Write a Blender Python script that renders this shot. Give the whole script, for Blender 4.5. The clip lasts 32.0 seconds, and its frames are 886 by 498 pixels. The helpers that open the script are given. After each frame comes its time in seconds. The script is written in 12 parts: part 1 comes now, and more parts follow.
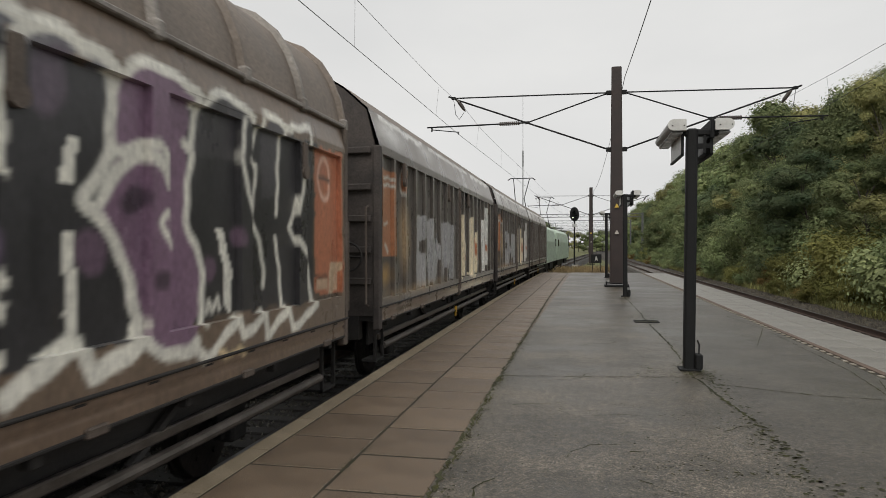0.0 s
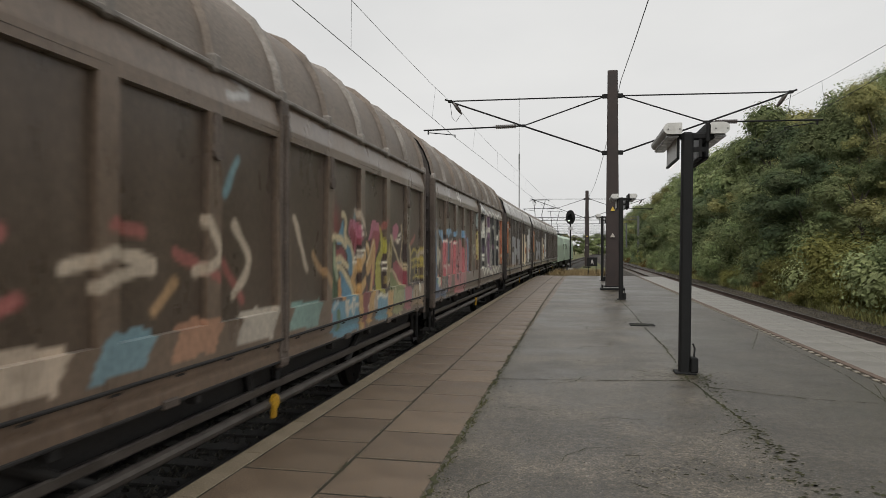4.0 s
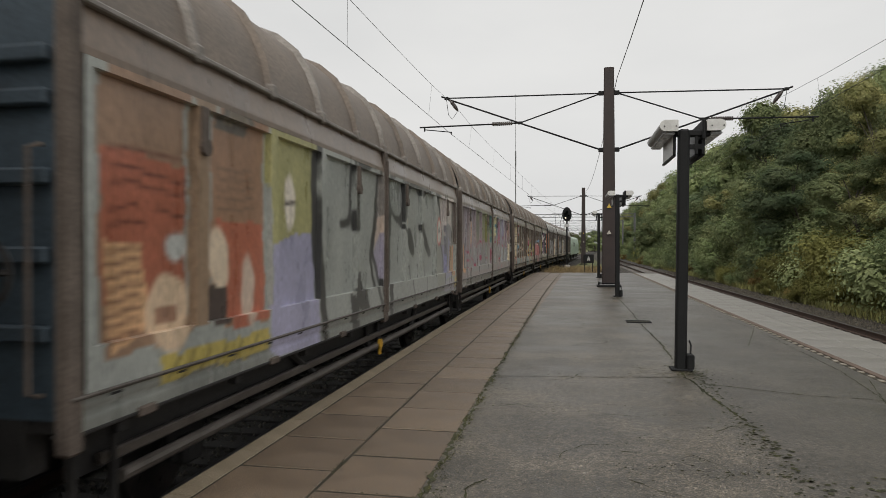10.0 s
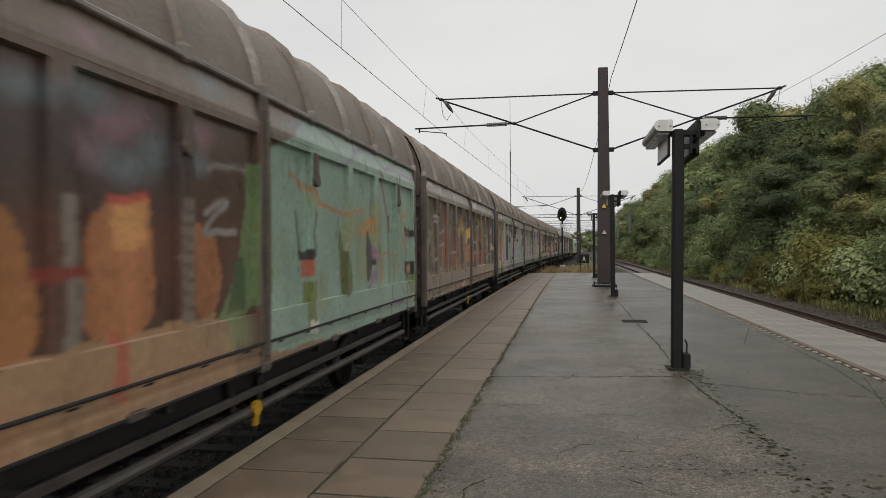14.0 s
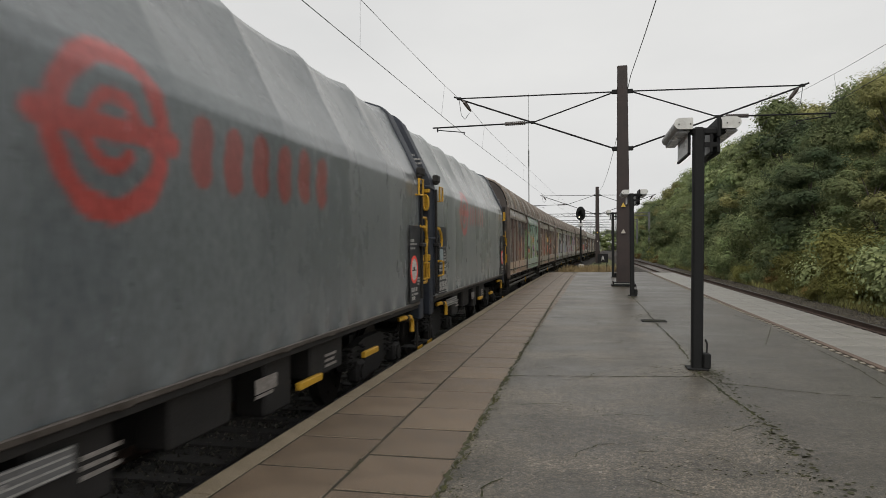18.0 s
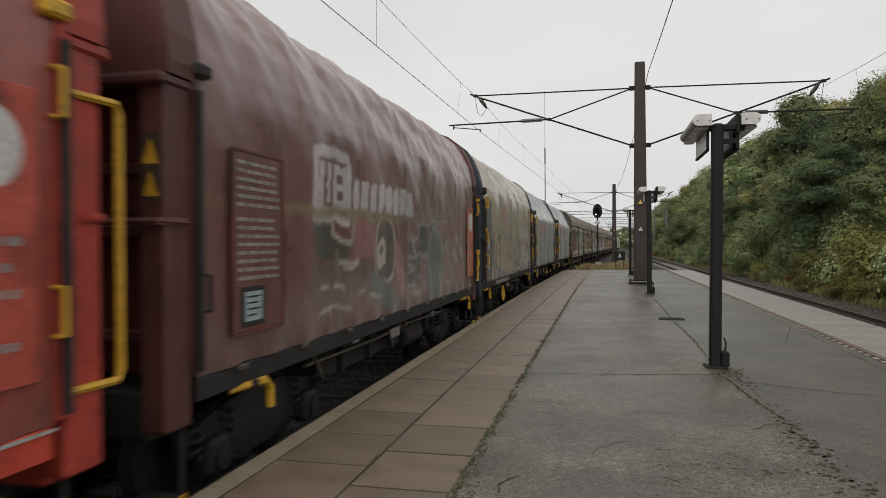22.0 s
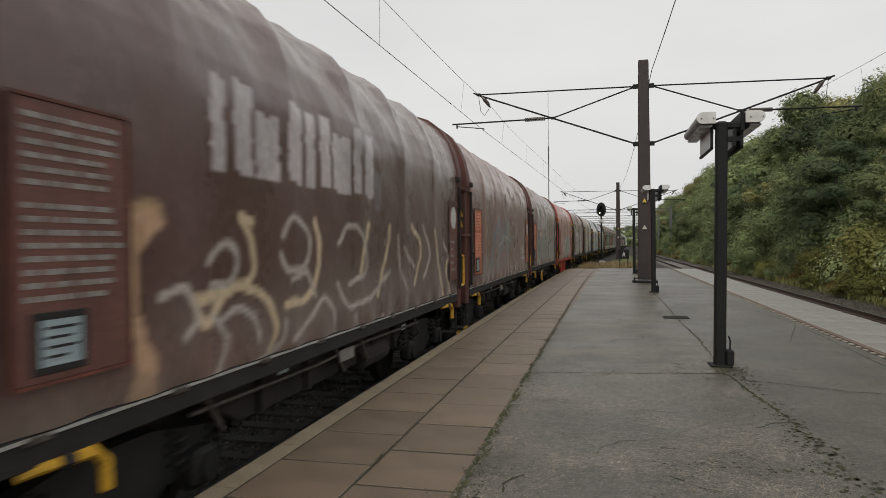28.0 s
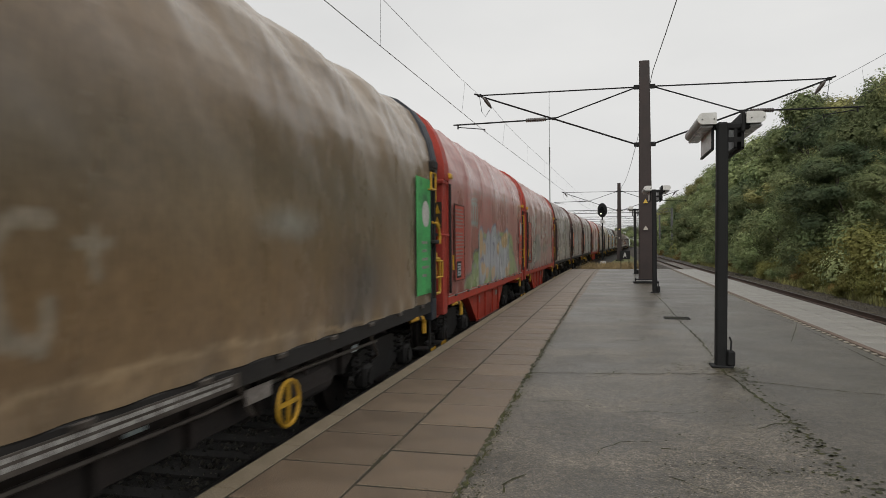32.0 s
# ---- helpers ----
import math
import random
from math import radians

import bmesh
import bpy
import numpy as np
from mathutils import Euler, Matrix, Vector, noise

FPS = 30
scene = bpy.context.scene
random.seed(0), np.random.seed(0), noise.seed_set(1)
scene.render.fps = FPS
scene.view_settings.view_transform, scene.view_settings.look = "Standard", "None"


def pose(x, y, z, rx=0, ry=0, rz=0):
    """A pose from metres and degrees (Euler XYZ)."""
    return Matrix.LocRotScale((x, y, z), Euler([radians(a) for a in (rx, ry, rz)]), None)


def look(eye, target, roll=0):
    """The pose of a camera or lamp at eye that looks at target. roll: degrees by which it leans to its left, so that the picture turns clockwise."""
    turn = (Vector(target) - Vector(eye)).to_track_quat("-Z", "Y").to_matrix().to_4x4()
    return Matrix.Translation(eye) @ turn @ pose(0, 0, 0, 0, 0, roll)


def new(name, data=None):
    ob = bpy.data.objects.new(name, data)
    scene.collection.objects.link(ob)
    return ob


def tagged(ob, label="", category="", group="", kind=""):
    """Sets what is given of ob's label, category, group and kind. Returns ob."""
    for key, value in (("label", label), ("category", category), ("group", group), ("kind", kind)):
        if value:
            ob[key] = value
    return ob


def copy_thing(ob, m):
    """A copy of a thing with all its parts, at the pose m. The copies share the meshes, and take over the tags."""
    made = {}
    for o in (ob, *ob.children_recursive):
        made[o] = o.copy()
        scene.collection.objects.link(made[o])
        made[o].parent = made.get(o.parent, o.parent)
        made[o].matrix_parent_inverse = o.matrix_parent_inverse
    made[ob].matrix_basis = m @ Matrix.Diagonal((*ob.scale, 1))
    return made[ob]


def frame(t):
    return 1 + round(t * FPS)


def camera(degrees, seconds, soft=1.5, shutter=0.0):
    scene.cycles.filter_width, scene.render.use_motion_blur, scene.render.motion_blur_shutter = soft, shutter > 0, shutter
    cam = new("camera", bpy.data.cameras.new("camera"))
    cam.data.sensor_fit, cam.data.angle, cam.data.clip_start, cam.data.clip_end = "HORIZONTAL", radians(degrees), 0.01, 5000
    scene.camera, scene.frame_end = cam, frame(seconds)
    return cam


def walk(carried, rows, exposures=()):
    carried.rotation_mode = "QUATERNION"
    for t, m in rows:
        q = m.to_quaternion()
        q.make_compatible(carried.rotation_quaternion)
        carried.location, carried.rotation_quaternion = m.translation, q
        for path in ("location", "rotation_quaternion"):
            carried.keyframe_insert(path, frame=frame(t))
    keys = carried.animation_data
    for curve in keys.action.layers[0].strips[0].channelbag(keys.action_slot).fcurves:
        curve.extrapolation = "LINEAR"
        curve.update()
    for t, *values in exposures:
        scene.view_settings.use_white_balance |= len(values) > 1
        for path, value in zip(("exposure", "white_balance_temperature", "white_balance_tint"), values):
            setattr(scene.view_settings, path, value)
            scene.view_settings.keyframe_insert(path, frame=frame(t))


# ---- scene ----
# The shot: a hand-held camera at eye height on a station platform, a freight train drawing away beside it.
# Platform top z = 0, rail top z = RAIL, y runs along the tracks, the whole line lies on a wide curve to the right.
cam = camera(66.32, 32.0, soft=0.7, shutter=0.35)
CAM_ROWS = (  # seconds, x, y, z, pitch up, roll, turn to the left
    (0, -0.002, -0.011, 1.647, -0.210, 0.055, 11.302),
    (0.5, 0.004, -0.004, 1.649, -0.205, 0.080, 11.173),
    (1, 0.006, -0.011, 1.654, -0.038, 0.119, 11.049),
    (1.5, 0.010, -0.013, 1.651, -0.015, 0.266, 10.737),
    (2, -0.004, -0.009, 1.649, -0.070, 0.248, 10.614),
    (2.5, -0.006, -0.003, 1.656, -0.155, -0.103, 10.851),
    (3, 0.004, -0.002, 1.656, -0.104, -0.138, 10.967),
    (3.5, -0.000, -0.000, 1.647, 0.025, -0.100, 10.988),
    (5.5, 0.006, -0.005, 1.652, -0.112, -0.088, 10.780),
    (6, -0.001, 0.002, 1.651, -0.226, 0.030, 10.556),
    (6.5, -0.005, 0.004, 1.649, -0.266, 0.180, 10.750),
    (7, -0.000, 0.005, 1.649, -0.312, 0.107, 10.922),
    (7.5, 0.005, 0.002, 1.646, -0.244, 0.118, 10.751),
    (8, 0.005, -0.007, 1.651, -0.216, -0.002, 10.770),
    (8.5, 0.008, -0.007, 1.650, -0.146, 0.015, 10.773),
    (9, 0.006, 0.005, 1.653, -0.199, -0.132, 10.696),
    (9.5, 0.001, -0.006, 1.654, -0.210, -0.067, 10.646),
    (10, -0.000, -0.000, 1.650, -0.215, 0.000, 10.689),
    (10.5, -0.006, 0.002, 1.650, -0.222, 0.023, 10.627),
    (11, -0.002, 0.003, 1.651, -0.236, 0.047, 10.613),
    (11.5, -0.001, 0.007, 1.652, -0.222, -0.003, 10.484),
    (12, -0.009, -0.003, 1.654, -0.232, 0.046, 10.330),
    (12.5, -0.005, 0.002, 1.651, -0.236, 0.104, 10.192),
    (13, -0.005, -0.002, 1.651, -0.224, 0.140, 10.186),
    (13.5, -0.005, -0.002, 1.648, -0.143, 0.360, 10.124),
    (14, -0.006, -0.006, 1.652, -0.130, 0.427, 10.303),
    (14.5, -0.005, -0.009, 1.648, -0.142, 0.510, 10.426),
    (16.5, -0.012, -0.009, 1.651, -0.225, 0.527, 11.249),
    (17, -0.003, -0.012, 1.643, -0.196, 0.396, 11.507),
    (17.5, -0.006, -0.019, 1.648, -0.228, 0.323, 11.827),
    (18, -0.007, -0.018, 1.647, -0.182, 0.370, 11.822),
    (18.5, -0.006, -0.016, 1.648, -0.117, 0.367, 11.827),
    (19, -0.008, -0.018, 1.646, -0.040, 0.418, 11.771),
    (19.5, -0.007, -0.027, 1.651, -0.028, 0.429, 11.916),
    (20, -0.006, -0.023, 1.648, 0.012, 0.524, 12.056),
    (20.5, -0.000, -0.020, 1.646, -0.017, 0.616, 12.338),
    (21, -0.016, -0.032, 1.644, -0.142, 0.700, 12.900),
    (21.5, -0.013, -0.020, 1.636, -0.161, 0.590, 13.149),
    (22, -0.013, -0.028, 1.644, -0.385, 0.346, 13.162),
    (22.5, -0.014, -0.026, 1.646, -0.455, 0.057, 13.240),
    (23, -0.017, -0.029, 1.645, -0.514, -0.007, 13.231),
    (23.5, -0.011, -0.027, 1.646, -0.512, 0.007, 13.280),
    (24, -0.011, -0.023, 1.648, -0.498, 0.172, 13.307),
    (24.5, -0.011, -0.023, 1.649, -0.500, 0.274, 13.381),
    (25, -0.017, -0.025, 1.648, -0.510, 0.426, 13.371),
    (25.5, -0.013, -0.027, 1.644, -0.472, 0.389, 13.450),
    (27.5, -0.016, -0.032, 1.646, -0.415, 0.549, 13.522),
    (28, -0.013, -0.028, 1.645, -0.458, 0.529, 13.478),
    (28.5, -0.017, -0.028, 1.640, -0.527, 0.494, 13.487),
    (29, -0.007, -0.026, 1.645, -0.529, 0.376, 13.558),
    (29.5, -0.010, -0.028, 1.640, -0.463, 0.402, 13.648),
    (30, -0.007, -0.029, 1.647, -0.487, 0.394, 13.525),
    (30.5, -0.005, -0.033, 1.648, -0.451, 0.340, 13.591),
    (31, -0.008, -0.032, 1.648, -0.430, 0.279, 13.653),
    (31.5, -0.006, -0.032, 1.642, -0.400, 0.416, 13.634),
    (32, -0.009, -0.032, 1.645, -0.401, 0.537, 13.570),
)
walk(cam, [(t, pose(x, y, z, 90 + p, 0, a) @ pose(0, 0, 0, 0, 0, -r)) for t, x, y, z, p, r, a in CAM_ROWS])

# ---- world and light: an overcast morning sky ----
world = bpy.data.worlds.new("overcast_sky")
scene.world = world
world.use_nodes = True
wn, wl = world.node_tree.nodes, world.node_tree.links
wn.clear()
w_out, w_bg = wn.new("ShaderNodeOutputWorld"), wn.new("ShaderNodeBackground")
w_sky = wn.new("ShaderNodeTexSky")
w_sky.sky_type = "NISHITA"
w_sky.sun_disc = False
w_sky.sun_elevation, w_sky.sun_rotation = radians(49), radians(187)
w_sky.dust_density = 3.0
w_gain = wn.new("ShaderNodeMix")
w_gain.data_type, w_gain.blend_type = "RGBA", "MULTIPLY"
w_gain.inputs[0].default_value = 1.0
w_gain.inputs[7].default_value = (0.1, 0.1, 0.1, 1)
w_hsv = wn.new("ShaderNodeHueSaturation")
w_hsv.inputs["Saturation"].default_value = 0.08
w_co = wn.new("ShaderNodeTexCoord")
w_map = wn.new("ShaderNodeMapping")
w_map.inputs["Scale"].default_value = (1.0, 1.0, 2.6)
w_noise = wn.new("ShaderNodeTexNoise")
w_noise.inputs["Scale"].default_value, w_noise.inputs["Detail"].default_value = 2.2, 5.0
w_ramp = wn.new("ShaderNodeValToRGB")
w_ramp.color_ramp.elements[0].position, w_ramp.color_ramp.elements[1].position = 0.25, 0.75
w_ramp.color_ramp.elements[0].color = (0.70, 0.703, 0.70, 1)
w_ramp.color_ramp.elements[1].color = (0.825, 0.822, 0.808, 1)
w_mix = wn.new("ShaderNodeMix")
w_mix.data_type = "RGBA"
w_mix.inputs[0].default_value = 0.95
wl.new(w_co.outputs["Generated"], w_map.inputs["Vector"])
wl.new(w_map.outputs["Vector"], w_noise.inputs["Vector"])
wl.new(w_noise.outputs["Fac"], w_ramp.inputs["Fac"])
wl.new(w_sky.outputs["Color"], w_hsv.inputs["Color"])
wl.new(w_hsv.outputs["Color"], w_gain.inputs[6])
wl.new(w_gain.outputs[2], w_mix.inputs[6])
wl.new(w_ramp.outputs["Color"], w_mix.inputs[7])
wl.new(w_mix.outputs[2], w_bg.inputs["Color"])
w_bg.inputs["Strength"].default_value = 1.0
wl.new(w_bg.outputs["Background"], w_out.inputs["Surface"])

sun_data = bpy.data.lights.new("sun", "SUN")
sun_data.energy, sun_data.angle, sun_data.color = 1.6, radians(40), (1.0, 0.95, 0.87)
sun = new("sun", sun_data)
sun.matrix_world = look((-6, -46, 54), (0, 0, 0))

# ---- plan ----
RAIL = -0.55      # rail top, below the platform
U_LEFT, U_RIGHT = -4.3, 6.9   # track centres
P_LEFT, P_RIGHT = -2.65, 5.22  # platform edges
P_START, P_END = -14.0, 43.6


def drift_left(v):
    """The left track bends to the right from v = 12 m on, and runs straight again past 80 m."""
    a = max(0.0, min(v, 80.0) - 12.0)
    return a * a / 2700 + max(0.0, v - 80.0) * 68 / 1350


def drift_right(v):
    """The right track stays straight to v = 110 m."""
    a = max(0.0, min(v, 300.0) - 110.0)
    return a * a / 5600 + max(0.0, v - 300.0) * 190 / 2800


def on_line(u, v, z=0.0):
    """A point u metres to the side and v metres along the line."""
    w = max(0.0, min(1.0, (1.2 - u) / 2.0))
    return (u + w * drift_left(v) + (1 - w) * drift_right(v), v, z)


def line_pose(u, v, z=0.0):
    a, b = on_line(u, v - 0.5), on_line(u, v + 0.5)
    return pose(*on_line(u, v, z), 0, 0, -math.degrees(math.atan2(b[0] - a[0], 1.0)))


# ---- mesh helpers ----
class Form:
    """Collects vertices and faces for one mesh."""

    def __init__(self):
        self.v, self.f = [], []

    def add(self, verts, faces):
        n = len(self.v)
        self.v += [tuple(p) for p in verts]
        self.f += [tuple(n + i for i in face) for face in faces]
        return self

    def box(self, x0, x1, y0, y1, z0, z1, ch=0.0, m=None):
        c = min(ch, 0.45 * min(x1 - x0, y1 - y0, z1 - z0))
        if c <= 0:
            vs = [(x, y, z) for x in (x0, x1) for y in (y0, y1) for z in (z0, z1)]
            fs = [(0, 1, 3, 2), (4, 6, 7, 5), (0, 4, 5, 1), (2, 3, 7, 6), (0, 2, 6, 4), (1, 5, 7, 3)]
        else:
            vs, fs = [], []
            for i, (x, sx) in enumerate(((x0, 1), (x1, -1))):
                for j, (y, sy) in enumerate(((y0, 1), (y1, -1))):
                    for k, (z, sz) in enumerate(((z0, 1), (z1, -1))):
                        vs += [(x, y + sy * c, z + sz * c), (x + sx * c, y, z + sz * c), (x + sx * c, y + sy * c, z)]

            def q(i, j, k, a):
                return (i * 4 + j * 2 + k) * 3 + a
            for i in (0, 1):
                a = [q(i, 0, 0, 0), q(i, 1, 0, 0), q(i, 1, 1, 0), q(i, 0, 1, 0)]
                b = [q(0, i, 0, 1), q(0, i, 1, 1), q(1, i, 1, 1), q(1, i, 0, 1)]
                d = [q(0, 0, i, 2), q(1, 0, i, 2), q(1, 1, i, 2), q(0, 1, i, 2)]
                fs += [a[::-1] if i == 0 else a, b[::-1] if i == 0 else b, d[::-1] if i == 0 else d]
            for i in (0, 1):
                for j in (0, 1):
                    fs.append((q(i, j, 0, 0), q(i, j, 1, 0), q(i, j, 1, 1), q(i, j, 0, 1)))
                    fs.append((q(i, 0, j, 0), q(i, 1, j, 0), q(i, 1, j, 2), q(i, 0, j, 2)))
                    fs.append((q(0, i, j, 1), q(1, i, j, 1), q(1, i, j, 2), q(0, i, j, 2)))
                    for k in (0, 1):
                        fs.append((q(i, j, k, 0), q(i, j, k, 1), q(i, j, k, 2)))
        if m is not None:
            vs = [m @ Vector(p) for p in vs]
        return self.add(vs, fs)

    def tube(self, path, r, n=8, caps=True):
        """A round tube along a list of points; r may be a list."""
        path = [Vector(p) for p in path]
        rs = r if isinstance(r, (list, tuple)) else [r] * len(path)
        vs, fs = [], []
        side = None
        for i, p in enumerate(path):
            d = (path[min(i + 1, len(path) - 1)] - path[max(i - 1, 0)]).normalized()
            if side is None:
                side = d.orthogonal().normalized()
            side = (side - d * side.dot(d)).normalized()
            up = d.cross(side)
            vs += [p + (side * math.cos(2 * math.pi * k / n) + up * math.sin(2 * math.pi * k / n)) * rs[i] for k in range(n)]
        for i in range(len(path) - 1):
            fs += [(i * n + k, i * n + (k + 1) % n, (i + 1) * n + (k + 1) % n, (i + 1) * n + k) for k in range(n)]
        if caps:
            fs += [tuple(range(n))[::-1], tuple(len(vs) - n + k for k in range(n))]
        return self.add(vs, fs)

    def prism(self, outline, axis, a, b):
        """A flat outline (pairs) pushed along an axis from a to b."""
        def put(p, t):
            return {"x": (t, p[0], p[1]), "y": (p[0], t, p[1]), "z": (p[0], p[1], t)}[axis]
        n = len(outline)
        vs = [put(p, a) for p in outline] + [put(p, b) for p in outline]
        fs = [(i, (i + 1) % n, n + (i + 1) % n, n + i) for i in range(n)] + [tuple(range(n))[::-1], tuple(range(n, 2 * n))]
        return self.add(vs, fs)

    def disc_x(self, x0, x1, y, z, r, n=20, hole=0.0):
        ring = [(math.cos(2 * math.pi * k / n), math.sin(2 * math.pi * k / n)) for k in range(n)]
        vs = [(x, y + c * rr, z + s * rr) for x in (x0, x1) for rr in (r, hole or 0.001) for c, s in ring]
        fs = []
        for k in range(n):
            j = (k + 1) % n
            fs += [(k, j, 2 * n + j, 2 * n + k), (n + k, n + j, j, k), (2 * n + k, 2 * n + j, 3 * n + j, 3 * n + k), (n + j, n + k, 3 * n + k, 3 * n + j)]
        return self.add(vs, fs)

    def mesh(self, name, smooth=False):
        me = bpy.data.meshes.new(name)
        me.from_pydata(self.v, [], self.f)
        if smooth:
            me.shade_smooth()
        me.update()
        return me


def part(name, form, material, parent=None, label="", smooth=False):
    """One mesh object, under a thing or a part."""
    me = form.mesh(name, smooth) if isinstance(form, Form) else form
    if material is not None and not me.materials:
        me.materials.append(material)
    ob = new(name, me)
    if parent is not None:
        ob.parent = parent
    if label:
        ob["label"] = label
    return ob


def thing(name, label, category, group="", kind=""):
    return tagged(new(name), label, category, group, kind)


def sweep(profile, v0, v1, step=2.0, closed=False, move=None):
    """A profile of (u, z) pairs swept along the line; move(u, v) shifts its points sideways."""
    f = Form()
    n = max(1, round((v1 - v0) / step))
    k = len(profile)
    for i in range(n + 1):
        v = v0 + (v1 - v0) * i / n
        f.v += [on_line(u + (move(u, v) if move else 0.0), v, z) for u, z in profile]
    for i in range(n):
        for j in range(k if closed else k - 1):
            a, b = i * k + j, i * k + (j + 1) % k
            f.f.append((a, b, b + k, a + k))
    if closed:
        f.f += [tuple(range(k)), tuple(n * k + j for j in range(k))[::-1]]
    return f


# ---- materials ----
def surface(name, a, b, rough=0.8, metal=0.0, scale=3.0, fine=60.0, bump=0.2, depth=0.01, rand=0.0, island=0.0, paint=False, stain=None, stain_scale=0.8, stain_at=0.6, coat=0.0, squash=(1, 1, 1), grit=(0.62, 1.3), hard=0.2, pepper=None):
    """Two colours mixed by coarse and fine noise, with bump; stain: a third colour in patches; paint: the colour comes from the mesh's spray paint."""
    m = bpy.data.materials.new(name)
    m.use_nodes = True
    n, l = m.node_tree.nodes, m.node_tree.links
    bs = n["Principled BSDF"]
    co = n.new("ShaderNodeTexCoord")
    mp = n.new("ShaderNodeMapping")
    mp.inputs["Scale"].default_value = squash
    l.new(co.outputs["Object"], mp.inputs["Vector"])

    def tex(sc, detail=6.0):
        t = n.new("ShaderNodeTexNoise")
        t.inputs["Scale"].default_value, t.inputs["Detail"].default_value, t.inputs["Roughness"].default_value = sc, detail, 0.62
        l.new(mp.outputs["Vector"], t.inputs["Vector"])
        return t.outputs["Fac"]

    def mixed(fac, x, y, kind="MIX"):
        k = n.new("ShaderNodeMix")
        k.data_type, k.blend_type = "RGBA", kind
        for sock, val in ((k.inputs[0], fac), (k.inputs[6], x), (k.inputs[7], y)):
            if isinstance(val, bpy.types.NodeSocket):
                l.new(val, sock)
            elif isinstance(val, (int, float)):
                sock.default_value = val
            else:
                sock.default_value = (*val, 1)
        return k.outputs[2]

    def spread(fac, lo, hi, out_lo=0.0, out_hi=1.0):
        r = n.new("ShaderNodeMapRange")
        r.inputs[1].default_value, r.inputs[2].default_value = lo, hi
        r.inputs[3].default_value, r.inputs[4].default_value = out_lo, out_hi
        l.new(fac, r.inputs[0])
        return r.outputs[0]
    coarse, grain = tex(scale), tex(fine, 4.0)
    if paint:
        at = n.new("ShaderNodeAttribute")
        at.attribute_name = "spray"
        dark = mixed(1.0, at.outputs["Color"], a, "MULTIPLY")
        light = mixed(1.0, at.outputs["Color"], b, "MULTIPLY")
        col = mixed(spread(coarse, 0.35, 0.65), dark, light)
    else:
        col = mixed(spread(coarse, 0.35, 0.65), a, b)
    if stain is not None:
        col = mixed(spread(tex(stain_scale, 8.0), stain_at, stain_at + 0.12, 0.0, 0.85), col, stain)
    col = mixed(0.8, col, mixed(spread(grain, 0.5 - hard, 0.5 + hard), (grit[0],) * 3, (grit[1],) * 3), "MULTIPLY")
    if pepper is not None:                # scattered pale grains: scale, colour
        vo = n.new("ShaderNodeTexVoronoi")
        vo.inputs["Scale"].default_value = pepper[0]
        l.new(mp.outputs["Vector"], vo.inputs["Vector"])
        col = mixed(spread(vo.outputs["Distance"], 0.12, 0.2, 0.75, 0.0), col, pepper[1])
    if rand:
        oi = n.new("ShaderNodeObjectInfo")
        col = mixed(1.0, col, mixed(oi.outputs["Random"], (1 - rand,) * 3, (1 + rand,) * 3), "MULTIPLY")
    if island:
        ge = n.new("ShaderNodeNewGeometry")
        col = mixed(1.0, col, mixed(ge.outputs["Random Per Island"], (1 - island,) * 3, (1 + island, 1 + island, 1 + island * 0.6)), "MULTIPLY")
    l.new(col, bs.inputs["Base Color"])
    l.new(spread(coarse, 0.3, 0.7, max(0.05, rough - 0.12), min(1.0, rough + 0.1)), bs.inputs["Roughness"])
    bs.inputs["Metallic"].default_value = metal
    bs.inputs["Coat Weight"].default_value = coat
    if bump:
        bp = n.new("ShaderNodeBump")
        bp.inputs["Strength"].default_value, bp.inputs["Distance"].default_value = bump, depth
        l.new(grain, bp.inputs["Height"])
        l.new(bp.outputs["Normal"], bs.inputs["Normal"])
    return m


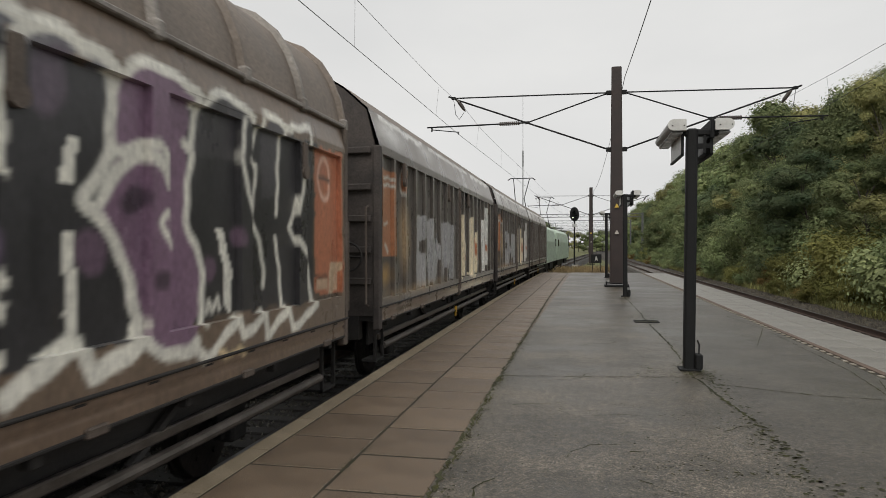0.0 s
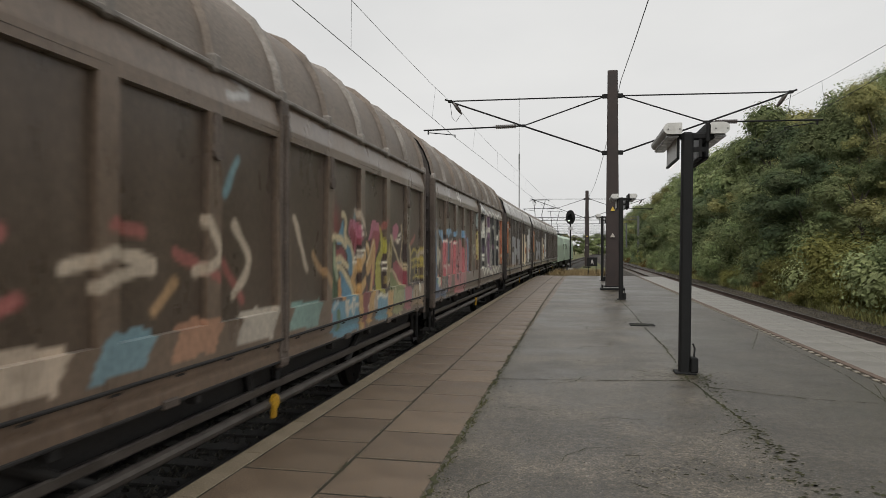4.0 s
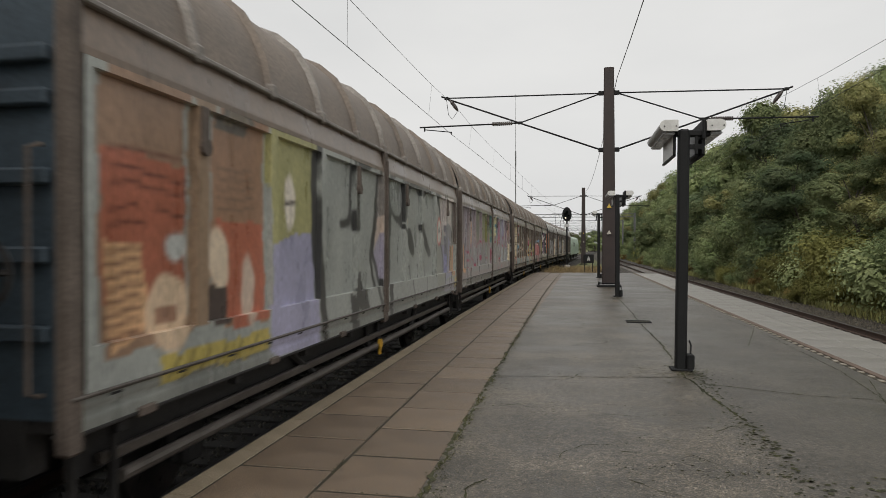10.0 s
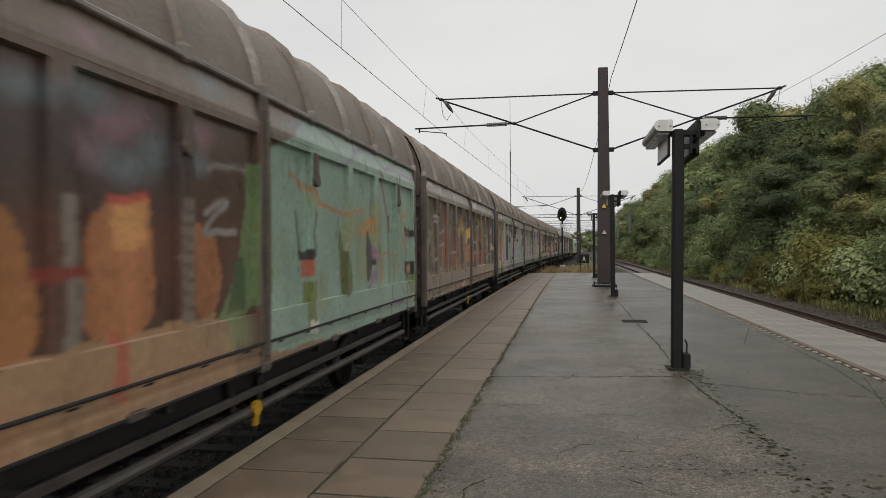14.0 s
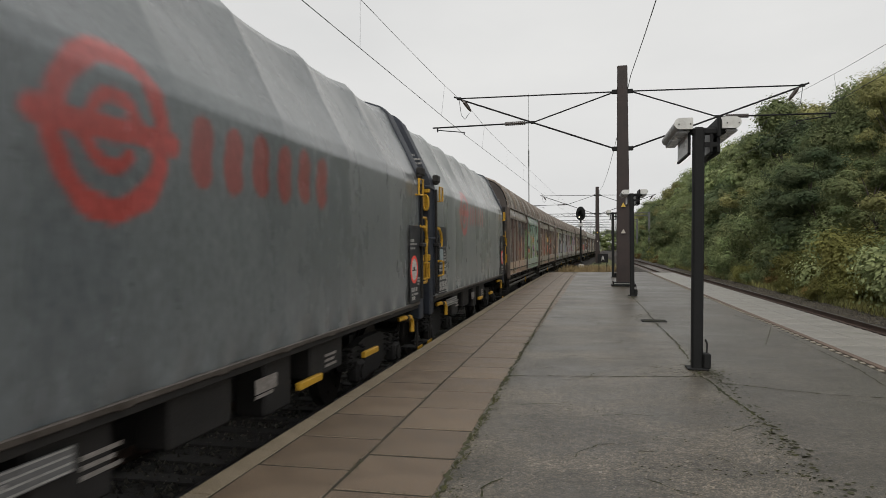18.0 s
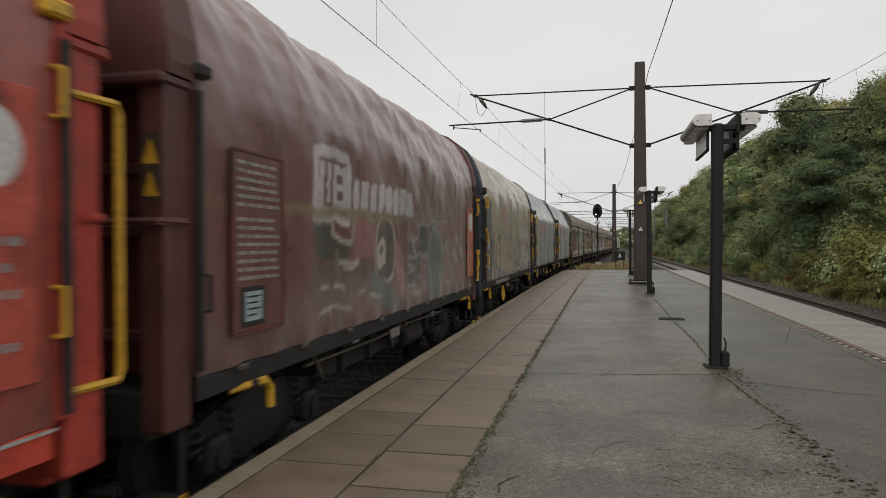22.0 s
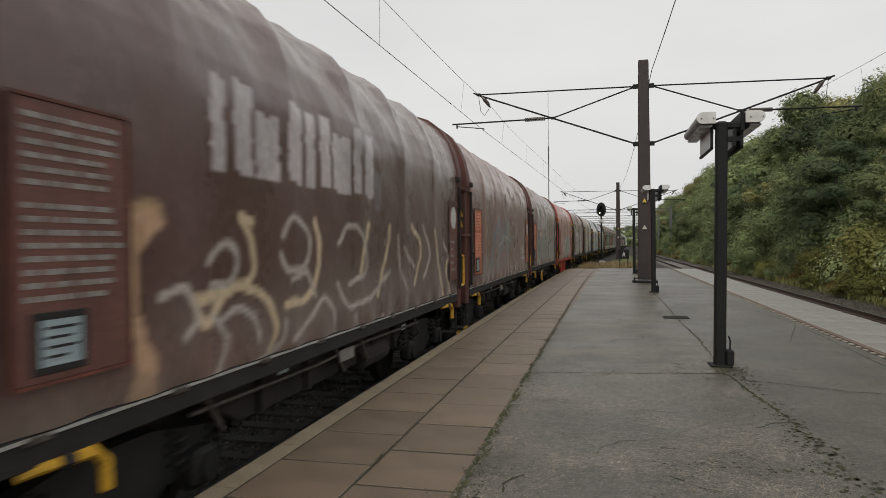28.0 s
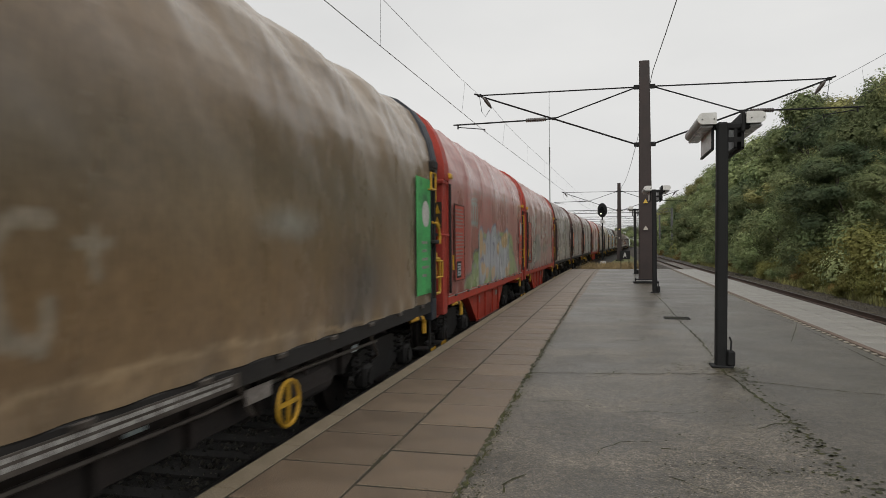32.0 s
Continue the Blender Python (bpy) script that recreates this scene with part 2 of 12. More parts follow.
def asphalt_material(name, dark, light, damp):
    """Worn asphalt: stone chips, tar between them, damp and worn patches."""
    m = bpy.data.materials.new(name)
    m.use_nodes = True
    n, l = m.node_tree.nodes, m.node_tree.links
    bs = n["Principled BSDF"]
    co = n.new("ShaderNodeTexCoord")

    def noise_of(sc, detail, rough=0.6):
        t = n.new("ShaderNodeTexNoise")
        t.inputs["Scale"].default_value, t.inputs["Detail"].default_value, t.inputs["Roughness"].default_value = sc, detail, rough
        l.new(co.outputs["Object"], t.inputs["Vector"])
        return t.outputs["Fac"]

    def ranged(x, a, b, c, d):
        r = n.new("ShaderNodeMapRange")
        for i, q in enumerate((a, b, c, d)):
            r.inputs[i + 1].default_value = q
        l.new(x, r.inputs[0])
        return r.outputs[0]

    def blend(fac, x, y, kind="MIX"):
        k = n.new("ShaderNodeMix")
        k.data_type, k.blend_type = "RGBA", kind
        for sock, val in ((k.inputs[0], fac), (k.inputs[6], x), (k.inputs[7], y)):
            if isinstance(val, bpy.types.NodeSocket):
                l.new(val, sock)
            elif isinstance(val, (int, float)):
                sock.default_value = val
            else:
                sock.default_value = (*val, 1)
        return k.outputs[2]
    chips = n.new("ShaderNodeTexVoronoi")
    chips.inputs["Scale"].default_value = 75
    l.new(co.outputs["Object"], chips.inputs["Vector"])
    pepper = n.new("ShaderNodeTexVoronoi")
    pepper.inputs["Scale"].default_value = 28
    l.new(co.outputs["Object"], pepper.inputs["Vector"])
    worn, patch = noise_of(0.9, 8.0), noise_of(0.42, 7.0, 0.66)
    grain, pits = noise_of(70, 4.0, 0.75), noise_of(135, 3.0, 0.7)
    mid = noise_of(13, 5.0, 0.72)
    coarse = noise_of(30, 3.0, 0.7)
    sep = n.new("ShaderNodeSeparateXYZ")
    l.new(co.outputs["Object"], sep.inputs[0])
    lane = ranged(sep.outputs["X"], 1.5, 1.62, 0, 1)        # the newer, smoother strip beyond the long seam
    col = blend(ranged(worn, 0.41, 0.61, 0, 1), dark, light)
    col = blend(lane, col, blend(ranged(worn, 0.4, 0.6, 0, 1), (0.044, 0.0375, 0.0285), (0.074, 0.0645, 0.052)))
    col = blend(ranged(patch, 0.46, 0.6, 0.0, 0.75), col, damp)
    col = blend(1.0, col, blend(ranged(mid, 0.38, 0.62, 0, 1), (0.6, 0.59, 0.57), (1.38, 1.375, 1.36)), "MULTIPLY")
    col = blend(1.0, col, blend(ranged(coarse, 0.4, 0.6, 0, 1), (0.62, 0.615, 0.6), (1.38, 1.375, 1.36)), "MULTIPLY")
    rough_grain = blend(ranged(grain, 0.42, 0.58, 0, 1), (0.22, 0.215, 0.2), (1.85, 1.83, 1.78))
    fine_grain = blend(ranged(grain, 0.38, 0.62, 0, 1), (0.42, 0.42, 0.41), (1.62, 1.61, 1.59))
    col = blend(1.0, col, blend(lane, rough_grain, fine_grain), "MULTIPLY")
    col = blend(ranged(pits, 0.38, 0.46, 0.7, 0.0), col, (0.035, 0.034, 0.03))
    col = blend(1.0, col, blend(chips.outputs["Color"], (0.62, 0.62, 0.62), (1.42, 1.41, 1.38)), "MULTIPLY")
    col = blend(ranged(pepper.outputs["Distance"], 0.10, 0.16, 0.5, 0.0), col, (0.40, 0.385, 0.36))
    l.new(col, bs.inputs["Base Color"])
    l.new(ranged(patch, 0.45, 0.62, 0.45, 0.34), bs.inputs["Roughness"])
    bp = n.new("ShaderNodeBump")
    bp.inputs["Strength"].default_value, bp.inputs["Distance"].default_value = 0.4, 0.008
    l.new(grain, bp.inputs["Height"])
    l.new(bp.outputs["Normal"], bs.inputs["Normal"])
    return m


ASPHALT = asphalt_material("asphalt", (0.052, 0.0445, 0.0335), (0.115, 0.1, 0.08), (0.038, 0.032, 0.0215))
SLAB = surface("concrete_slab", (0.095, 0.0665, 0.043), (0.148, 0.107, 0.0715), 0.48, pepper=(34, (0.3, 0.25, 0.19)), scale=2.2, fine=85, hard=0.09, bump=0.6, depth=0.008, rand=0.14, stain=(0.10, 0.08, 0.06), stain_scale=1.6, grit=(0.35, 1.7))
KERB = surface("kerb_concrete", (0.15, 0.118, 0.076), (0.215, 0.176, 0.122), 0.85, pepper=(40, (0.35, 0.28, 0.2)), scale=4, fine=90, hard=0.1, bump=0.6, depth=0.008, rand=0.06)
PALE_SLAB = surface("pale_concrete_slab", (0.165, 0.156, 0.139), (0.225, 0.213, 0.19), 0.44, hard=0.1, stain=(0.18, 0.17, 0.15), stain_scale=1.5, stain_at=0.56, scale=1.2, fine=80, bump=0.2, depth=0.004, rand=0.06)
JOINT = surface("mossy_joint", (0.012, 0.011, 0.007), (0.045, 0.038, 0.022), 0.95, scale=6, fine=60)
BROWN_TILE = surface("brown_guide_tile", (0.08, 0.056, 0.042), (0.125, 0.086, 0.064), 0.8, scale=5, fine=70, rand=0.15)
WHITE_TILE = surface("white_guide_tile", (0.2, 0.18, 0.14), (0.31, 0.28, 0.23), 0.7, scale=6, fine=70)
CONCRETE = surface("old_concrete", (0.14, 0.13, 0.12), (0.22, 0.21, 0.19), 0.9, scale=1.5, fine=40, bump=0.5)
# the _DARK track materials serve the bed under the train
BALLAST_DARK = surface("dark_ballast", (0.022, 0.020, 0.018), (0.05, 0.046, 0.042), 0.95, scale=14, fine=34, bump=1.0, depth=0.05)
STONE_DARK = surface("dark_ballast_chips", (0.035, 0.032, 0.029), (0.12, 0.113, 0.106), 0.9, scale=10, fine=40, island=0.6)
BALLAST = surface("ballast_stone", (0.03, 0.026, 0.021), (0.075, 0.065, 0.054), 0.95, scale=14, fine=34, bump=1.0, depth=0.05)
STONE = surface("ballast_chips", (0.036, 0.031, 0.026), (0.1, 0.088, 0.074), 0.95, scale=10, fine=40, island=0.45)
SLEEPER_DARK = surface("dark_sleeper", (0.02, 0.018, 0.016), (0.04, 0.036, 0.032), 0.9, scale=5, fine=50)
SLEEPER = surface("sleeper_concrete", (0.12, 0.11, 0.10), (0.19, 0.18, 0.165), 0.9, scale=5, fine=50)
RAIL_RUST = surface("rusty_rail", (0.05, 0.032, 0.025), (0.09, 0.055, 0.04), 0.8, 0.3, scale=8, fine=60)
RAIL_TOP = surface("polished_rail_head", (0.07, 0.066, 0.062), (0.13, 0.125, 0.12), 0.5, 1.0, scale=8, fine=60, bump=0.0)
GRASS_GROUND = surface("rough_grass_ground", (0.07, 0.085, 0.028), (0.15, 0.148, 0.055), 0.95, scale=0.4, fine=22, bump=1.0, depth=0.08, stain=(0.13, 0.105, 0.055), stain_scale=0.25, stain_at=0.55)
DARK_STEEL = surface("dark_painted_steel", (0.007, 0.0075, 0.008), (0.014, 0.0145, 0.015), 0.75, 0.0, scale=6, fine=80, bump=0.1)
DARK_STEEL.node_tree.nodes["Principled BSDF"].inputs["Specular IOR Level"].default_value = 0.28
MAST_PAINT = surface("brown_mast_paint", (0.024, 0.017, 0.016), (0.042, 0.029, 0.027), 0.6, 0.1, scale=2, fine=60, bump=0.15)
WIRE = surface("weathered_wire", (0.03, 0.032, 0.034), (0.06, 0.06, 0.062), 0.6, 0.5, scale=10, fine=80, bump=0)
INSULATOR = surface("brown_insulator", (0.02, 0.014, 0.012), (0.04, 0.025, 0.02), 0.35, scale=10, fine=50, bump=0)

# ---- ground, tracks and platform ----
def ground_sheet():
    f = Form()
    us = [-1500, -400, -120, -40, -14, -9.5, -8, 9.4, 10.3, 11.3, 14.5, 18, 30, 60, 160, 500, 1500]
    zs = [-1.2, -1.2, -1.2, -1.2, -1.15, -1.1, -1.1, -1.1, -0.82, -0.55, -0.2, 0.3, 0.6, 0.4, -0.6, -1.2, -1.2]
    vs = [-600, -200, -60, -20] + list(range(0, 260, 6)) + [300, 400, 700, 1500, 3000]
    rng = random.Random(3)
    for v in vs:
        for u, z in zip(us, zs):
            shift = on_line(u, v)[0] - u
            bump = rng.uniform(-0.1, 0.1) if 10 < u < 100 else 0
            f.v.append((u + shift, v, z + bump))
    k = len(us)
    for i in range(len(vs) - 1):
        for j in range(k - 1):
            f.f.append((i * k + j, i * k + j + 1, i * k + k + j + 1, i * k + k + j))
    return tagged(part("ground", f, GRASS_GROUND, smooth=True), "rough grassy ground along the railway line", "ground", kind="structure")


ground_sheet()


def track(u, far, name):
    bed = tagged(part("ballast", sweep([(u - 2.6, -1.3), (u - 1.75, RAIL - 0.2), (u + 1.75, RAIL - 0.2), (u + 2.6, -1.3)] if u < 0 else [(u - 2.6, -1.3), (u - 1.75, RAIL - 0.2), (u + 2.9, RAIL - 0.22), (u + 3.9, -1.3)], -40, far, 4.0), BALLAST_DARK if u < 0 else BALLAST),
                 "grey crushed-stone ballast bed under the railway track", "ballast", kind="structure")
    tr = thing(name, "straight steel rails on concrete sleepers in grey ballast", "railway track", kind="structure")
    for s in (-1, 1):
        c = u + s * 0.7525
        prof = [(c - 0.075, RAIL - 0.17), (c + 0.075, RAIL - 0.17), (c + 0.075, RAIL - 0.155), (c + 0.015, RAIL - 0.135), (c + 0.015, RAIL - 0.04),
                (c + 0.036, RAIL - 0.03), (c + 0.036, RAIL - 0.004), (c - 0.036, RAIL - 0.004), (c - 0.036, RAIL - 0.03), (c - 0.015, RAIL - 0.04), (c - 0.015, RAIL - 0.135), (c - 0.075, RAIL - 0.155)]
        r = part("rail", sweep(prof, -40, far, 4.0, True), RAIL_RUST, tr)
        part("rail_head", sweep([(c - 0.032, RAIL - 0.004), (c - 0.026, RAIL), (c + 0.026, RAIL), (c + 0.032, RAIL - 0.004)], -40, far, 4.0), RAIL_TOP, r, "polished running surface")
    sl = Form()
    for i in range(150):
        v = -8 + i * 0.62
        m = line_pose(u, v, RAIL - 0.23)
        sl.box(-1.25, 1.25, -0.13, 0.13, -0.12, 0.055, 0.02, m)
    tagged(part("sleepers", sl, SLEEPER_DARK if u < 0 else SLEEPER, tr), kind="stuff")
    return tr


track(U_LEFT, 420, "track_near")
track(U_RIGHT, 420, "track_far")


def stones():
    """Loose ballast chips on the beds beside the platform."""
    rng = random.Random(11)
    f = Form()

    def chip(u, v, z, r):
        base = Vector(on_line(u, v, z))
        pts = []
        for d in ((1, 0, 0), (0, 1, 0), (-1, 0, 0), (0, -1, 0), (0, 0, 1)):
            pts.append(base + Vector(d) * r * rng.uniform(0.6, 1.3) + Vector((0, 0, rng.uniform(-0.3, 0.3) * r)))
        f.add(pts, [(0, 1, 4), (1, 2, 4), (2, 3, 4), (3, 0, 4)])
    for _ in range(9000):
        chip(U_LEFT + rng.uniform(-1.0, 1.6), rng.uniform(1.5, 26), RAIL - 0.2, rng.uniform(0.02, 0.045))
    tagged(part("ballast_stones", f, STONE_DARK), "loose dark ballast stones under the train", "stones", kind="stuff")
    f = Form()
    for _ in range(16000):
        chip(U_RIGHT + rng.uniform(0.2, 3.0), 8 + 60 * rng.random() ** 1.4, RAIL - 0.22, rng.uniform(0.025, 0.055))
    tagged(part("ballast_stones", f, STONE), "loose grey ballast stones beside the far rail", "stones", kind="stuff")



stones()

# platform body and asphalt
def creep(u, v):
    """The slab rows widen a little along the platform: the joint between them and the asphalt's edge creep to the right."""
    a = max(0.0, v - 8.0)
    if -1.1 < u < -0.9:
        return min(0.22, 0.0135 * a)
    return min(0.09, 0.006 * a) if -1.8 < u < -1.6 else 0.0


platform = tagged(part("platform", sweep([(P_LEFT + 0.05, -1.2), (P_LEFT + 0.05, -0.06), (-1.0, -0.06), (-1.0, 0.0), (3.70, 0.0), (3.70, -0.06), (P_RIGHT - 0.05, -0.06), (P_RIGHT - 0.05, -1.2)], P_START, P_END, 1.2, True, creep), ASPHALT),
                  "worn grey asphalt island platform with damp patches and moss in its cracks", "platform", kind="structure")
part("platform_wall", sweep([(P_LEFT + 0.02, -1.2), (P_LEFT + 0.02, -0.12), (P_LEFT + 0.05, -0.12), (P_LEFT + 0.05, -1.2)], P_START, P_END, 1.2, True), CONCRETE, platform, "dark stained concrete edge wall")
part("joint_bed", sweep([(P_LEFT + 0.06, -0.055), (P_LEFT + 0.06, -0.007), (-1.003, -0.007), (-1.003, -0.055)], P_START, P_END, 1.2, True, creep), JOINT, platform, "dark earth and moss in the joints")
part("pale_joint_bed", sweep([(3.60, -0.05), (3.60, -0.012), (P_RIGHT - 0.06, -0.012), (P_RIGHT - 0.06, -0.05)], P_START, P_END, 1.2, True), JOINT, platform)


def slab_mesh(name, w, d, h, material):
    me = Form().box(-w / 2, w / 2, -d / 2, d / 2, -h, 0.0, 0.006).mesh(name)
    me.materials.append(material)
    return me


def lay(name, me, u, wide, pitch, first, rng, drop=0.004, tilt=0.25, skew=0.15):
    v = first
    while v < P_END - pitch / 2:
        ob = part(name, me, None, platform)
        left, right = creep(u - wide / 2, v), creep(u + wide / 2, v)
        ob.matrix_world = line_pose(u + (left + right) / 2, v, -rng.uniform(0, drop)) @ pose(0, 0, 0, rng.uniform(-tilt, tilt), rng.uniform(-tilt, tilt), rng.uniform(-skew, skew))
        ob.scale = (1 + (right - left) / wide, 1, 1)
        v += pitch


rng_slab = random.Random(5)
lay("paving_slab", slab_mesh("outer_slab", 0.726, 0.775, 0.05, SLAB), -2.085, 0.732, 0.805, -12.5575, rng_slab, 0.005, 0.2, 0.45)
lay("paving_slab", slab_mesh("inner_slab", 0.70, 0.776, 0.05, SLAB), -1.352, 0.704, 0.805, -12.9625, rng_slab, 0.005, 0.2, 0.5)
lay("kerb_stone", slab_mesh("kerb_stone", 0.182, 0.996, 0.16, KERB), P_LEFT + 0.093, 0.182, 1.0, -13.4, rng_slab, 0.002, 0.1)
lay("pale_slab", slab_mesh("pale_slab", 0.66, 0.99, 0.05, PALE_SLAB), 4.23, 0.66, 1.0, -13.4, rng_slab, 0.002, 0.05)
lay("pale_slab", slab_mesh("pale_slab", 0.66, 0.99, 0.05, PALE_SLAB), 4.90, 0.66, 1.0, -13.4, rng_slab, 0.002, 0.05)
guide = Form()
for i in range(188):
    guide.box(-0.05, 0.05, -0.145, 0.145, -0.04, 0.003, 0.004, line_pose(3.865, -13.3 + i * 0.3))
tagged(part("guide_tiles", guide, BROWN_TILE, platform, "brown tactile guide line"), kind="stuff")
dashes = Form()
for i in range(188):
    dashes.box(-0.032, 0.032, -0.05, 0.05, -0.04, 0.003, 0.004, line_pose(3.76, -13.3 + i * 0.3))
tagged(part("white_tiles", dashes, WHITE_TILE, platform, "white marker tiles beside the guide line"), kind="stuff")


# ---- catenary ----
def bar(f, a, b, r=0.022, n=6):
    return f.tube([a, b], r, n)


def catenary_mast(v, u=1.52, base=0.0, arms=True):
    mast = thing("catenary_mast", "tall brown steel catenary mast with two cantilever arms on the platform", "catenary mast", "catenary masts")
    mast.matrix_world = line_pose(u, v, base)
    h = 8.95 - base
    col = Form()
    col.add([(s * w, t * d, z) for z, w, d in ((0.12, 0.25, 0.16), (h, 0.175, 0.12)) for s, t in ((-1, -1), (1, -1), (1, 1), (-1, 1))],
            [(0, 1, 5, 4), (1, 2, 6, 5), (2, 3, 7, 6), (3, 0, 4, 7), (4, 5, 6, 7)])
    part("column", col, MAST_PAINT, mast)
    part("flange", Form().add([(s * w, t * d, z) for z, w, d in ((0.12, 0.28, 0.06), (h, 0.2, 0.045)) for s, t in ((-1, -1), (1, -1), (1, 1), (-1, 1))],
         [(0, 1, 5, 4), (1, 2, 6, 5), (2, 3, 7, 6), (3, 0, 4, 7), (4, 5, 6, 7)]), MAST_PAINT, mast)
    part("base_plate", Form().box(-0.48, 0.48, -0.34, 0.34, 0.0, 0.07, 0.01), DARK_STEEL, mast)
    for s in (-1, 1):
        for t in (-1, 1):
            part("anchor_bolt", Form().tube([(s * 0.4, t * 0.26, 0.06), (s * 0.4, t * 0.26, 0.2)], 0.025, 6), DARK_STEEL, mast)
    part("foot_plate", Form().box(-0.42, 0.42, -0.25, 0.25, 0.14, 0.17, 0.01), DARK_STEEL, mast)
    for z, c in ((3.22 - base, WARN_YELLOW), (2.15 - base, WARN_GREY)):
        part("warning_triangle", Form().prism([(-0.095, z), (0.095, z), (0, z + 0.17)], "y", -0.215 if z > 3 else -0.235, -0.205 if z > 3 else -0.222), c, mast, "small triangular warning sign")
    if not arms:
        return mast
    for s in (-1, 1):
        arm = part("cantilever", Form(), MAST_PAINT, mast)
        top, foot = 7.92 - base, 5.60 - base
        tip_z = (7.97 if s < 0 else 7.80) - base
        xe = s * 6.75
        kx, kz = s * 3.62, foot + (tip_z - foot) * (3.62 - 0.3) / 6.45
        for nm, p, q, r in (("top_tie", (s * 0.25, 0, top), (xe, 0, tip_z), 0.028), ("main_strut", (s * 0.3, 0, foot), (xe, 0, tip_z - 0.02), 0.035), ("brace", (s * 0.35, 0, top - 0.02), (kx, 0, kz), 0.028),
                            ("register_arm", (kx, 0, kz), (s * 7.9, 0, kz - 0.06), 0.032), ("drop_bracket", (s * 7.7, 0, kz - 0.06), (s * 7.7, 0, kz - 0.24), 0.035),
                            ("steady_arm", (s * 7.7, 0, kz - 0.16), (s * 6.53, 0, kz - 0.3), 0.02), ("wire_clip", (s * 6.53, 0, kz - 0.28), (s * 6.53, 0, kz - 0.40), 0.022),
                            ("end_stub", (xe, 0, tip_z), (xe + s * 0.22, 0, tip_z + 0.08), 0.035)):
            part(nm, bar(Form(), p, q, r), DARK_STEEL, arm)
        for q, z in ((0.26, top), (0.3, foot)):
            part("mast_clamp", Form().box(min(s * 0.2, s * 0.42), max(s * 0.2, s * 0.42), -0.05, 0.05, z - 0.09, z + 0.09, 0.02), DARK_STEEL, arm)
        for q in ((kx, kz), (xe, tip_z)):
            part("joint_clamp", Form().box(q[0] - 0.09, q[0] + 0.09, -0.04, 0.04, q[1] - 0.06, q[1] + 0.06, 0.02), DARK_STEEL, arm)
        ins = Form()
        for k in range(10):
            c = 3.95 + k * 0.085
            z = kz - 0.06 * (c - 3.62) / 4.28
            ins.tube([(s * c, 0, z), (s * (c + 0.06), 0, z)], 0.085, 10)
        part("insulator", ins, INSULATOR, arm)
        hang = Form().tube([(s * 6.62, 0, tip_z - 0.06), (s * 6.5, 0, tip_z - 0.2), (s * 6.34, 0, tip_z - 0.42), (s * 6.24, 0, tip_z - 0.58)], [0.03, 0.08, 0.075, 0.02], 8)
        part("jumper", Form().tube([(xe, 0, tip_z - 0.05), (s * 6.66, 0, tip_z - 0.7), (s * 6.5, 0, tip_z - 0.9), (s * 6.3, 0, tip_z - 0.62)], 0.012, 5), WIRE, arm)
        part("suspension_insulator", hang, INSULATOR, arm)
    return mast


WARN_YELLOW = surface("yellow_enamel", (0.55, 0.36, 0.05), (0.65, 0.45, 0.08), 0.5, scale=10, fine=60, bump=0)
WARN_GREY = surface("bleached_enamel", (0.42, 0.38, 0.34), (0.52, 0.48, 0.44), 0.5, scale=10, fine=60, bump=0)
catenary_mast(28.5)
catenary_mast(86.0, 1.52, -0.6)


def wires():
    spans = [-32.0, 28.5, 86.0, 144.0, 202.0, 260.0]
    for uc in (U_LEFT, U_RIGHT):
        # the wire runs straight from mast to mast, held to the outside of the curve
        held = [-6.2, -5.01, -3.0] + [on_line(uc, v)[0] - 0.5 for v in spans[3:]] if uc < 0 else [8.05] * 3 + [on_line(uc, v)[0] + 0.4 for v in spans[3:]]
        low, high, give = (6.43, 7.46, -0.9) if uc < 0 else (6.30, 7.35, 2.6)
        lo, hi = Form(), Form()
        contact, carrier, hung = [], [], []
        for a, b, xa, xb in zip(spans, spans[1:], held, held[1:]):
            def at(x):
                y, side = a + (b - a) * x, xa + (xb - xa) * x
                sag = give * x * (1 - x)
                return (side, y, low), (side + (0.3 if uc < 0 else -0.25) * abs(1 - 2 * x) ** 6, y, high - sag * (0.35 if a > 0 and uc < 0 else 1.0))
            for i in range(13):
                p, q = at(i / 12)
                contact.append(p)
                carrier.append(q)
            for i in range(1, 8):
                hung.append(list(at((i - 0.5) / 7)))
        w = thing("overhead_wire", "thin overhead contact wire hung by droppers above the track", "overhead wire", "overhead wires")
        part("contact_wire", lo.tube(contact, 0.009, 5), WIRE, w)
        part("carrier_wire", hi.tube(carrier, 0.007, 5), WIRE, w)
        for path in hung:
            part("dropper", Form().tube(path, 0.004, 4, False), WIRE, w)
    ret = Form().tube([on_line(1.85, v, 8.55 - 0.9 * 4 * x * (1 - x)) for a, b in zip(spans, spans[1:]) for x in [i / 10 for i in range(11)] for v in [a + (b - a) * x]], 0.014, 5)
    w = thing("return_wire", "single dark return wire running from mast to mast", "overhead wire", "overhead wires")
    part("wire", ret, WIRE, w)


wires()


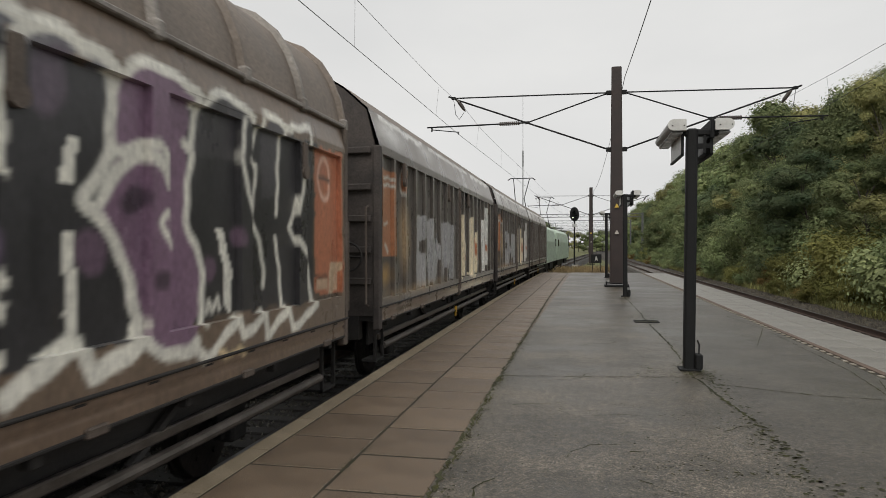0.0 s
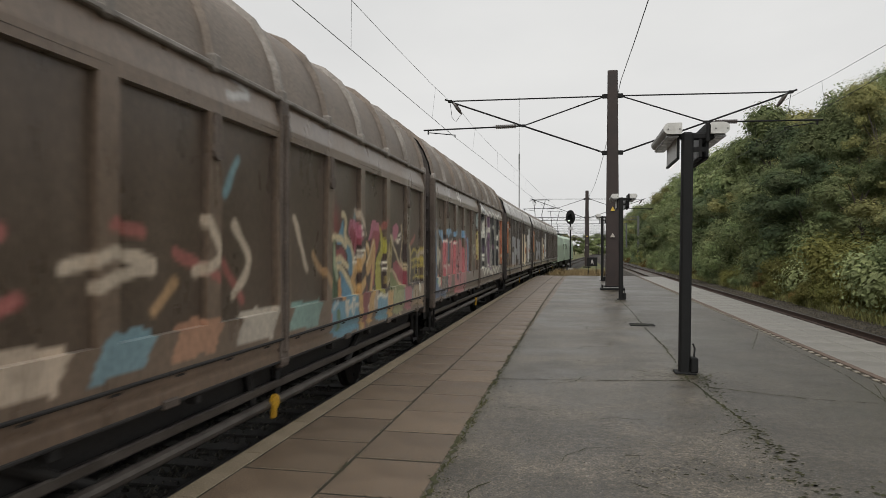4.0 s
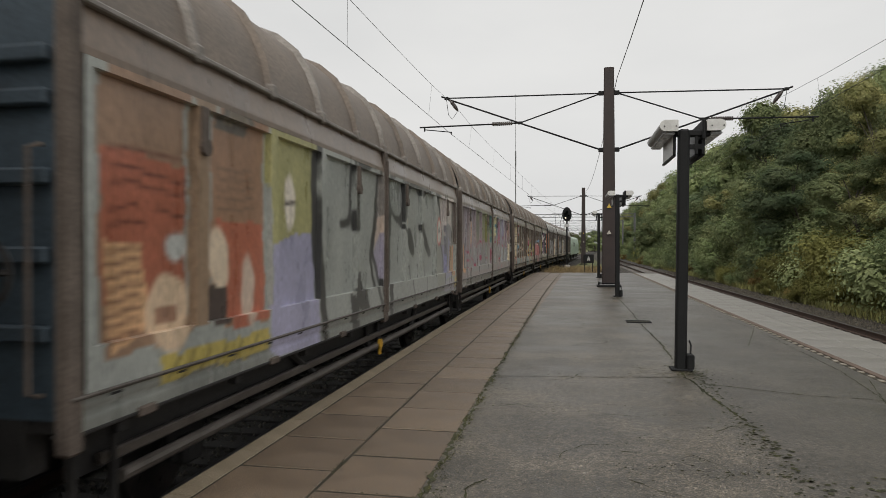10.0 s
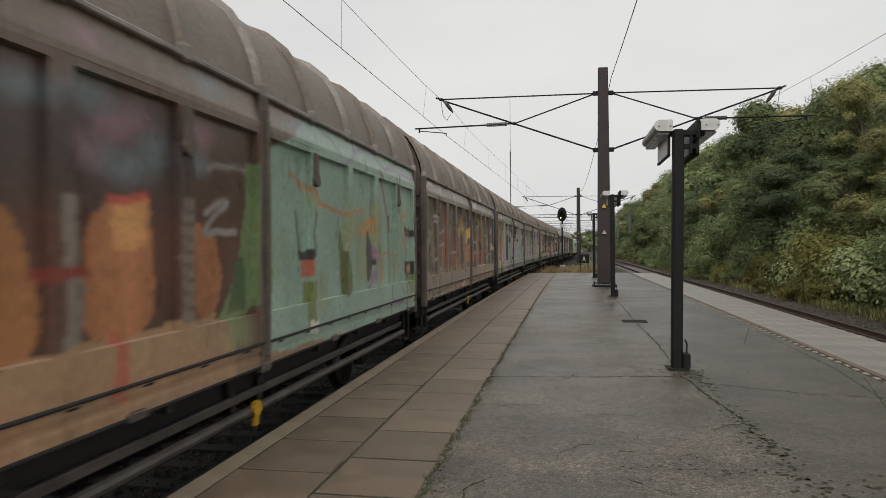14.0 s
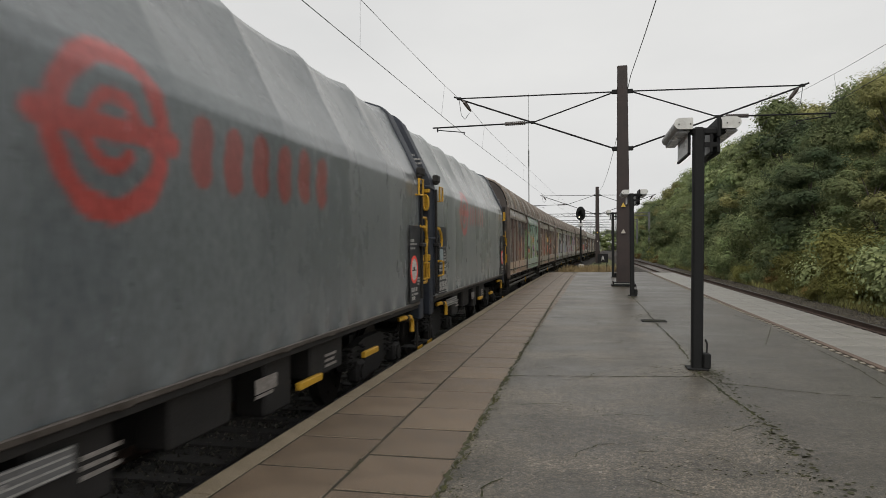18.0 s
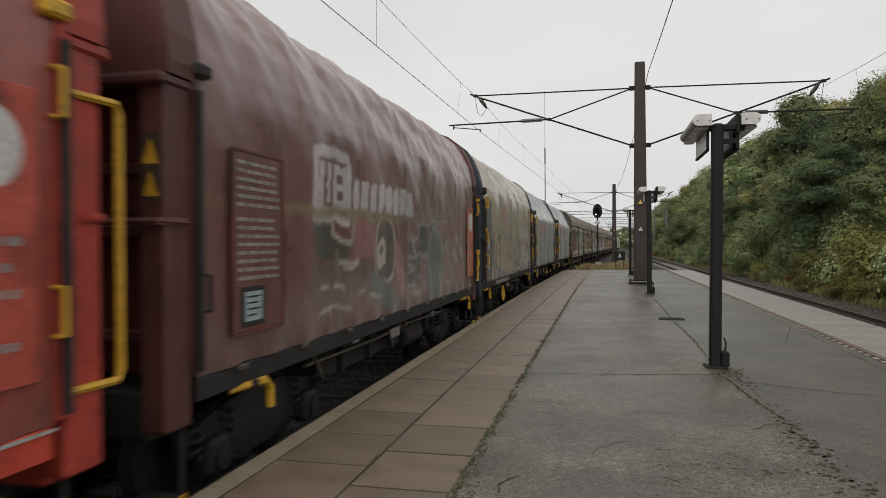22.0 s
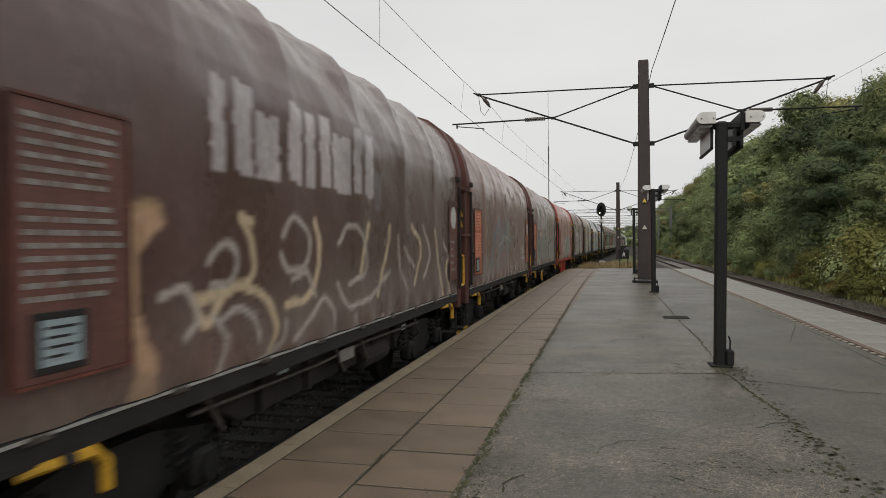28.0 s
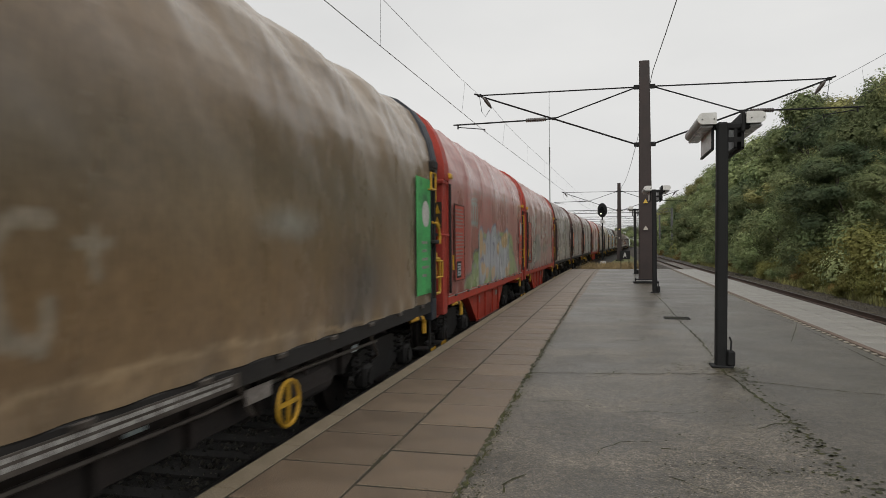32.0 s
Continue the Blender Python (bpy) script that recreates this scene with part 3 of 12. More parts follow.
def portal(v, u0=-9.5, u1=10.5, z=6.6):
    g = thing("catenary_portal", "grey steel catenary portal spanning both tracks in the distance", "catenary portal", "catenary portals")
    g.matrix_world = line_pose(3.0, v, 0) @ pose(-3.0, 0, 0)
    for u in (u0, u1):
        part("post", Form().box(u - 0.16, u + 0.16, -0.16, 0.16, -1.3, z + 0.7, 0.01), WIRE_GREY, g)
    f = Form()
    f.box(u0, u1, -0.2, -0.12, z + 0.5, z + 0.6)
    f.box(u0, u1, -0.2, -0.12, z, z + 0.1)
    for i in range(22):
        a = u0 + (u1 - u0) * i / 22
        bar(f, (a, -0.16, z + (0.05 if i % 2 else 0.55)), (a + (u1 - u0) / 22, -0.16, z + (0.55 if i % 2 else 0.05)), 0.03, 4)
    part("lattice_beam", f, WIRE_GREY, g)
    for u in (U_LEFT, U_RIGHT):
        part("dropper_arm", Form().box(u - 0.9, u - 0.82, -0.1, -0.02, z - 1.6, z).box(u - 0.9, u + 0.5, -0.08, -0.03, z - 1.15, z - 1.08), WIRE_GREY, g)


WIRE_GREY = surface("galvanised_steel", (0.10, 0.105, 0.105), (0.16, 0.165, 0.165), 0.6, 0.4, scale=4, fine=40, bump=0)
for v in (118, 148, 178, 208, 240, 285):
    portal(v)


# ---- wear on the platform ----
MOSS = surface("dark_moss", (0.025, 0.028, 0.012), (0.06, 0.06, 0.026), 0.95, scale=20, fine=90, bump=0.5, island=0.4)
MOSS_GREEN = surface("green_moss_tufts", (0.05, 0.055, 0.018), (0.095, 0.092, 0.034), 0.9, scale=20, fine=60, bump=0, island=0.4)


def crack(path, width, rng, z=0.004, step=0.06):
    """A ragged dark ribbon along a path of (u, v) points."""
    f = Form()
    for (ua, va), (ub, vb) in zip(path, path[1:]):
        d = math.hypot(ub - ua, vb - va)
        nu, nv = -(vb - va) / d, (ub - ua) / d
        k = max(2, int(d / step))
        row = []
        for i in range(k + 1):
            t = i / k
            j = rng.uniform(-1, 1) * width * 0.9
            w = width * rng.uniform(0.15, 1.0) ** 1.5
            cu, cv = ua + (ub - ua) * t + nu * j, va + (vb - va) * t + nv * j
            row.append((on_line(cu - nu * w, cv - nv * w, z), on_line(cu + nu * w, cv + nv * w, z)))
        vs = [p for pair in row for p in pair]
        f.add(vs, [(2 * i, 2 * i + 1, 2 * i + 3, 2 * i + 2) for i in range(k)])
    return f


def specks(f, u, v, su, sv, n, r, rng, z=0.004):
    for _ in range(n):
        a, b = u + rng.gauss(0, su), v + rng.gauss(0, sv)
        q = r * rng.uniform(0.3, 1.2)
        k = 6
        off = rng.uniform(0, 6)
        f.add([on_line(a + q * rng.uniform(0.4, 1.2) * math.cos(off + i * 1.047), b + q * rng.uniform(0.4, 1.2) * math.sin(off + i * 1.047), z) for i in range(k)], [tuple(range(k))])


def platform_wear():
    rng = random.Random(17)
    lines = [([(-0.97, 1.5), (-0.98, 8), (-0.96, 16), (-0.97, 26), (-0.98, 43)], 0.022), ([(1.62, 6.6), (1.60, 7.0), (1.52, 7.8), (1.42, 9.0), (1.5, 12), (1.46, 15), (1.5, 19), (1.45, 23)], 0.016),
             ([(-0.95, 8.6), (0.3, 8.75), (1.4, 8.95)], 0.013), ([(1.5, 8.6), (2.6, 8.1), (3.65, 7.95)], 0.010), ([(-0.9, 15.8), (0.6, 15.7)], 0.012), ([(2.2, 4.0), (3.62, 9.2)], 0.007),
             ([(0.4, 5.6), (0.52, 5.62)], 0.012), ([(3.2, 7.0), (3.5, 9.8), (3.6, 14)], 0.008), ([(-0.9, 24.2), (1.2, 24.3)], 0.012), ([(2.9, 12), (3.6, 14.5), (3.4, 17)], 0.009)]
    for k in range(30):                                  # short hairline cracks wandering over the old asphalt
        u, v = rng.uniform(-0.85, 1.4), rng.uniform(3.2, 17)
        a = rng.choice((0.0, 0.2, 2.9, 1.4)) + rng.uniform(-0.4, 0.4)
        path = [(u, v)]
        for _ in range(rng.randrange(3, 7)):
            a += rng.uniform(-0.7, 0.7)
            u, v = u + 0.14 * math.cos(a), v + 0.14 * math.sin(a)
            path.append((u, v))
        lines.append((path, rng.uniform(0.003, 0.007)))
    for path, w in lines:
        tagged(part("crack", crack(path, w * 1.5, rng), MOSS, platform, "dark mossy crack in the asphalt"))
    f = Form()
    for v in np.arange(2.0, 30, 0.22):
        specks(f, -0.93, v, 0.035, 0.08, 5, 0.014, rng)
    for v in np.arange(4.8, 18, 0.14):
        specks(f, 1.55, v, 0.10, 0.07, 5, 0.013, rng)
    specks(f, 1.35, 9.3, 0.35, 0.25, 160, 0.02, rng)
    specks(f, 1.3, 15.8, 0.3, 0.7, 130, 0.025, rng)
    specks(f, 1.4, 22.5, 0.3, 0.9, 110, 0.03, rng)
    for v in np.arange(3.4, 9.5, 0.12):                  # moss thickening along the seam
        specks(f, 1.60, v, 0.07, 0.07, int(3 + 9 * max(0, math.sin(v * 2.3))), 0.024, rng)
    for v in np.arange(2.6, 14, 0.1):                    # dirt spreading from the slab joint over the asphalt
        specks(f, -0.86, v, 0.07, 0.06, int(2 + 6 * max(0, math.sin(v * 1.7 + 1))), 0.012, rng)
    for k in range(70):                                  # scattered mossy clusters on the rough lane
        specks(f, rng.uniform(-0.8, 1.5), rng.uniform(3.2, 18), 0.12, 0.10, 14, 0.011, rng)
    for k in range(90):                                  # dirt and moss along the joint between the slab rows
        v = rng.uniform(2, 24)
        specks(f, -1.711 + creep(-1.7, v), v, 0.018, 0.07, 7, 0.012, rng)
    for k in range(19, 46):                              # and in the cross joints
        specks(f, -1.35, -13.365 + 0.805 * k, 0.2, 0.01, 16, 0.009, rng)
        specks(f, -2.08, -12.96 + 0.805 * k, 0.2, 0.01, 12, 0.008, rng)
    specks(f, 2.0, 5.0, 0.3, 0.12, 44, 0.026, rng)
    specks(f, 1.2, 5.2, 0.4, 0.06, 30, 0.016, rng)
    specks(f, 0.2, 6.5, 0.8, 1.6, 220, 0.008, rng)
    specks(f, 2.4, 6.0, 0.8, 1.6, 160, 0.007, rng)
    specks(f, 0.1, 4.0, 0.7, 0.8, 160, 0.006, rng)
    tagged(part("moss_specks", f, MOSS, platform, "dark specks of moss and grit"), kind="stuff")
    m = Form()
    for v in np.arange(3.6, 10, 0.16):
        specks(m, 1.62, v, 0.05, 0.06, int(5 * max(0, math.sin(v * 2.1 + 0.6))), 0.016, rng, 0.006)
    for v in np.arange(3.0, 26, 0.35):
        specks(m, -0.93, v, 0.04, 0.12, 4, 0.014, rng, 0.006)
    specks(m, 1.35, 9.4, 0.3, 0.25, 50, 0.018, rng, 0.006)
    tagged(part("moss_tufts", m, MOSS_GREEN, platform, "olive moss in the seams"), kind="stuff")
    g = Form()
    for v, n in ((7.2, 60), (6.4, 40), (3.4, 30), (5.8, 30), (8.3, 30), (10.2, 30), (4.3, 20), (5.1, 16), (11.5, 22), (12.5, 20), (9.0, 10), (16, 20), (18, 20)):
        for _ in range(n):
            a = rng.uniform(0, 6.283)
            u0, v0 = -0.96 + rng.gauss(0, 0.02), v + rng.gauss(0, 0.14)
            h = rng.uniform(0.01, 0.035)
            x, y, _ = on_line(u0, v0)
            g.add([(x - 0.004, y, 0), (x + 0.004, y, 0), (x + math.cos(a) * h, y + math.sin(a) * h, h)], [(0, 1, 2)])
    tagged(part("weeds", g, MOSS_GREEN, platform, "small green weeds in the joint"), kind="stuff")
    gr = thing("drain_grate", "small dark cast-iron drain grate set in the asphalt", "drain grate")
    gr.matrix_world = line_pose(1.45, 15.35, 0.004)
    part("grate_frame", Form().box(-0.26, 0.26, -0.2, -0.17, -0.01, 0.012).box(-0.26, 0.26, 0.17, 0.2, -0.01, 0.012).box(-0.26, -0.23, -0.17, 0.17, -0.01, 0.012).box(0.23, 0.26, -0.17, 0.17, -0.01, 0.012), DARK_STEEL, gr)
    for i in range(9):
        x = -0.2 + i * 0.05
        part("grate_bar", Form().box(x - 0.009, x + 0.009, -0.17, 0.17, 0.0, 0.01), DARK_STEEL, gr)
    part("pit", Form().box(-0.23, 0.23, -0.17, 0.17, -0.009, -0.002), MOSS, gr)


platform_wear()

# ---- lamp posts ----
LAMP_WHITE = surface("lamp_housing_white", (0.5, 0.5, 0.48), (0.62, 0.62, 0.60), 0.4, grit=(0.9, 1.08), scale=7, fine=60, bump=0.05, stain=(0.34, 0.32, 0.28), stain_scale=1.6, stain_at=0.64)
LAMP_GLASS = surface("lamp_diffuser", (0.32, 0.33, 0.34), (0.45, 0.46, 0.47), 0.25, scale=5, fine=60, bump=0)
LAMP_GREY = surface("lamp_housing_grey", (0.22, 0.22, 0.21), (0.32, 0.32, 0.31), 0.5, scale=7, fine=60, bump=0.05)
SIGN_GREY = surface("bleached_sign_plate", (0.38, 0.38, 0.37), (0.48, 0.48, 0.47), 0.5, scale=6, fine=60, bump=0)
SIGN_DIM = surface("dull_grey_sign_back", (0.13, 0.135, 0.14), (0.19, 0.195, 0.2), 0.5, scale=6, fine=60, bump=0)
RUBBER = surface("black_rubber", (0.01, 0.01, 0.01), (0.02, 0.02, 0.02), 0.8, scale=8, fine=60, bump=0.1)


def lamp_post(u, v, lean=0.0, turn=0.0, h=3.21):
    lp = thing("platform_lamp", "black steel platform lamp post with two white tube lights", "lamp post", "platform lamps")
    lp.matrix_world = line_pose(u, v, 0) @ pose(0, 0, 0, 0, lean, turn)
    part("post", Form().box(-0.072, 0.072, -0.072, 0.072, 0.0, h, 0.025), DARK_STEEL, lp)
    part("base_plate", Form().box(-0.13, 0.14, -0.13, 0.13, 0.0, 0.025, 0.008), DARK_STEEL, lp)
    part("cable_box", Form().box(0.072, 0.165, -0.10, 0.06, 0.02, 0.22, 0.015), DARK_STEEL, lp)
    part("cable", Form().tube([(0.12, -0.02, 0.2), (0.125, -0.03, 0.34), (0.10, -0.03, 0.4), (0.115, -0.03, 0.36)], 0.012, 6), RUBBER, lp)
    part("cross_arm", Form().box(-0.10, 0.34, -0.05, 0.05, h - 0.10, h - 0.01, 0.02).box(0.222, 0.268, -0.10, 0.7, h - 0.14, h + 0.12, 0.012), DARK_STEEL, lp)
    for s, x0, x1 in ((-1, -0.322, -0.085), (1, 0.275, 0.512)):
        y0, y1 = -0.12, 1.42
        body = part("luminaire", Form(), LAMP_WHITE, lp)
        prof = [(x1, h - 0.035), (x1, h + 0.105), (x1 - 0.01, h + 0.115)] + [(x0 + 0.075 - 0.075 * math.sin(k * math.pi / 8), h + 0.04 + 0.075 * math.cos(k * math.pi / 8)) for k in range(9)]
        if s > 0:
            prof = [(x0 + x1 - a, b) for a, b in prof][::-1]
        part("end_cap", Form().prism(prof, "y", y0, y0 + 0.03), LAMP_WHITE, body)
        inner = [((x0 + x1) / 2 + (a - (x0 + x1) / 2) * 0.96, h + 0.04 + (b - h - 0.04) * 0.96) for a, b in prof]
        part("housing", Form().prism(inner, "y", y0 + 0.03, y1), LAMP_GREY, body)
        part("diffuser", Form().box(x0 + 0.05, x1 - 0.03, y0 + 0.06, y1 - 0.05, h - 0.075, h - 0.035, 0.02), LAMP_GLASS, body)
        for q in (x0 + 0.06, x1 - 0.03):
            part("end_screw", Form().tube([(q, y0 - 0.008, h + 0.03), (q, y0, h + 0.03)], 0.009, 6), DARK_STEEL, body)
    for x, m in ((-0.115, SIGN_GREY), (0.245, DARK_STEEL), (0.16, SIGN_DIM)):
        y0 = 0.02 if x < 0 else -0.02
        sg = part("sign_plate", Form().box(x - 0.012, x + 0.012, y0, y0 + 1.05, h - 0.33, h - 0.03, 0.006), m, lp, "bleached white sign plate" if m is SIGN_GREY else "")
        part("sign_frame", Form().box(x - 0.018, x + 0.018, y0 - 0.02, y0, h - 0.35, h - 0.02).box(x - 0.018, x + 0.018, y0 - 0.02, y0 + 1.07, h - 0.355, h - 0.33), DARK_STEEL, sg)
    part("bracket", Form().box(0.07, 0.24, -0.03, 0.03, h - 0.26, h - 0.2), DARK_STEEL, lp)
    return lp


lamp_post(1.44, 9.5, lean=0.7)
lamp_post(1.50, 23.0, h=3.36)
lamp_post(1.43, 36.5, h=3.4)


# ---- train: shared material and tools ----
PAINTED = surface("sprayed_panel", (0.68, 0.68, 0.68), (1.0, 0.99, 0.97), 0.33, 0.0, scale=1.4, fine=34, bump=0.12, depth=0.006, paint=True, stain=(0.05, 0.042, 0.036), stain_scale=2.3, stain_at=0.70, squash=(1, 1, 0.35))
TARP = surface("sprayed_tarpaulin", (0.71, 0.71, 0.71), (0.87, 0.86, 0.85), 0.31, 0.0, scale=1.1, fine=24, bump=0.12, depth=0.008, paint=True, stain=(0.06, 0.05, 0.04), stain_scale=1.7, stain_at=0.74, squash=(1, 1, 0.4))
TARP.node_tree.nodes["Principled BSDF"].inputs["Specular IOR Level"].default_value = 0.75
ROOF_BROWN = surface("weathered_brown_roof", (0.15, 0.122, 0.1), (0.225, 0.185, 0.153), 0.62, 0.1, scale=1.3, fine=30, bump=0.1, stain=(0.10, 0.083, 0.07), stain_scale=1.5, stain_at=0.62)
for sheen_mat, amount in ((PAINTED, 0.22), (TARP, 0.24)):      # sheen that pales the sides at flat viewing angles
    bs = sheen_mat.node_tree.nodes["Principled BSDF"]
    bs.inputs["Sheen Weight"].default_value, bs.inputs["Sheen Roughness"].default_value = amount, 0.35
    bs.inputs["Sheen Tint"].default_value = (0.86, 0.84, 0.8, 1)
# chalky gutter line; on ribs and shoes the pale colour paints in highlights
RIB_PALE = surface("chalk_highlight_rib", (0.165, 0.145, 0.127), (0.33, 0.305, 0.28), 0.6, 0.1, scale=3, fine=40, bump=0.1)
FRAME_DARK = surface("grimy_underframe", (0.012, 0.011, 0.011), (0.03, 0.027, 0.025), 0.8, 0.1, scale=4, fine=40, bump=0.3)
FRAME_BROWN = surface("grimy_brown_frame", (0.085, 0.066, 0.054), (0.15, 0.12, 0.10), 0.75, 0.1, scale=3, fine=40, bump=0.2)
END_DARK = surface("dark_end_wall", (0.042, 0.036, 0.034), (0.09, 0.075, 0.068), 0.7, 0.1, scale=2, fine=40, bump=0.15)
PIPE = surface("worn_steel_pipe", (0.06, 0.05, 0.043), (0.125, 0.108, 0.095), 0.5, 0.3, scale=4, fine=50, bump=0.1)
BUFFER = surface("greasy_buffer_steel", (0.02, 0.019, 0.018), (0.06, 0.055, 0.05), 0.45, 0.7, scale=6, fine=40, bump=0.2)
SAFETY_YELLOW = surface("safety_yellow_paint", (0.50, 0.27, 0.02), (0.66, 0.38, 0.03), 0.5, 0, scale=6, fine=40, bump=0.1, stain=(0.1, 0.07, 0.03), stain_scale=6)
WHEEL = surface("wheel_steel", (0.03, 0.026, 0.024), (0.07, 0.06, 0.055), 0.6, 0.5, scale=6, fine=40, bump=0.2)
WHITE_MARK = surface("white_marking_paint", (0.3, 0.29, 0.28), (0.46, 0.45, 0.43), 0.6, scale=8, fine=50, bump=0)
NOTICE = surface("pale_notice_sheet", (0.28, 0.35, 0.38), (0.38, 0.45, 0.47), 0.4, scale=8, fine=50, bump=0)


def flat(c):
    """Screen colour 0..255 to linear."""
    return tuple(1.68 * ((x / 255 + 0.055) / 1.055) ** 2.4 for x in c)


def rounded(pts, closed):
    """Points along a smooth curve through pts."""
    n, out = len(pts), []
    for i in range(n if closed else n - 1):
        p = [pts[(i + k) % n] if closed else pts[min(max(i + k, 0), n - 1)] for k in (-1, 0, 1, 2)]
        for k in range(4):
            t = k / 4
            out.append(tuple(0.5 * (2 * b + (c - a) * t + (2 * a - 5 * b + 4 * c - d) * t * t + (3 * b - a - 3 * c + d) * t ** 3) for a, b, c, d in zip(*p)))
    return out if closed else out + [tuple(pts[-1])]


def spray(yz, base, ops, seed=1):
    """Colours for points (y, z) of a wagon's side: base paint with sprayed shapes laid over it."""
    n = len(yz)
    col = np.empty((n, 3))
    col[:] = base
    r = np.random.RandomState(seed)
    wob = r.rand(6) * 6
    y = yz[:, 0] + 0.014 * np.sin(yz[:, 1] * 9 + wob[0]) + 0.008 * np.sin(yz[:, 1] * 23 + wob[1])
    z = yz[:, 1] + 0.014 * np.sin(yz[:, 0] * 7 + wob[2]) + 0.008 * np.sin(yz[:, 0] * 19 + wob[3])
    whole = np.arange(n)
    y_all, z_all = y, z
    for op in ops:
        kind, c = op[0], np.array(flat(op[-1]))
        c = c.mean() + (c - c.mean()) * 0.82          # sprayed colours pulled towards grey
        sel, y, z = whole, y_all, z_all
        if kind in ("line", "curve", "fill", "loop"):
            pts = rounded(op[1], kind == "loop") if kind in ("curve", "loop") and len(op[1]) > 2 else op[1]
            margin = 0.06 + (op[2] / 2 if kind in ("line", "curve") else 0.0)
            by, bz = [p[0] for p in pts], [p[1] for p in pts]
            sel = np.nonzero((y > min(by) - margin) & (y < max(by) + margin) & (z > min(bz) - margin) & (z < max(bz) + margin))[0]
            y, z = y[sel], z[sel]
        if kind in ("line", "curve"):      # points, width
            d = np.full(len(sel), 9.0)
            for (ay, az), (by, bz) in zip(pts, pts[1:]):
                vy, vz = by - ay, bz - az
                t = np.clip(((y - ay) * vy + (z - az) * vz) / (vy * vy + vz * vz + 1e-9), 0, 1)
                d = np.minimum(d, np.hypot(y - ay - t * vy, z - az - t * vz))
            a = np.clip((op[2] / 2 - d) / 0.03 + 0.5, 0, 1)
        elif kind == "blob":    # centre, radii
            q = np.hypot((y - op[1][0]) / op[2][0], (z - op[1][1]) / op[2][1])
            a = np.clip((1 - q) * min(op[2]) / 0.04 + 0.5, 0, 1)
        elif kind in ("fill", "loop"):    # outline, straight or rounded
            inside = np.zeros(len(sel), bool)
            for (ay, az), (by, bz) in zip(pts, pts[1:] + pts[:1]):
                if az != bz:
                    inside ^= ((az > z) != (bz > z)) & (y < (by - ay) * (z - az) / (bz - az) + ay)
            a = inside.astype(float)
        elif kind == "box":     # y0, z0, y1, z1
            a = ((yz[:, 0] > op[1]) & (yz[:, 0] < op[3]) & (yz[:, 1] > op[2]) & (yz[:, 1] < op[4])).astype(float)
        elif kind == "fade":    # soft cloud: centre, radii, strength
            q = np.hypot((y - op[1][0]) / op[2][0], (z - op[1][1]) / op[2][1])
            a = op[3] * np.clip(1.2 - q, 0, 1)
        elif kind == "low":     # grime or rust from the sill up to a height, strength
            a = op[2] * np.clip((op[1] - z) / 0.8 + 0.35 * np.sin(y * 2.3 + wob[4]) + 0.2 * np.sin(y * 5.9 + wob[5]), 0, 1)
        elif kind == "high":    # settled dust and sky sheen painted on the shoulder, from a height up, strength
            a = op[2] * np.clip((z - op[1]) / 0.9 + 0.25 * np.sin(y * 3.1 + wob[4]) * np.sin(z * 5 + y), 0, 1)
        elif kind == "hem":     # darkening towards the lower edge, height, strength
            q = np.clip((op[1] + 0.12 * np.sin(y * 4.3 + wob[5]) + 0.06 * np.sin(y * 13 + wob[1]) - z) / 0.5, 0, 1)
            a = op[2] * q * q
        col[sel] += (c - col[sel]) * a[:, None]
    return col


def sheet(name, ys, prof, relief, colour, smooth=True):
    """A grid: ys along the wagon, prof points (x, z); relief(y, x, z) pushes points outward; colour(y, z array) gives paint."""
    Y, S = np.meshgrid(ys, np.arange(len(prof)), indexing="ij")
    px, pz = np.array([p[0] for p in prof]), np.array([p[1] for p in prof])
    X, Z = px[S], pz[S]
    tx, tz = np.gradient(px), np.gradient(pz)
    ln = np.hypot(tx, tz)
    nx, nz = (tz / ln)[S], (-tx / ln)[S]
    push = relief(Y, X, Z)
    V = np.stack([X + nx * push, Y, Z + nz * push], -1).reshape(-1, 3)
    a, b = len(ys), len(prof)
    idx = np.arange(a * b).reshape(a, b)
    F = np.stack([idx[:-1, :-1], idx[1:, :-1], idx[1:, 1:], idx[:-1, 1:]], -1).reshape(-1, 4)
    me = bpy.data.meshes.new(name)
    me.from_pydata(V.tolist(), [], F.tolist())
    at = me.color_attributes.new("spray", "FLOAT_COLOR", "POINT")
    c = np.ones((len(V), 4), np.float32)
    c[:, :3] = colour(np.stack([Y.ravel(), Z.ravel()], -1))
    at.data.foreach_set("color", c.ravel())
    if smooth:
        me.shade_smooth()
    me.update()
    return me


def wheel_pair(parent, y, r=0.46):
    w = part("wheelset", Form().tube([(-0.85, 0, 0), (0.85, 0, 0)], 0.08, 8), WHEEL, parent)
    w.location = (0, y, r)
    for s in (-1, 1):
        d = Form().disc_x(s * 0.70 - 0.065, s * 0.70 + 0.065, 0, 0, r, 28)
        d.disc_x(s * 0.66 - 0.02, s * 0.66 + 0.02, 0, 0, r + 0.03, 28)
        for k in range(6):
            a = k * math.pi / 3
            d.tube([(s * 0.775, 0.3 * math.cos(a), 0.3 * math.sin(a)), (s * 0.79, 0.3 * math.cos(a), 0.3 * math.sin(a))], 0.03, 6)
        part("wheel", d, WHEEL, w)
    return w


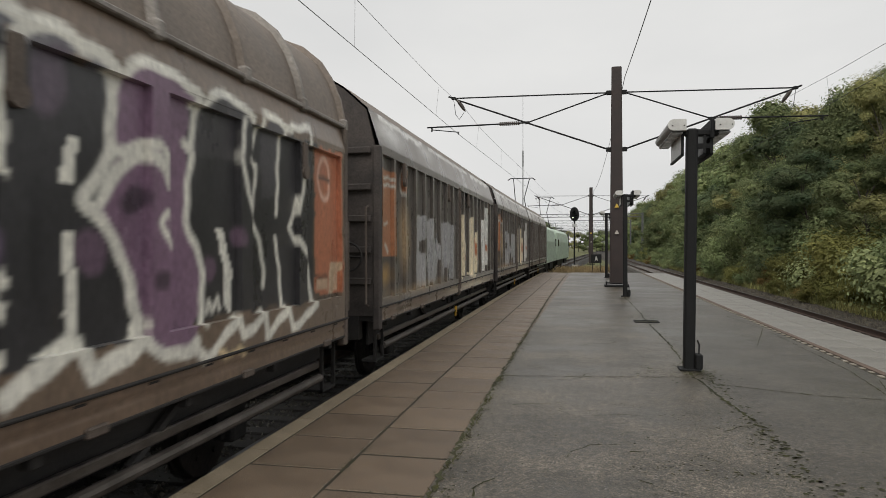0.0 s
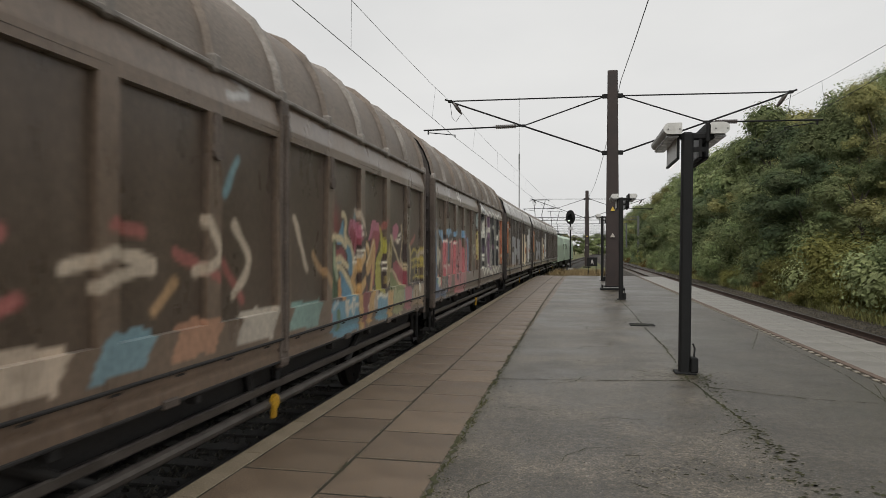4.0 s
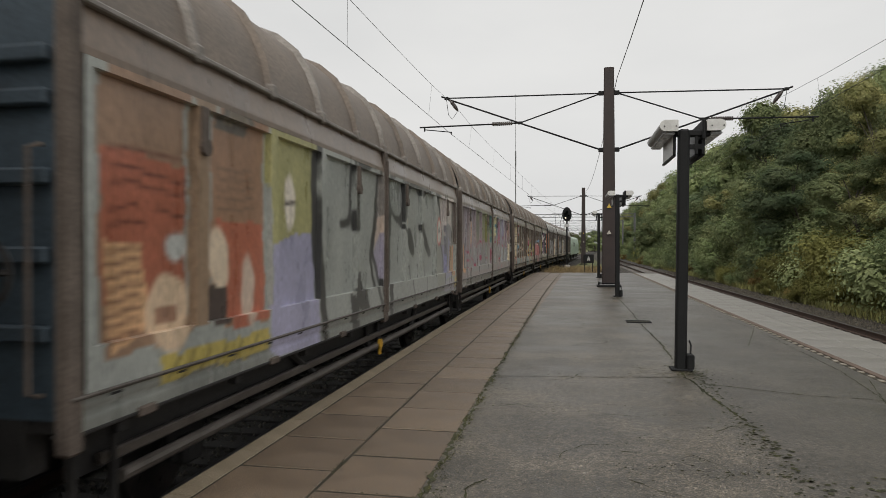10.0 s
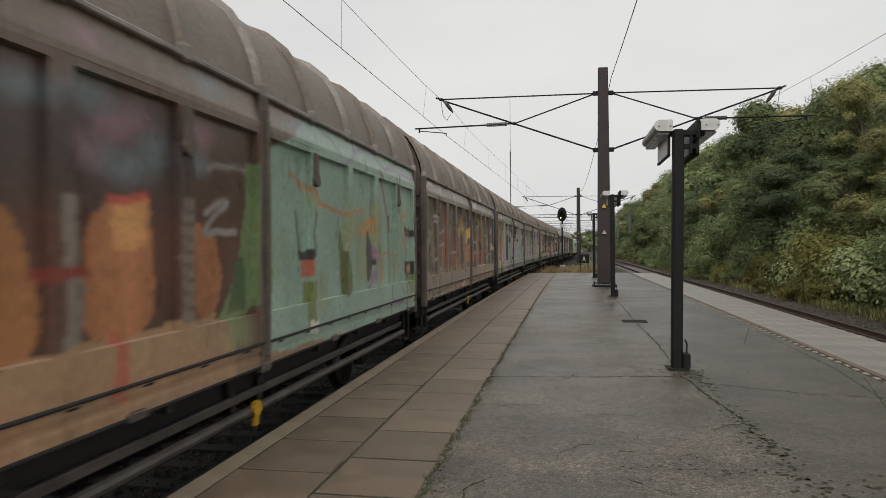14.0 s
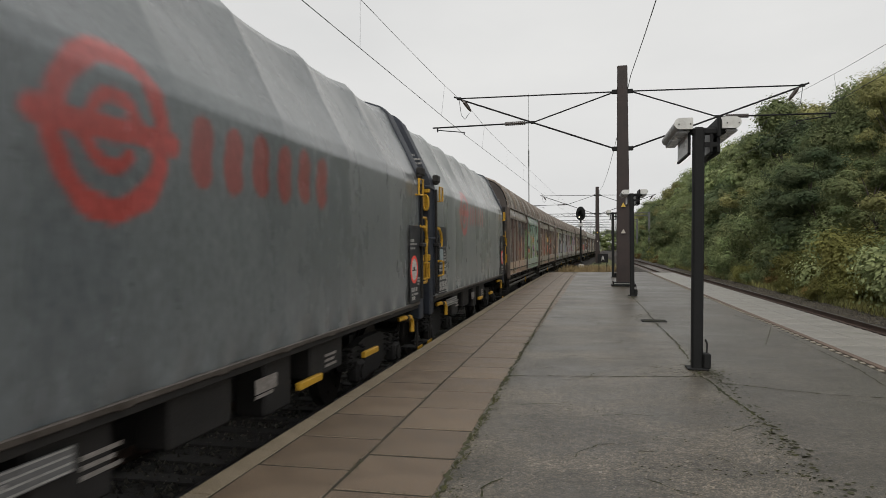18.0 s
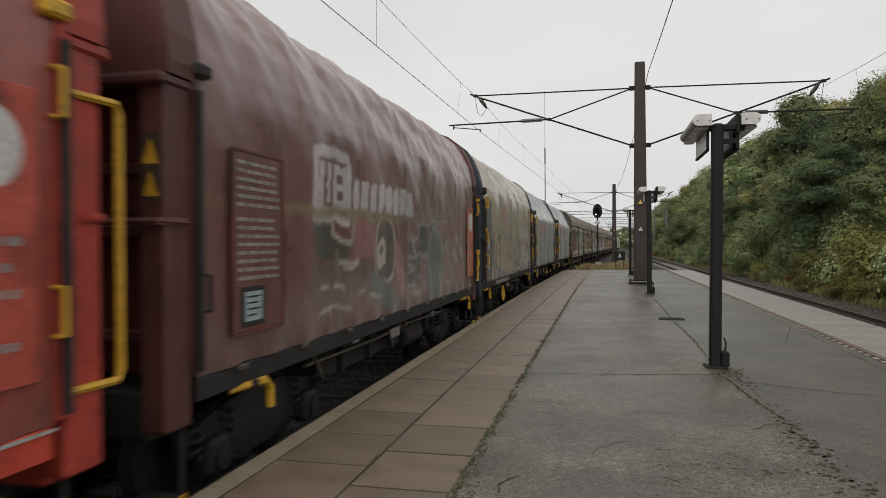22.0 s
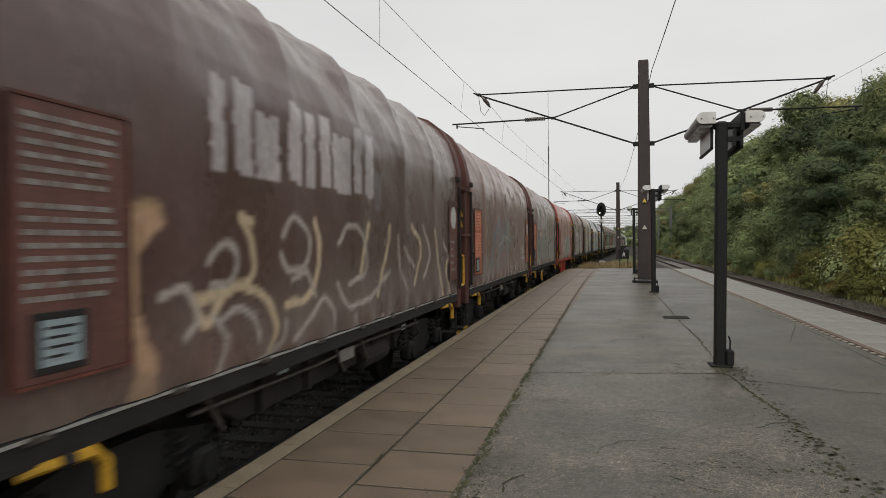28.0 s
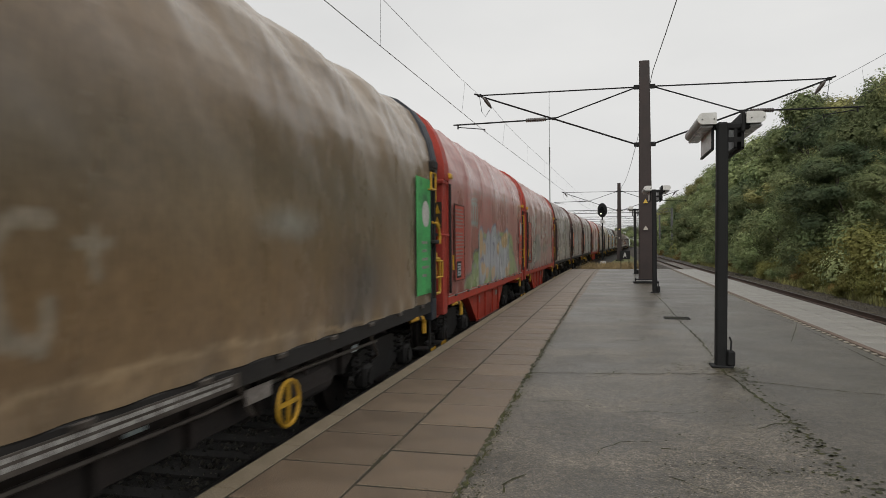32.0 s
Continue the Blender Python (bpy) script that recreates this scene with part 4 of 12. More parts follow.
def buffers(parent, half, z=1.05):
    for e in (-1, 1):
        for s in (-1, 1):
            f = Form().tube([(s * 0.875, e * (half - 0.02), z), (s * 0.875, e * (half + 0.3), z)], 0.085, 10)
            f.tube([(s * 0.875, e * (half + 0.28), z), (s * 0.875, e * (half + 0.34), z)], 0.22, 16)
            part("buffer", f, BUFFER, parent)
        part("coupling", Form().tube([(0, e * half, z), (0, e * (half + 0.35), z - 0.08)], 0.06, 6), BUFFER, parent)


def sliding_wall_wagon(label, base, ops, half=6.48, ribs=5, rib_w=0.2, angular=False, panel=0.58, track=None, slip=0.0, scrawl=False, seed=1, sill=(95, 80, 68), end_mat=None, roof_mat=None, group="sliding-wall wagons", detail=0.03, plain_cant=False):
    """A two-axle van with two sliding wall doors a side; local y forwards, z above the rail, x to the platform."""
    w = thing("sliding_wall_wagon", label, "freight wagon", group)
    end_mat, roof_mat = end_mat or END_DARK, roof_mat or ROOF_BROWN
    eave = 3.32 if not angular else 3.6
    lo = 1.34

    shift = np.array([slip, 0.0])

    def colour(yz):
        return spray(yz + shift, flat(base), ops, seed)
    deep, foot, head = (0.06, 0.27, 0.06) if not angular else (0.06, 0.1, 0.06)
    e = 0.004
    zs = np.array(sorted(list(np.linspace(lo, eave, int((eave - lo) / detail) + 1)) + [lo + foot - e, lo + foot + e, eave - head - e, eave - head + e]))
    prof = [(1.53 - deep, z) for z in zs]
    for i in (0, 1):                       # rear door, front door
        y0, y1 = (-half + 0.12, -0.05) if i == 0 else (0.05, half - 0.12)
        pitch = (y1 - y0) / ribs
        posts = [y0 + k * pitch for k in range(ribs + 1)]
        edges = [c + q for c in posts for q in (-rib_w / 2 - e, -rib_w / 2 + e, rib_w / 2 - e, rib_w / 2 + e) if y0 < c + q < y1]
        ys = np.array(sorted(list(np.linspace(y0, y1, int((y1 - y0) / detail) + 1)) + edges))

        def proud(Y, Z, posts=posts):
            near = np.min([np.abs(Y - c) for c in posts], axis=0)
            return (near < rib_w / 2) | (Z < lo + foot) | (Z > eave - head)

        def relief(Y, X, Z, proud=proud):
            return np.where(proud(Y, Z), deep, 0.0) + 0.008 * np.sin(Y * 2.1 + seed) * np.sin(Z * 2.7)

        # recess shade goes into the paint: panel darkens the base between the posts
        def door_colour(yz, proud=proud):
            recess_shade = np.where(proud(yz[:, 0], yz[:, 1]), 1.0, panel)[:, None]
            return spray(yz + shift, np.array(flat(base)) * recess_shade, ops, seed)
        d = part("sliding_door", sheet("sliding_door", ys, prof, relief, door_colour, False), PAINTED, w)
        for q in (0.2, 0.8):
            yy = y0 + (y1 - y0) * q
            part("door_hook", Form().box(1.50, 1.56, yy - 0.05, yy + 0.05, eave - 0.34, eave - 0.05, 0.012).disc_x(1.52, 1.57, yy, eave - 0.36, 0.07, 10), FRAME_BROWN, d)
    # cant rail above the doors
    if angular:
        band = [(1.52, eave), (1.52, eave + 0.07), (1.35, 4.19)]
    else:
        band = [(1.53, eave), (1.53, eave + 0.05), (1.47, eave + 0.33)]
    k = 9
    dense = []
    for (ax, az), (bx, bz) in zip(band, band[1:]):
        dense += [(ax + (bx - ax) * i / k, az + (bz - az) * i / k) for i in range(k)]
    dense.append(band[-1])
    ys = np.linspace(-half, half, int(2 * half / 0.06))
    cant = sheet("cant_rail", ys, dense, lambda Y, X, Z: 0 * Y, lambda yz: spray(yz + shift, flat((100, 86, 74) if not angular else base), [] if plain_cant else ops, seed))
    part("cant_rail", cant, PAINTED, w)
    # roof
    if angular:
        arch = [(1.35, 4.19), (1.0, 4.5), (0.65, 4.71), (0.0, 4.84), (-0.65, 4.71), (-1.0, 4.5), (-1.35, 4.19)]
    else:
        arch = [(1.47, 3.65), (1.41, 3.95), (1.31, 4.20), (1.17, 4.42), (0.95, 4.60), (0.6, 4.74), (0.0, 4.81), (-0.6, 4.74), (-0.95, 4.60), (-1.17, 4.42), (-1.31, 4.20), (-1.41, 3.95), (-1.47, 3.65)]
    top_z = arch[0][1]
    roof = Form()
    m = len(arch)
    roof.add([(x, y, z) for y in (-half, half) for x, z in arch], [(i, i + 1, m + i + 1, m + i) for i in range(m - 1)])
    top = part("roof", roof, roof_mat, w, smooth=not angular)
    count = 11 if not angular else 0
    for i in range(count):
        y = -half + 0.05 + (2 * half - 0.1) * i / (count - 1)
        f = Form()
        hw = 0.045
        vs, fs = [], []
        for x, z in arch[:8]:
            r = math.hypot(x, z - 3.2)
            ox, oz = x / r * 0.06, (z - 3.2) / r * 0.06
            vs += [(x, y - hw, z), (x + ox, y - hw * 0.6, z + oz), (x + ox, y + hw * 0.6, z + oz), (x, y + hw, z)]
        for j in range(7):
            for q in range(3):
                fs.append((j * 4 + q, j * 4 + q + 1, j * 4 + q + 5, j * 4 + q + 4))
        fs.append((0, 1, 2, 3))
        part("roof_rib", f.add(vs, fs), RIB_PALE if i % 2 else roof_mat, top)
        part("rib_shoe", Form().box(1.44, 1.54, y - 0.055, y + 0.055, 3.6, 3.74, 0.02), RIB_PALE, top)
    if not angular:
        part("roof_gutter", Form().box(1.45, 1.53, -half, half, 3.625, 3.67, 0.01), RIB_PALE, top)
    # far side, floor, ends
    part("far_wall", Form().box(-1.5, -1.44, -half, half, lo - 0.05, top_z), FRAME_BROWN, w)
    for e in (-1, 1):
        o = [(-1.44, 1.2), (1.44, 1.2), (1.46, eave)] + [(x * 0.98, z - 0.02) for x, z in arch] + [(-1.46, eave)]
        yy = e * (half - 0.05)
        end = part("end_wall", Form().prism(o, "y", yy - 0.03, yy + 0.03), end_mat, w)
        for z in (1.7, 2.15, 2.6, 3.05, eave - 0.02):
            part("end_rail", Form().box(-1.4, 1.4, yy + (0.03 if e > 0 else -0.09), yy + (0.09 if e > 0 else -0.03), z - 0.05, z + 0.05, 0.015), end_mat, end)
        for x in (-0.75, 0.0, 0.75):
            part("end_post", Form().box(x - 0.05, x + 0.05, yy + (0.092 if e > 0 else -0.12), yy + (0.12 if e > 0 else -0.092), 1.2, eave, 0.012), end_mat, end)
        part("corner_post", Form().box(1.42, 1.535, min(yy - 0.06, yy + 0.06), max(yy - 0.06, yy + 0.06), 1.0, 3.66 if not angular else eave + 0.05, 0.02), FRAME_BROWN if not angular else end_mat, w)
    part("centre_post", Form().box(1.46, 1.545, -0.09, 0.09, 1.05, 3.64 if not angular else eave, 0.02).box(1.5, 1.575, -0.03, 0.03, 1.2, 3.5, 0.01), FRAME_BROWN, w)
    hb = part("brake_wheel", Form().tube([(1.12 + 0.2 * math.cos(k * 0.3142), -half - 0.2, 2.05 + 0.2 * math.sin(k * 0.3142)) for k in range(21)], 0.018, 6), FRAME_DARK, w)
    part("wheel_spoke", Form().tube([(0.92, -half - 0.2, 2.05), (1.32, -half - 0.2, 2.05)], 0.012, 5), FRAME_DARK, hb)
    part("wheel_spoke", Form().tube([(1.12, -half - 0.2, 1.85), (1.12, -half - 0.2, 2.25)], 0.012, 5), FRAME_DARK, hb)
    part("wheel_shaft", Form().tube([(1.12, -half - 0.2, 2.05), (1.12, -half - 0.02, 2.05)], 0.02, 6), FRAME_DARK, hb)
    part("end_handrail", Form().tube([(1.36, -half - 0.02, 1.35), (1.36, -half - 0.12, 1.38), (1.36, -half - 0.12, 2.75), (1.36, -half - 0.02, 2.78)], 0.016, 6), FRAME_BROWN, w)
    if scrawl:                             # white tag sprayed across the rear end
        strokes = (((0.98, 2.3), (1.0, 2.62)), ((1.1, 2.38), (1.06, 2.5), (1.1, 2.62), (1.18, 2.6), (1.19, 2.45), (1.1, 2.38)), ((1.25, 2.36), (1.24, 2.68), (1.36, 2.64), (1.37, 2.54), (1.25, 2.5), (1.4, 2.28)),
                   ((1.02, 2.02), (1.1, 2.26), (1.2, 2.3), (1.18, 2.02)), ((1.05, 2.12), (1.2, 2.12)), ((1.27, 2.26), (1.26, 2.06), (1.32, 1.94), (1.4, 1.98), (1.39, 2.2)))
        for st in strokes:
            f = Form()
            for (xa, za), (xb, zb) in zip(st, st[1:]):
                dx, dz = xb - xa, zb - za
                q = 0.022 / math.hypot(dx, dz)
                f.add([(xa - dz * q, -half - 0.125, za + dx * q), (xa + dz * q, -half - 0.125, za - dx * q), (xb + dz * q, -half - 0.125, zb - dx * q), (xb - dz * q, -half - 0.125, zb + dx * q)], [(0, 1, 2, 3)])
            part("spray_stroke", f, WHITE_MARK, w, "white sprayed stroke on the end wall")
    # sill: painted boards under the doors
    ys = np.linspace(-half, half, int(2 * half / 0.06))
    zz = np.linspace(1.12, 1.335, 9)

    def colour_low(yz):
        return spray(yz + shift, flat(sill), [o for o in ops if o[0] not in ("low", "box")], seed)
    part("side_sill", sheet("side_sill", ys, [(1.52, z) for z in zz], lambda Y, X, Z: np.where(np.abs(Z - 1.24) < 0.014, -0.02, 0.0), colour_low), PAINTED, w)
    part("door_track", Form().box(1.42, 1.55, -half, half, 1.315, 1.34, 0.008), track or FRAME_DARK, w)
    slot = Form().box(1.515, 1.5235, -0.055, 0.055, 1.285, 1.30).mesh("sill_slot")
    for k in range(18):
        part("sill_slot", slot, FRAME_DARK, w).location = (0, -half + 0.4 + k * (2 * half - 0.8) / 17, 0)
    for k in range(7):
        yy = -half + 0.7 + k * (2 * half - 1.4) / 6
        part("sill_stop", Form().box(1.50, 1.55, yy - 0.09, yy + 0.09, 1.085, 1.15, 0.01), FRAME_BROWN, w)
    part("sill_lip", Form().box(1.40, 1.53, -half, half, 1.10, 1.125, 0.006), FRAME_DARK, w)
    part("floor", Form().box(-1.44, 1.44, -half + 0.05, half - 0.05, 1.12, 1.3), FRAME_DARK, w)
    for i in range(9):
        yy = -half + 0.5 + (2 * half - 1.0) * i / 8
        part("sill_bracket", Form().box(1.41, 1.50, yy - 0.04, yy + 0.04, 1.02, 1.11, 0.01), FRAME_DARK, w)
    # underframe: twin bars hung along the side, struts, axle guards, wheels
    und = part("underframe", Form().box(-0.6, -0.45, -half, half, 0.85, 1.15).box(0.45, 0.6, -half, half, 0.85, 1.15).box(-1.2, 1.2, -half + 0.02, -half + 0.2, 0.85, 1.2).box(-1.2, 1.2, half - 0.2, half - 0.02, 0.85, 1.2), FRAME_DARK, w)
    # added board that hides the lit ground behind, so the gap stays black
    part("centre_girder", Form().box(-0.3, -0.2, -half + 0.1, half - 0.1, 0.2, 1.13, 0.02), FRAME_DARK, und)
    part("side_bar", Form().box(1.30, 1.36, -half + 0.5, half - 0.5, 0.795, 0.875, 0.012), PIPE, und)
    part("side_valance", Form().box(1.22, 1.26, -half + 0.3, half - 0.3, 0.74, 1.11, 0.01), FRAME_DARK, und)
    part("side_pipe", Form().tube([(1.40, -half + 0.6, 0.70), (1.40, half - 0.6, 0.70)], 0.048, 10), PIPE, und)
    for y in (-2.4, -0.25, 0.25, 2.4):
        part("strut", Form().tube([(1.3, y * 1.35, 1.12), (1.33, y, 0.7)], 0.04, 6), FRAME_DARK, und)
    for s in (-1, 1):
        ya = s * (half - 1.95)
        part("axle_guard", Form().prism([(ya - 0.42, 1.12), (ya - 0.2, 0.4), (ya + 0.2, 0.4), (ya + 0.42, 1.12)], "x", 0.98, 1.05).box(0.98, 1.12, ya - 0.62, ya + 0.62, 0.78, 0.9, 0.02).box(0.96, 1.14, ya - 0.14, ya + 0.14, 0.36, 0.6, 0.03), FRAME_DARK, und)
        wheel_pair(w, ya)
        part("step", Form().box(1.2, 1.42, s * (half - 0.35) - 0.2, s * (half - 0.35) + 0.2, 0.52, 0.55).box(1.38, 1.42, s * (half - 0.35) - 0.2, s * (half - 0.35) - 0.17, 0.52, 1.12).box(1.38, 1.42, s * (half - 0.35) + 0.17, s * (half - 0.35) + 0.2, 0.52, 1.12), FRAME_DARK, und)
    part("brake_handle", Form().tube([(1.43, -0.04, 0.72), (1.47, -0.04, 0.72)], 0.075, 10).box(1.42, 1.465, -0.075, -0.005, 0.56, 0.74, 0.01), SAFETY_YELLOW, und, "orange brake handle")
    part("handrail", Form().tube([(1.5, half + 0.02, 1.4), (1.5, half + 0.1, 1.42), (1.5, half + 0.1, 2.5), (1.5, half + 0.02, 2.52)], 0.016, 6), FRAME_BROWN, w)
    buffers(w, half)
    return w


def words(f, x, y0, y1, z, h, rng):
    """A line of lettering too small to read: bars of word length."""
    q = y0
    while q < y1 - 0.04:
        n = rng.uniform(0.06, 0.18)
        f.box(x, x + 0.004, q, min(y1, q + n), z - h, z)
        q += n + rng.uniform(0.02, 0.05)


def notices(w, half, panel, seed, clean):
    """The notice panels low on a tarpaulin, at its rear and front ends."""
    rng = random.Random(seed)
    rear, front = panel
    tall = rear is PANEL_GREY
    y0, y1, z0, z1 = (-5.12, -4.38, 1.26, 2.6) if clean else (-4.95, -4.3, 1.26, 3.26) if tall else (-half + 0.43, -half + 1.25, 1.5, 2.95)
    pn = part("notice_panel", Form().box(1.475, 1.487, y0, y1, z0, z1, 0.004), rear, w, "black panel with a notice sheet and white lettering" if clean else "panel with faded rows of markings")
    if not clean:
        part("panel_frame", Form().box(1.475, 1.495, y0 - 0.025, y0, z0 - 0.02, z1 + 0.02).box(1.475, 1.495, y1, y1 + 0.025, z0 - 0.02, z1 + 0.02).box(1.475, 1.495, y0, y1, z1, z1 + 0.02).box(1.475, 1.495, y0, y1, z0 - 0.02, z0), SOLE_DARK, pn)
    rows = Form()
    if clean:
        part("panel_rim", Form().box(1.487, 1.49, y0 + 0.02, y1 - 0.02, 2.19, 2.2).box(1.487, 1.49, y1 - 0.03, y1 - 0.02, 1.3, 2.2).box(1.487, 1.49, y0 + 0.02, y1 - 0.02, 1.29, 1.3), WHITE_MARK, pn, "thin white border")
        part("notice_sheet", Form().box(1.487, 1.492, y0 + 0.08, y0 + 0.4, 1.88, 2.15, 0.002), NOTICE, pn, "pale blue notice sheet")
        for z, h in ((1.84, 0.06), (1.76, 0.05), (1.64, 0.1), (1.5, 0.1), (1.39, 0.06)):
            words(rows, 1.487, y0 + 0.06, y1 - 0.06, z, h, rng)
        for z in (2.12, 2.06, 2.0, 1.94):
            words(rows, 1.487, y0 + 0.46, y1 - 0.06, z, 0.03, rng)
        tagged(part("lettering_rows", rows, WHITE_MARK, pn, "rows of small white lettering"), kind="stuff")
    elif tall:
        part("panel_strip", Form().box(1.487, 1.491, y0 + 0.03, y1 - 0.03, 2.42, 2.47), FADED_MARK, pn, "pale strip")
        for z in (2.06, 1.56):
            part("notice_sheet", Form().box(1.487, 1.492, y0 + 0.12, y0 + 0.42, z, z + 0.25, 0.002), NOTICE, pn, "pale blue notice sheet")
        for z in (1.98, 1.46, 1.36):
            words(rows, 1.487, y0 + 0.08, y1 - 0.1, z, 0.045, rng)
        tagged(part("lettering_rows", rows, FADED_MARK, pn, "faded lettering"), kind="stuff")
        part("orange_label", Form().box(1.487, 1.491, y0 + 0.1, y0 + 0.3, 1.84, 1.9), PANEL_RUST, pn, "small orange label")
    else:
        for k in range(14):
            words(rows, 1.487, y0 + 0.06, y1 - 0.04 - 0.12 * rng.random(), 2.88 - k * 0.068 - (0.05 if k > 5 else 0), 0.048 if rear is PANEL_RUST else 0.03, rng)
        tagged(part("faded_marking", rows, MARK_PINK if rear is PANEL_RUST else FADED_MARK, pn), kind="stuff")
        part("sheet_holder", Form().box(1.487, 1.497, y0 + 0.1, y0 + 0.48, 1.54, 1.86, 0.004), FRAME_DARK, pn)
        part("notice_sheet", Form().box(1.497, 1.5, y0 + 0.15, y0 + 0.43, 1.58, 1.82), NOTICE, pn)
        tagged(part("sheet_print", Form().box(1.5, 1.502, y0 + 0.18, y0 + 0.4, 1.77, 1.785).box(1.5, 1.502, y0 + 0.18, y0 + 0.36, 1.72, 1.735).box(1.5, 1.502, y0 + 0.18, y0 + 0.4, 1.67, 1.685).box(1.5, 1.502, y0 + 0.18, y0 + 0.33, 1.62, 1.635), FRAME_DARK, pn), kind="stuff")
    if front is None:
        return
    rows = Form()
    if clean:
        pn = part("notice_panel", Form().box(1.475, 1.487, 4.64, 5.34, 1.26, 2.56, 0.004), front, w, "black panel with a round warning sign")
        part("warning_disc", Form().disc_x(1.487, 1.491, 4.9, 1.82, 0.19, 24), DISC_WHITE, pn, "round white disc")
        part("disc_rim", Form().disc_x(1.487, 1.495, 4.9, 1.82, 0.235, 24, 0.185), LOCO_RED, pn, "red rim of the disc")
        part("disc_bar", Form().box(1.491, 1.495, 4.77, 5.03, 1.80, 1.815).box(1.491, 1.495, 4.85, 4.93, 1.815, 1.86), FRAME_DARK, pn)
        for y, q, z, h in ((4.66, 4.92, 2.33, 0.045), (4.66, 5.08, 2.26, 0.03), (4.66, 5.02, 2.19, 0.03), (4.72, 5.1, 1.52, 0.07), (4.75, 5.24, 1.42, 0.03), (4.75, 4.95, 1.37, 0.06), (5.12, 5.3, 1.68, 0.03), (5.12, 5.3, 1.63, 0.03), (5.12, 5.3, 1.58, 0.03)):
            words(rows, 1.487, y, q, z, h, rng)
        tagged(part("lettering_rows", rows, WHITE_MARK, pn, "rows of small white lettering"), kind="stuff")
        return
    y1 = half - 0.75
    low, top = (1.4, 3.25) if front is PANEL_GREEN else (1.5, 3.0)
    pn = part("notice_panel", Form().box(1.47, 1.482, y1 - (0.2 if top > 3.2 else 0), y1 + 0.62, low, top, 0.004), front, w, "panel with faded rows of markings")
    for k in range(5):
        words(rows, 1.482, y1 + 0.08, y1 + 0.08 + rng.uniform(0.25, 0.46), 2.245 - k * 0.13, 0.045, rng)
    tagged(part("faded_marking", rows, FADED_MARK, pn), kind="stuff")
    part("warning_disc", Form().disc_x(1.482, 1.488, y1 + 0.31, 2.68, 0.21, 24), DISC_WHITE, pn, "round pale warning disc")


def tarp_wagon(label, base, ops, end_colour, seed=1, half=5.36, frame_mat=None, fold=0.02, panel=None, belly=False, rail_line=False, wheel_at=None, clean=False, group="tarpaulin-covered wagons"):
    """A four-axle coil wagon under a sliding tarpaulin hood."""
    w = thing("tarpaulin_wagon", label, "freight wagon", group)
    frame_mat = frame_mat or FRAME_DARK
    # pale tint for dust plus the painted-in sky sheen of the upper tarpaulin
    dust_sheen = tuple(0.55 * c + 0.45 * 160 for c in base)
    arch = [(1.45, 1.24), (1.46, 3.42), (1.445, 3.62), (1.375, 3.92), (1.26, 4.20), (1.09, 4.44), (0.86, 4.62), (0.5, 4.75), (0.0, 4.80)]
    if clean:                              # flat-shouldered hood
        arch = [(1.45, 1.24), (1.46, 3.28), (1.42, 3.44), (0.88, 4.54), (0.76, 4.66), (0.5, 4.75), (0.0, 4.80)]
    dense = []
    for (ax, az), (bx, bz) in zip(arch, arch[1:]):
        k = max(1, round(math.hypot(bx - ax, bz - az) / 0.036))
        dense += [(ax + (bx - ax) * i / k, az + (bz - az) * i / k) for i in range(k)]
    dense.append(arch[-1])
    ys = np.linspace(-half, half, int(2 * half / 0.036))
    rs = np.random.RandomState(seed)
    ph = rs.rand(8) * 6.28
    bays = 6

    def relief(Y, X, Z):
        hoop = np.abs(np.sin((Y + half) / (2 * half) * math.pi * bays))
        up = np.clip((Z - 3.3) / 0.8, 0, 1)
        sag = -(0.012 + 0.045 * up) * hoop ** 0.7
        creases = 0.6 * fold * (np.sin(Y * 5.1 + 3 * Z + ph[0]) * np.sin(Z * 3.3 - Y * 1.7 + ph[1]) + 0.3 * np.sin(Y * 11 + 5 * Z + ph[2]) * np.sin(Z * 7 + ph[3]))
        hem = 0.018 * np.sin(Y * 9 + ph[4]) * np.clip((1.5 - Z) / 0.25, 0, 1)
        drag = fold * 0.6 * np.sin((Y * 0.9 + Z * 2.2) * 3 + ph[5]) * up
        pucker = fold * 0.13 * np.sin(Y * 17 + 4 * Z + ph[6]) * np.sin(Y * 2.3 + Z * 9 + ph[7]) * (0.15 + up)
        return pucker + sag + creases * (0.35 + up) + hem + drag
    part("tarpaulin", sheet("tarpaulin", ys, dense, relief, lambda yz: spray(yz, flat(base), ops + ([("hem", 1.55, 0.5, (50, 50, 50))] if clean else [("high", 3.3, 0.45, dust_sheen), ("hem", 1.7, 0.4, (72, 62, 54))]), seed)), TARP, w)
    far = Form()
    m = len(arch)
    far.add([(-x, y, z) for y in (-half, half) for x, z in arch], [(i, i + 1, m + i + 1, m + i) for i in range(m - 1)])
    part("far_cover", far, end_colour, w, smooth=True)
    outline = [(x * 1.012, z + 0.03) for x, z in arch] + [(-x * 1.012, z + 0.03) for x, z in arch[::-1]]
    hood = [(1.475, 3.3 if clean else 3.36)] + [(x * 1.014, z + 0.035) for x, z in arch if z > 3.4]
    hood = hood + [(-x, z) for x, z in hood[::-1]]
    for e in (-1, 1):
        a = e * half

        def span(p, q):
            return (min(a + e * p, a + e * q), max(a + e * p, a + e * q))
        end = part("end_wall", Form().prism(outline, "y", *span(0.0, 0.08)), end_colour, w)
        part("end_hood", Form().prism(hood, "y", *span(0.08, 0.36)), end_colour, end)
        part("end_ledge", Form().box(-1.47, 1.47, *span(0.08, 0.42), 3.28, 3.36, 0.02), end_colour, end)
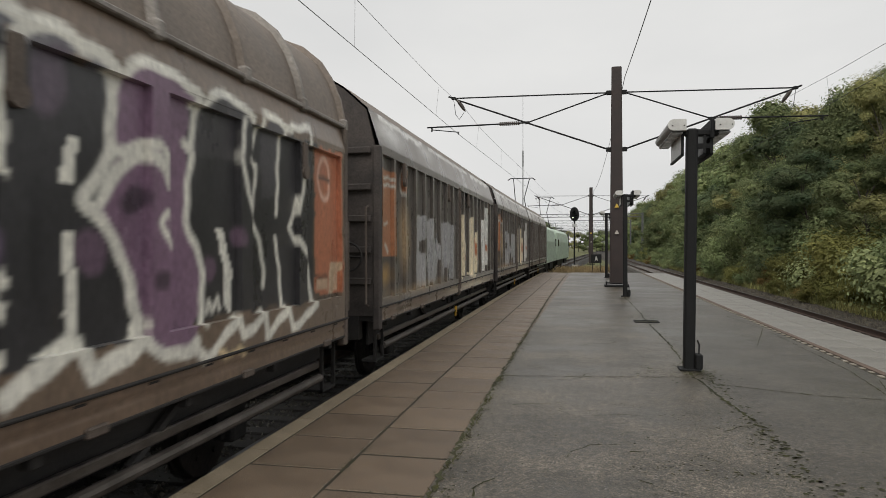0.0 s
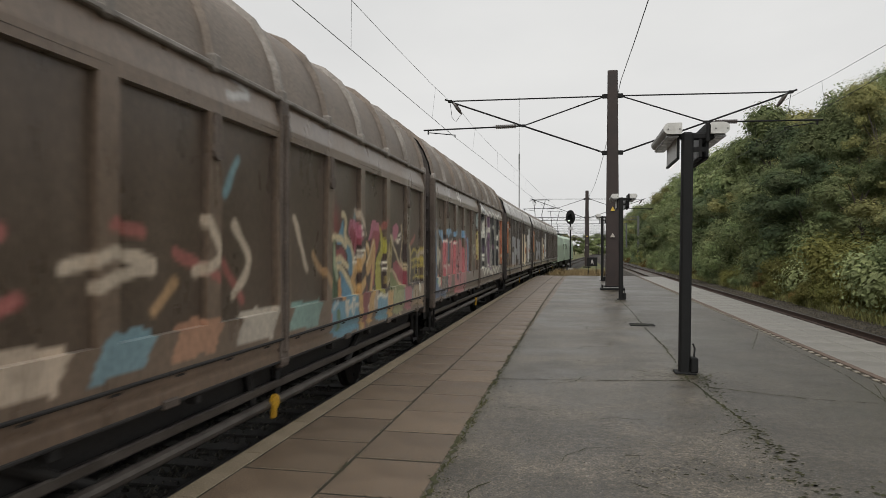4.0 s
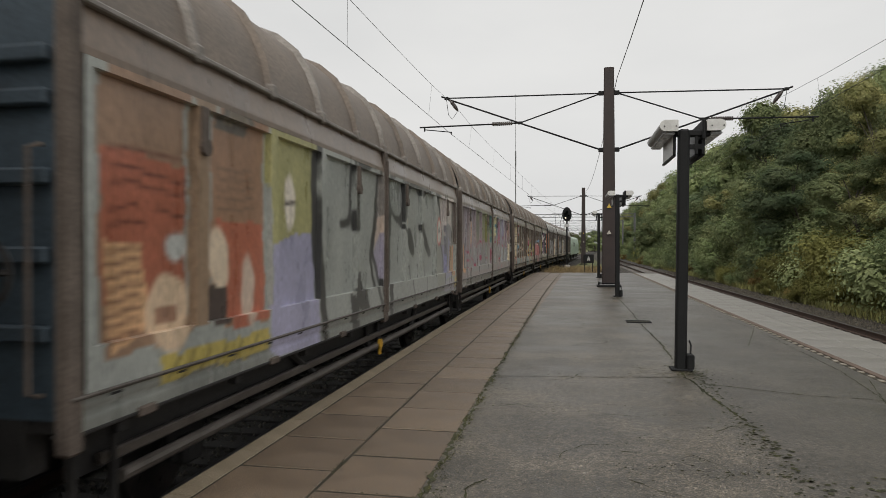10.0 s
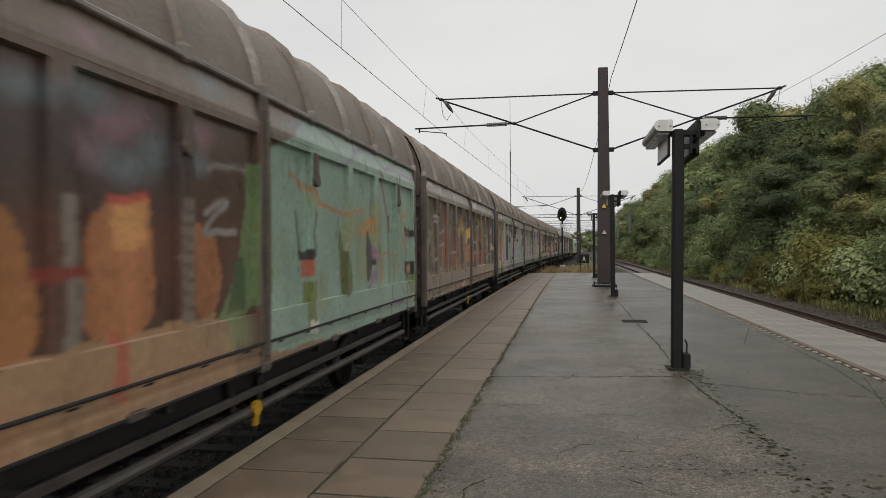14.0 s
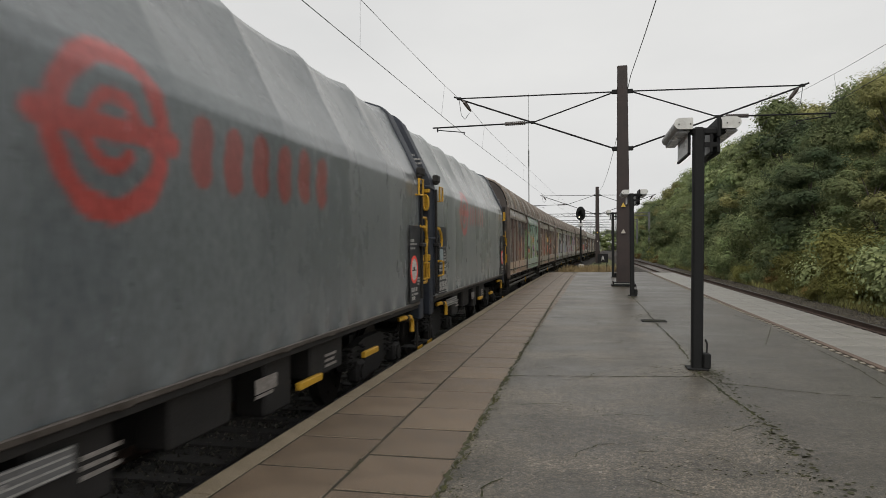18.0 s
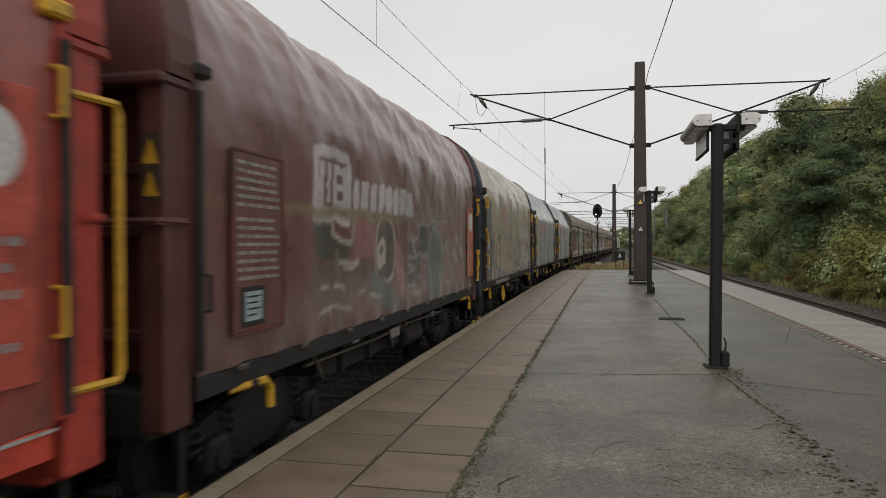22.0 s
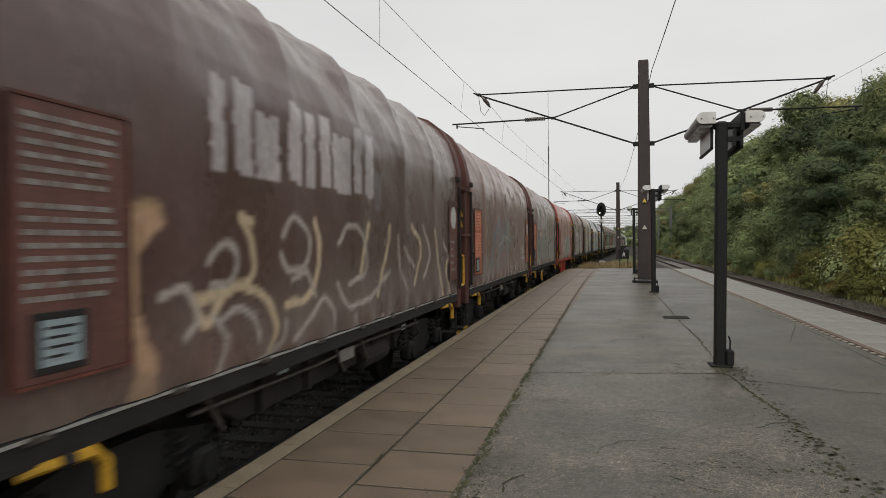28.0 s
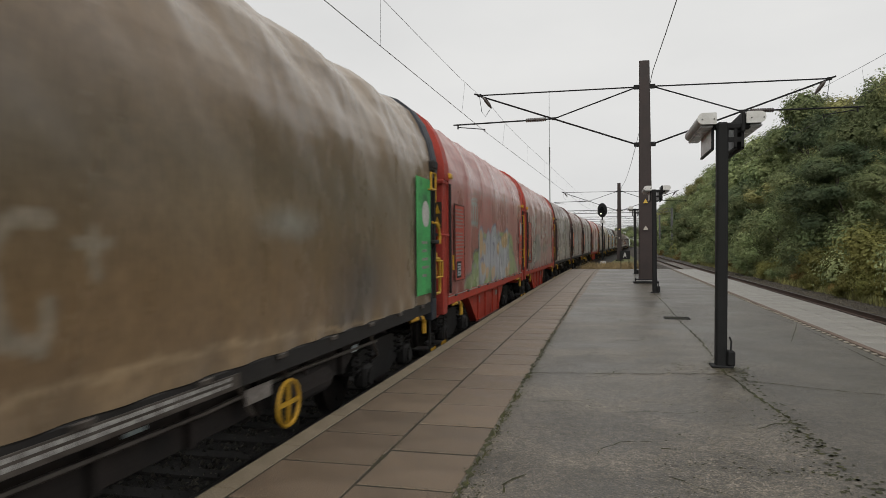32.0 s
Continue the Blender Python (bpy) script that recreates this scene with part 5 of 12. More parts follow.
        for s in (-1, 1):
            part("corner_column", Form().box(min(s * 1.24, s * 1.45), max(s * 1.24, s * 1.45), *span(0.08, 0.36), 0.92, 3.3, 0.02), end_colour, end)
        for x in (-0.5, 0.5):
            part("end_post", Form().box(x - 0.07, x + 0.07, *span(0.08, 0.2), 1.1, 3.28, 0.02), end_colour, end)
        for z in (1.55, 2.3, 2.75):
            part("end_rail", Form().box(-1.26, 1.26, *span(0.08, 0.16), z - 0.045, z + 0.045, 0.015), end_colour, end)
        part("lock_bar", Form().tube([(1.5, a + e * 0.2, 2.36), (1.42, a + e * 0.4, 2.36), (-1.42, a + e * 0.4, 2.36)], 0.03, 6), end_colour, end)
        part("lock_rod", Form().tube([(1.5, a + e * 0.04, 1.3), (1.5, a + e * 0.04, 3.3)], 0.028, 6), FRAME_DARK, end)
        part("headstock", Form().box(-1.3, 1.3, *span(0.1, 0.34), 0.86, 1.2, 0.02), frame_mat, w)
        if e > 0:
            top, low = (2.72, 1.56) if clean else (3.04, 1.40) if belly else (1.95, 1.36)
            part("grab_rail", Form().tube([(1.45, a + 0.1, top), (1.48, a + 0.44, top), (1.48, a + 0.47, top - 0.06), (1.48, a + 0.47, low + 0.06), (1.48, a + 0.44, low), (1.45, a + 0.1, low)], 0.026, 6), SAFETY_YELLOW, end, "yellow grab rail")
        for z in () if end_colour is NAVY else (1.72, 2.88) if e > 0 else (1.72,):
            y0, y1 = a - e * 0.02, a - e * 0.2
            part("hand_loop", Form().tube([(1.47, y0, z), (1.54, y0, z), (1.54, y0, z + 0.26), (1.47, y0, z + 0.26)], 0.017, 6), SAFETY_YELLOW if belly else FRAME_DARK, end, "small hand loop")
        part("roller", Form().box(1.44, 1.53, *span(-0.1, 0.08), 3.40, 3.5, 0.02), SAFETY_YELLOW if belly else FRAME_DARK, end, "roller cover")
        if end_colour is NAVY:
            for z in (1.62, 2.9):          # oval latch handles under square plates
                ring = [(1.385 + 0.05 * math.cos(k * 0.3491), a + e * 0.4, z + 0.13 + 0.14 * math.sin(k * 0.3491)) for k in range(19)]
                part("latch_handle", Form().tube(ring, 0.024, 6), SAFETY_YELLOW, end, "yellow oval latch handle")
                part("latch_plate", Form().box(1.35, 1.46, *span(0.36, 0.41), z + 0.31, z + 0.44, 0.02), SAFETY_YELLOW, end, "yellow latch plate")
                part("latch_pad", Form().box(1.355, 1.415, *span(0.36, 0.385), z + 0.03, z + 0.23, 0.01), SAFETY_YELLOW, end)
                part("latch_stem", Form().box(1.375, 1.395, *span(0.36, 0.385), z + 0.24, z + 0.33), FRAME_DARK, end)
            for x, z in ((1.17, 2.96), (1.08, 1.85)):
                part("hanging_tag", Form().box(x, x + 0.08, *span(0.165, 0.185), z, z + 0.16, 0.006), SAFETY_YELLOW, end, "small yellow tag")
            mk = Form()
            for x0, x1, z, y0, y1 in ((0.98, 1.3, 3.84, 0.362, 0.366), (0.98, 1.3, 3.76, 0.362, 0.366), (0.98, 1.24, 2.74, 0.165, 0.169), (0.98, 1.24, 2.68, 0.165, 0.169), (1.0, 1.16, 2.61, 0.165, 0.169)):
                q = x0
                while q < x1:              # lettering too small to read
                    mk.box(q, min(x1, q + 0.05), *span(y0, y1), z, z + 0.035)
                    q += 0.062
            for z in (3.22, 3.12, 2.93, 2.52, 2.29, 1.37):
                mk.box(0.5, 1.24, *span(0.165, 0.168), z, z + 0.012)
            for x0, x1, z0, z1 in ((1.0, 1.23, 3.24, 3.27), (1.04, 1.2, 1.5, 1.7)):
                mk.box(x0, x1, *span(0.165, 0.169), z0, z0 + 0.012).box(x0, x1, *span(0.165, 0.169), z1 - 0.012, z1).box(x0, x0 + 0.012, *span(0.165, 0.169), z0, z1).box(x1 - 0.012, x1, *span(0.165, 0.169), z0, z1)
            tagged(part("stencil_lines", mk, WHITE_MARK, end, "white stencilled lines"), kind="stuff")
            y0, y1 = (a + 0.16, a + 0.42) if e < 0 else (a - 0.26, a + 0.03)
            part("side_handle", Form().tube([(1.47, y0, 3.09), (1.53, y0, 3.09), (1.53, y0, 3.36), (1.53, y1, 3.37), (1.53, y1, 3.1), (1.53, y0, 3.09)], 0.02, 6), SAFETY_YELLOW, end, "yellow square side handle")
            part("side_hook", Form().tube([(1.46, a + 0.02, 2.56), (1.54, a + 0.05, 2.55), (1.55, a + 0.17, 2.45), (1.55, a + 0.23, 2.34), (1.54, a + 0.22, 2.2)], 0.028, 6), SAFETY_YELLOW, end, "curved yellow handle")
            part("side_handle", Form().tube([(1.47, a + 0.2, 1.92), (1.54, a + 0.2, 1.92), (1.54, a + 0.42, 1.91), (1.54, a + 0.42, 1.64), (1.47, a + 0.2, 1.63)], 0.02, 6), SAFETY_YELLOW, end, "yellow side handle")
            part("latch_rod", Form().box(1.46, 1.56, a - 0.12, a + 0.16, 2.2, 2.27, 0.015).box(1.44, 1.55, a - 0.1, a + 0.14, 3.44, 3.58, 0.02), FRAME_DARK, end)
        else:
            if belly:
                part("end_panel", Form().box(-1.24, 1.24, *span(0.08, 0.3), 2.3, 3.28, 0.015), end_colour, end)
            wp = part("warning_plate", Form().box(1.26, 1.42, *span(0.36, 0.368), 2.5, 2.96), PLATE_DARK, end, "dark warning plate")
            for z in (2.53, 2.75):
                part("warning_triangle", Form().prism([(1.28, z), (1.4, z), (1.34, z + 0.17)], "y", *span(0.368, 0.372)), SAFETY_YELLOW, wp, "yellow warning triangle")
        st = part("shunter_step", Form().box(1.08, 1.40, *span(0.1, 0.42), 0.40, 0.43).box(1.37, 1.40, a + e * 0.12 - 0.02, a + e * 0.12 + 0.02, 0.42, 1.0), FRAME_DARK, w)
        part("step_edge", Form().box(1.40, 1.415, *span(0.1, 0.42), 0.39, 0.44), SAFETY_YELLOW, st, "yellow step edge")
    # solebar
    sole = Form().box(1.18, 1.44, -half, half, 1.13 if clean else 1.06, 1.235, 0.01).box(-1.44, -1.18, -half, half, 1.06, 1.235, 0.01)
    part("solebar", sole, frame_mat, w)
    for k in range(9):
        y = -half + 0.6 + k * (2 * half - 1.2) / 8
        part("tarp_clip", Form().box(1.45, 1.475, y - 0.08, y + 0.08, 1.19, 1.235, 0.008), PIPE, w)
    if clean:
        part("hem_rail", Form().box(1.44, 1.475, -half, half, 1.2, 1.25, 0.008), PIPE, w, "pale steel rail along the hem")
    elif end_colour is NAVY:
        strip = part("solebar_strip", Form().box(1.44, 1.448, -3.3, -0.7, 1.07, 1.19, 0.003), PIPE, w, "worn pale strip with white lettering")
        rows = Form()
        for z in (1.175, 1.13):
            words(rows, 1.448, -3.2, -0.8, z, 0.025, random.Random(seed))
        tagged(part("lettering_rows", rows, WHITE_MARK, strip), kind="stuff")
    if rail_line:
        part("solebar_line", Form().box(1.44, 1.452, -half, half, 1.21, 1.228), WHITE_MARK, w, "thin white line")
    if belly:
        part("side_girder", Form().prism([(-2.8, 1.08), (-1.7, 0.36), (1.5, 0.36), (2.6, 1.08)], "x", 1.1, 1.26), frame_mat, w)
        part("girder_rail", Form().tube([(1.30, -2.9, 1.07), (1.33, -2.6, 1.02), (1.33, 2.4, 1.02), (1.30, 2.7, 1.07)], 0.026, 6), frame_mat, w)
        part("girder_flange", Form().box(1.08, 1.3, -1.7, 1.5, 0.335, 0.36, 0.006), SOLE_DARK, w)
        for y in (-1.6, 1.0):
            part("data_plate", Form().box(1.262, 1.27, y, y + 0.3, 0.78, 0.92), FADED_MARK, w, "small white data plate")
        for y in (-1.6, -0.6, 0.5, 1.4):
            part("girder_rib", Form().box(1.25, 1.30, y - 0.04, y + 0.04, 0.37, 1.08, 0.01), frame_mat, w)
    else:
        if clean:
            for y, q, z in ((-3.0, 0.7, 0.62), (-1.7, 0.9, 0.7), (-0.2, 0.6, 0.58), (0.9, 1.0, 0.72)):
                part("equipment_box", Form().box(1.0, 1.32, y, y + q, z, 1.12, 0.03), FRAME_DARK, w)
            lp = part("lettered_plate", Form().box(1.36, 1.375, -3.88, -2.7, 0.9, 1.06, 0.004), PANEL_GREY, w, "grey plate with white lettering")
            rows = Form()
            for z in (1.045, 1.0, 0.955, 0.91):
                rows.box(1.375, 1.379, -3.85, -2.73, z, z + 0.012)
            words(rows, 1.375, -3.8, -3.2, 0.99, 0.025, random.Random(seed))
            tagged(part("lettering_rows", rows, WHITE_MARK, lp), kind="stuff")
        else:
            part("side_girder", Form().prism([(-3.1, 1.07), (-2.3, 0.66), (2.2, 0.66), (3.0, 1.07)], "x", 1.05, 1.16), GIRDER_DARK, w)
            for y in (-2.0, -1.0, 0.0, 1.0, 2.0):
                part("girder_rib", Form().box(1.15, 1.24, y - 0.035, y + 0.035, 0.66, 1.06, 0.01), GIRDER_DARK, w)
            part("air_tank", Form().tube([(1.12, 0.55, 0.72), (1.12, 0.6, 0.72), (1.12, 1.55, 0.72), (1.12, 1.6, 0.72)], [0.12, 0.17, 0.17, 0.12], 14), GIRDER_DARK, w)
            for y in (-3.05, -0.5, 0.3, 2.75):
                part("bracket", Form().tube([(1.3, y, 1.06), (1.32, y + 0.22, 0.74), (1.2, y + 0.3, 0.66)], 0.022, 6), PIPE, w)
            for y, z in ((-1.85, 0.98), (-0.35, 0.86), (2.1, 0.9)):
                part("small_label", Form().box(1.30, 1.306, y, y + 0.2, z, z + 0.08), NOTICE, w, "small pale blue label")
            part("air_pipe", Form().tube([(1.28, -3.2, 0.94), (1.3, -1.0, 0.92), (1.28, 0.6, 0.95), (1.3, 3.0, 0.92)], 0.022, 6), PIPE, w)
        part("marking_plate", Form().box(1.32, 1.33, -0.4, 0.05, 0.84, 0.98, 0.006), FADED_MARK, w, "white marking plate")
    # board added only to keep the gap under the wagon black
    part("centre_girder", Form().box(-0.3, -0.2, -half, half, 0.2, 0.75, 0.02), FRAME_DARK, w)
    part("centre_sill", Form().box(-0.5, 0.5, -half, half, 0.75, 1.2), FRAME_DARK, w)
    if wheel_at is not None:
        hw = part("handwheel", Form().tube([(1.42, wheel_at + 0.21 * math.cos(k * 0.3142), 0.74 + 0.21 * math.sin(k * 0.3142)) for k in range(21)], 0.019, 6), SAFETY_YELLOW, w, "yellow spoked brake handwheel")
        part("spoke", Form().box(1.405, 1.425, wheel_at - 0.2, wheel_at + 0.2, 0.72, 0.76), SAFETY_YELLOW, hw)
        part("spoke", Form().box(1.407, 1.427, wheel_at - 0.02, wheel_at + 0.02, 0.54, 0.94), SAFETY_YELLOW, hw)
        part("wheel_plate", Form().disc_x(1.36, 1.38, wheel_at, 0.74, 0.2, 16), FRAME_DARK, hw)
    if clean:
        for y in (-2.6, -0.4, 1.3):
            tagged(part("stencil_block", Form().box(1.322, 1.328, y, y + 0.36, 0.92, 0.95).box(1.322, 1.328, y, y + 0.3, 0.86, 0.89).box(1.322, 1.328, y, y + 0.36, 0.8, 0.83), FADED_MARK, w, "faded stencilled lines"), kind="stuff")
        for y in (0.4, 2.5):
            part("yellow_bar", Form().box(1.36, 1.42, y, y + 0.6, 0.72, 0.8, 0.01), SAFETY_YELLOW, w, "yellow painted bar")
    for y in (-half + 1.05, half - 0.5):
        lv = part("brake_lever", Form().tube([(1.36, y - 0.5, 1.03), (1.42, y - 0.42, 1.05), (1.44, y - 0.05, 1.03), (1.44, y + 0.04, 0.95), (1.44, y + 0.05, 0.78)], 0.04, 6), SAFETY_YELLOW, w, "yellow brake lever")
        part("stripe", Form().tube([(1.435, y - 0.3, 1.043), (1.438, y - 0.2, 1.038)], 0.044, 6), FRAME_DARK, lv)
    for s in (-1, 1):
        yb = s * (half - 1.55)
        bg = part("bogie", Form().prism([(yb - 1.2, 0.72), (yb - 1.15, 0.5), (yb - 0.6, 0.42), (yb - 0.3, 0.3), (yb + 0.3, 0.3), (yb + 0.6, 0.42), (yb + 1.15, 0.5), (yb + 1.2, 0.72), (yb + 0.4, 0.86), (yb - 0.4, 0.86)], "x", 0.96, 1.10), FRAME_DARK, w)
        for t in (-0.9, 0.9):
            part("axle_box", Form().box(1.06, 1.24, yb + t - 0.16, yb + t + 0.16, 0.32, 0.62, 0.04).tube([(1.24, yb + t, 0.46), (1.27, yb + t, 0.46)], 0.11, 12), FRAME_DARK, bg)
            for q in (-0.25, 0.25):
                part("coil_spring", Form().tube([(1.12 + 0.07 * math.cos(k * 0.7), yb + t + q + 0.07 * math.sin(k * 0.7), 0.5 + k * 0.009) for k in range(36)], 0.016, 5), FRAME_DARK, bg)
            wheel_pair(w, yb + t)
    if panel:
        notices(w, half, panel, seed, clean)
    buffers(w, half + 0.33)
    return w


def body_paint(name, c, k=0.8, rough=0.6):
    a = flat(c)
    return surface(name, tuple(x * k for x in a), tuple(x * 1.15 for x in a), rough, 0.0, scale=2, fine=36, bump=0.12, stain=tuple(x * 0.25 for x in a), stain_scale=1.8, stain_at=0.58)


FADED_MARK = surface("faded_marking_paint", (0.2, 0.18, 0.165), (0.34, 0.31, 0.29), 0.6, scale=8, fine=50, bump=0)
SOLE_DARK = surface("grimy_red_brown_solebar", (0.06, 0.024, 0.018), (0.17, 0.05, 0.034), 0.75, scale=2.5, fine=36, bump=0.2)
GIRDER_DARK = surface("sooty_brown_girder", (0.013, 0.011, 0.01), (0.036, 0.028, 0.025), 0.95, scale=2.5, fine=36, bump=0.2)
DISC_WHITE = surface("white_enamel_disc", (0.5, 0.48, 0.46), (0.66, 0.64, 0.62), 0.5, scale=8, fine=50, bump=0)
NAVY = body_paint("navy_end_paint", (34, 38, 46))
END_RED = body_paint("red_end_paint", (134, 47, 37))
END_BROWN = body_paint("red_brown_end_paint", (68, 38, 34))
END_STEEL = body_paint("blue_grey_end_paint", (44, 54, 62))
FRAME_RED = body_paint("red_frame_paint", (146, 50, 36))
PANEL_BLACK = body_paint("black_panel", (32, 33, 36))
PANEL_RED = body_paint("red_panel", (144, 62, 50))
PANEL_TAN = body_paint("tan_panel", (110, 104, 92))
PANEL_BROWN = body_paint("brown_panel", (84, 54, 48))
PANEL_GREY = body_paint("grey_panel", (84, 84, 84))
PANEL_RUST = body_paint("rust_panel", (142, 86, 66))
MARK_PINK = body_paint("pinkish_marking_paint", (176, 118, 94))
PANEL_GREEN = body_paint("green_panel", (60, 138, 78))
PLATE_DARK = body_paint("dark_plate", (52, 40, 30))
LOCO_GREEN = body_paint("pale_green_paint", (158, 172, 158))
LOCO_RED = body_paint("red_stripe_paint", (200, 70, 60))
GLASS_DARK = surface("dark_window_glass", (0.01, 0.012, 0.014), (0.02, 0.022, 0.025), 0.1, 0, scale=5, fine=20, bump=0)


def locomotive(label, seed=1):
    w = thing("electric_locomotive", label, "locomotive", "locomotives")
    body = [(1.45, 0.95), (1.47, 2.6), (1.30, 3.5), (0.95, 3.82), (-0.95, 3.82), (-1.30, 3.5), (-1.47, 2.6), (-1.45, 0.95)]
    f = Form()
    k = len(body)
    st = [(-9.3, 0.86, 0.5), (-8.9, 0.97, 0.9), (-7.8, 1, 1), (7.8, 1, 1), (8.9, 0.97, 0.9), (9.3, 0.86, 0.5)]
    for y, s, t in st:
        f.v += [(x * s, y, 0.95 + (z - 0.95) * (0.75 + 0.25 * t)) for x, z in body]
    for i in range(len(st) - 1):
        f.f += [(i * k + j, i * k + (j + 1) % k, (i + 1) * k + (j + 1) % k, (i + 1) * k + j) for j in range(k)]
    f.f += [tuple(range(k)), tuple(5 * k + j for j in range(k))[::-1]]
    part("body", f, LOCO_GREEN, w)
    for e in (-1, 1):
        part("cab_window", Form().box(-1.0, 1.0, min(e * 9.08, e * 9.2), max(e * 9.08, e * 9.2), 2.35, 3.0, 0.03), GLASS_DARK, w)
        part("cab_side_window", Form().box(1.44, 1.49, min(e * 7.4, e * 8.3), max(e * 7.4, e * 8.3), 2.2, 2.85, 0.02), GLASS_DARK, w)
        part("red_band", Form().box(-1.3, 1.3, min(e * 9.26, e * 9.33), max(e * 9.26, e * 9.33), 1.95, 2.2, 0.02), LOCO_RED, w, "red band with white bars")
        part("buffer_beam", Form().box(-1.35, 1.35, min(e * 9.2, e * 9.45), max(e * 9.2, e * 9.45), 0.8, 1.2, 0.03), FRAME_DARK, w)
        for t in (-1.3, 1.3):
            wheel_pair(w, e * 5.0 + t, 0.58)
        part("bogie", Form().box(0.98, 1.3, e * 5 - 1.9, e * 5 + 1.9, 0.35, 0.9, 0.06), FRAME_DARK, w)
        pt = part("pantograph", Form().box(-0.7, 0.7, e * 6 - 0.7, e * 6 + 0.7, 3.82, 3.95, 0.03), DARK_STEEL, w)
        g = Form()
        z = 6.9 if e < 0 else 4.3
        for s in (-1, 1):
            g.tube([(s * 0.5, e * 6, 3.95), (s * 0.3, e * 6 - 1.1, (3.95 + z) / 2), (s * 0.55, e * 6, z - 0.05)], 0.03, 5)
        g.tube([(-0.95, e * 6, z - 0.12), (-0.75, e * 6, z), (0.75, e * 6, z), (0.95, e * 6, z - 0.12)], 0.03, 5)
        part("pantograph_arm", g, DARK_STEEL, pt)
    part("fuel_box", Form().box(-1.2, 1.2, -2.4, 2.4, 0.4, 0.95, 0.05), FRAME_DARK, w)
    buffers(w, 9.35)
    return w

# ---- the train, front to back ----
TRAIN = []  # (thing, metres from the first van's front end back to the middle of the wagon)

BRN = (98, 84, 72)
GRY = (134, 124, 124)

# sprayed shapes and soft tints on each wagon side, in metres along the wagon and above the rail
OPS_A = []
put = OPS_A.append
put(("fill", [(-6.3, 2.55), (-5.75, 2.7), (-5.7, 1.9), (-5.8, 1.2), (-6.3, 1.2)], (70, 100, 132)))
put(("fill", [(-6.27, 2.67), (-6.15, 2.71), (-6.11, 2.33), (-6.14, 1.71), (-6.12, 1.4), (-6.28, 1.41)], (74, 108, 144)))
put(("fill", [(-6.27, 1.4), (-4.75, 1.28), (-5.06, 1.15), (-6.2, 1.23)], (72, 84, 112)))
put(("loop", [(-6.07, 2.85), (-5.9, 2.86), (-5.68, 2.71), (-5.9, 2.71), (-6.03, 2.77)], (104, 144, 176)))
put(("fill", [(-6.09, 2.73), (-5.99, 2.73), (-6.01, 2.62), (-6.07, 2.65)], (140, 60, 56)))
put(("fill", [(-6.07, 2.6), (-5.63, 2.63), (-5.54, 2.35), (-5.49, 2.21), (-5.28, 2.1), (-5.34, 1.96), (-5.49, 1.91), (-5.64, 1.71), (-5.82, 1.7), (-5.87, 1.63), (-6.06, 1.75), (-6.03, 2.21)], (138, 132, 122)))
put(("fill", [(-5.99, 2.19), (-5.68, 2.26), (-5.33, 2.16), (-5.36, 1.99), (-5.54, 1.97), (-5.64, 1.74), (-5.78, 1.85), (-5.87, 1.98), (-5.83, 1.68), (-6.0, 1.65), (-6.08, 1.8), (-6.03, 2.09)], (176, 168, 146)))
put(("fill", [(-5.87, 1.91), (-5.64, 1.84), (-5.66, 1.71), (-5.82, 1.73)], (56, 50, 48)))
put(("blob", (-5.77, 2.44), (0.12, 0.1), (60, 54, 52)))
put(("blob", (-5.44, 2.31), (0.14, 0.12), (56, 50, 48)))
put(("blob", (-5.97, 2.24), (0.08, 0.05), (56, 50, 48)))
put(("fill", [(-5.87, 1.63), (-5.62, 1.63), (-5.64, 1.42), (-5.87, 1.43)], (196, 186, 164)))
put(("fill", [(-5.62, 1.63), (-5.49, 1.61), (-5.57, 1.36), (-5.64, 1.39)], (170, 60, 48)))
put(("fill", [(-5.98, 1.57), (-5.87, 1.56), (-5.88, 1.46), (-5.98, 1.5)], (72, 140, 104)))
put(("fill", [(-5.59, 2.61), (-5.11, 2.63), (-5.05, 2.36), (-5.49, 2.51)], (110, 150, 180)))
put(("fill", [(-4.99, 2.64), (-4.16, 2.7), (-4.08, 2.61), (-4.39, 2.47), (-4.53, 2.44), (-4.74, 2.49), (-4.99, 2.54)], (110, 150, 180)))
put(("fill", [(-3.83, 2.62), (-3.46, 2.68), (-3.36, 2.55), (-3.83, 2.5)], (110, 150, 180)))
put(("fill", [(-2.66, 2.67), (-2.35, 2.71), (-2.41, 2.47), (-2.66, 2.5)], (110, 150, 180)))
put(("fill", [(-5.05, 2.55), (-4.67, 2.46), (-4.53, 2.4), (-4.24, 2.58), (-3.91, 2.6), (-4.16, 2.33), (-4.67, 2.34), (-5.08, 2.45)], (50, 44, 46)))
put(("fill", [(-5.05, 2.42), (-4.74, 2.43), (-4.57, 2.31), (-4.61, 1.86), (-4.21, 1.84), (-4.16, 2.35), (-4.0, 2.46), (-3.92, 2.39), (-3.93, 1.63), (-4.75, 1.62), (-5.06, 1.62), (-5.17, 1.92), (-5.14, 2.21)], (166, 92, 96)))
put(("fill", [(-4.54, 2.37), (-4.39, 2.38), (-4.36, 1.95), (-4.57, 1.94)], (80, 110, 140)))
put(("fill", [(-4.75, 1.62), (-4.25, 1.61), (-4.4, 1.36), (-4.68, 1.18), (-4.78, 1.47)], (166, 92, 96)))
put(("fill", [(-3.83, 2.39), (-3.16, 2.37), (-3.06, 1.74), (-3.07, 1.5), (-3.84, 1.57), (-3.92, 2.14)], (166, 92, 96)))
put(("fill", [(-3.93, 1.58), (-2.61, 1.6), (-2.62, 1.12), (-3.93, 1.16)], (166, 92, 96)))
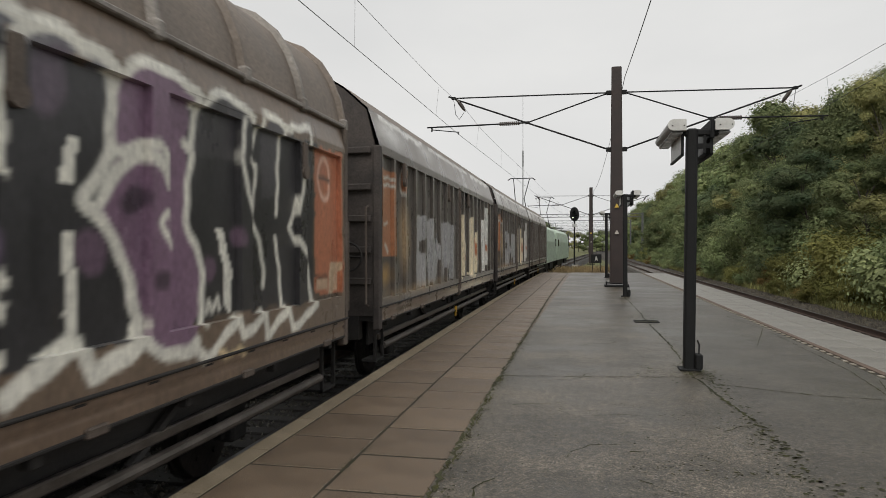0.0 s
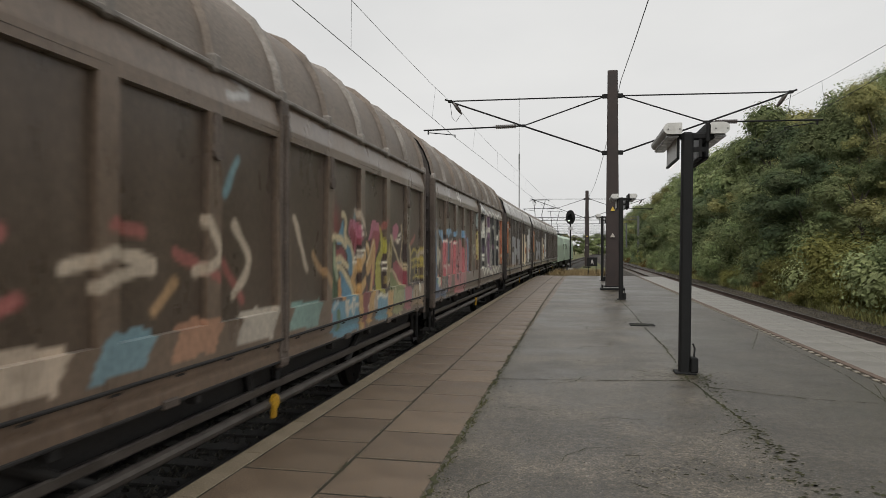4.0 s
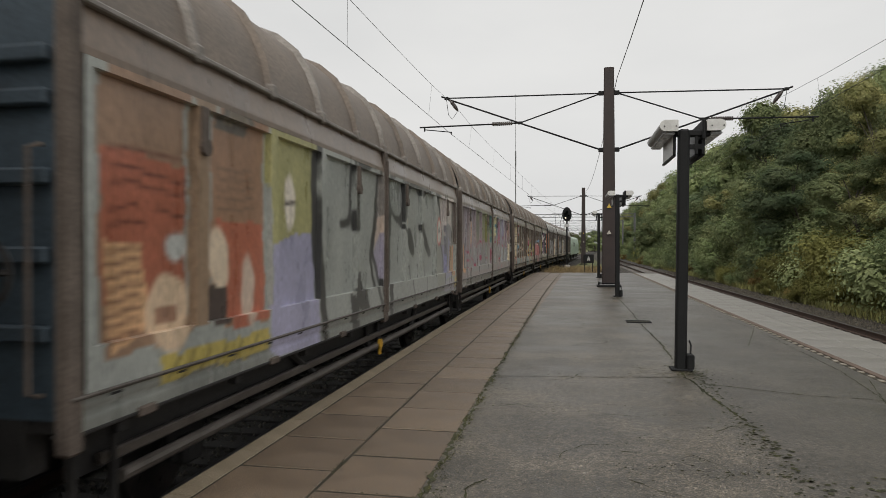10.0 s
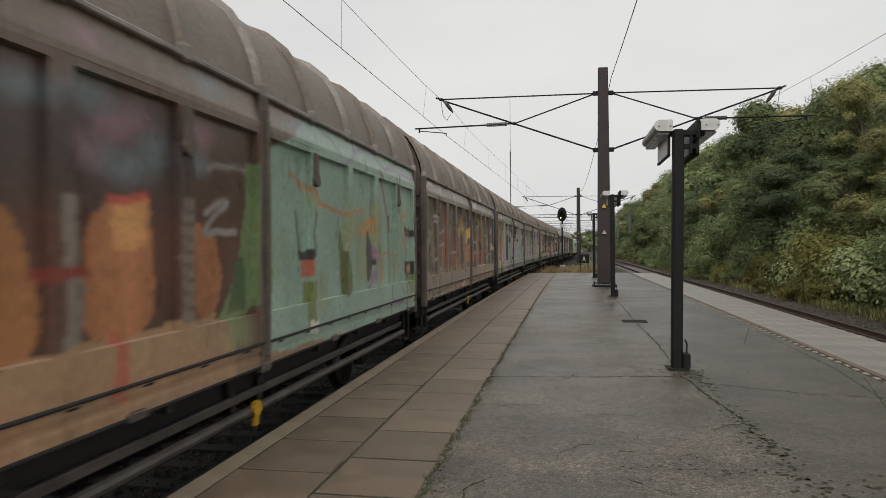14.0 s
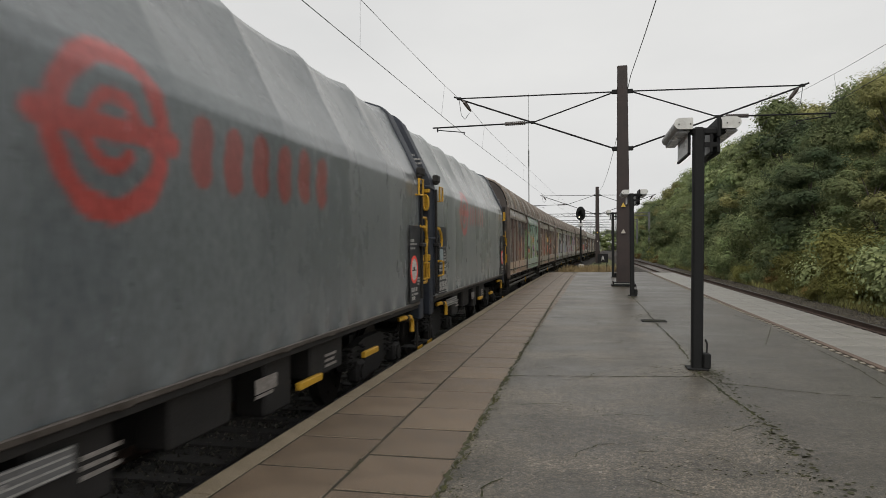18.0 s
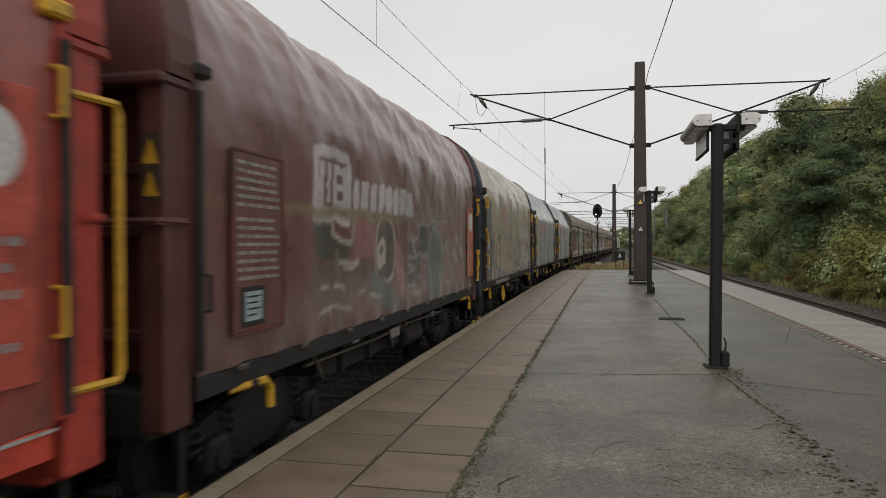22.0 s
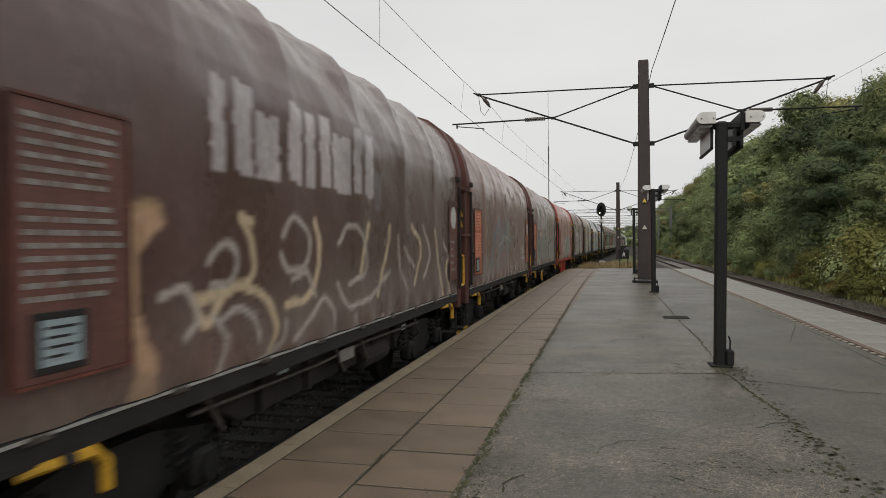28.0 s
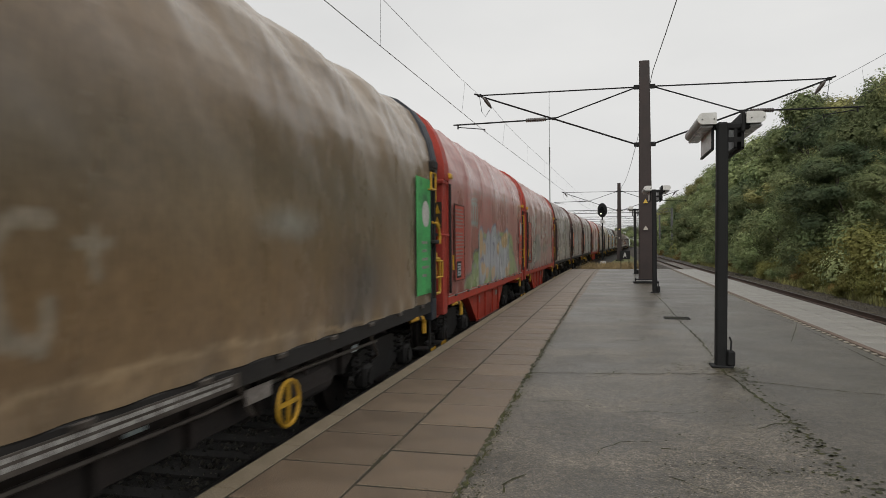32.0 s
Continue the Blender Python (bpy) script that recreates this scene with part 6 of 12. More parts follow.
put(("fill", [(-3.06, 2.45), (-2.72, 2.42), (-2.28, 1.82), (-2.29, 1.25), (-2.56, 1.2), (-2.61, 1.62), (-3.07, 1.66)], (166, 92, 96)))
put(("blob", (-3.56, 1.93), (0.12, 0.1), (50, 44, 46)))
put(("line", [(-3.75, 1.8), (-3.12, 1.78)], 0.05, (50, 44, 46)))
put(("blob", (-3.52, 1.54), (0.13, 0.08), (50, 44, 46)))
put(("fill", [(-5.06, 1.59), (-4.75, 1.61), (-4.78, 1.38), (-5.0, 1.44)], (60, 54, 58)))
put(("line", [(-5.02, 2.4), (-4.67, 2.34), (-4.61, 1.89)], 0.05, (204, 190, 180)))
put(("line", [(-4.32, 2.36), (-3.96, 2.42)], 0.05, (204, 190, 180)))
put(("line", [(-3.79, 2.34), (-3.46, 2.36)], 0.05, (204, 190, 180)))
put(("line", [(-4.58, 1.86), (-4.25, 1.83)], 0.04, (204, 190, 180)))
put(("line", [(-5.0, 1.85), (-4.94, 1.67)], 0.05, (204, 190, 180)))
put(("line", [(-3.56, 3.58), (-3.45, 3.42), (-3.27, 3.6), (-3.17, 3.35), (-3.04, 3.54)], 0.04, (196, 192, 186)))
put(("line", [(-3.59, 3.45), (-2.99, 3.45)], 0.03, (196, 192, 186)))
put(("fill", [(-2.61, 2.59), (-2.31, 2.67), (-2.18, 2.64), (-2.31, 2.49), (-2.55, 2.47)], (96, 130, 168)))
put(("fill", [(-2.28, 2.61), (-2.11, 2.58), (-2.28, 2.36), (-2.37, 2.45)], (50, 44, 46)))
put(("loop", [(-2.28, 2.32), (-2.11, 2.56), (-2.0, 2.57), (-1.85, 2.23), (-1.77, 1.76), (-1.68, 1.59), (-1.96, 1.63), (-2.07, 2.03), (-2.18, 1.66), (-2.44, 1.69)], (170, 96, 100)))
put(("loop", [(-1.9, 2.47), (-1.68, 2.51), (-1.55, 2.33), (-1.52, 1.8), (-1.55, 1.58), (-1.72, 1.61), (-1.76, 2.23)], (96, 130, 168)))
put(("line", [(-2.09, 2.53), (-2.14, 2.32), (-2.12, 2.08)], 0.05, (204, 190, 180)))
put(("fill", [(-0.15, 3.29), (-0.01, 3.28), (-0.02, 2.74), (-0.16, 2.72)], (150, 160, 156)))
put(("fill", [(-0.16, 2.72), (-0.01, 2.74), (-0.01, 1.93), (-0.17, 1.9)], (172, 158, 96)))
put(("fill", [(-0.33, 2.64), (-0.17, 2.65), (-0.17, 1.66), (-0.33, 1.68)], (122, 78, 52)))
put(("fill", [(0.32, 3.27), (0.49, 3.27), (0.49, 2.73), (0.31, 2.71)], (150, 160, 158)))
put(("fill", [(0.32, 2.71), (0.51, 2.68), (0.51, 2.51), (0.33, 2.5)], (190, 150, 72)))
put(("fill", [(0.33, 2.5), (0.51, 2.51), (0.51, 2.14), (0.34, 2.15)], (150, 150, 140)))
put(("fill", [(0.34, 2.15), (0.51, 2.13), (0.5, 1.9), (0.34, 1.89)], (190, 150, 72)))
put(("fill", [(0.34, 1.89), (0.61, 1.87), (0.63, 1.59), (0.35, 1.6)], (160, 158, 150)))
put(("fill", [(0.61, 3.28), (1.4, 3.29), (1.39, 1.58), (0.65, 1.61)], (44, 43, 46)))
put(("fill", [(0.65, 3.46), (1.29, 3.36), (1.4, 3.32), (0.61, 3.29)], (92, 92, 98)))
put(("curve", [(-0.6, 2.3), (-0.74, 2.3), (-0.78, 2.23), (-0.69, 2.1), (-0.59, 2.16), (-0.58, 2.29)], 0.07, (146, 138, 130)))
put(("line", [(-0.59, 2.3), (-0.57, 2.1), (-0.53, 1.96)], 0.06, (146, 138, 130)))
put(("curve", [(-0.44, 2.33), (-0.55, 2.32), (-0.59, 2.25), (-0.55, 2.13), (-0.45, 2.14), (-0.36, 2.18)], 0.07, (146, 138, 130)))
put(("curve", [(-0.36, 2.21), (-0.22, 2.19), (-0.2, 2.07), (-0.28, 1.97), (-0.37, 1.96), (-0.48, 2.02)], 0.06, (146, 138, 130)))
put(("curve", [(0.51, 3.12), (0.53, 3.32), (0.64, 3.47), (0.84, 3.47), (1.24, 3.4), (1.3, 3.33), (1.22, 3.09), (1.17, 2.89), (1.15, 2.69)], 0.1, (196, 194, 184)))
put(("curve", [(0.45, 3.05), (0.55, 2.99), (0.61, 2.72), (0.57, 2.29), (0.61, 1.92), (0.65, 1.58)], 0.1, (196, 194, 184)))
put(("line", [(1.18, 2.69), (0.9, 2.72), (0.93, 2.55)], 0.08, (196, 194, 184)))
put(("curve", [(0.95, 2.57), (1.18, 2.62), (1.34, 2.48), (1.31, 2.22), (1.18, 2.05), (1.02, 1.99), (1.34, 1.76), (0.87, 1.52)], 0.08, (196, 194, 184)))
put(("blob", (0.79, 2.88), (0.12, 0.1), (84, 70, 92)))
put(("blob", (1.1, 2.22), (0.1, 0.14), (84, 70, 92)))
put(("fill", [(1.21, 3.22), (1.59, 3.24), (2.09, 3.25), (2.93, 3.28), (3.74, 3.28), (5.28, 3.3), (5.31, 1.61), (3.74, 1.65), (2.35, 1.62), (1.65, 1.6), (1.21, 1.59)], (44, 43, 46)))
put(("fill", [(1.28, 3.27), (1.38, 3.36), (1.52, 3.38), (1.65, 3.34), (1.69, 3.25), (1.21, 3.24)], (96, 94, 100)))
put(("fill", [(1.65, 3.28), (1.82, 3.32), (2.01, 3.27), (2.01, 3.24)], (84, 82, 90)))
put(("fill", [(2.16, 3.36), (2.36, 3.4), (2.93, 3.32), (2.9, 3.01), (2.87, 2.71), (2.9, 2.29), (3.04, 2.16), (3.07, 1.73), (2.86, 1.49), (2.54, 1.45), (2.35, 1.53), (2.28, 1.68), (2.17, 1.97), (2.07, 2.22), (1.95, 2.41), (2.01, 2.6), (2.09, 2.77), (2.1, 3.18)], (112, 84, 108)))
put(("fill", [(2.99, 3.17), (3.11, 3.34), (3.31, 3.39), (3.74, 3.31), (3.66, 2.9), (2.93, 2.88)], (58, 56, 60)))
put(("fill", [(4.08, 3.37), (4.45, 3.32), (4.41, 2.66), (4.07, 2.63)], (64, 62, 66)))
put(("blob", (2.27, 2.5), (0.12, 0.09), (66, 52, 66)))
put(("blob", (2.49, 1.96), (0.1, 0.07), (70, 54, 68)))
put(("blob", (1.89, 2.17), (0.14, 0.14), (88, 68, 86)))
put(("blob", (3.17, 2.03), (0.1, 0.1), (88, 68, 86)))
put(("blob", (3.62, 2.27), (0.1, 0.08), (88, 68, 86)))
put(("blob", (1.55, 3.1), (0.14, 0.2), (78, 66, 80)))
put(("fill", [(1.67, 2.81), (1.76, 2.8), (1.72, 2.54), (1.62, 2.54)], (196, 194, 184)))
put(("fill", [(1.65, 2.27), (1.74, 2.27), (1.78, 1.67), (1.68, 1.68)], (196, 194, 184)))
put(("curve", [(1.27, 3.28), (1.38, 3.36), (1.52, 3.39), (1.65, 3.35), (1.72, 3.32), (1.84, 3.35), (1.97, 3.31), (2.06, 3.23), (2.06, 2.96), (2.01, 2.76), (1.91, 2.6), (1.8, 2.48), (1.93, 2.41), (2.06, 2.29), (2.17, 2.11), (2.26, 1.86), (2.35, 1.66)], 0.1, (196, 194, 184)))
put(("curve", [(2.09, 3.21), (2.16, 3.36), (2.36, 3.4), (2.7, 3.38), (2.93, 3.34), (2.94, 3.27)], 0.09, (196, 194, 184)))
put(("line", [(2.04, 2.8), (2.49, 2.88), (2.57, 2.8), (2.6, 2.62)], 0.08, (196, 194, 184)))
put(("curve", [(1.97, 2.49), (2.05, 2.63), (2.18, 2.74), (2.35, 2.79), (2.52, 2.74), (2.59, 2.62)], 0.1, (196, 194, 184)))
put(("curve", [(2.87, 2.97), (2.97, 2.9), (2.9, 2.75), (2.88, 2.55), (2.91, 2.33), (3.01, 2.2), (3.06, 2.03), (3.07, 1.63)], 0.08, (196, 194, 184)))
put(("curve", [(2.51, 2.36), (2.57, 2.42), (2.64, 2.38), (2.65, 2.26), (2.66, 2.18), (2.54, 2.29), (2.51, 2.36)], 0.06, (196, 194, 184)))
put(("curve", [(2.28, 1.68), (2.4, 1.52), (2.57, 1.44), (2.78, 1.44), (2.92, 1.51)], 0.1, (196, 194, 184)))
put(("curve", [(2.96, 2.89), (2.99, 3.17), (3.11, 3.36), (3.31, 3.4), (3.74, 3.35), (3.81, 3.32)], 0.08, (196, 194, 184)))
put(("curve", [(3.67, 3.26), (3.66, 2.87), (3.74, 2.65), (3.86, 2.47), (4.03, 2.27), (4.1, 2.0), (4.11, 1.85)], 0.07, (196, 194, 184)))
put(("fill", [(3.3, 2.34), (3.41, 2.32), (3.51, 2.01), (3.52, 1.64), (3.4, 1.7), (3.38, 2.02)], (196, 194, 184)))
put(("line", [(4.05, 3.41), (3.9, 3.09), (3.82, 2.96), (3.99, 2.92), (3.92, 2.7), (3.88, 2.47)], 0.06, (196, 194, 184)))
put(("line", [(4.05, 3.41), (4.45, 3.34), (4.6, 3.34)], 0.08, (196, 194, 184)))
put(("line", [(4.45, 3.27), (4.37, 2.49)], 0.06, (196, 194, 184)))
put(("line", [(4.37, 2.26), (4.52, 1.64)], 0.06, (196, 194, 184)))
put(("line", [(4.6, 3.38), (5.1, 3.45), (5.1, 3.12)], 0.08, (196, 194, 184)))
put(("line", [(4.98, 3.02), (4.7, 2.39), (5.09, 2.06), (5.15, 1.91), (5.27, 1.61)], 0.08, (196, 194, 184)))
put(("line", [(1.21, 1.46), (1.7, 1.62), (1.78, 1.62), (1.82, 1.45), (2.3, 1.58)], 0.13, (196, 194, 184)))
put(("line", [(2.92, 1.43), (3.04, 1.35), (3.58, 1.59), (3.62, 1.44), (4.07, 1.6), (4.07, 1.38), (4.59, 1.59), (4.64, 1.39), (5.31, 1.56)], 0.09, (196, 194, 184)))
put(("line", [(3.14, 1.7), (3.17, 1.79), (3.23, 1.69), (3.3, 1.78), (3.33, 1.68)], 0.04, (196, 194, 184)))
put(("line", [(3.23, 1.37), (3.37, 1.29), (3.55, 1.35), (3.66, 1.28)], 0.05, (180, 160, 120)))
put(("fill", [(5.34, 3.29), (6.08, 3.31), (6.1, 1.64), (5.36, 1.69)], (160, 92, 58)))
put(("blob", (5.63, 2.97), (0.2, 0.26), (196, 160, 140)))
put(("blob", (5.63, 2.97), (0.15, 0.2), (160, 92, 58)))
put(("line", [(5.5, 2.98), (5.81, 2.97)], 0.05, (90, 60, 48)))
put(("fill", [(5.77, 2.02), (6.03, 2.01), (6.03, 1.66), (5.76, 1.68)], (176, 150, 120)))
put(("line", [(5.36, 1.87), (5.71, 1.87)], 0.03, (60, 50, 46)))
put(("fill", [(5.4, 1.85), (5.74, 1.84), (5.74, 1.71), (5.4, 1.72)], (170, 140, 112)))
OPS_B = []
put = OPS_B.append
put(("box", -6.36, 2.06, -5.34, 3.35, (150, 96, 58)))
put(("line", [(-6.2, 3.22), (-5.43, 3.23)], .05, (170, 170, 164)))
put(("line", [(-6.2, 3.11), (-5.43, 3.13)], .05, (170, 170, 164)))
put(("line", [(-6.12, 2.53), (-5.87, 2.54)], .05, (170, 170, 164)))
put(("line", [(-6.04, 2.23), (-5.87, 2.09)], .06, (170, 170, 164)))
put(("blob", (-4.91, 3.25), (0.26, 0.26), (170, 170, 164)))
put(("blob", (-4.91, 3.25), (0.18, 0.2), (150, 96, 58)))
put(("fade", (-6.04, 1.77), (0.34, 0.19), .7, (170, 130, 54)))
put(("fade", (-4.85, 2.34), (0.42, 0.66), .9, (150, 126, 92)))
put(("fill", [(-4.25, 2.72), (-3.44, 2.79), (-3.43, 2.36), (-3.85, 2.3), (-3.85, 2.13), (-3.36, 2.07), (-3.43, 1.47), (-4.25, 1.49)], (140, 140, 142)))
put(("fill", [(-3.23, 2.65), (-2.82, 2.76), (-2.44, 2.25), (-2.32, 2.5), (-2.14, 2.0), (-2.44, 1.51), (-3.09, 1.48)], (140, 140, 142)))
put(("fill", [(-1.92, 2.67), (-1.08, 2.76), (-0.34, 2.58), (-0.33, 1.51), (-0.93, 1.5), (-1.19, 2.12), (-1.69, 1.5)], (140, 140, 142)))
put(("fill", [(0.39, 2.93), (0.92, 3.03), (1.29, 2.1), (1.02, 1.57), (0.32, 1.37)], (196, 184, 158)))
put(("fill", [(1.62, 2.9), (2.28, 3.01), (2.65, 2.44), (3.04, 2.78), (3.39, 1.74), (2.39, 1.31), (1.39, 1.47)], (196, 184, 158)))
put(("fill", [(3.62, 2.89), (4.23, 3.0), (4.75, 3.4), (5.16, 3.33), (5.59, 1.79), (4.12, 1.45)], (188, 188, 184)))
put(("line", [(2.71, 2.44), (2.94, 1.67)], .08, (162, 100, 66)))
put(("line", [(0.92, 2.64), (1.2, 1.87)], .08, (162, 100, 66)))
put(("line", [(4.62, 2.65), (5.1, 1.8)], .07, (162, 100, 66)))
put(("fade", (2.39, 1.23), (3.8, 0.14), .8, (196, 184, 158)))
put(("fade", (-3.97, 1.47), (2.89, 0.11), .5, (150, 126, 92)))
OPS_C = []
put = OPS_C.append
put(('fill', [(-6.37, 3.32), (-5.45, 3.34), (-5.49, 2.03), (-6.41, 2.04)], (172, 156, 128)))
put(('fill', [(-5.45, 3.34), (-5.19, 3.34), (-5.31, 1.6), (-5.53, 1.59)], (112, 82, 62)))
put(('fill', [(-5.19, 3.29), (-4.05, 3.28), (-4.28, 1.71), (-5.31, 1.66)], (176, 160, 132)))
put(('fill', [(-6.41, 2.03), (-5.53, 2.02), (-5.53, 1.61), (-6.41, 1.59)], (112, 84, 62)))
put(('fill', [(-6.18, 1.98), (-5.78, 1.99), (-5.82, 1.68), (-6.18, 1.68)], (70, 68, 66)))
put(('line', [(-6.24, 3.17), (-6.02, 3.17)], 0.045, (92, 84, 70)))
put(('line', [(-6.24, 3.03), (-6.02, 3.03)], 0.045, (92, 84, 70)))
put(('line', [(-6.18, 2.97), (-5.95, 2.96)], 0.045, (92, 84, 70)))
put(('line', [(-6.34, 2.84), (-6.18, 2.84)], 0.045, (92, 84, 70)))
put(('line', [(-6.34, 2.67), (-6.18, 2.67)], 0.045, (92, 84, 70)))
put(('line', [(-6.02, 2.68), (-5.85, 2.69)], 0.045, (92, 84, 70)))
put(('line', [(-5.95, 2.54), (-5.74, 2.55)], 0.045, (92, 84, 70)))
put(('line', [(-6.34, 2.43), (-6.12, 2.43)], 0.045, (92, 84, 70)))
put(('line', [(-6.05, 2.36), (-5.74, 2.37)], 0.045, (92, 84, 70)))
put(('line', [(-5.07, 3.26), (-4.36, 3.24)], 0.045, (92, 84, 70)))
put(('line', [(-5.07, 3.16), (-4.41, 3.15)], 0.045, (92, 84, 70)))
put(('line', [(-5.23, 2.85), (-5.07, 2.85)], 0.045, (92, 84, 70)))
put(('line', [(-5.19, 2.78), (-4.79, 2.79)], 0.045, (92, 84, 70)))
put(('line', [(-5.23, 2.68), (-5.11, 2.69)], 0.045, (92, 84, 70)))
put(('line', [(-5.0, 2.67), (-4.71, 2.68)], 0.045, (92, 84, 70)))
put(('line', [(-5.23, 2.37), (-4.79, 2.37)], 0.045, (92, 84, 70)))
put(('line', [(-5.23, 2.28), (-4.83, 2.28)], 0.045, (92, 84, 70)))
put(('line', [(-5.23, 2.07), (-5.08, 2.07)], 0.045, (92, 84, 70)))
put(('line', [(-5.23, 2.0), (-4.75, 2.01)], 0.045, (92, 84, 70)))
put(('line', [(-5.12, 1.7), (-4.84, 1.71)], 0.045, (92, 84, 70)))
put(('curve', [(-6.15, 3.66), (-5.88, 3.65), (-6.01, 3.48), (-6.21, 3.41)], 0.07, (150, 148, 146)))
put(('curve', [(-5.95, 3.67), (-5.56, 3.56), (-5.88, 3.43), (-5.53, 3.47)], 0.07, (150, 148, 146)))
put(('curve', [(-6.11, 3.53), (-5.56, 3.63)], 0.07, (150, 148, 146)))
put(('curve', [(-0.99, 3.74), (-0.55, 3.55), (-0.92, 3.48)], 0.07, (150, 148, 146)))
put(('curve', [(-0.7, 3.77), (-0.47, 3.63)], 0.07, (150, 148, 146)))
put(('loop', [(-3.86, 3.25), (-3.41, 3.26), (-3.41, 2.82), (-3.86, 2.78)], (138, 84, 76)))
put(('loop', [(-3.76, 3.18), (-3.51, 3.19), (-3.51, 2.88), (-3.76, 2.86)], (152, 140, 132)))
put(('line', [(-3.71, 3.02), (-3.56, 3.02)], 0.05, (70, 58, 56)))
put(('loop', [(-4.23, 2.27), (-3.95, 2.33), (-3.66, 2.29), (-3.76, 2.05), (-4.0, 1.82), (-4.23, 1.85)], (92, 124, 138)))
put(('curve', [(-4.05, 2.31), (-3.81, 2.35), (-3.71, 2.27)], 0.06, (168, 160, 150)))
put(('curve', [(-3.96, 1.87), (-3.57, 2.0), (-3.26, 2.16)], 0.07, (168, 160, 150)))
put(('curve', [(-3.57, 2.16), (-3.15, 2.27)], 0.1, (150, 84, 78)))
put(('curve', [(-3.47, 1.83), (-3.05, 1.91)], 0.09, (150, 84, 78)))
put(('curve', [(-2.71, 2.09), (-2.36, 2.16), (-1.87, 2.11)], 0.09, (168, 152, 132)))
put(('curve', [(-2.48, 1.98), (-1.87, 2.07)], 0.09, (168, 152, 132)))
put(('curve', [(-2.36, 2.34), (-2.0, 2.3)], 0.09, (140, 80, 72)))
put(('curve', [(-1.61, 2.18), (-1.07, 1.96)], 0.09, (140, 80, 72)))
put(('curve', [(-1.27, 2.41), (-1.06, 2.15), (-1.34, 2.0)], 0.09, (168, 152, 132)))
put(('curve', [(-0.92, 2.09), (-0.63, 1.75)], 0.09, (140, 80, 72)))
put(('curve', [(-0.78, 2.42), (-0.48, 2.08), (-0.78, 1.82)], 0.09, (168, 152, 132)))
put(('curve', [(-1.87, 1.79), (-1.61, 1.97)], 0.09, (150, 118, 80)))
put(('curve', [(-0.92, 2.67), (-0.7, 2.95)], 0.09, (96, 128, 134)))
put(('curve', [(0.49, 2.5), (0.84, 2.0)], 0.09, (168, 152, 132)))
put(('curve', [(1.02, 2.15), (1.48, 1.77)], 0.09, (150, 118, 80)))
put(('curve', [(1.77, 1.76), (2.28, 2.3), (2.49, 2.7)], 0.09, (96, 128, 134)))
put(('curve', [(2.49, 2.7), (2.92, 2.38)], 0.09, (168, 152, 132)))
put(('curve', [(3.26, 2.3), (3.85, 2.61)], 0.09, (140, 80, 72)))
put(('curve', [(2.17, 2.06), (2.7, 1.79)], 0.09, (96, 128, 134)))
put(('curve', [(3.73, 2.14), (4.47, 2.4), (5.0, 2.04)], 0.09, (168, 152, 132)))
put(('curve', [(3.97, 1.71), (4.35, 2.05)], 0.09, (150, 118, 80)))
put(('curve', [(5.14, 2.13), (5.85, 2.41)], 0.09, (140, 80, 72)))
put(('curve', [(5.28, 1.77), (6.45, 2.22)], 0.09, (168, 152, 132)))
put(('fill', [(-6.47, 1.62), (-5.23, 1.62), (-5.23, 1.21), (-6.47, 1.18)], (122, 100, 76)))
put(('fill', [(-5.16, 1.62), (-4.71, 1.63), (-4.88, 1.23), (-5.12, 1.22)], (160, 84, 70)))
put(('fill', [(-4.71, 1.63), (-3.26, 1.64), (-3.26, 1.36), (-4.84, 1.22)], (100, 128, 136)))
put(('fill', [(-3.21, 1.67), (-2.71, 1.66), (-2.83, 1.4), (-3.31, 1.42)], (168, 150, 130)))
put(('fill', [(-2.45, 1.66), (-1.9, 1.66), (-2.03, 1.39), (-2.57, 1.41)], (100, 128, 136)))
put(('fill', [(-1.61, 1.66), (-1.0, 1.65), (-1.14, 1.38), (-1.74, 1.4)], (150, 110, 84)))
put(('fill', [(-0.67, 1.65), (0.03, 1.65), (-0.13, 1.37), (-0.82, 1.39)], (160, 150, 136)))
put(('fill', [(0.4, 1.65), (1.2, 1.64), (1.01, 1.35), (0.23, 1.38)], (104, 132, 124)))
put(('fill', [(1.62, 1.64), (2.54, 1.64), (2.33, 1.34), (1.43, 1.36)], (150, 96, 84)))
put(('fill', [(3.03, 1.63), (4.09, 1.63), (3.85, 1.32), (2.81, 1.35)], (176, 164, 150)))
put(('fill', [(4.67, 1.62), (5.92, 1.62), (5.63, 1.3), (4.41, 1.33)], (112, 136, 128)))
put(('fill', [(1.48, 2.25), (2.01, 2.39), (2.98, 2.36), (5.76, 2.26), (6.4, 1.52), (1.55, 1.52), (1.48, 1.51)], (66, 52, 48)))
put(('fade', (1.69, 2.48), (0.25, 0.3), 0.8, (118, 50, 50)))
put(('loop', [(1.9, 2.49), (2.0, 2.56), (2.04, 2.37), (2.29, 2.27), (2.42, 2.06), (2.39, 1.86), (2.23, 1.84), (2.14, 1.98), (2.0, 2.04), (1.84, 1.95), (2.06, 1.87), (2.31, 1.68), (2.35, 1.57), (1.92, 1.56), (1.88, 1.87), (1.79, 2.02), (1.88, 2.1), (2.19, 2.0), (2.14, 2.16), (2.01, 2.24), (1.76, 2.3)], (74, 120, 142)))
put(('loop', [(1.76, 2.2), (1.96, 2.22), (2.15, 2.1), (2.01, 2.03), (1.8, 2.11)], (122, 56, 60)))
put(('fill', [(1.48, 2.29), (1.75, 2.32), (1.73, 2.2), (1.82, 1.64), (1.48, 1.59)], (60, 84, 58)))
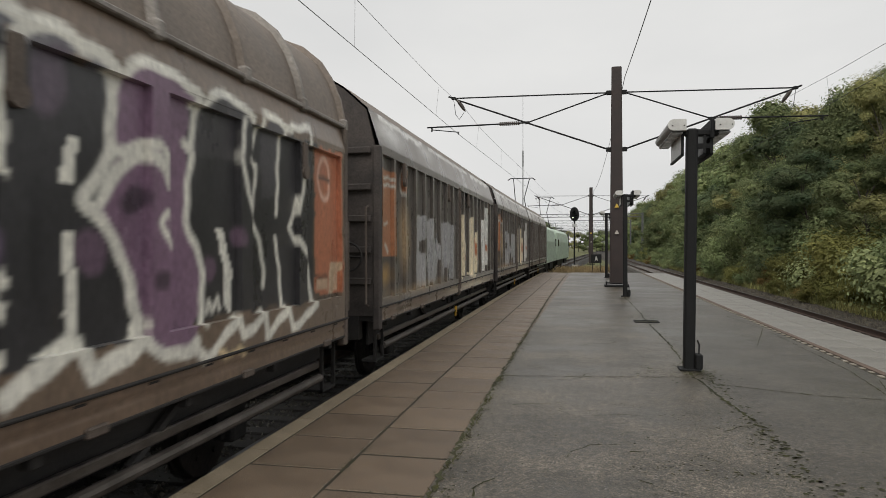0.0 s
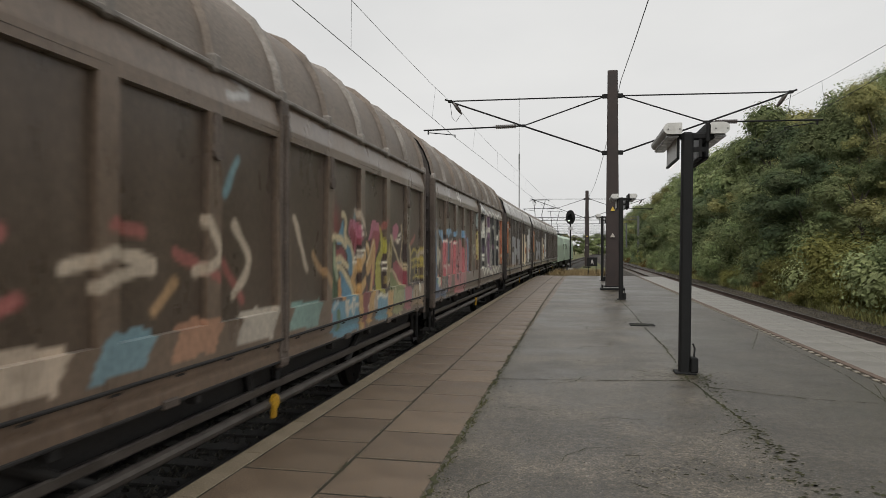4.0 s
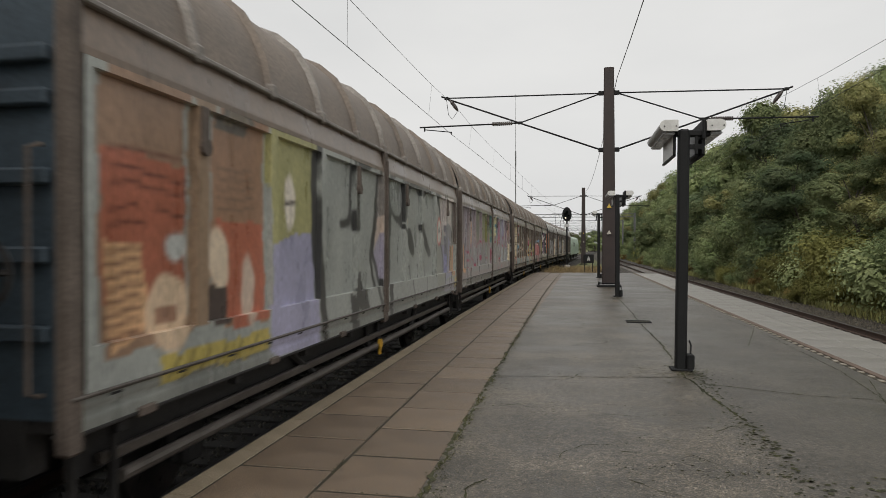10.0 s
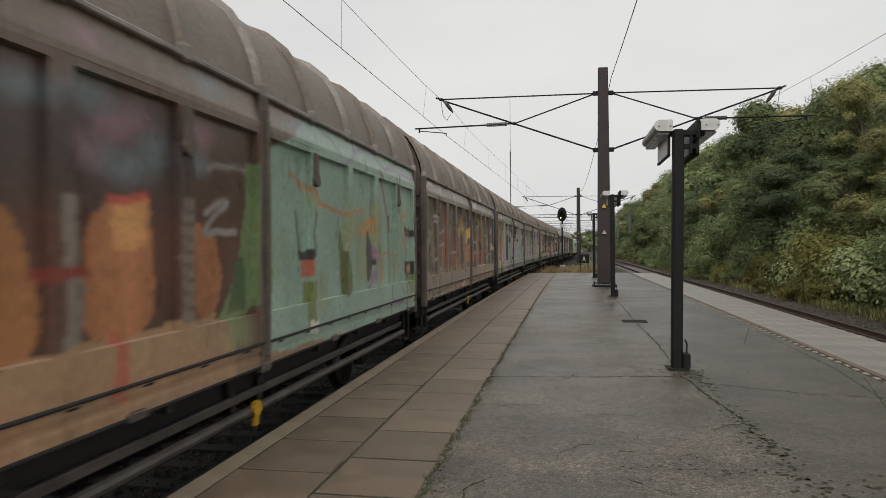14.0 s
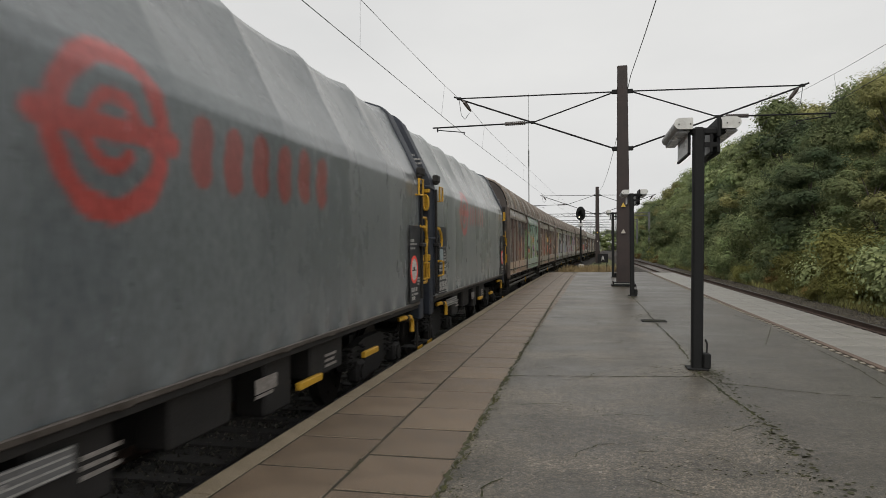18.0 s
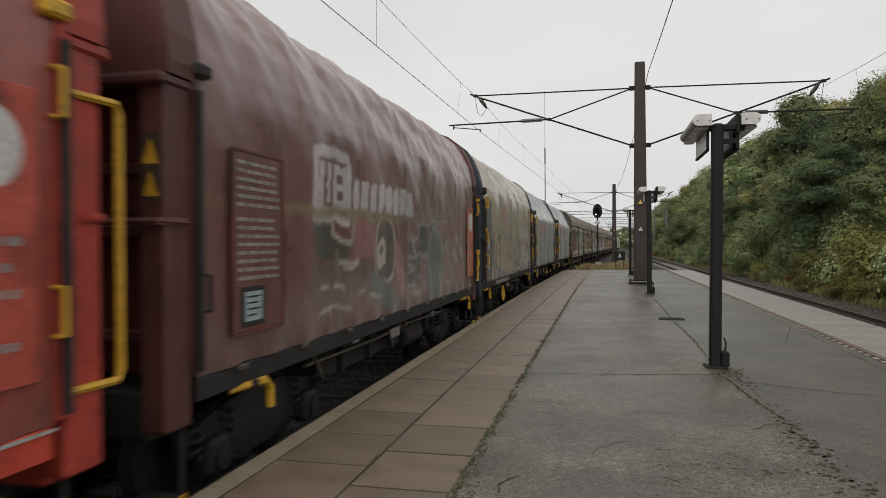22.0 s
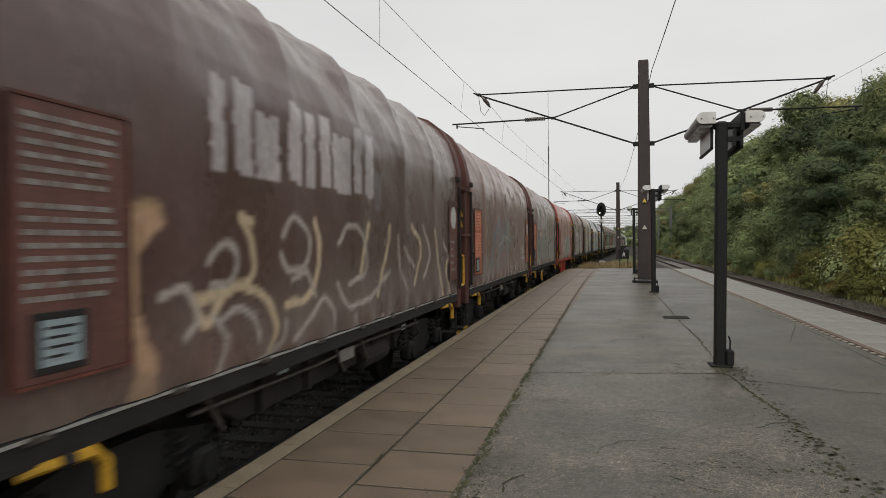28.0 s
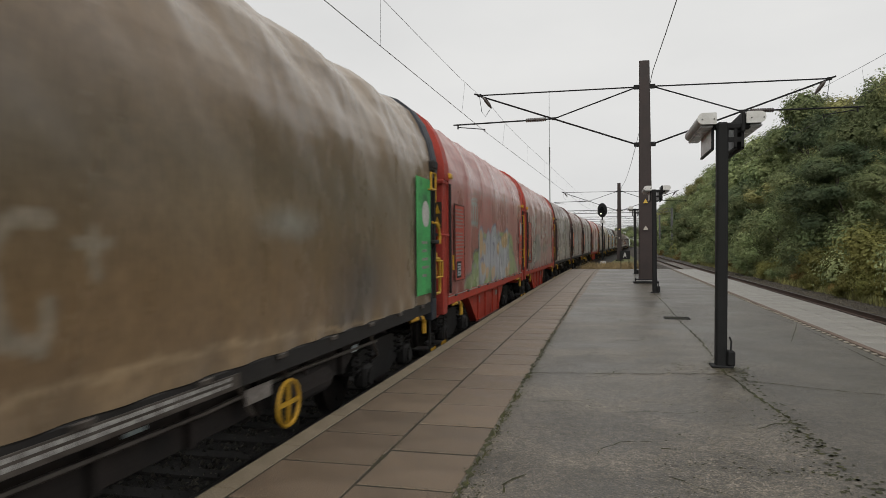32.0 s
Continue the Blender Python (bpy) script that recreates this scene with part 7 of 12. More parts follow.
put(('fill', [(1.82, 1.83), (1.92, 1.87), (1.95, 1.57), (1.84, 1.57)], (176, 124, 66)))
put(('loop', [(2.19, 2.4), (2.23, 2.53), (2.41, 2.58), (2.58, 2.51), (2.62, 2.34), (2.45, 2.16), (2.39, 2.09), (2.32, 2.27)], (162, 90, 110)))
put(('loop', [(2.24, 2.42), (2.41, 2.47), (2.55, 2.34), (2.68, 2.38), (2.47, 2.16), (2.39, 2.05), (2.35, 2.22)], (134, 58, 70)))
put(('loop', [(3.04, 2.31), (3.2, 2.53), (3.36, 2.61), (3.61, 2.56), (3.65, 2.37), (3.39, 2.46), (3.2, 2.35)], (162, 90, 110)))
put(('loop', [(3.2, 2.35), (3.43, 2.49), (3.63, 2.37), (3.37, 2.02), (3.29, 1.65), (3.11, 1.87)], (134, 58, 70)))
put(('loop', [(4.31, 2.54), (4.5, 2.62), (4.69, 2.55), (4.59, 2.4), (4.38, 2.38)], (162, 90, 110)))
put(('fade', (4.06, 2.51), (0.08, 0.12), 0.8, (130, 58, 66)))
put(('fill', [(2.61, 1.61), (2.99, 1.72), (2.93, 1.41), (2.8, 1.24), (2.64, 1.42)], (120, 54, 60)))
put(('loop', [(4.39, 1.99), (4.87, 1.97), (5.09, 1.74), (5.03, 1.52), (4.5, 1.66)], (134, 58, 70)))
put(('curve', [(1.96, 2.63), (2.05, 2.62), (2.1, 2.54), (2.05, 2.42), (2.12, 2.32), (2.31, 2.22), (2.42, 2.05), (2.39, 1.89)], 0.085, (178, 162, 124)))
put(('curve', [(1.48, 2.33), (1.76, 2.36), (1.96, 2.32), (2.1, 2.24)], 0.085, (178, 162, 124)))
put(('curve', [(1.78, 2.09), (1.92, 2.09), (2.19, 1.97)], 0.085, (178, 162, 124)))
put(('curve', [(1.76, 2.0), (1.92, 1.98), (2.14, 1.83), (2.32, 1.68), (2.37, 1.6)], 0.085, (178, 162, 124)))
put(('curve', [(5.21, 2.24), (5.44, 2.29), (5.53, 2.07), (5.44, 1.64)], 0.085, (178, 162, 124)))
put(('curve', [(1.67, 2.23), (1.72, 2.02), (1.78, 1.88)], 0.1, (140, 150, 120)))
put(('curve', [(2.34, 1.78), (2.5, 1.95), (2.73, 2.14), (2.98, 2.24), (3.05, 2.16)], 0.12, (178, 140, 82)))
put(('curve', [(2.52, 1.65), (2.74, 1.82), (2.98, 1.96), (3.21, 2.15), (3.32, 2.28), (3.32, 2.07), (3.17, 1.7), (3.06, 1.39), (2.92, 1.21)], 0.12, (178, 140, 82)))
put(('curve', [(2.39, 1.77), (2.53, 1.54), (2.67, 1.22)], 0.12, (178, 140, 82)))
put(('curve', [(2.98, 1.88), (3.2, 2.03)], 0.12, (178, 140, 82)))
put(('curve', [(2.74, 2.15), (2.98, 2.26), (3.07, 2.2)], 0.04, (196, 176, 140)))
put(('curve', [(2.98, 1.99), (3.31, 2.29)], 0.04, (196, 176, 140)))
put(('loop', [(3.58, 2.55), (3.74, 2.43), (3.83, 2.2), (3.65, 1.97), (3.69, 1.65), (3.74, 1.5), (3.51, 1.48), (3.35, 1.77), (3.46, 2.07), (3.67, 2.24)], (152, 146, 46)))
put(('loop', [(3.78, 1.83), (3.87, 2.2), (4.17, 2.38), (4.34, 2.2), (4.27, 1.89), (4.07, 1.71), (3.82, 1.64)], (136, 118, 66)))
put(('loop', [(3.97, 1.62), (4.28, 1.84), (4.64, 1.66), (4.9, 1.53), (4.5, 1.3), (4.07, 1.41)], (106, 112, 66)))
put(('curve', [(3.92, 2.09), (4.17, 2.39), (4.3, 2.25), (4.23, 2.04)], 0.05, (178, 162, 124)))
put(('curve', [(4.27, 2.35), (4.57, 2.14), (4.87, 1.92), (5.06, 1.84)], 0.05, (178, 162, 124)))
put(('curve', [(4.87, 2.58), (4.95, 2.31), (4.87, 2.03), (5.09, 1.9)], 0.05, (178, 162, 124)))
put(('curve', [(3.87, 1.67), (4.33, 1.87), (4.74, 1.65), (5.03, 1.5), (4.95, 1.29)], 0.05, (178, 162, 124)))
put(('curve', [(4.33, 1.59), (4.5, 1.3), (4.65, 1.13)], 0.05, (178, 162, 124)))
put(('line', [(2.39, 2.02), (2.53, 2.03)], 0.035, (206, 198, 180)))
put(('line', [(2.44, 2.08), (2.64, 2.12)], 0.035, (206, 198, 180)))
put(('line', [(2.55, 2.17), (2.7, 2.2)], 0.035, (206, 198, 180)))
put(('line', [(2.87, 1.42), (2.99, 1.43)], 0.035, (206, 198, 180)))
put(('line', [(2.88, 1.36), (2.97, 1.37)], 0.035, (206, 198, 180)))
put(('line', [(4.67, 2.43), (4.82, 2.45)], 0.035, (206, 198, 180)))
put(('line', [(4.62, 2.34), (4.82, 2.37)], 0.035, (206, 198, 180)))
put(('line', [(3.72, 2.0), (3.83, 2.02)], 0.035, (206, 198, 180)))
put(('line', [(3.72, 1.91), (3.83, 1.93)], 0.035, (206, 198, 180)))
put(('line', [(2.56, 2.49), (2.61, 2.5)], 0.035, (206, 198, 180)))
put(('line', [(2.58, 2.4), (2.64, 2.41)], 0.035, (206, 198, 180)))
put(('line', [(5.6, 2.0), (6.34, 2.03)], 0.05, (168, 150, 62)))
put(('line', [(5.63, 1.88), (6.41, 1.91)], 0.05, (168, 150, 62)))
put(('line', [(5.69, 1.69), (6.34, 1.7)], 0.05, (168, 150, 62)))
put(('line', [(5.56, 2.09), (5.76, 2.2), (6.02, 2.12), (6.33, 2.24)], 0.05, (168, 150, 62)))
put(('line', [(5.76, 2.01), (5.79, 1.76)], 0.05, (168, 150, 62)))
put(('line', [(6.02, 2.03), (6.07, 1.77)], 0.05, (168, 150, 62)))
put(('line', [(6.26, 2.06), (6.3, 1.79)], 0.05, (168, 150, 62)))
put(('fill', [(1.48, 1.57), (2.45, 1.58), (2.48, 1.14), (1.48, 1.14)], (84, 128, 146)))
put(('fill', [(1.64, 1.47), (1.75, 1.48), (1.76, 1.23), (1.65, 1.21)], (78, 104, 70)))
put(('fill', [(1.94, 1.57), (2.08, 1.57), (2.05, 1.35), (1.96, 1.36)], (170, 164, 148)))
put(('fill', [(2.19, 1.58), (2.25, 1.58), (2.25, 1.34), (2.19, 1.34)], (170, 164, 148)))
put(('fill', [(2.28, 1.57), (2.32, 1.56), (2.31, 1.36), (2.27, 1.35)], (170, 164, 148)))
put(('line', [(2.05, 1.46), (2.21, 1.48)], 0.05, (170, 164, 148)))
put(('line', [(2.31, 1.46), (2.47, 1.48)], 0.05, (170, 164, 148)))
put(('line', [(1.55, 1.49), (1.67, 1.56)], 0.06, (150, 160, 160)))
put(('fill', [(2.46, 1.59), (2.61, 1.6), (2.7, 1.14), (2.53, 1.13)], (176, 138, 74)))
put(('fill', [(2.62, 1.59), (2.89, 1.59), (2.78, 1.13), (2.7, 1.14)], (122, 54, 58)))
put(('fill', [(2.97, 1.59), (3.21, 1.63), (3.07, 1.18), (2.83, 1.19)], (176, 138, 74)))
put(('fill', [(3.21, 1.6), (3.35, 1.6), (3.31, 1.35), (3.14, 1.33)], (160, 140, 120)))
put(('fill', [(3.35, 1.52), (3.89, 1.53), (3.83, 1.16), (3.26, 1.18)], (84, 128, 146)))
put(('curve', [(3.32, 1.49), (3.47, 1.55), (3.64, 1.51), (3.89, 1.52)], 0.06, (186, 182, 166)))
put(('fill', [(3.89, 1.55), (4.23, 1.54), (4.17, 1.15), (3.89, 1.15)], (176, 138, 74)))
put(('fill', [(4.23, 1.54), (4.9, 1.53), (4.87, 1.19), (4.23, 1.18)], (136, 138, 96)))
put(('fill', [(4.95, 1.55), (5.44, 1.56), (5.38, 1.17), (4.98, 1.17)], (156, 88, 100)))
put(('fill', [(5.52, 1.55), (6.34, 1.56), (6.34, 1.17), (5.44, 1.22)], (150, 128, 96)))
put(('fill', [(5.93, 1.57), (6.11, 1.57), (6.11, 1.42), (5.93, 1.43)], (196, 186, 160)))
OPS_D = []
put = OPS_D.append
put(("fade", (-4.05, 3.18), (6, 0.55), 0.6, (108, 94, 102)))
put(("fill", [(-5.6, 3.26), (-5.23, 3.36), (-5.18, 1.94), (-5.58, 1.96)], (132, 126, 138)))
put(("fill", [(-5.06, 3.33), (-4.05, 3.44), (-4.06, 2.11), (-5.07, 1.94)], (130, 122, 134)))
put(("fill", [(-6.14, 3.17), (-5.67, 3.2), (-5.69, 2.46), (-6.15, 2.38)], (98, 86, 88)))
put(("fill", [(-5.58, 1.93), (-4.96, 2.06), (-4.29, 2.18), (-3.13, 2.26), (-0.09, 2.35), (-0.09, 1.44), (-5.59, 1.49)], (132, 130, 130)))
put(("curve", [(-5.64, 3.21), (-5.69, 2.51), (-5.67, 1.47)], 0.08, (110, 66, 84)))
put(("fill", [(-6.18, 2.24), (-5.69, 2.24), (-5.7, 1.5), (-6.17, 1.53)], (204, 152, 84)))
put(("line", [(-6.14, 2.2), (-5.73, 2.21)], 0.03, (150, 104, 64)))
put(("line", [(-6.14, 2.14), (-5.73, 2.15)], 0.03, (150, 104, 64)))
put(("line", [(-6.14, 2.09), (-5.73, 2.09)], 0.03, (150, 104, 64)))
put(("line", [(-6.14, 2.03), (-5.73, 2.03)], 0.03, (150, 104, 64)))
put(("line", [(-6.14, 1.97), (-5.73, 1.97)], 0.03, (150, 104, 64)))
put(("line", [(-6.14, 1.92), (-5.73, 1.91)], 0.03, (150, 104, 64)))
put(("line", [(-6.14, 1.86), (-5.74, 1.85)], 0.03, (150, 104, 64)))
put(("line", [(-6.14, 1.8), (-5.74, 1.79)], 0.03, (150, 104, 64)))
put(("line", [(-6.14, 1.75), (-5.74, 1.73)], 0.03, (150, 104, 64)))
put(("line", [(-6.14, 1.69), (-5.74, 1.67)], 0.03, (150, 104, 64)))
put(("line", [(-6.14, 1.63), (-5.74, 1.61)], 0.03, (150, 104, 64)))
put(("fill", [(-3.71, 3.32), (-2.79, 3.43), (-2.79, 2.31), (-3.34, 2.3), (-3.72, 2.26)], (104, 106, 86)))
put(("fill", [(-2.54, 3.33), (-0.08, 3.45), (-0.3, 2.41), (-2.43, 2.41)], (112, 114, 76)))
put(("fill", [(-2.15, 3.19), (-1.98, 3.21), (-1.99, 2.4), (-2.16, 2.39)], (150, 150, 90)))
put(("fill", [(-3.04, 3.17), (-2.83, 3.15), (-2.88, 2.97), (-3.02, 2.98)], (140, 140, 110)))
put(("blob", (-4.5, 2.58), (0.28, 0.42), (188, 150, 122)))
put(("line", [(-4.61, 2.59), (-4.43, 2.59)], 0.03, (70, 60, 56)))
put(("line", [(-4.59, 2.51), (-4.4, 2.52)], 0.03, (70, 60, 56)))
put(("blob", (-3.37, 2.45), (0.2, 0.22), (176, 148, 130)))
put(("blob", (-4.64, 2.28), (0.1, 0.14), (170, 146, 128)))
put(("curve", [(-5.47, 1.9), (-5.42, 2.03), (-5.29, 2.07), (-5.07, 2.01), (-4.95, 1.93)], 0.06, (142, 66, 88)))
put(("curve", [(-5.18, 1.82), (-4.96, 1.82)], 0.06, (142, 66, 88)))
put(("curve", [(-4.87, 2.15), (-4.64, 2.14), (-4.47, 2.24), (-4.33, 2.22), (-4.22, 2.04), (-4.26, 1.88)], 0.06, (142, 66, 88)))
put(("curve", [(-5.16, 1.6), (-4.81, 1.53), (-4.58, 1.62)], 0.06, (142, 66, 88)))
put(("curve", [(-4.51, 1.73), (-4.37, 1.85), (-4.06, 1.81), (-3.9, 1.68), (-3.77, 1.62)], 0.06, (142, 66, 88)))
put(("curve", [(-3.85, 2.18), (-3.44, 2.22), (-3.11, 2.28), (-3.19, 1.75), (-3.34, 1.64)], 0.06, (142, 66, 88)))
put(("curve", [(-3.02, 2.28), (-2.73, 2.35), (-2.49, 2.27), (-2.43, 1.8)], 0.06, (142, 66, 88)))
put(("curve", [(-2.23, 1.98), (-1.87, 2.36), (-1.57, 2.28), (-1.65, 1.97)], 0.06, (142, 66, 88)))
put(("curve", [(-1.33, 1.85), (-0.89, 2.28), (-0.6, 2.33), (-0.26, 2.29)], 0.06, (142, 66, 88)))
put(("curve", [(-2.43, 1.71), (-2.23, 1.74), (-2.3, 1.6)], 0.06, (142, 66, 88)))
put(("fill", [(-2.77, 1.93), (-2.58, 1.92), (-2.66, 1.74)], (142, 66, 88)))
put(("fill", [(-5.43, 1.78), (-5.23, 1.76), (-5.24, 1.58), (-5.43, 1.61)], (150, 142, 130)))
put(("curve", [(-4.93, 1.32), (-4.84, 1.53), (-4.87, 1.63)], 0.06, (96, 110, 104)))
put(("fill", [(-1.45, 3.03), (-1.33, 3.04), (-1.33, 2.34), (-1.45, 2.34)], (112, 110, 54)))
put(("fill", [(-1.3, 3.06), (-0.55, 2.92), (-0.6, 2.32), (-1.31, 2.35)], (96, 98, 70)))
put(("fill", [(-1.3, 3.27), (-0.55, 3.39), (-0.55, 3.04), (-1.3, 3.06)], (112, 104, 108)))
put(("fill", [(-1.45, 2.28), (-0.56, 2.35), (0.71, 2.42), (3.7, 2.39), (3.69, 1.7), (-1.46, 1.69)], (132, 130, 128)))
put(("fill", [(-0.27, 3.23), (0.25, 3.31), (0.25, 2.38), (-0.15, 2.34), (-0.19, 2.84)], (70, 108, 108)))
put(("fill", [(-0.48, 2.91), (-0.16, 2.85), (-0.15, 2.31), (-0.44, 2.35)], (120, 128, 100)))
put(("fill", [(-0.53, 3.24), (-0.33, 3.32), (-0.31, 2.91), (-0.53, 2.95)], (156, 104, 72)))
put(("fill", [(0.15, 3.44), (0.26, 3.46), (0.47, 3.06), (0.41, 2.93), (0.17, 3.1)], (160, 106, 66)))
put(("fill", [(0.5, 3.4), (0.69, 3.38), (0.68, 3.03), (0.47, 2.96)], (74, 110, 110)))
put(("fill", [(0.47, 2.96), (0.78, 3.04), (0.77, 2.26), (0.35, 2.29)], (128, 144, 104)))
put(("fill", [(-0.54, 2.67), (-0.44, 2.68), (-0.38, 2.35), (-0.54, 2.35)], (150, 82, 84)))
put(("fill", [(-0.4, 2.42), (-0.28, 2.44), (-0.28, 2.31), (-0.38, 2.3)], (176, 150, 110)))
put(("loop", [(-1.07, 2.16), (-0.97, 2.26), (-0.84, 2.26), (-0.77, 2.15), (-0.78, 1.82), (-1.03, 1.63), (-1.09, 1.85)], (138, 134, 132)))
put(("loop", [(-0.71, 2.11), (-0.56, 2.26), (-0.36, 2.25), (-0.21, 2.09), (-0.22, 1.61), (-0.71, 1.59)], (138, 134, 132)))
put(("loop", [(-0.01, 2.14), (0.24, 2.26), (0.47, 2.2), (0.52, 1.89), (0.24, 1.61), (-0.01, 1.64)], (138, 134, 132)))
put(("loop", [(0.7, 2.01), (0.9, 2.23), (1.26, 2.34), (1.41, 1.91), (1.66, 1.82), (1.7, 1.63), (0.7, 1.56)], (138, 134, 132)))
put(("loop", [(1.75, 2.2), (2.44, 2.36), (2.59, 1.77), (1.74, 1.55)], (138, 134, 132)))
put(("loop", [(0.84, 3.11), (0.98, 3.25), (1.27, 3.32), (1.38, 3.27), (1.23, 2.9), (1.19, 2.61), (1.08, 2.4), (0.8, 2.26), (0.77, 2.78)], (178, 172, 132)))
put(("loop", [(1.27, 3.15), (1.59, 3.31), (1.94, 3.33), (2.23, 3.13), (2.25, 2.89), (2.08, 2.59), (1.84, 2.47), (1.75, 2.27), (1.66, 1.97), (1.45, 2.02), (1.3, 2.44), (1.19, 2.75)], (66, 112, 128)))
put(("loop", [(1.8, 2.5), (2.18, 2.52), (2.3, 2.36), (2.03, 2.27), (1.84, 2.27)], (190, 136, 86)))
put(("fill", [(2.28, 3.06), (2.5, 3.17), (2.49, 2.45), (2.28, 2.4)], (150, 80, 86)))
put(("fill", [(2.55, 3.13), (3.71, 3.3), (3.7, 2.29), (2.66, 2.19)], (142, 134, 144)))
put(("fill", [(3.02, 2.69), (3.17, 2.72), (3.17, 2.33), (3.02, 2.33)], (140, 76, 84)))
put(("fill", [(1.27, 3.5), (1.43, 3.49), (1.44, 3.34), (1.31, 3.33)], (150, 88, 92)))
put(("curve", [(-1.07, 2.16), (-0.9, 2.3), (-0.77, 2.2), (-0.75, 1.73)], 0.06, (136, 68, 88)))
put(("curve", [(-0.72, 2.15), (-0.56, 2.3), (-0.36, 2.3), (-0.19, 2.15), (-0.17, 1.61)], 0.06, (136, 68, 88)))
put(("curve", [(0.83, 2.2), (1.04, 2.33), (1.24, 2.37)], 0.06, (136, 68, 88)))
put(("curve", [(0.61, 1.88), (0.67, 2.01), (0.83, 2.17)], 0.06, (136, 68, 88)))
put(("curve", [(1.75, 2.23), (2.13, 2.26), (2.51, 2.36)], 0.06, (136, 68, 88)))
put(("curve", [(1.41, 1.85), (1.66, 1.82), (1.7, 1.63)], 0.06, (136, 68, 88)))
put(("curve", [(0.38, 1.66), (0.4, 1.73), (0.58, 1.73), (0.67, 1.55)], 0.06, (136, 68, 88)))
put(("curve", [(2.77, 1.67), (2.95, 2.1), (3.14, 2.1), (3.2, 1.73)], 0.06, (136, 68, 88)))
put(("curve", [(3.41, 2.19), (3.62, 2.24), (3.85, 2.09), (3.84, 1.69)], 0.06, (136, 68, 88)))
put(("line", [(-1.36, 1.84), (-1.09, 1.84)], 0.08, (140, 60, 80)))
put(("fade", (3.7, 2.86), (2.02, 0.8), .45, (142, 138, 160)))
put(("line", [(1.85, 1.28), (2.49, 1.77), (3.37, 2.16), (3.71, 1.54)], .06, (164, 82, 92)))
put(("line", [(2.49, 1.13), (4.06, 2.16), (5.05, 1.66)], .06, (164, 82, 92)))
put(("box", 5.68, 1.57, 6.17, 2.36, (196, 184, 158)))
put(("blob", (4.51, 2.77), (0.32, 0.27), (196, 184, 158)))
put(("fade", (5.26, 2.86), (1.16, 0.6), .6, (162, 100, 66)))
put(("line", [(3.36, 1.7), (3.71, 2.59), (4.9, 2.75), (5.36, 1.72)], .05, (134, 62, 80)))
put(("fill", [(2.69, 2.0), (3.01, 2.23), (3.84, 2.28), (5.05, 2.29), (5.59, 2.14), (5.6, 1.56), (2.7, 1.55)], (140, 140, 142)))
put(("fade", (3.34, 2.89), (0.92, 0.49), .8, (142, 138, 160)))
put(("fade", (4.63, 2.86), (0.77, 0.71), .7, (142, 138, 160)))
put(("fade", (5.68, 2.93), (0.49, 0.58), .8, (162, 100, 66)))
put(("line", [(2.7, 1.62), (2.79, 2.08), (3.06, 2.23), (3.23, 2.07), (3.21, 1.67)], .05, (140, 80, 92)))
put(("line", [(3.35, 1.66), (3.4, 2.19), (3.65, 2.28), (3.85, 2.06), (3.78, 1.67)], .05, (140, 80, 92)))
put(("line", [(4.19, 1.65), (4.12, 2.1), (4.33, 2.24), (4.88, 2.29), (5.14, 2.04)], .05, (140, 80, 92)))
put(("blob", (3.02, 2.51), (0.1, 0.19), (140, 80, 92)))
put(("blob", (4.48, 2.59), (0.17, 0.21), (190, 150, 110)))
put(("line", [(4.35, 2.58), (4.62, 2.59)], .04, (40, 40, 43)))
put(("box", 5.71, 1.54, 6.24, 2.33, (196, 184, 158)))
put(("line", [(5.75, 2.22), (6.15, 2.24)], .04, (84, 92, 92)))
put(("line", [(5.75, 2.09), (6.16, 2.1)], .04, (84, 92, 92)))
put(("line", [(5.75, 1.93), (6.16, 1.93)], .04, (84, 92, 92)))
put(("line", [(5.75, 1.77), (6.16, 1.77)], .04, (84, 92, 92)))
OPS_E = []
put = OPS_E.append
put(("fill", [(-6.28, 3.32), (-5.36, 3.47), (-5.3, 1.87), (-5.27, 1.56), (-6.26, 1.49)], (134, 104, 80)))
put(("fill", [(-6.26, 2.83), (-5.33, 2.79), (-5.33, 1.87), (-6.24, 1.82)], (152, 82, 56)))
put(("fill", [(-6.22, 2.24), (-5.83, 2.21), (-5.78, 1.65), (-6.2, 1.53)], (190, 146, 100)))
put(("line", [(-6.2, 2.16), (-5.85, 2.18)], 0.03, (120, 84, 60)))
put(("line", [(-6.2, 2.08), (-5.85, 2.1)], 0.03, (120, 84, 60)))
put(("line", [(-6.2, 2.0), (-5.85, 2.02)], 0.03, (120, 84, 60)))
put(("line", [(-6.2, 1.92), (-5.85, 1.94)], 0.03, (120, 84, 60)))
put(("line", [(-6.2, 1.84), (-5.85, 1.86)], 0.03, (120, 84, 60)))
put(("line", [(-6.2, 1.76), (-5.85, 1.78)], 0.03, (120, 84, 60)))
put(("line", [(-6.2, 1.69), (-5.85, 1.7)], 0.03, (120, 84, 60)))
put(("line", [(-6.2, 1.61), (-5.85, 1.62)], 0.03, (120, 84, 60)))
put(("line", [(-6.17, 2.82), (-5.39, 2.85)], 0.025, (96, 50, 38)))
put(("line", [(-6.15, 2.71), (-5.33, 2.68)], 0.025, (96, 50, 38)))
put(("line", [(-6.15, 2.61), (-5.33, 2.59)], 0.025, (96, 50, 38)))
put(("line", [(-6.18, 2.43), (-5.93, 2.46)], 0.025, (96, 50, 38)))
put(("line", [(-6.15, 2.34), (-5.78, 2.35)], 0.025, (96, 50, 38)))
put(("line", [(-5.7, 2.47), (-5.36, 2.43)], 0.025, (96, 50, 38)))
put(("blob", (-5.54, 1.74), (0.26, 0.28), (196, 168, 136)))
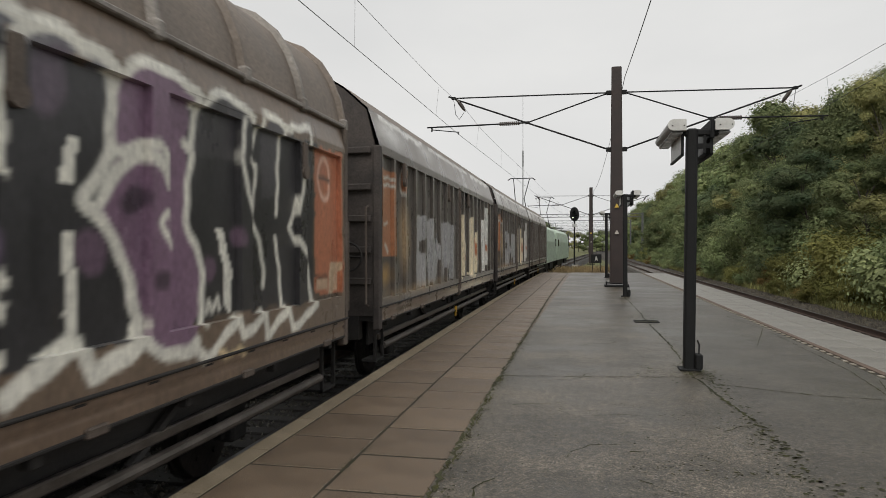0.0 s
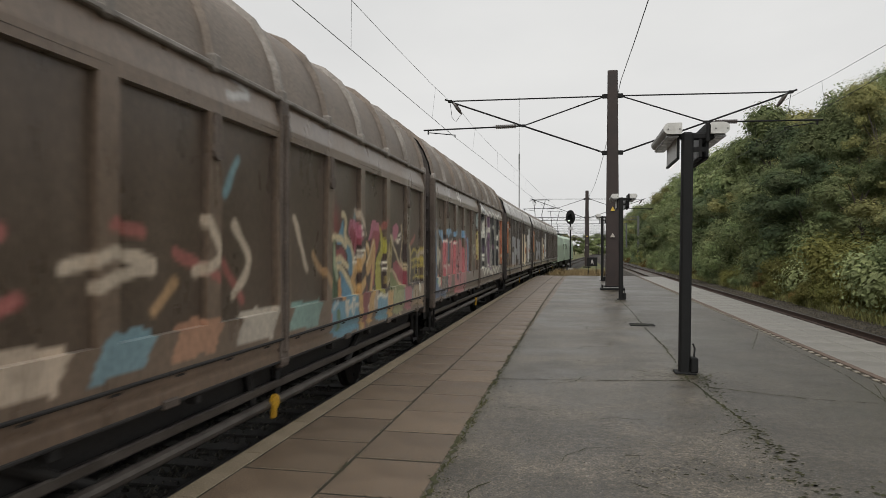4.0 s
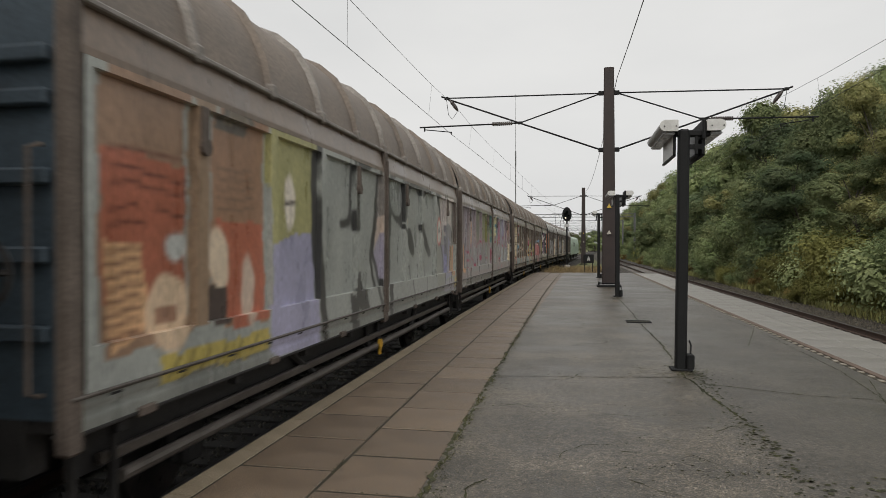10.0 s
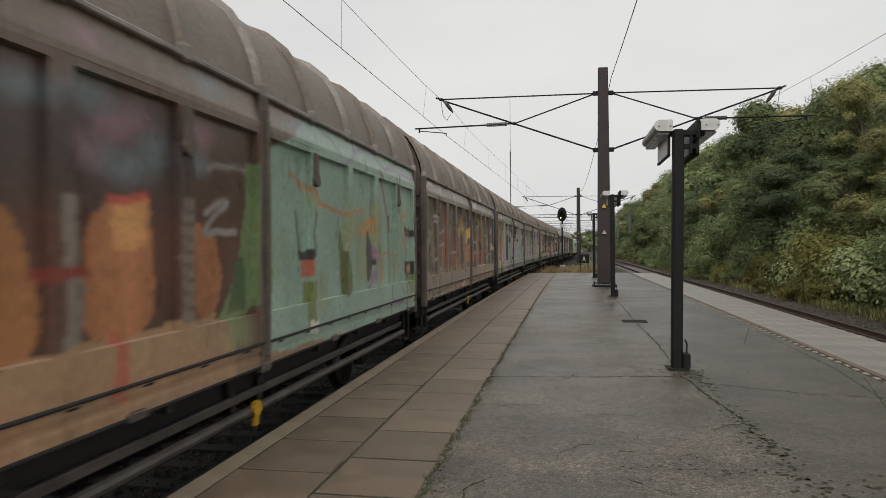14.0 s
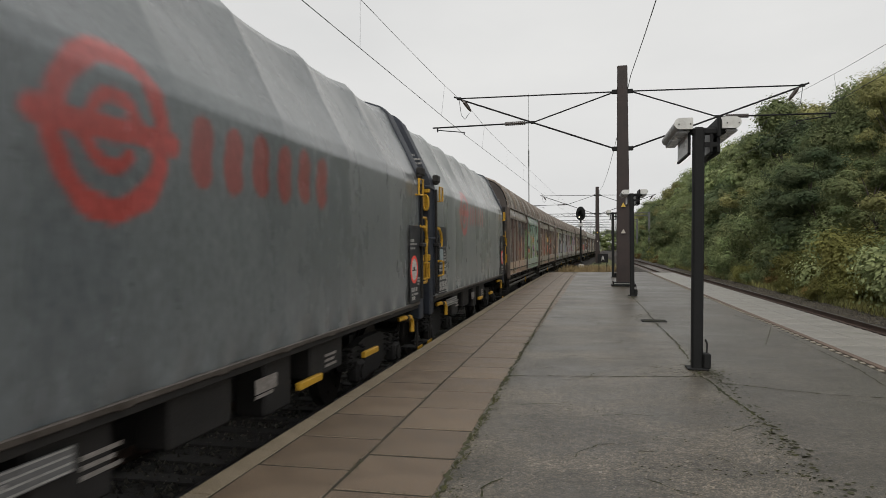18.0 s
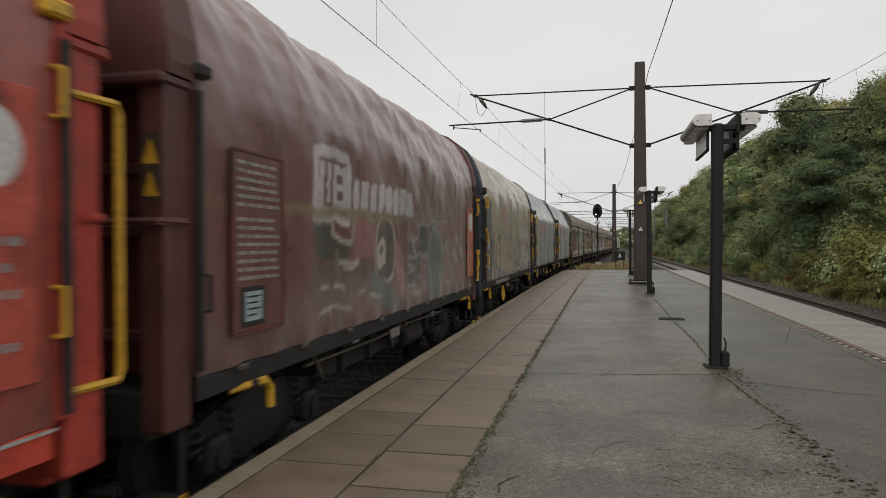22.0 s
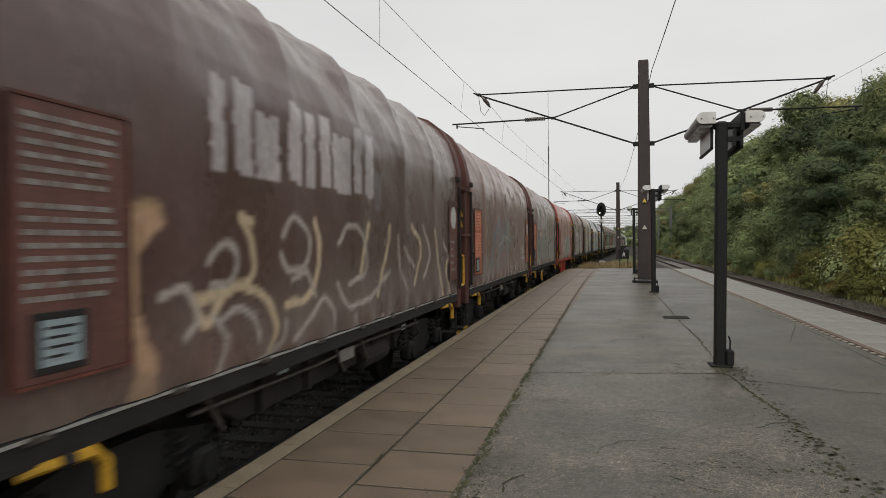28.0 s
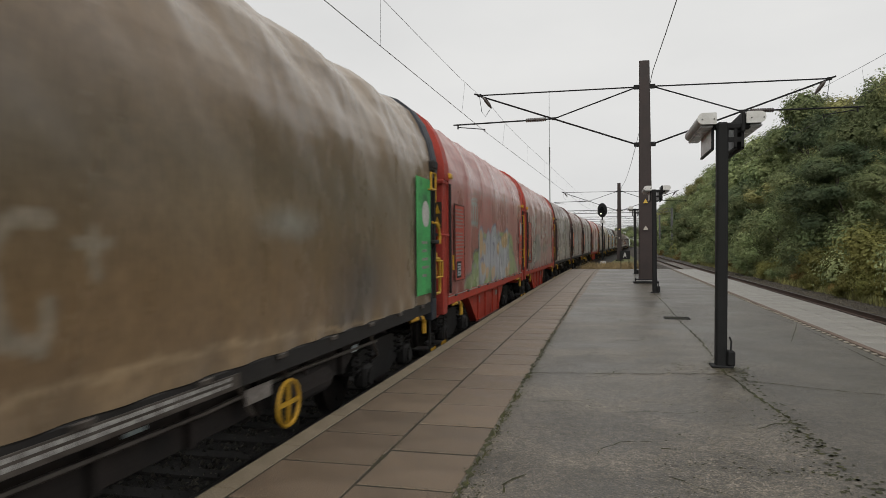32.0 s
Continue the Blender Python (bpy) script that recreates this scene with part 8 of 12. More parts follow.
put(("fill", [(-5.7, 1.79), (-5.42, 1.78), (-5.42, 1.66), (-5.7, 1.67)], (150, 110, 86)))
put(("blob", (-5.42, 2.21), (0.14, 0.1), (170, 172, 168)))
put(("fill", [(-5.3, 3.48), (-5.0, 3.52), (-4.97, 1.6), (-5.27, 1.59)], (132, 108, 84)))
put(("fill", [(-4.93, 3.43), (-4.02, 3.5), (-4.0, 1.49), (-4.97, 1.56)], (140, 104, 78)))
put(("fill", [(-4.9, 2.44), (-4.02, 2.39), (-4.02, 1.53), (-4.67, 1.52)], (160, 84, 56)))
put(("fill", [(-4.86, 3.41), (-4.34, 3.42), (-4.34, 3.17), (-4.9, 3.16)], (82, 74, 66)))
put(("fill", [(-4.77, 3.34), (-4.43, 3.35), (-4.43, 3.25), (-4.78, 3.22)], (116, 104, 88)))
put(("blob", (-4.82, 2.1), (0.16, 0.26), (196, 176, 150)))
put(("fill", [(-5.0, 1.88), (-4.7, 1.88), (-4.71, 1.57), (-4.99, 1.56)], (70, 58, 54)))
put(("blob", (-4.34, 1.81), (0.12, 0.3), (182, 160, 142)))
put(("line", [(-4.86, 2.85), (-4.21, 2.86)], 0.025, (110, 84, 66)))
put(("line", [(-4.86, 2.77), (-4.21, 2.78)], 0.025, (110, 84, 66)))
put(("line", [(-4.86, 2.68), (-4.21, 2.7)], 0.025, (110, 84, 66)))
put(("line", [(-4.86, 2.6), (-4.21, 2.61)], 0.025, (110, 84, 66)))
put(("line", [(-4.86, 2.52), (-4.21, 2.53)], 0.025, (110, 84, 66)))
put(("fill", [(-5.7, 1.45), (-4.02, 1.43), (-4.02, 1.23), (-5.7, 1.26)], (168, 150, 60)))
put(("line", [(-5.62, 1.28), (-5.48, 1.42)], 0.03, (110, 98, 44)))
put(("line", [(-5.42, 1.27), (-5.28, 1.41)], 0.03, (110, 98, 44)))
put(("line", [(-5.19, 1.26), (-5.05, 1.41)], 0.03, (110, 98, 44)))
put(("line", [(-4.95, 1.25), (-4.81, 1.4)], 0.03, (110, 98, 44)))
put(("line", [(-4.68, 1.24), (-4.55, 1.4)], 0.03, (110, 98, 44)))
put(("line", [(-4.39, 1.23), (-4.25, 1.39)], 0.03, (110, 98, 44)))
put(("fill", [(-3.99, 3.46), (-2.67, 3.54), (-2.74, 2.38), (-3.92, 2.22)], (150, 146, 92)))
put(("fill", [(-3.92, 2.22), (-2.74, 2.38), (-2.68, 1.03), (-3.97, 1.18)], (142, 140, 168)))
put(("blob", (-3.4, 2.64), (0.13, 0.28), (206, 196, 180)))
put(("line", [(-3.5, 2.64), (-3.29, 2.63)], 0.04, (70, 60, 56)))
put(("curve", [(-2.74, 3.53), (-2.74, 2.53), (-2.6, 1.7), (-2.43, 0.73)], 0.18, (50, 50, 49)))
put(("fill", [(-2.72, 3.5), (-1.41, 3.55), (-1.41, 3.34), (-2.14, 3.37), (-2.63, 3.34)], (50, 50, 49)))
put(("curve", [(-1.41, 3.55), (-1.49, 2.58), (-1.85, 2.5)], 0.11, (50, 50, 49)))
put(("curve", [(-1.25, 3.51), (-0.39, 3.43), (-0.1, 3.12), (-0.25, 2.43), (-0.58, 1.97), (0.05, 1.18)], 0.11, (50, 50, 49)))
put(("fill", [(-1.63, 1.58), (-1.33, 1.53), (-1.12, 0.61), (-1.45, 0.67)], (50, 50, 49)))
put(("curve", [(-1.16, 3.34), (-0.86, 3.36), (-0.46, 3.42), (-0.13, 3.46)], 0.2, (50, 50, 49)))
put(("curve", [(-0.2, 3.44), (-0.19, 3.23), (-0.23, 2.92), (-0.33, 2.6), (-0.51, 2.13)], 0.17, (50, 50, 49)))
put(("line", [(-0.51, 2.13), (-0.08, 1.69), (0.03, 1.47)], 0.15, (50, 50, 49)))
put(("curve", [(-1.19, 3.34), (-1.17, 3.01), (-1.22, 2.71), (-1.33, 2.51)], 0.26, (50, 50, 49)))
put(("loop", [(-1.33, 1.83), (-1.16, 1.83), (-1.0, 1.71), (-0.86, 1.51), (-0.84, 1.32), (-1.33, 1.41)], (50, 50, 49)))
put(("fill", [(-0.23, 2.64), (-0.02, 2.7), (0.09, 2.51), (-0.08, 2.22), (-0.36, 2.17)], (168, 150, 134)))
put(("fill", [(-0.41, 2.12), (-0.08, 2.41), (0.09, 2.51), (0.15, 1.24), (0.03, 1.48), (-0.08, 1.72)], (138, 132, 150)))
put(("fill", [(-0.16, 3.39), (0.05, 3.39), (0.08, 2.71), (-0.21, 2.65)], (128, 122, 116)))
put(("fill", [(0.28, 3.5), (0.77, 3.48), (1.54, 3.53), (1.61, 3.08), (1.43, 2.68), (1.28, 2.57), (1.89, 2.27), (1.5, 2.4), (0.56, 2.72), (0.53, 1.05), (0.32, 1.1)], (50, 50, 49)))
put(("loop", [(0.49, 3.12), (0.56, 3.3), (0.77, 3.38), (1.05, 3.35), (1.23, 3.15), (1.28, 2.87), (1.11, 2.72), (0.92, 2.7), (0.64, 2.79), (0.51, 2.95)], (126, 130, 126)))
put(("loop", [(1.77, 2.56), (2.02, 2.41), (2.19, 2.23), (2.16, 2.05), (2.0, 2.02), (1.77, 2.19), (1.64, 2.4)], (50, 50, 49)))
put(("fill", [(1.59, 3.47), (4.29, 3.58), (4.53, 3.35), (3.83, 3.36), (3.15, 3.22), (2.98, 3.09), (2.6, 3.16), (2.33, 3.26), (2.0, 3.25), (1.79, 3.08), (1.65, 2.7)], (50, 50, 49)))
put(("curve", [(2.98, 3.14), (2.98, 2.08), (3.13, 1.6), (3.06, 1.14)], 0.05, (50, 50, 49)))
put(("loop", [(2.52, 2.6), (2.84, 2.63), (3.27, 2.4), (3.7, 2.07), (3.51, 2.01), (2.98, 2.26), (2.68, 2.41)], (50, 50, 49)))
put(("curve", [(1.64, 2.7), (1.6, 1.93)], 0.06, (50, 50, 49)))
put(("line", [(1.55, 1.83), (1.79, 1.86), (1.9, 1.52), (2.13, 1.12)], 0.05, (50, 50, 49)))
put(("fill", [(1.43, 2.68), (1.61, 2.74), (1.61, 2.44), (1.46, 2.46)], (176, 160, 140)))
put(('fill', [(4.52, 3.5), (6.46, 3.48), (6.17, 3.39), (6.1, 2.27), (5.36, 2.34), (4.86, 2.66), (4.76, 2.98)], (172, 163, 158)))
put(('fill', [(4.16, 2.25), (4.71, 2.22), (4.91, 1.98), (4.98, 1.63), (4.98, 1.21), (4.16, 1.2)], (130, 131, 122)))
put(('loop', [(5.37, 2.72), (5.83, 2.72), (6.08, 2.6), (6.06, 2.32), (5.61, 2.37), (5.36, 2.42)], (122, 120, 122)))
put(('fill', [(4.81, 2.19), (5.17, 2.26), (5.36, 2.4), (5.61, 2.45), (6.06, 2.27), (5.92, 2.06), (5.92, 1.5), (5.01, 1.47), (4.98, 1.84)], (132, 130, 158)))
put(('fill', [(5.16, 2.7), (5.37, 2.73), (5.36, 1.81), (5.18, 1.75)], (114, 112, 118)))
put(('fade', (5.61, 2.47), (0.3, 0.15), 0.7, (140, 134, 140)))
put(('fill', [(6.12, 3.42), (6.53, 3.43), (6.53, 2.24), (6.18, 2.24)], (94, 82, 74)))
put(('fill', [(4.81, 3.63), (5.04, 3.64), (5.18, 3.32), (5.09, 3.28), (4.99, 3.41)], (94, 84, 80)))
put(('curve', [(3.97, 3.31), (4.16, 3.28), (4.38, 3.25), (4.56, 3.15), (4.72, 2.96), (4.8, 2.71)], 0.14, (50, 50, 50)))
put(('curve', [(4.76, 2.24), (4.93, 2.05), (5.01, 1.77), (5.03, 1.48), (4.99, 1.21)], 0.1, (50, 50, 50)))
put(('loop', [(4.23, 2.65), (4.38, 2.61), (4.46, 2.53), (4.5, 2.38), (4.76, 2.29), (4.81, 2.19), (4.62, 2.24), (4.38, 2.4), (4.27, 2.54)], (50, 50, 50)))
put(('loop', [(4.52, 2.66), (4.63, 2.76), (4.81, 2.79), (4.81, 2.66), (4.63, 2.64)], (50, 50, 50)))
put(('blob', (4.62, 2.52), (0.26, 0.31), (180, 84, 72)))
put(('blob', (4.62, 2.52), (0.2, 0.25), (186, 182, 172)))
put(('line', [(4.52, 2.52), (4.71, 2.52)], 0.04, (60, 54, 52)))
put(('fill', [(4.58, 2.56), (4.64, 2.57), (4.64, 2.5), (4.58, 2.5)], (60, 54, 52)))
put(('line', [(4.51, 2.57), (4.72, 2.58)], 0.02, (60, 54, 52)))
put(('fill', [(5.9, 2.22), (6.28, 2.23), (6.28, 1.5), (5.89, 1.53)], (190, 146, 92)))
put(('fill', [(6.28, 2.23), (6.38, 2.23), (6.38, 1.51), (6.28, 1.5)], (186, 124, 66)))
put(('line', [(5.93, 2.19), (6.27, 2.19)], 0.03, (128, 98, 64)))
put(('line', [(5.93, 2.13), (6.27, 2.13)], 0.03, (128, 98, 64)))
put(('line', [(5.93, 2.07), (6.27, 2.07)], 0.03, (128, 98, 64)))
put(('line', [(5.93, 2.01), (6.27, 2.0)], 0.03, (128, 98, 64)))
put(('line', [(5.93, 1.95), (6.27, 1.94)], 0.03, (128, 98, 64)))
put(('line', [(5.93, 1.89), (6.27, 1.88)], 0.03, (128, 98, 64)))
put(('line', [(5.93, 1.83), (6.27, 1.81)], 0.03, (128, 98, 64)))
put(('line', [(5.93, 1.77), (6.27, 1.75)], 0.03, (128, 98, 64)))
put(('line', [(5.93, 1.71), (6.27, 1.68)], 0.03, (128, 98, 64)))
put(('line', [(5.93, 1.65), (6.27, 1.62)], 0.03, (128, 98, 64)))
put(('line', [(5.93, 1.59), (6.27, 1.56)], 0.03, (128, 98, 64)))
put(('fill', [(5.41, 1.74), (5.61, 1.75), (5.61, 1.59), (5.41, 1.59)], (178, 162, 122)))
put(('fill', [(5.03, 1.43), (6.2, 1.44), (6.19, 1.16), (5.03, 1.19)], (146, 142, 154)))
put(('fill', [(6.23, 1.44), (6.56, 1.46), (6.56, 1.23), (6.26, 1.22)], (166, 146, 70)))
put(('fill', [(4.16, 1.36), (4.98, 1.31), (4.98, 1.18), (4.16, 1.22)], (118, 118, 112)))
OPS_F = []
put = OPS_F.append
put(("fill", [(-4.33, 2.65), (-4.05, 2.62), (-4.06, 1.6), (-4.33, 1.6)], (82, 56, 46)))
put(("fill", [(-4.02, 2.63), (-3.68, 2.64), (-3.69, 1.68), (-3.99, 1.64)], (78, 66, 60)))
put(("fade", (-3.43, 2.42), (0.7, 0.7), 1, (122, 74, 52)))
put(("fade", (-2.12, 2.1), (0.7, 0.8), 0.9, (112, 70, 52)))
put(("fill", [(-3.66, 2.5), (-3.03, 2.44), (-3.19, 2.15), (-3.24, 1.72), (-3.67, 1.68)], (122, 74, 52)))
put(("fill", [(-2.54, 2.22), (-1.62, 2.22), (-1.62, 1.55), (-2.54, 1.57)], (100, 66, 52)))
put(("loop", [(-2.45, 1.64), (-2.31, 1.79), (-2.12, 1.91), (-1.84, 1.94), (-1.8, 1.57), (-2.05, 1.53)], (160, 92, 60)))
put(("fill", [(-4.0, 2.36), (-3.84, 2.27), (-3.88, 1.82), (-4.0, 1.82)], (150, 110, 50)))
put(("fill", [(-1.59, 2.75), (-1.36, 2.77), (-1.38, 2.46), (-1.57, 2.45)], (196, 156, 50)))
put(("loop", [(-0.38, 2.67), (0.15, 2.74), (0.46, 2.68), (0.38, 2.53), (0.12, 2.48), (-0.17, 2.3), (-0.38, 2.33)], (200, 158, 52)))
put(("fill", [(-1.62, 2.39), (-1.36, 2.35), (-1.38, 1.87), (-1.57, 1.8)], (156, 96, 70)))
put(("loop", [(-0.35, 2.21), (0.14, 2.27), (0.49, 2.11), (0.49, 1.83), (0.14, 1.73), (-0.39, 1.81)], (168, 100, 70)))
put(("fill", [(-0.35, 1.77), (0.3, 1.73), (0.29, 1.18), (-0.42, 1.22)], (158, 94, 64)))
put(("fill", [(-0.96, 2.25), (-0.42, 2.22), (-0.42, 1.62), (-0.91, 1.61)], (120, 74, 56)))
put(("fill", [(0.8, 2.11), (1.47, 2.04), (1.36, 1.67), (0.8, 1.67)], (132, 80, 58)))
put(("line", [(-0.9, 2.23), (-0.52, 2.22)], 0.03, (190, 130, 80)))
put(("line", [(0.22, 2.23), (0.59, 2.21)], 0.04, (190, 150, 100)))
put(("fill", [(-4.33, 1.61), (-2.74, 1.59), (0.46, 1.65), (0.46, 1.48), (-2.74, 1.38), (-4.34, 1.4)], (128, 94, 68)))
put(("fill", [(-2.65, 1.53), (0.46, 1.6), (0.29, 1.17), (-2.81, 1.18)], (154, 96, 62)))
put(("fill", [(-3.95, 1.59), (-3.65, 1.58), (-3.61, 1.39), (-3.95, 1.4)], (150, 104, 72)))
put(("fade", (-3.52, 1.28), (0.4, 0.12), 0.8, (170, 128, 60)))
put(("fill", [(-1.23, 1.34), (-0.93, 1.32), (-0.93, 1.15), (-1.23, 1.17)], (200, 196, 190)))
put(("fill", [(-1.76, 1.58), (-1.43, 1.57), (-1.43, 1.44), (-1.71, 1.43)], (186, 170, 140)))
put(("fill", [(1.95, 2.64), (2.78, 2.73), (2.77, 1.64), (1.93, 1.63)], (138, 76, 56)))
put(("fill", [(2.46, 2.31), (2.73, 2.32), (2.73, 2.07), (2.46, 2.08)], (84, 58, 48)))
put(("fade", (2.32, 2.63), (0.5, 0.3), 0.7, (112, 70, 54)))
put(("line", [(1.88, 2.36), (2.1, 2.37), (2.22, 2.33), (2.61, 2.37)], 0.05, (72, 48, 42)))
put(("line", [(1.9, 2.38), (2.1, 2.4), (2.21, 2.45), (2.28, 2.41), (2.62, 2.42)], 0.04, (178, 106, 76)))
put(("line", [(2.48, 1.94), (3.06, 1.92)], 0.05, (72, 48, 42)))
put(("fill", [(2.08, 2.0), (2.17, 1.99), (2.18, 1.72), (2.09, 1.7)], (72, 52, 44)))
put(("fill", [(1.59, 2.75), (1.85, 2.79), (1.85, 2.23), (1.59, 2.29)], (168, 126, 66)))
put(("fill", [(1.66, 2.14), (1.85, 2.11), (1.83, 1.71), (1.66, 1.76)], (150, 86, 64)))
put(("fade", (2.36, 2.94), (0.25, 0.2), 1, (150, 140, 50)))
put(("fill", [(2.78, 2.78), (3.09, 2.81), (3.08, 2.16), (2.78, 2.16)], (152, 118, 72)))
put(("loop", [(2.8, 2.13), (3.06, 1.95), (3.07, 1.61), (2.8, 1.57), (2.75, 1.88)], (152, 90, 72)))
put(("line", [(3.36, 2.73), (3.7, 2.77)], 0.045, (160, 142, 62)))
put(("line", [(3.67, 2.6), (3.82, 2.6)], 0.045, (160, 142, 62)))
put(("line", [(3.11, 2.44), (3.26, 2.46)], 0.045, (160, 142, 62)))
put(("line", [(3.23, 2.29), (3.47, 2.32)], 0.045, (160, 142, 62)))
put(("line", [(3.47, 2.4), (3.63, 2.41)], 0.045, (160, 142, 62)))
put(("line", [(3.34, 2.27), (3.41, 2.24)], 0.045, (160, 142, 62)))
put(("line", [(3.14, 2.65), (3.26, 2.67)], 0.045, (160, 142, 62)))
put(("line", [(4.45, 2.7), (4.82, 2.75)], 0.045, (160, 142, 62)))
put(("fade", (3.4, 1.94), (0.55, 0.35), 0.9, (130, 80, 58)))
put(("fade", (5.03, 2.9), (0.3, 0.4), 0.4, (110, 66, 58)))
put(("line", [(4.27, 2.42), (4.29, 2.09), (4.43, 2.08)], 0.06, (156, 150, 144)))
put(("line", [(4.55, 2.43), (4.58, 2.04)], 0.06, (156, 150, 144)))
put(("curve", [(4.58, 2.57), (4.82, 2.5), (4.87, 2.37), (4.61, 2.28)], 0.06, (156, 150, 144)))
put(("curve", [(5.36, 2.36), (5.08, 2.36), (5.08, 2.2), (5.24, 2.11), (5.19, 1.96), (4.97, 1.94)], 0.05, (156, 150, 144)))
put(("line", [(4.44, 1.86), (4.84, 1.86)], 0.04, (156, 150, 144)))
put(("line", [(4.53, 1.92), (4.58, 1.62)], 0.04, (156, 150, 144)))
put(("line", [(4.72, 1.91), (4.82, 1.65)], 0.04, (156, 150, 144)))
put(("line", [(4.44, 1.76), (4.82, 1.77)], 0.04, (156, 150, 144)))
put(("line", [(4.62, 1.55), (5.47, 1.51)], 0.04, (156, 150, 144)))
put(("blob", (5.76, 2.95), (0.25, 0.31), (176, 84, 72)))
put(("blob", (5.76, 2.95), (0.19, 0.24), (198, 188, 178)))
put(("line", [(5.62, 2.96), (5.92, 2.96)], 0.045, (60, 52, 48)))
put(("line", [(5.66, 2.89), (5.88, 2.9)], 0.03, (60, 52, 48)))
put(("fill", [(5.51, 2.32), (6.23, 2.33), (6.23, 2.1), (5.51, 2.1)], (200, 166, 128)))
put(("line", [(5.62, 2.21), (6.13, 2.22)], 0.03, (110, 90, 70)))
put(("fill", [(5.47, 1.99), (6.13, 2.0), (6.12, 1.62), (5.53, 1.65)], (146, 108, 100)))
put(("fill", [(1.55, 1.57), (2.8, 1.58), (3.53, 1.61), (3.53, 1.52), (2.7, 1.25), (1.55, 1.38)], (150, 94, 64)))
put(("fill", [(3.53, 1.61), (6.34, 1.58), (6.34, 1.17), (3.53, 1.26)], (140, 112, 80)))
put(("fill", [(2.2, 1.62), (2.66, 1.62), (2.66, 1.58), (2.22, 1.59)], (190, 186, 180)))
put(("fill", [(3.19, 1.62), (3.7, 1.62), (3.77, 1.59), (3.22, 1.58)], (190, 186, 180)))
put(("fill", [(2.22, 1.62), (2.36, 1.75), (2.61, 1.81), (2.57, 1.64), (2.22, 1.61)], (62, 60, 50)))
put(("fill", [(2.41, 1.54), (2.57, 1.53), (2.72, 1.16), (2.57, 1.25)], (84, 80, 64)))
put(("fill", [(3.46, 1.56), (3.59, 1.55), (3.77, 1.24), (3.59, 1.34)], (84, 80, 64)))
put(("line", [(1.55, 1.77), (1.76, 1.75)], 0.05, (60, 50, 44)))
put(("line", [(1.6, 2.17), (1.85, 2.17)], 0.05, (170, 150, 120)))
put(("line", [(2.82, 2.13), (3.07, 2.13)], 0.05, (170, 150, 120)))
put(('fade', (-5.72, 1.91), (0.5, 0.5), 0.6, (122, 108, 90)))
put(('fade', (-2.23, 1.78), (0.35, 0.5), 0.8, (150, 96, 70)))
put(('fade', (-0.39, 1.83), (0.5, 0.4), 0.7, (134, 90, 70)))
put(('fade', (-3.3, 2.61), (0.5, 0.3), 0.5, (120, 92, 72)))
put(('fade', (-5.12, 2.54), (0.14, 0.28), 0.8, (160, 132, 66)))
put(('fade', (-5.12, 2.18), (0.14, 0.28), 0.8, (160, 132, 66)))
put(('fade', (-1.18, 2.79), (0.14, 0.28), 0.8, (160, 132, 66)))
put(('fade', (0.65, 2.66), (0.14, 0.28), 0.8, (160, 132, 66)))
put(('curve', [(-6.07, 2.75), (-5.98, 2.44), (-5.81, 2.13), (-5.61, 2.18), (-5.25, 2.5), (-5.51, 2.49), (-5.81, 2.38), (-6.05, 2.23)], 0.055, (150, 146, 140)))
put(('curve', [(-5.0, 2.89), (-4.79, 2.89), (-4.54, 2.78), (-4.93, 2.78)], 0.055, (150, 146, 140)))
put(('curve', [(-4.41, 3.29), (-4.41, 3.04), (-4.47, 2.57), (-4.31, 2.52), (-3.71, 2.6)], 0.055, (150, 146, 140)))
put(('curve', [(-3.71, 2.28), (-4.28, 2.25), (-4.42, 2.1), (-4.5, 1.79), (-4.32, 1.71), (-4.01, 1.76)], 0.055, (150, 146, 140)))
put(('curve', [(-3.87, 1.84), (-4.01, 1.6), (-4.21, 1.53), (-4.45, 1.61)], 0.055, (150, 146, 140)))
put(('curve', [(-2.78, 2.81), (-3.0, 2.44), (-3.14, 2.08), (-2.42, 2.09), (-1.93, 2.31)], 0.055, (150, 146, 140)))
put(('curve', [(-3.14, 2.08), (-3.28, 1.69), (-3.54, 1.4)], 0.055, (150, 146, 140)))
put(('curve', [(-4.32, 3.64), (-3.61, 3.69), (-2.77, 3.59), (-2.44, 3.45), (-2.52, 3.06)], 0.055, (150, 146, 140)))
put(('curve', [(-2.44, 3.45), (-2.0, 3.69), (-1.49, 3.8), (-1.31, 3.62), (-1.4, 3.45)], 0.055, (150, 146, 140)))
put(('curve', [(-0.98, 3.18), (-0.73, 3.27), (-0.58, 3.04), (-0.79, 2.7), (-1.22, 2.69)], 0.055, (150, 146, 140)))
put(('curve', [(-0.99, 2.7), (-0.99, 2.38), (-1.09, 2.16)], 0.055, (150, 146, 140)))
put(('curve', [(-2.01, 2.97), (-1.76, 3.07), (-1.85, 2.71)], 0.055, (150, 146, 140)))
put(('curve', [(0.97, 2.71), (1.22, 2.4), (1.63, 2.35)], 0.055, (150, 146, 140)))
put(('curve', [(-5.66, 1.6), (-5.42, 1.37), (-4.97, 1.29), (-4.8, 1.5)], 0.055, (150, 146, 140)))
put(('curve', [(-6.08, 3.33), (-5.7, 3.5), (-5.18, 3.55)], 0.055, (150, 146, 140)))
put(('curve', [(-4.85, 2.18), (-4.97, 1.88), (-4.8, 1.95)], 0.055, (150, 146, 140)))
put(('curve', [(-3.91, 3.41), (-4.33, 2.93), (-4.89, 2.88)], 0.055, (150, 146, 140)))
put(('curve', [(1.5, 2.92), (1.64, 2.54), (1.35, 2.03)], 0.055, (150, 146, 140)))
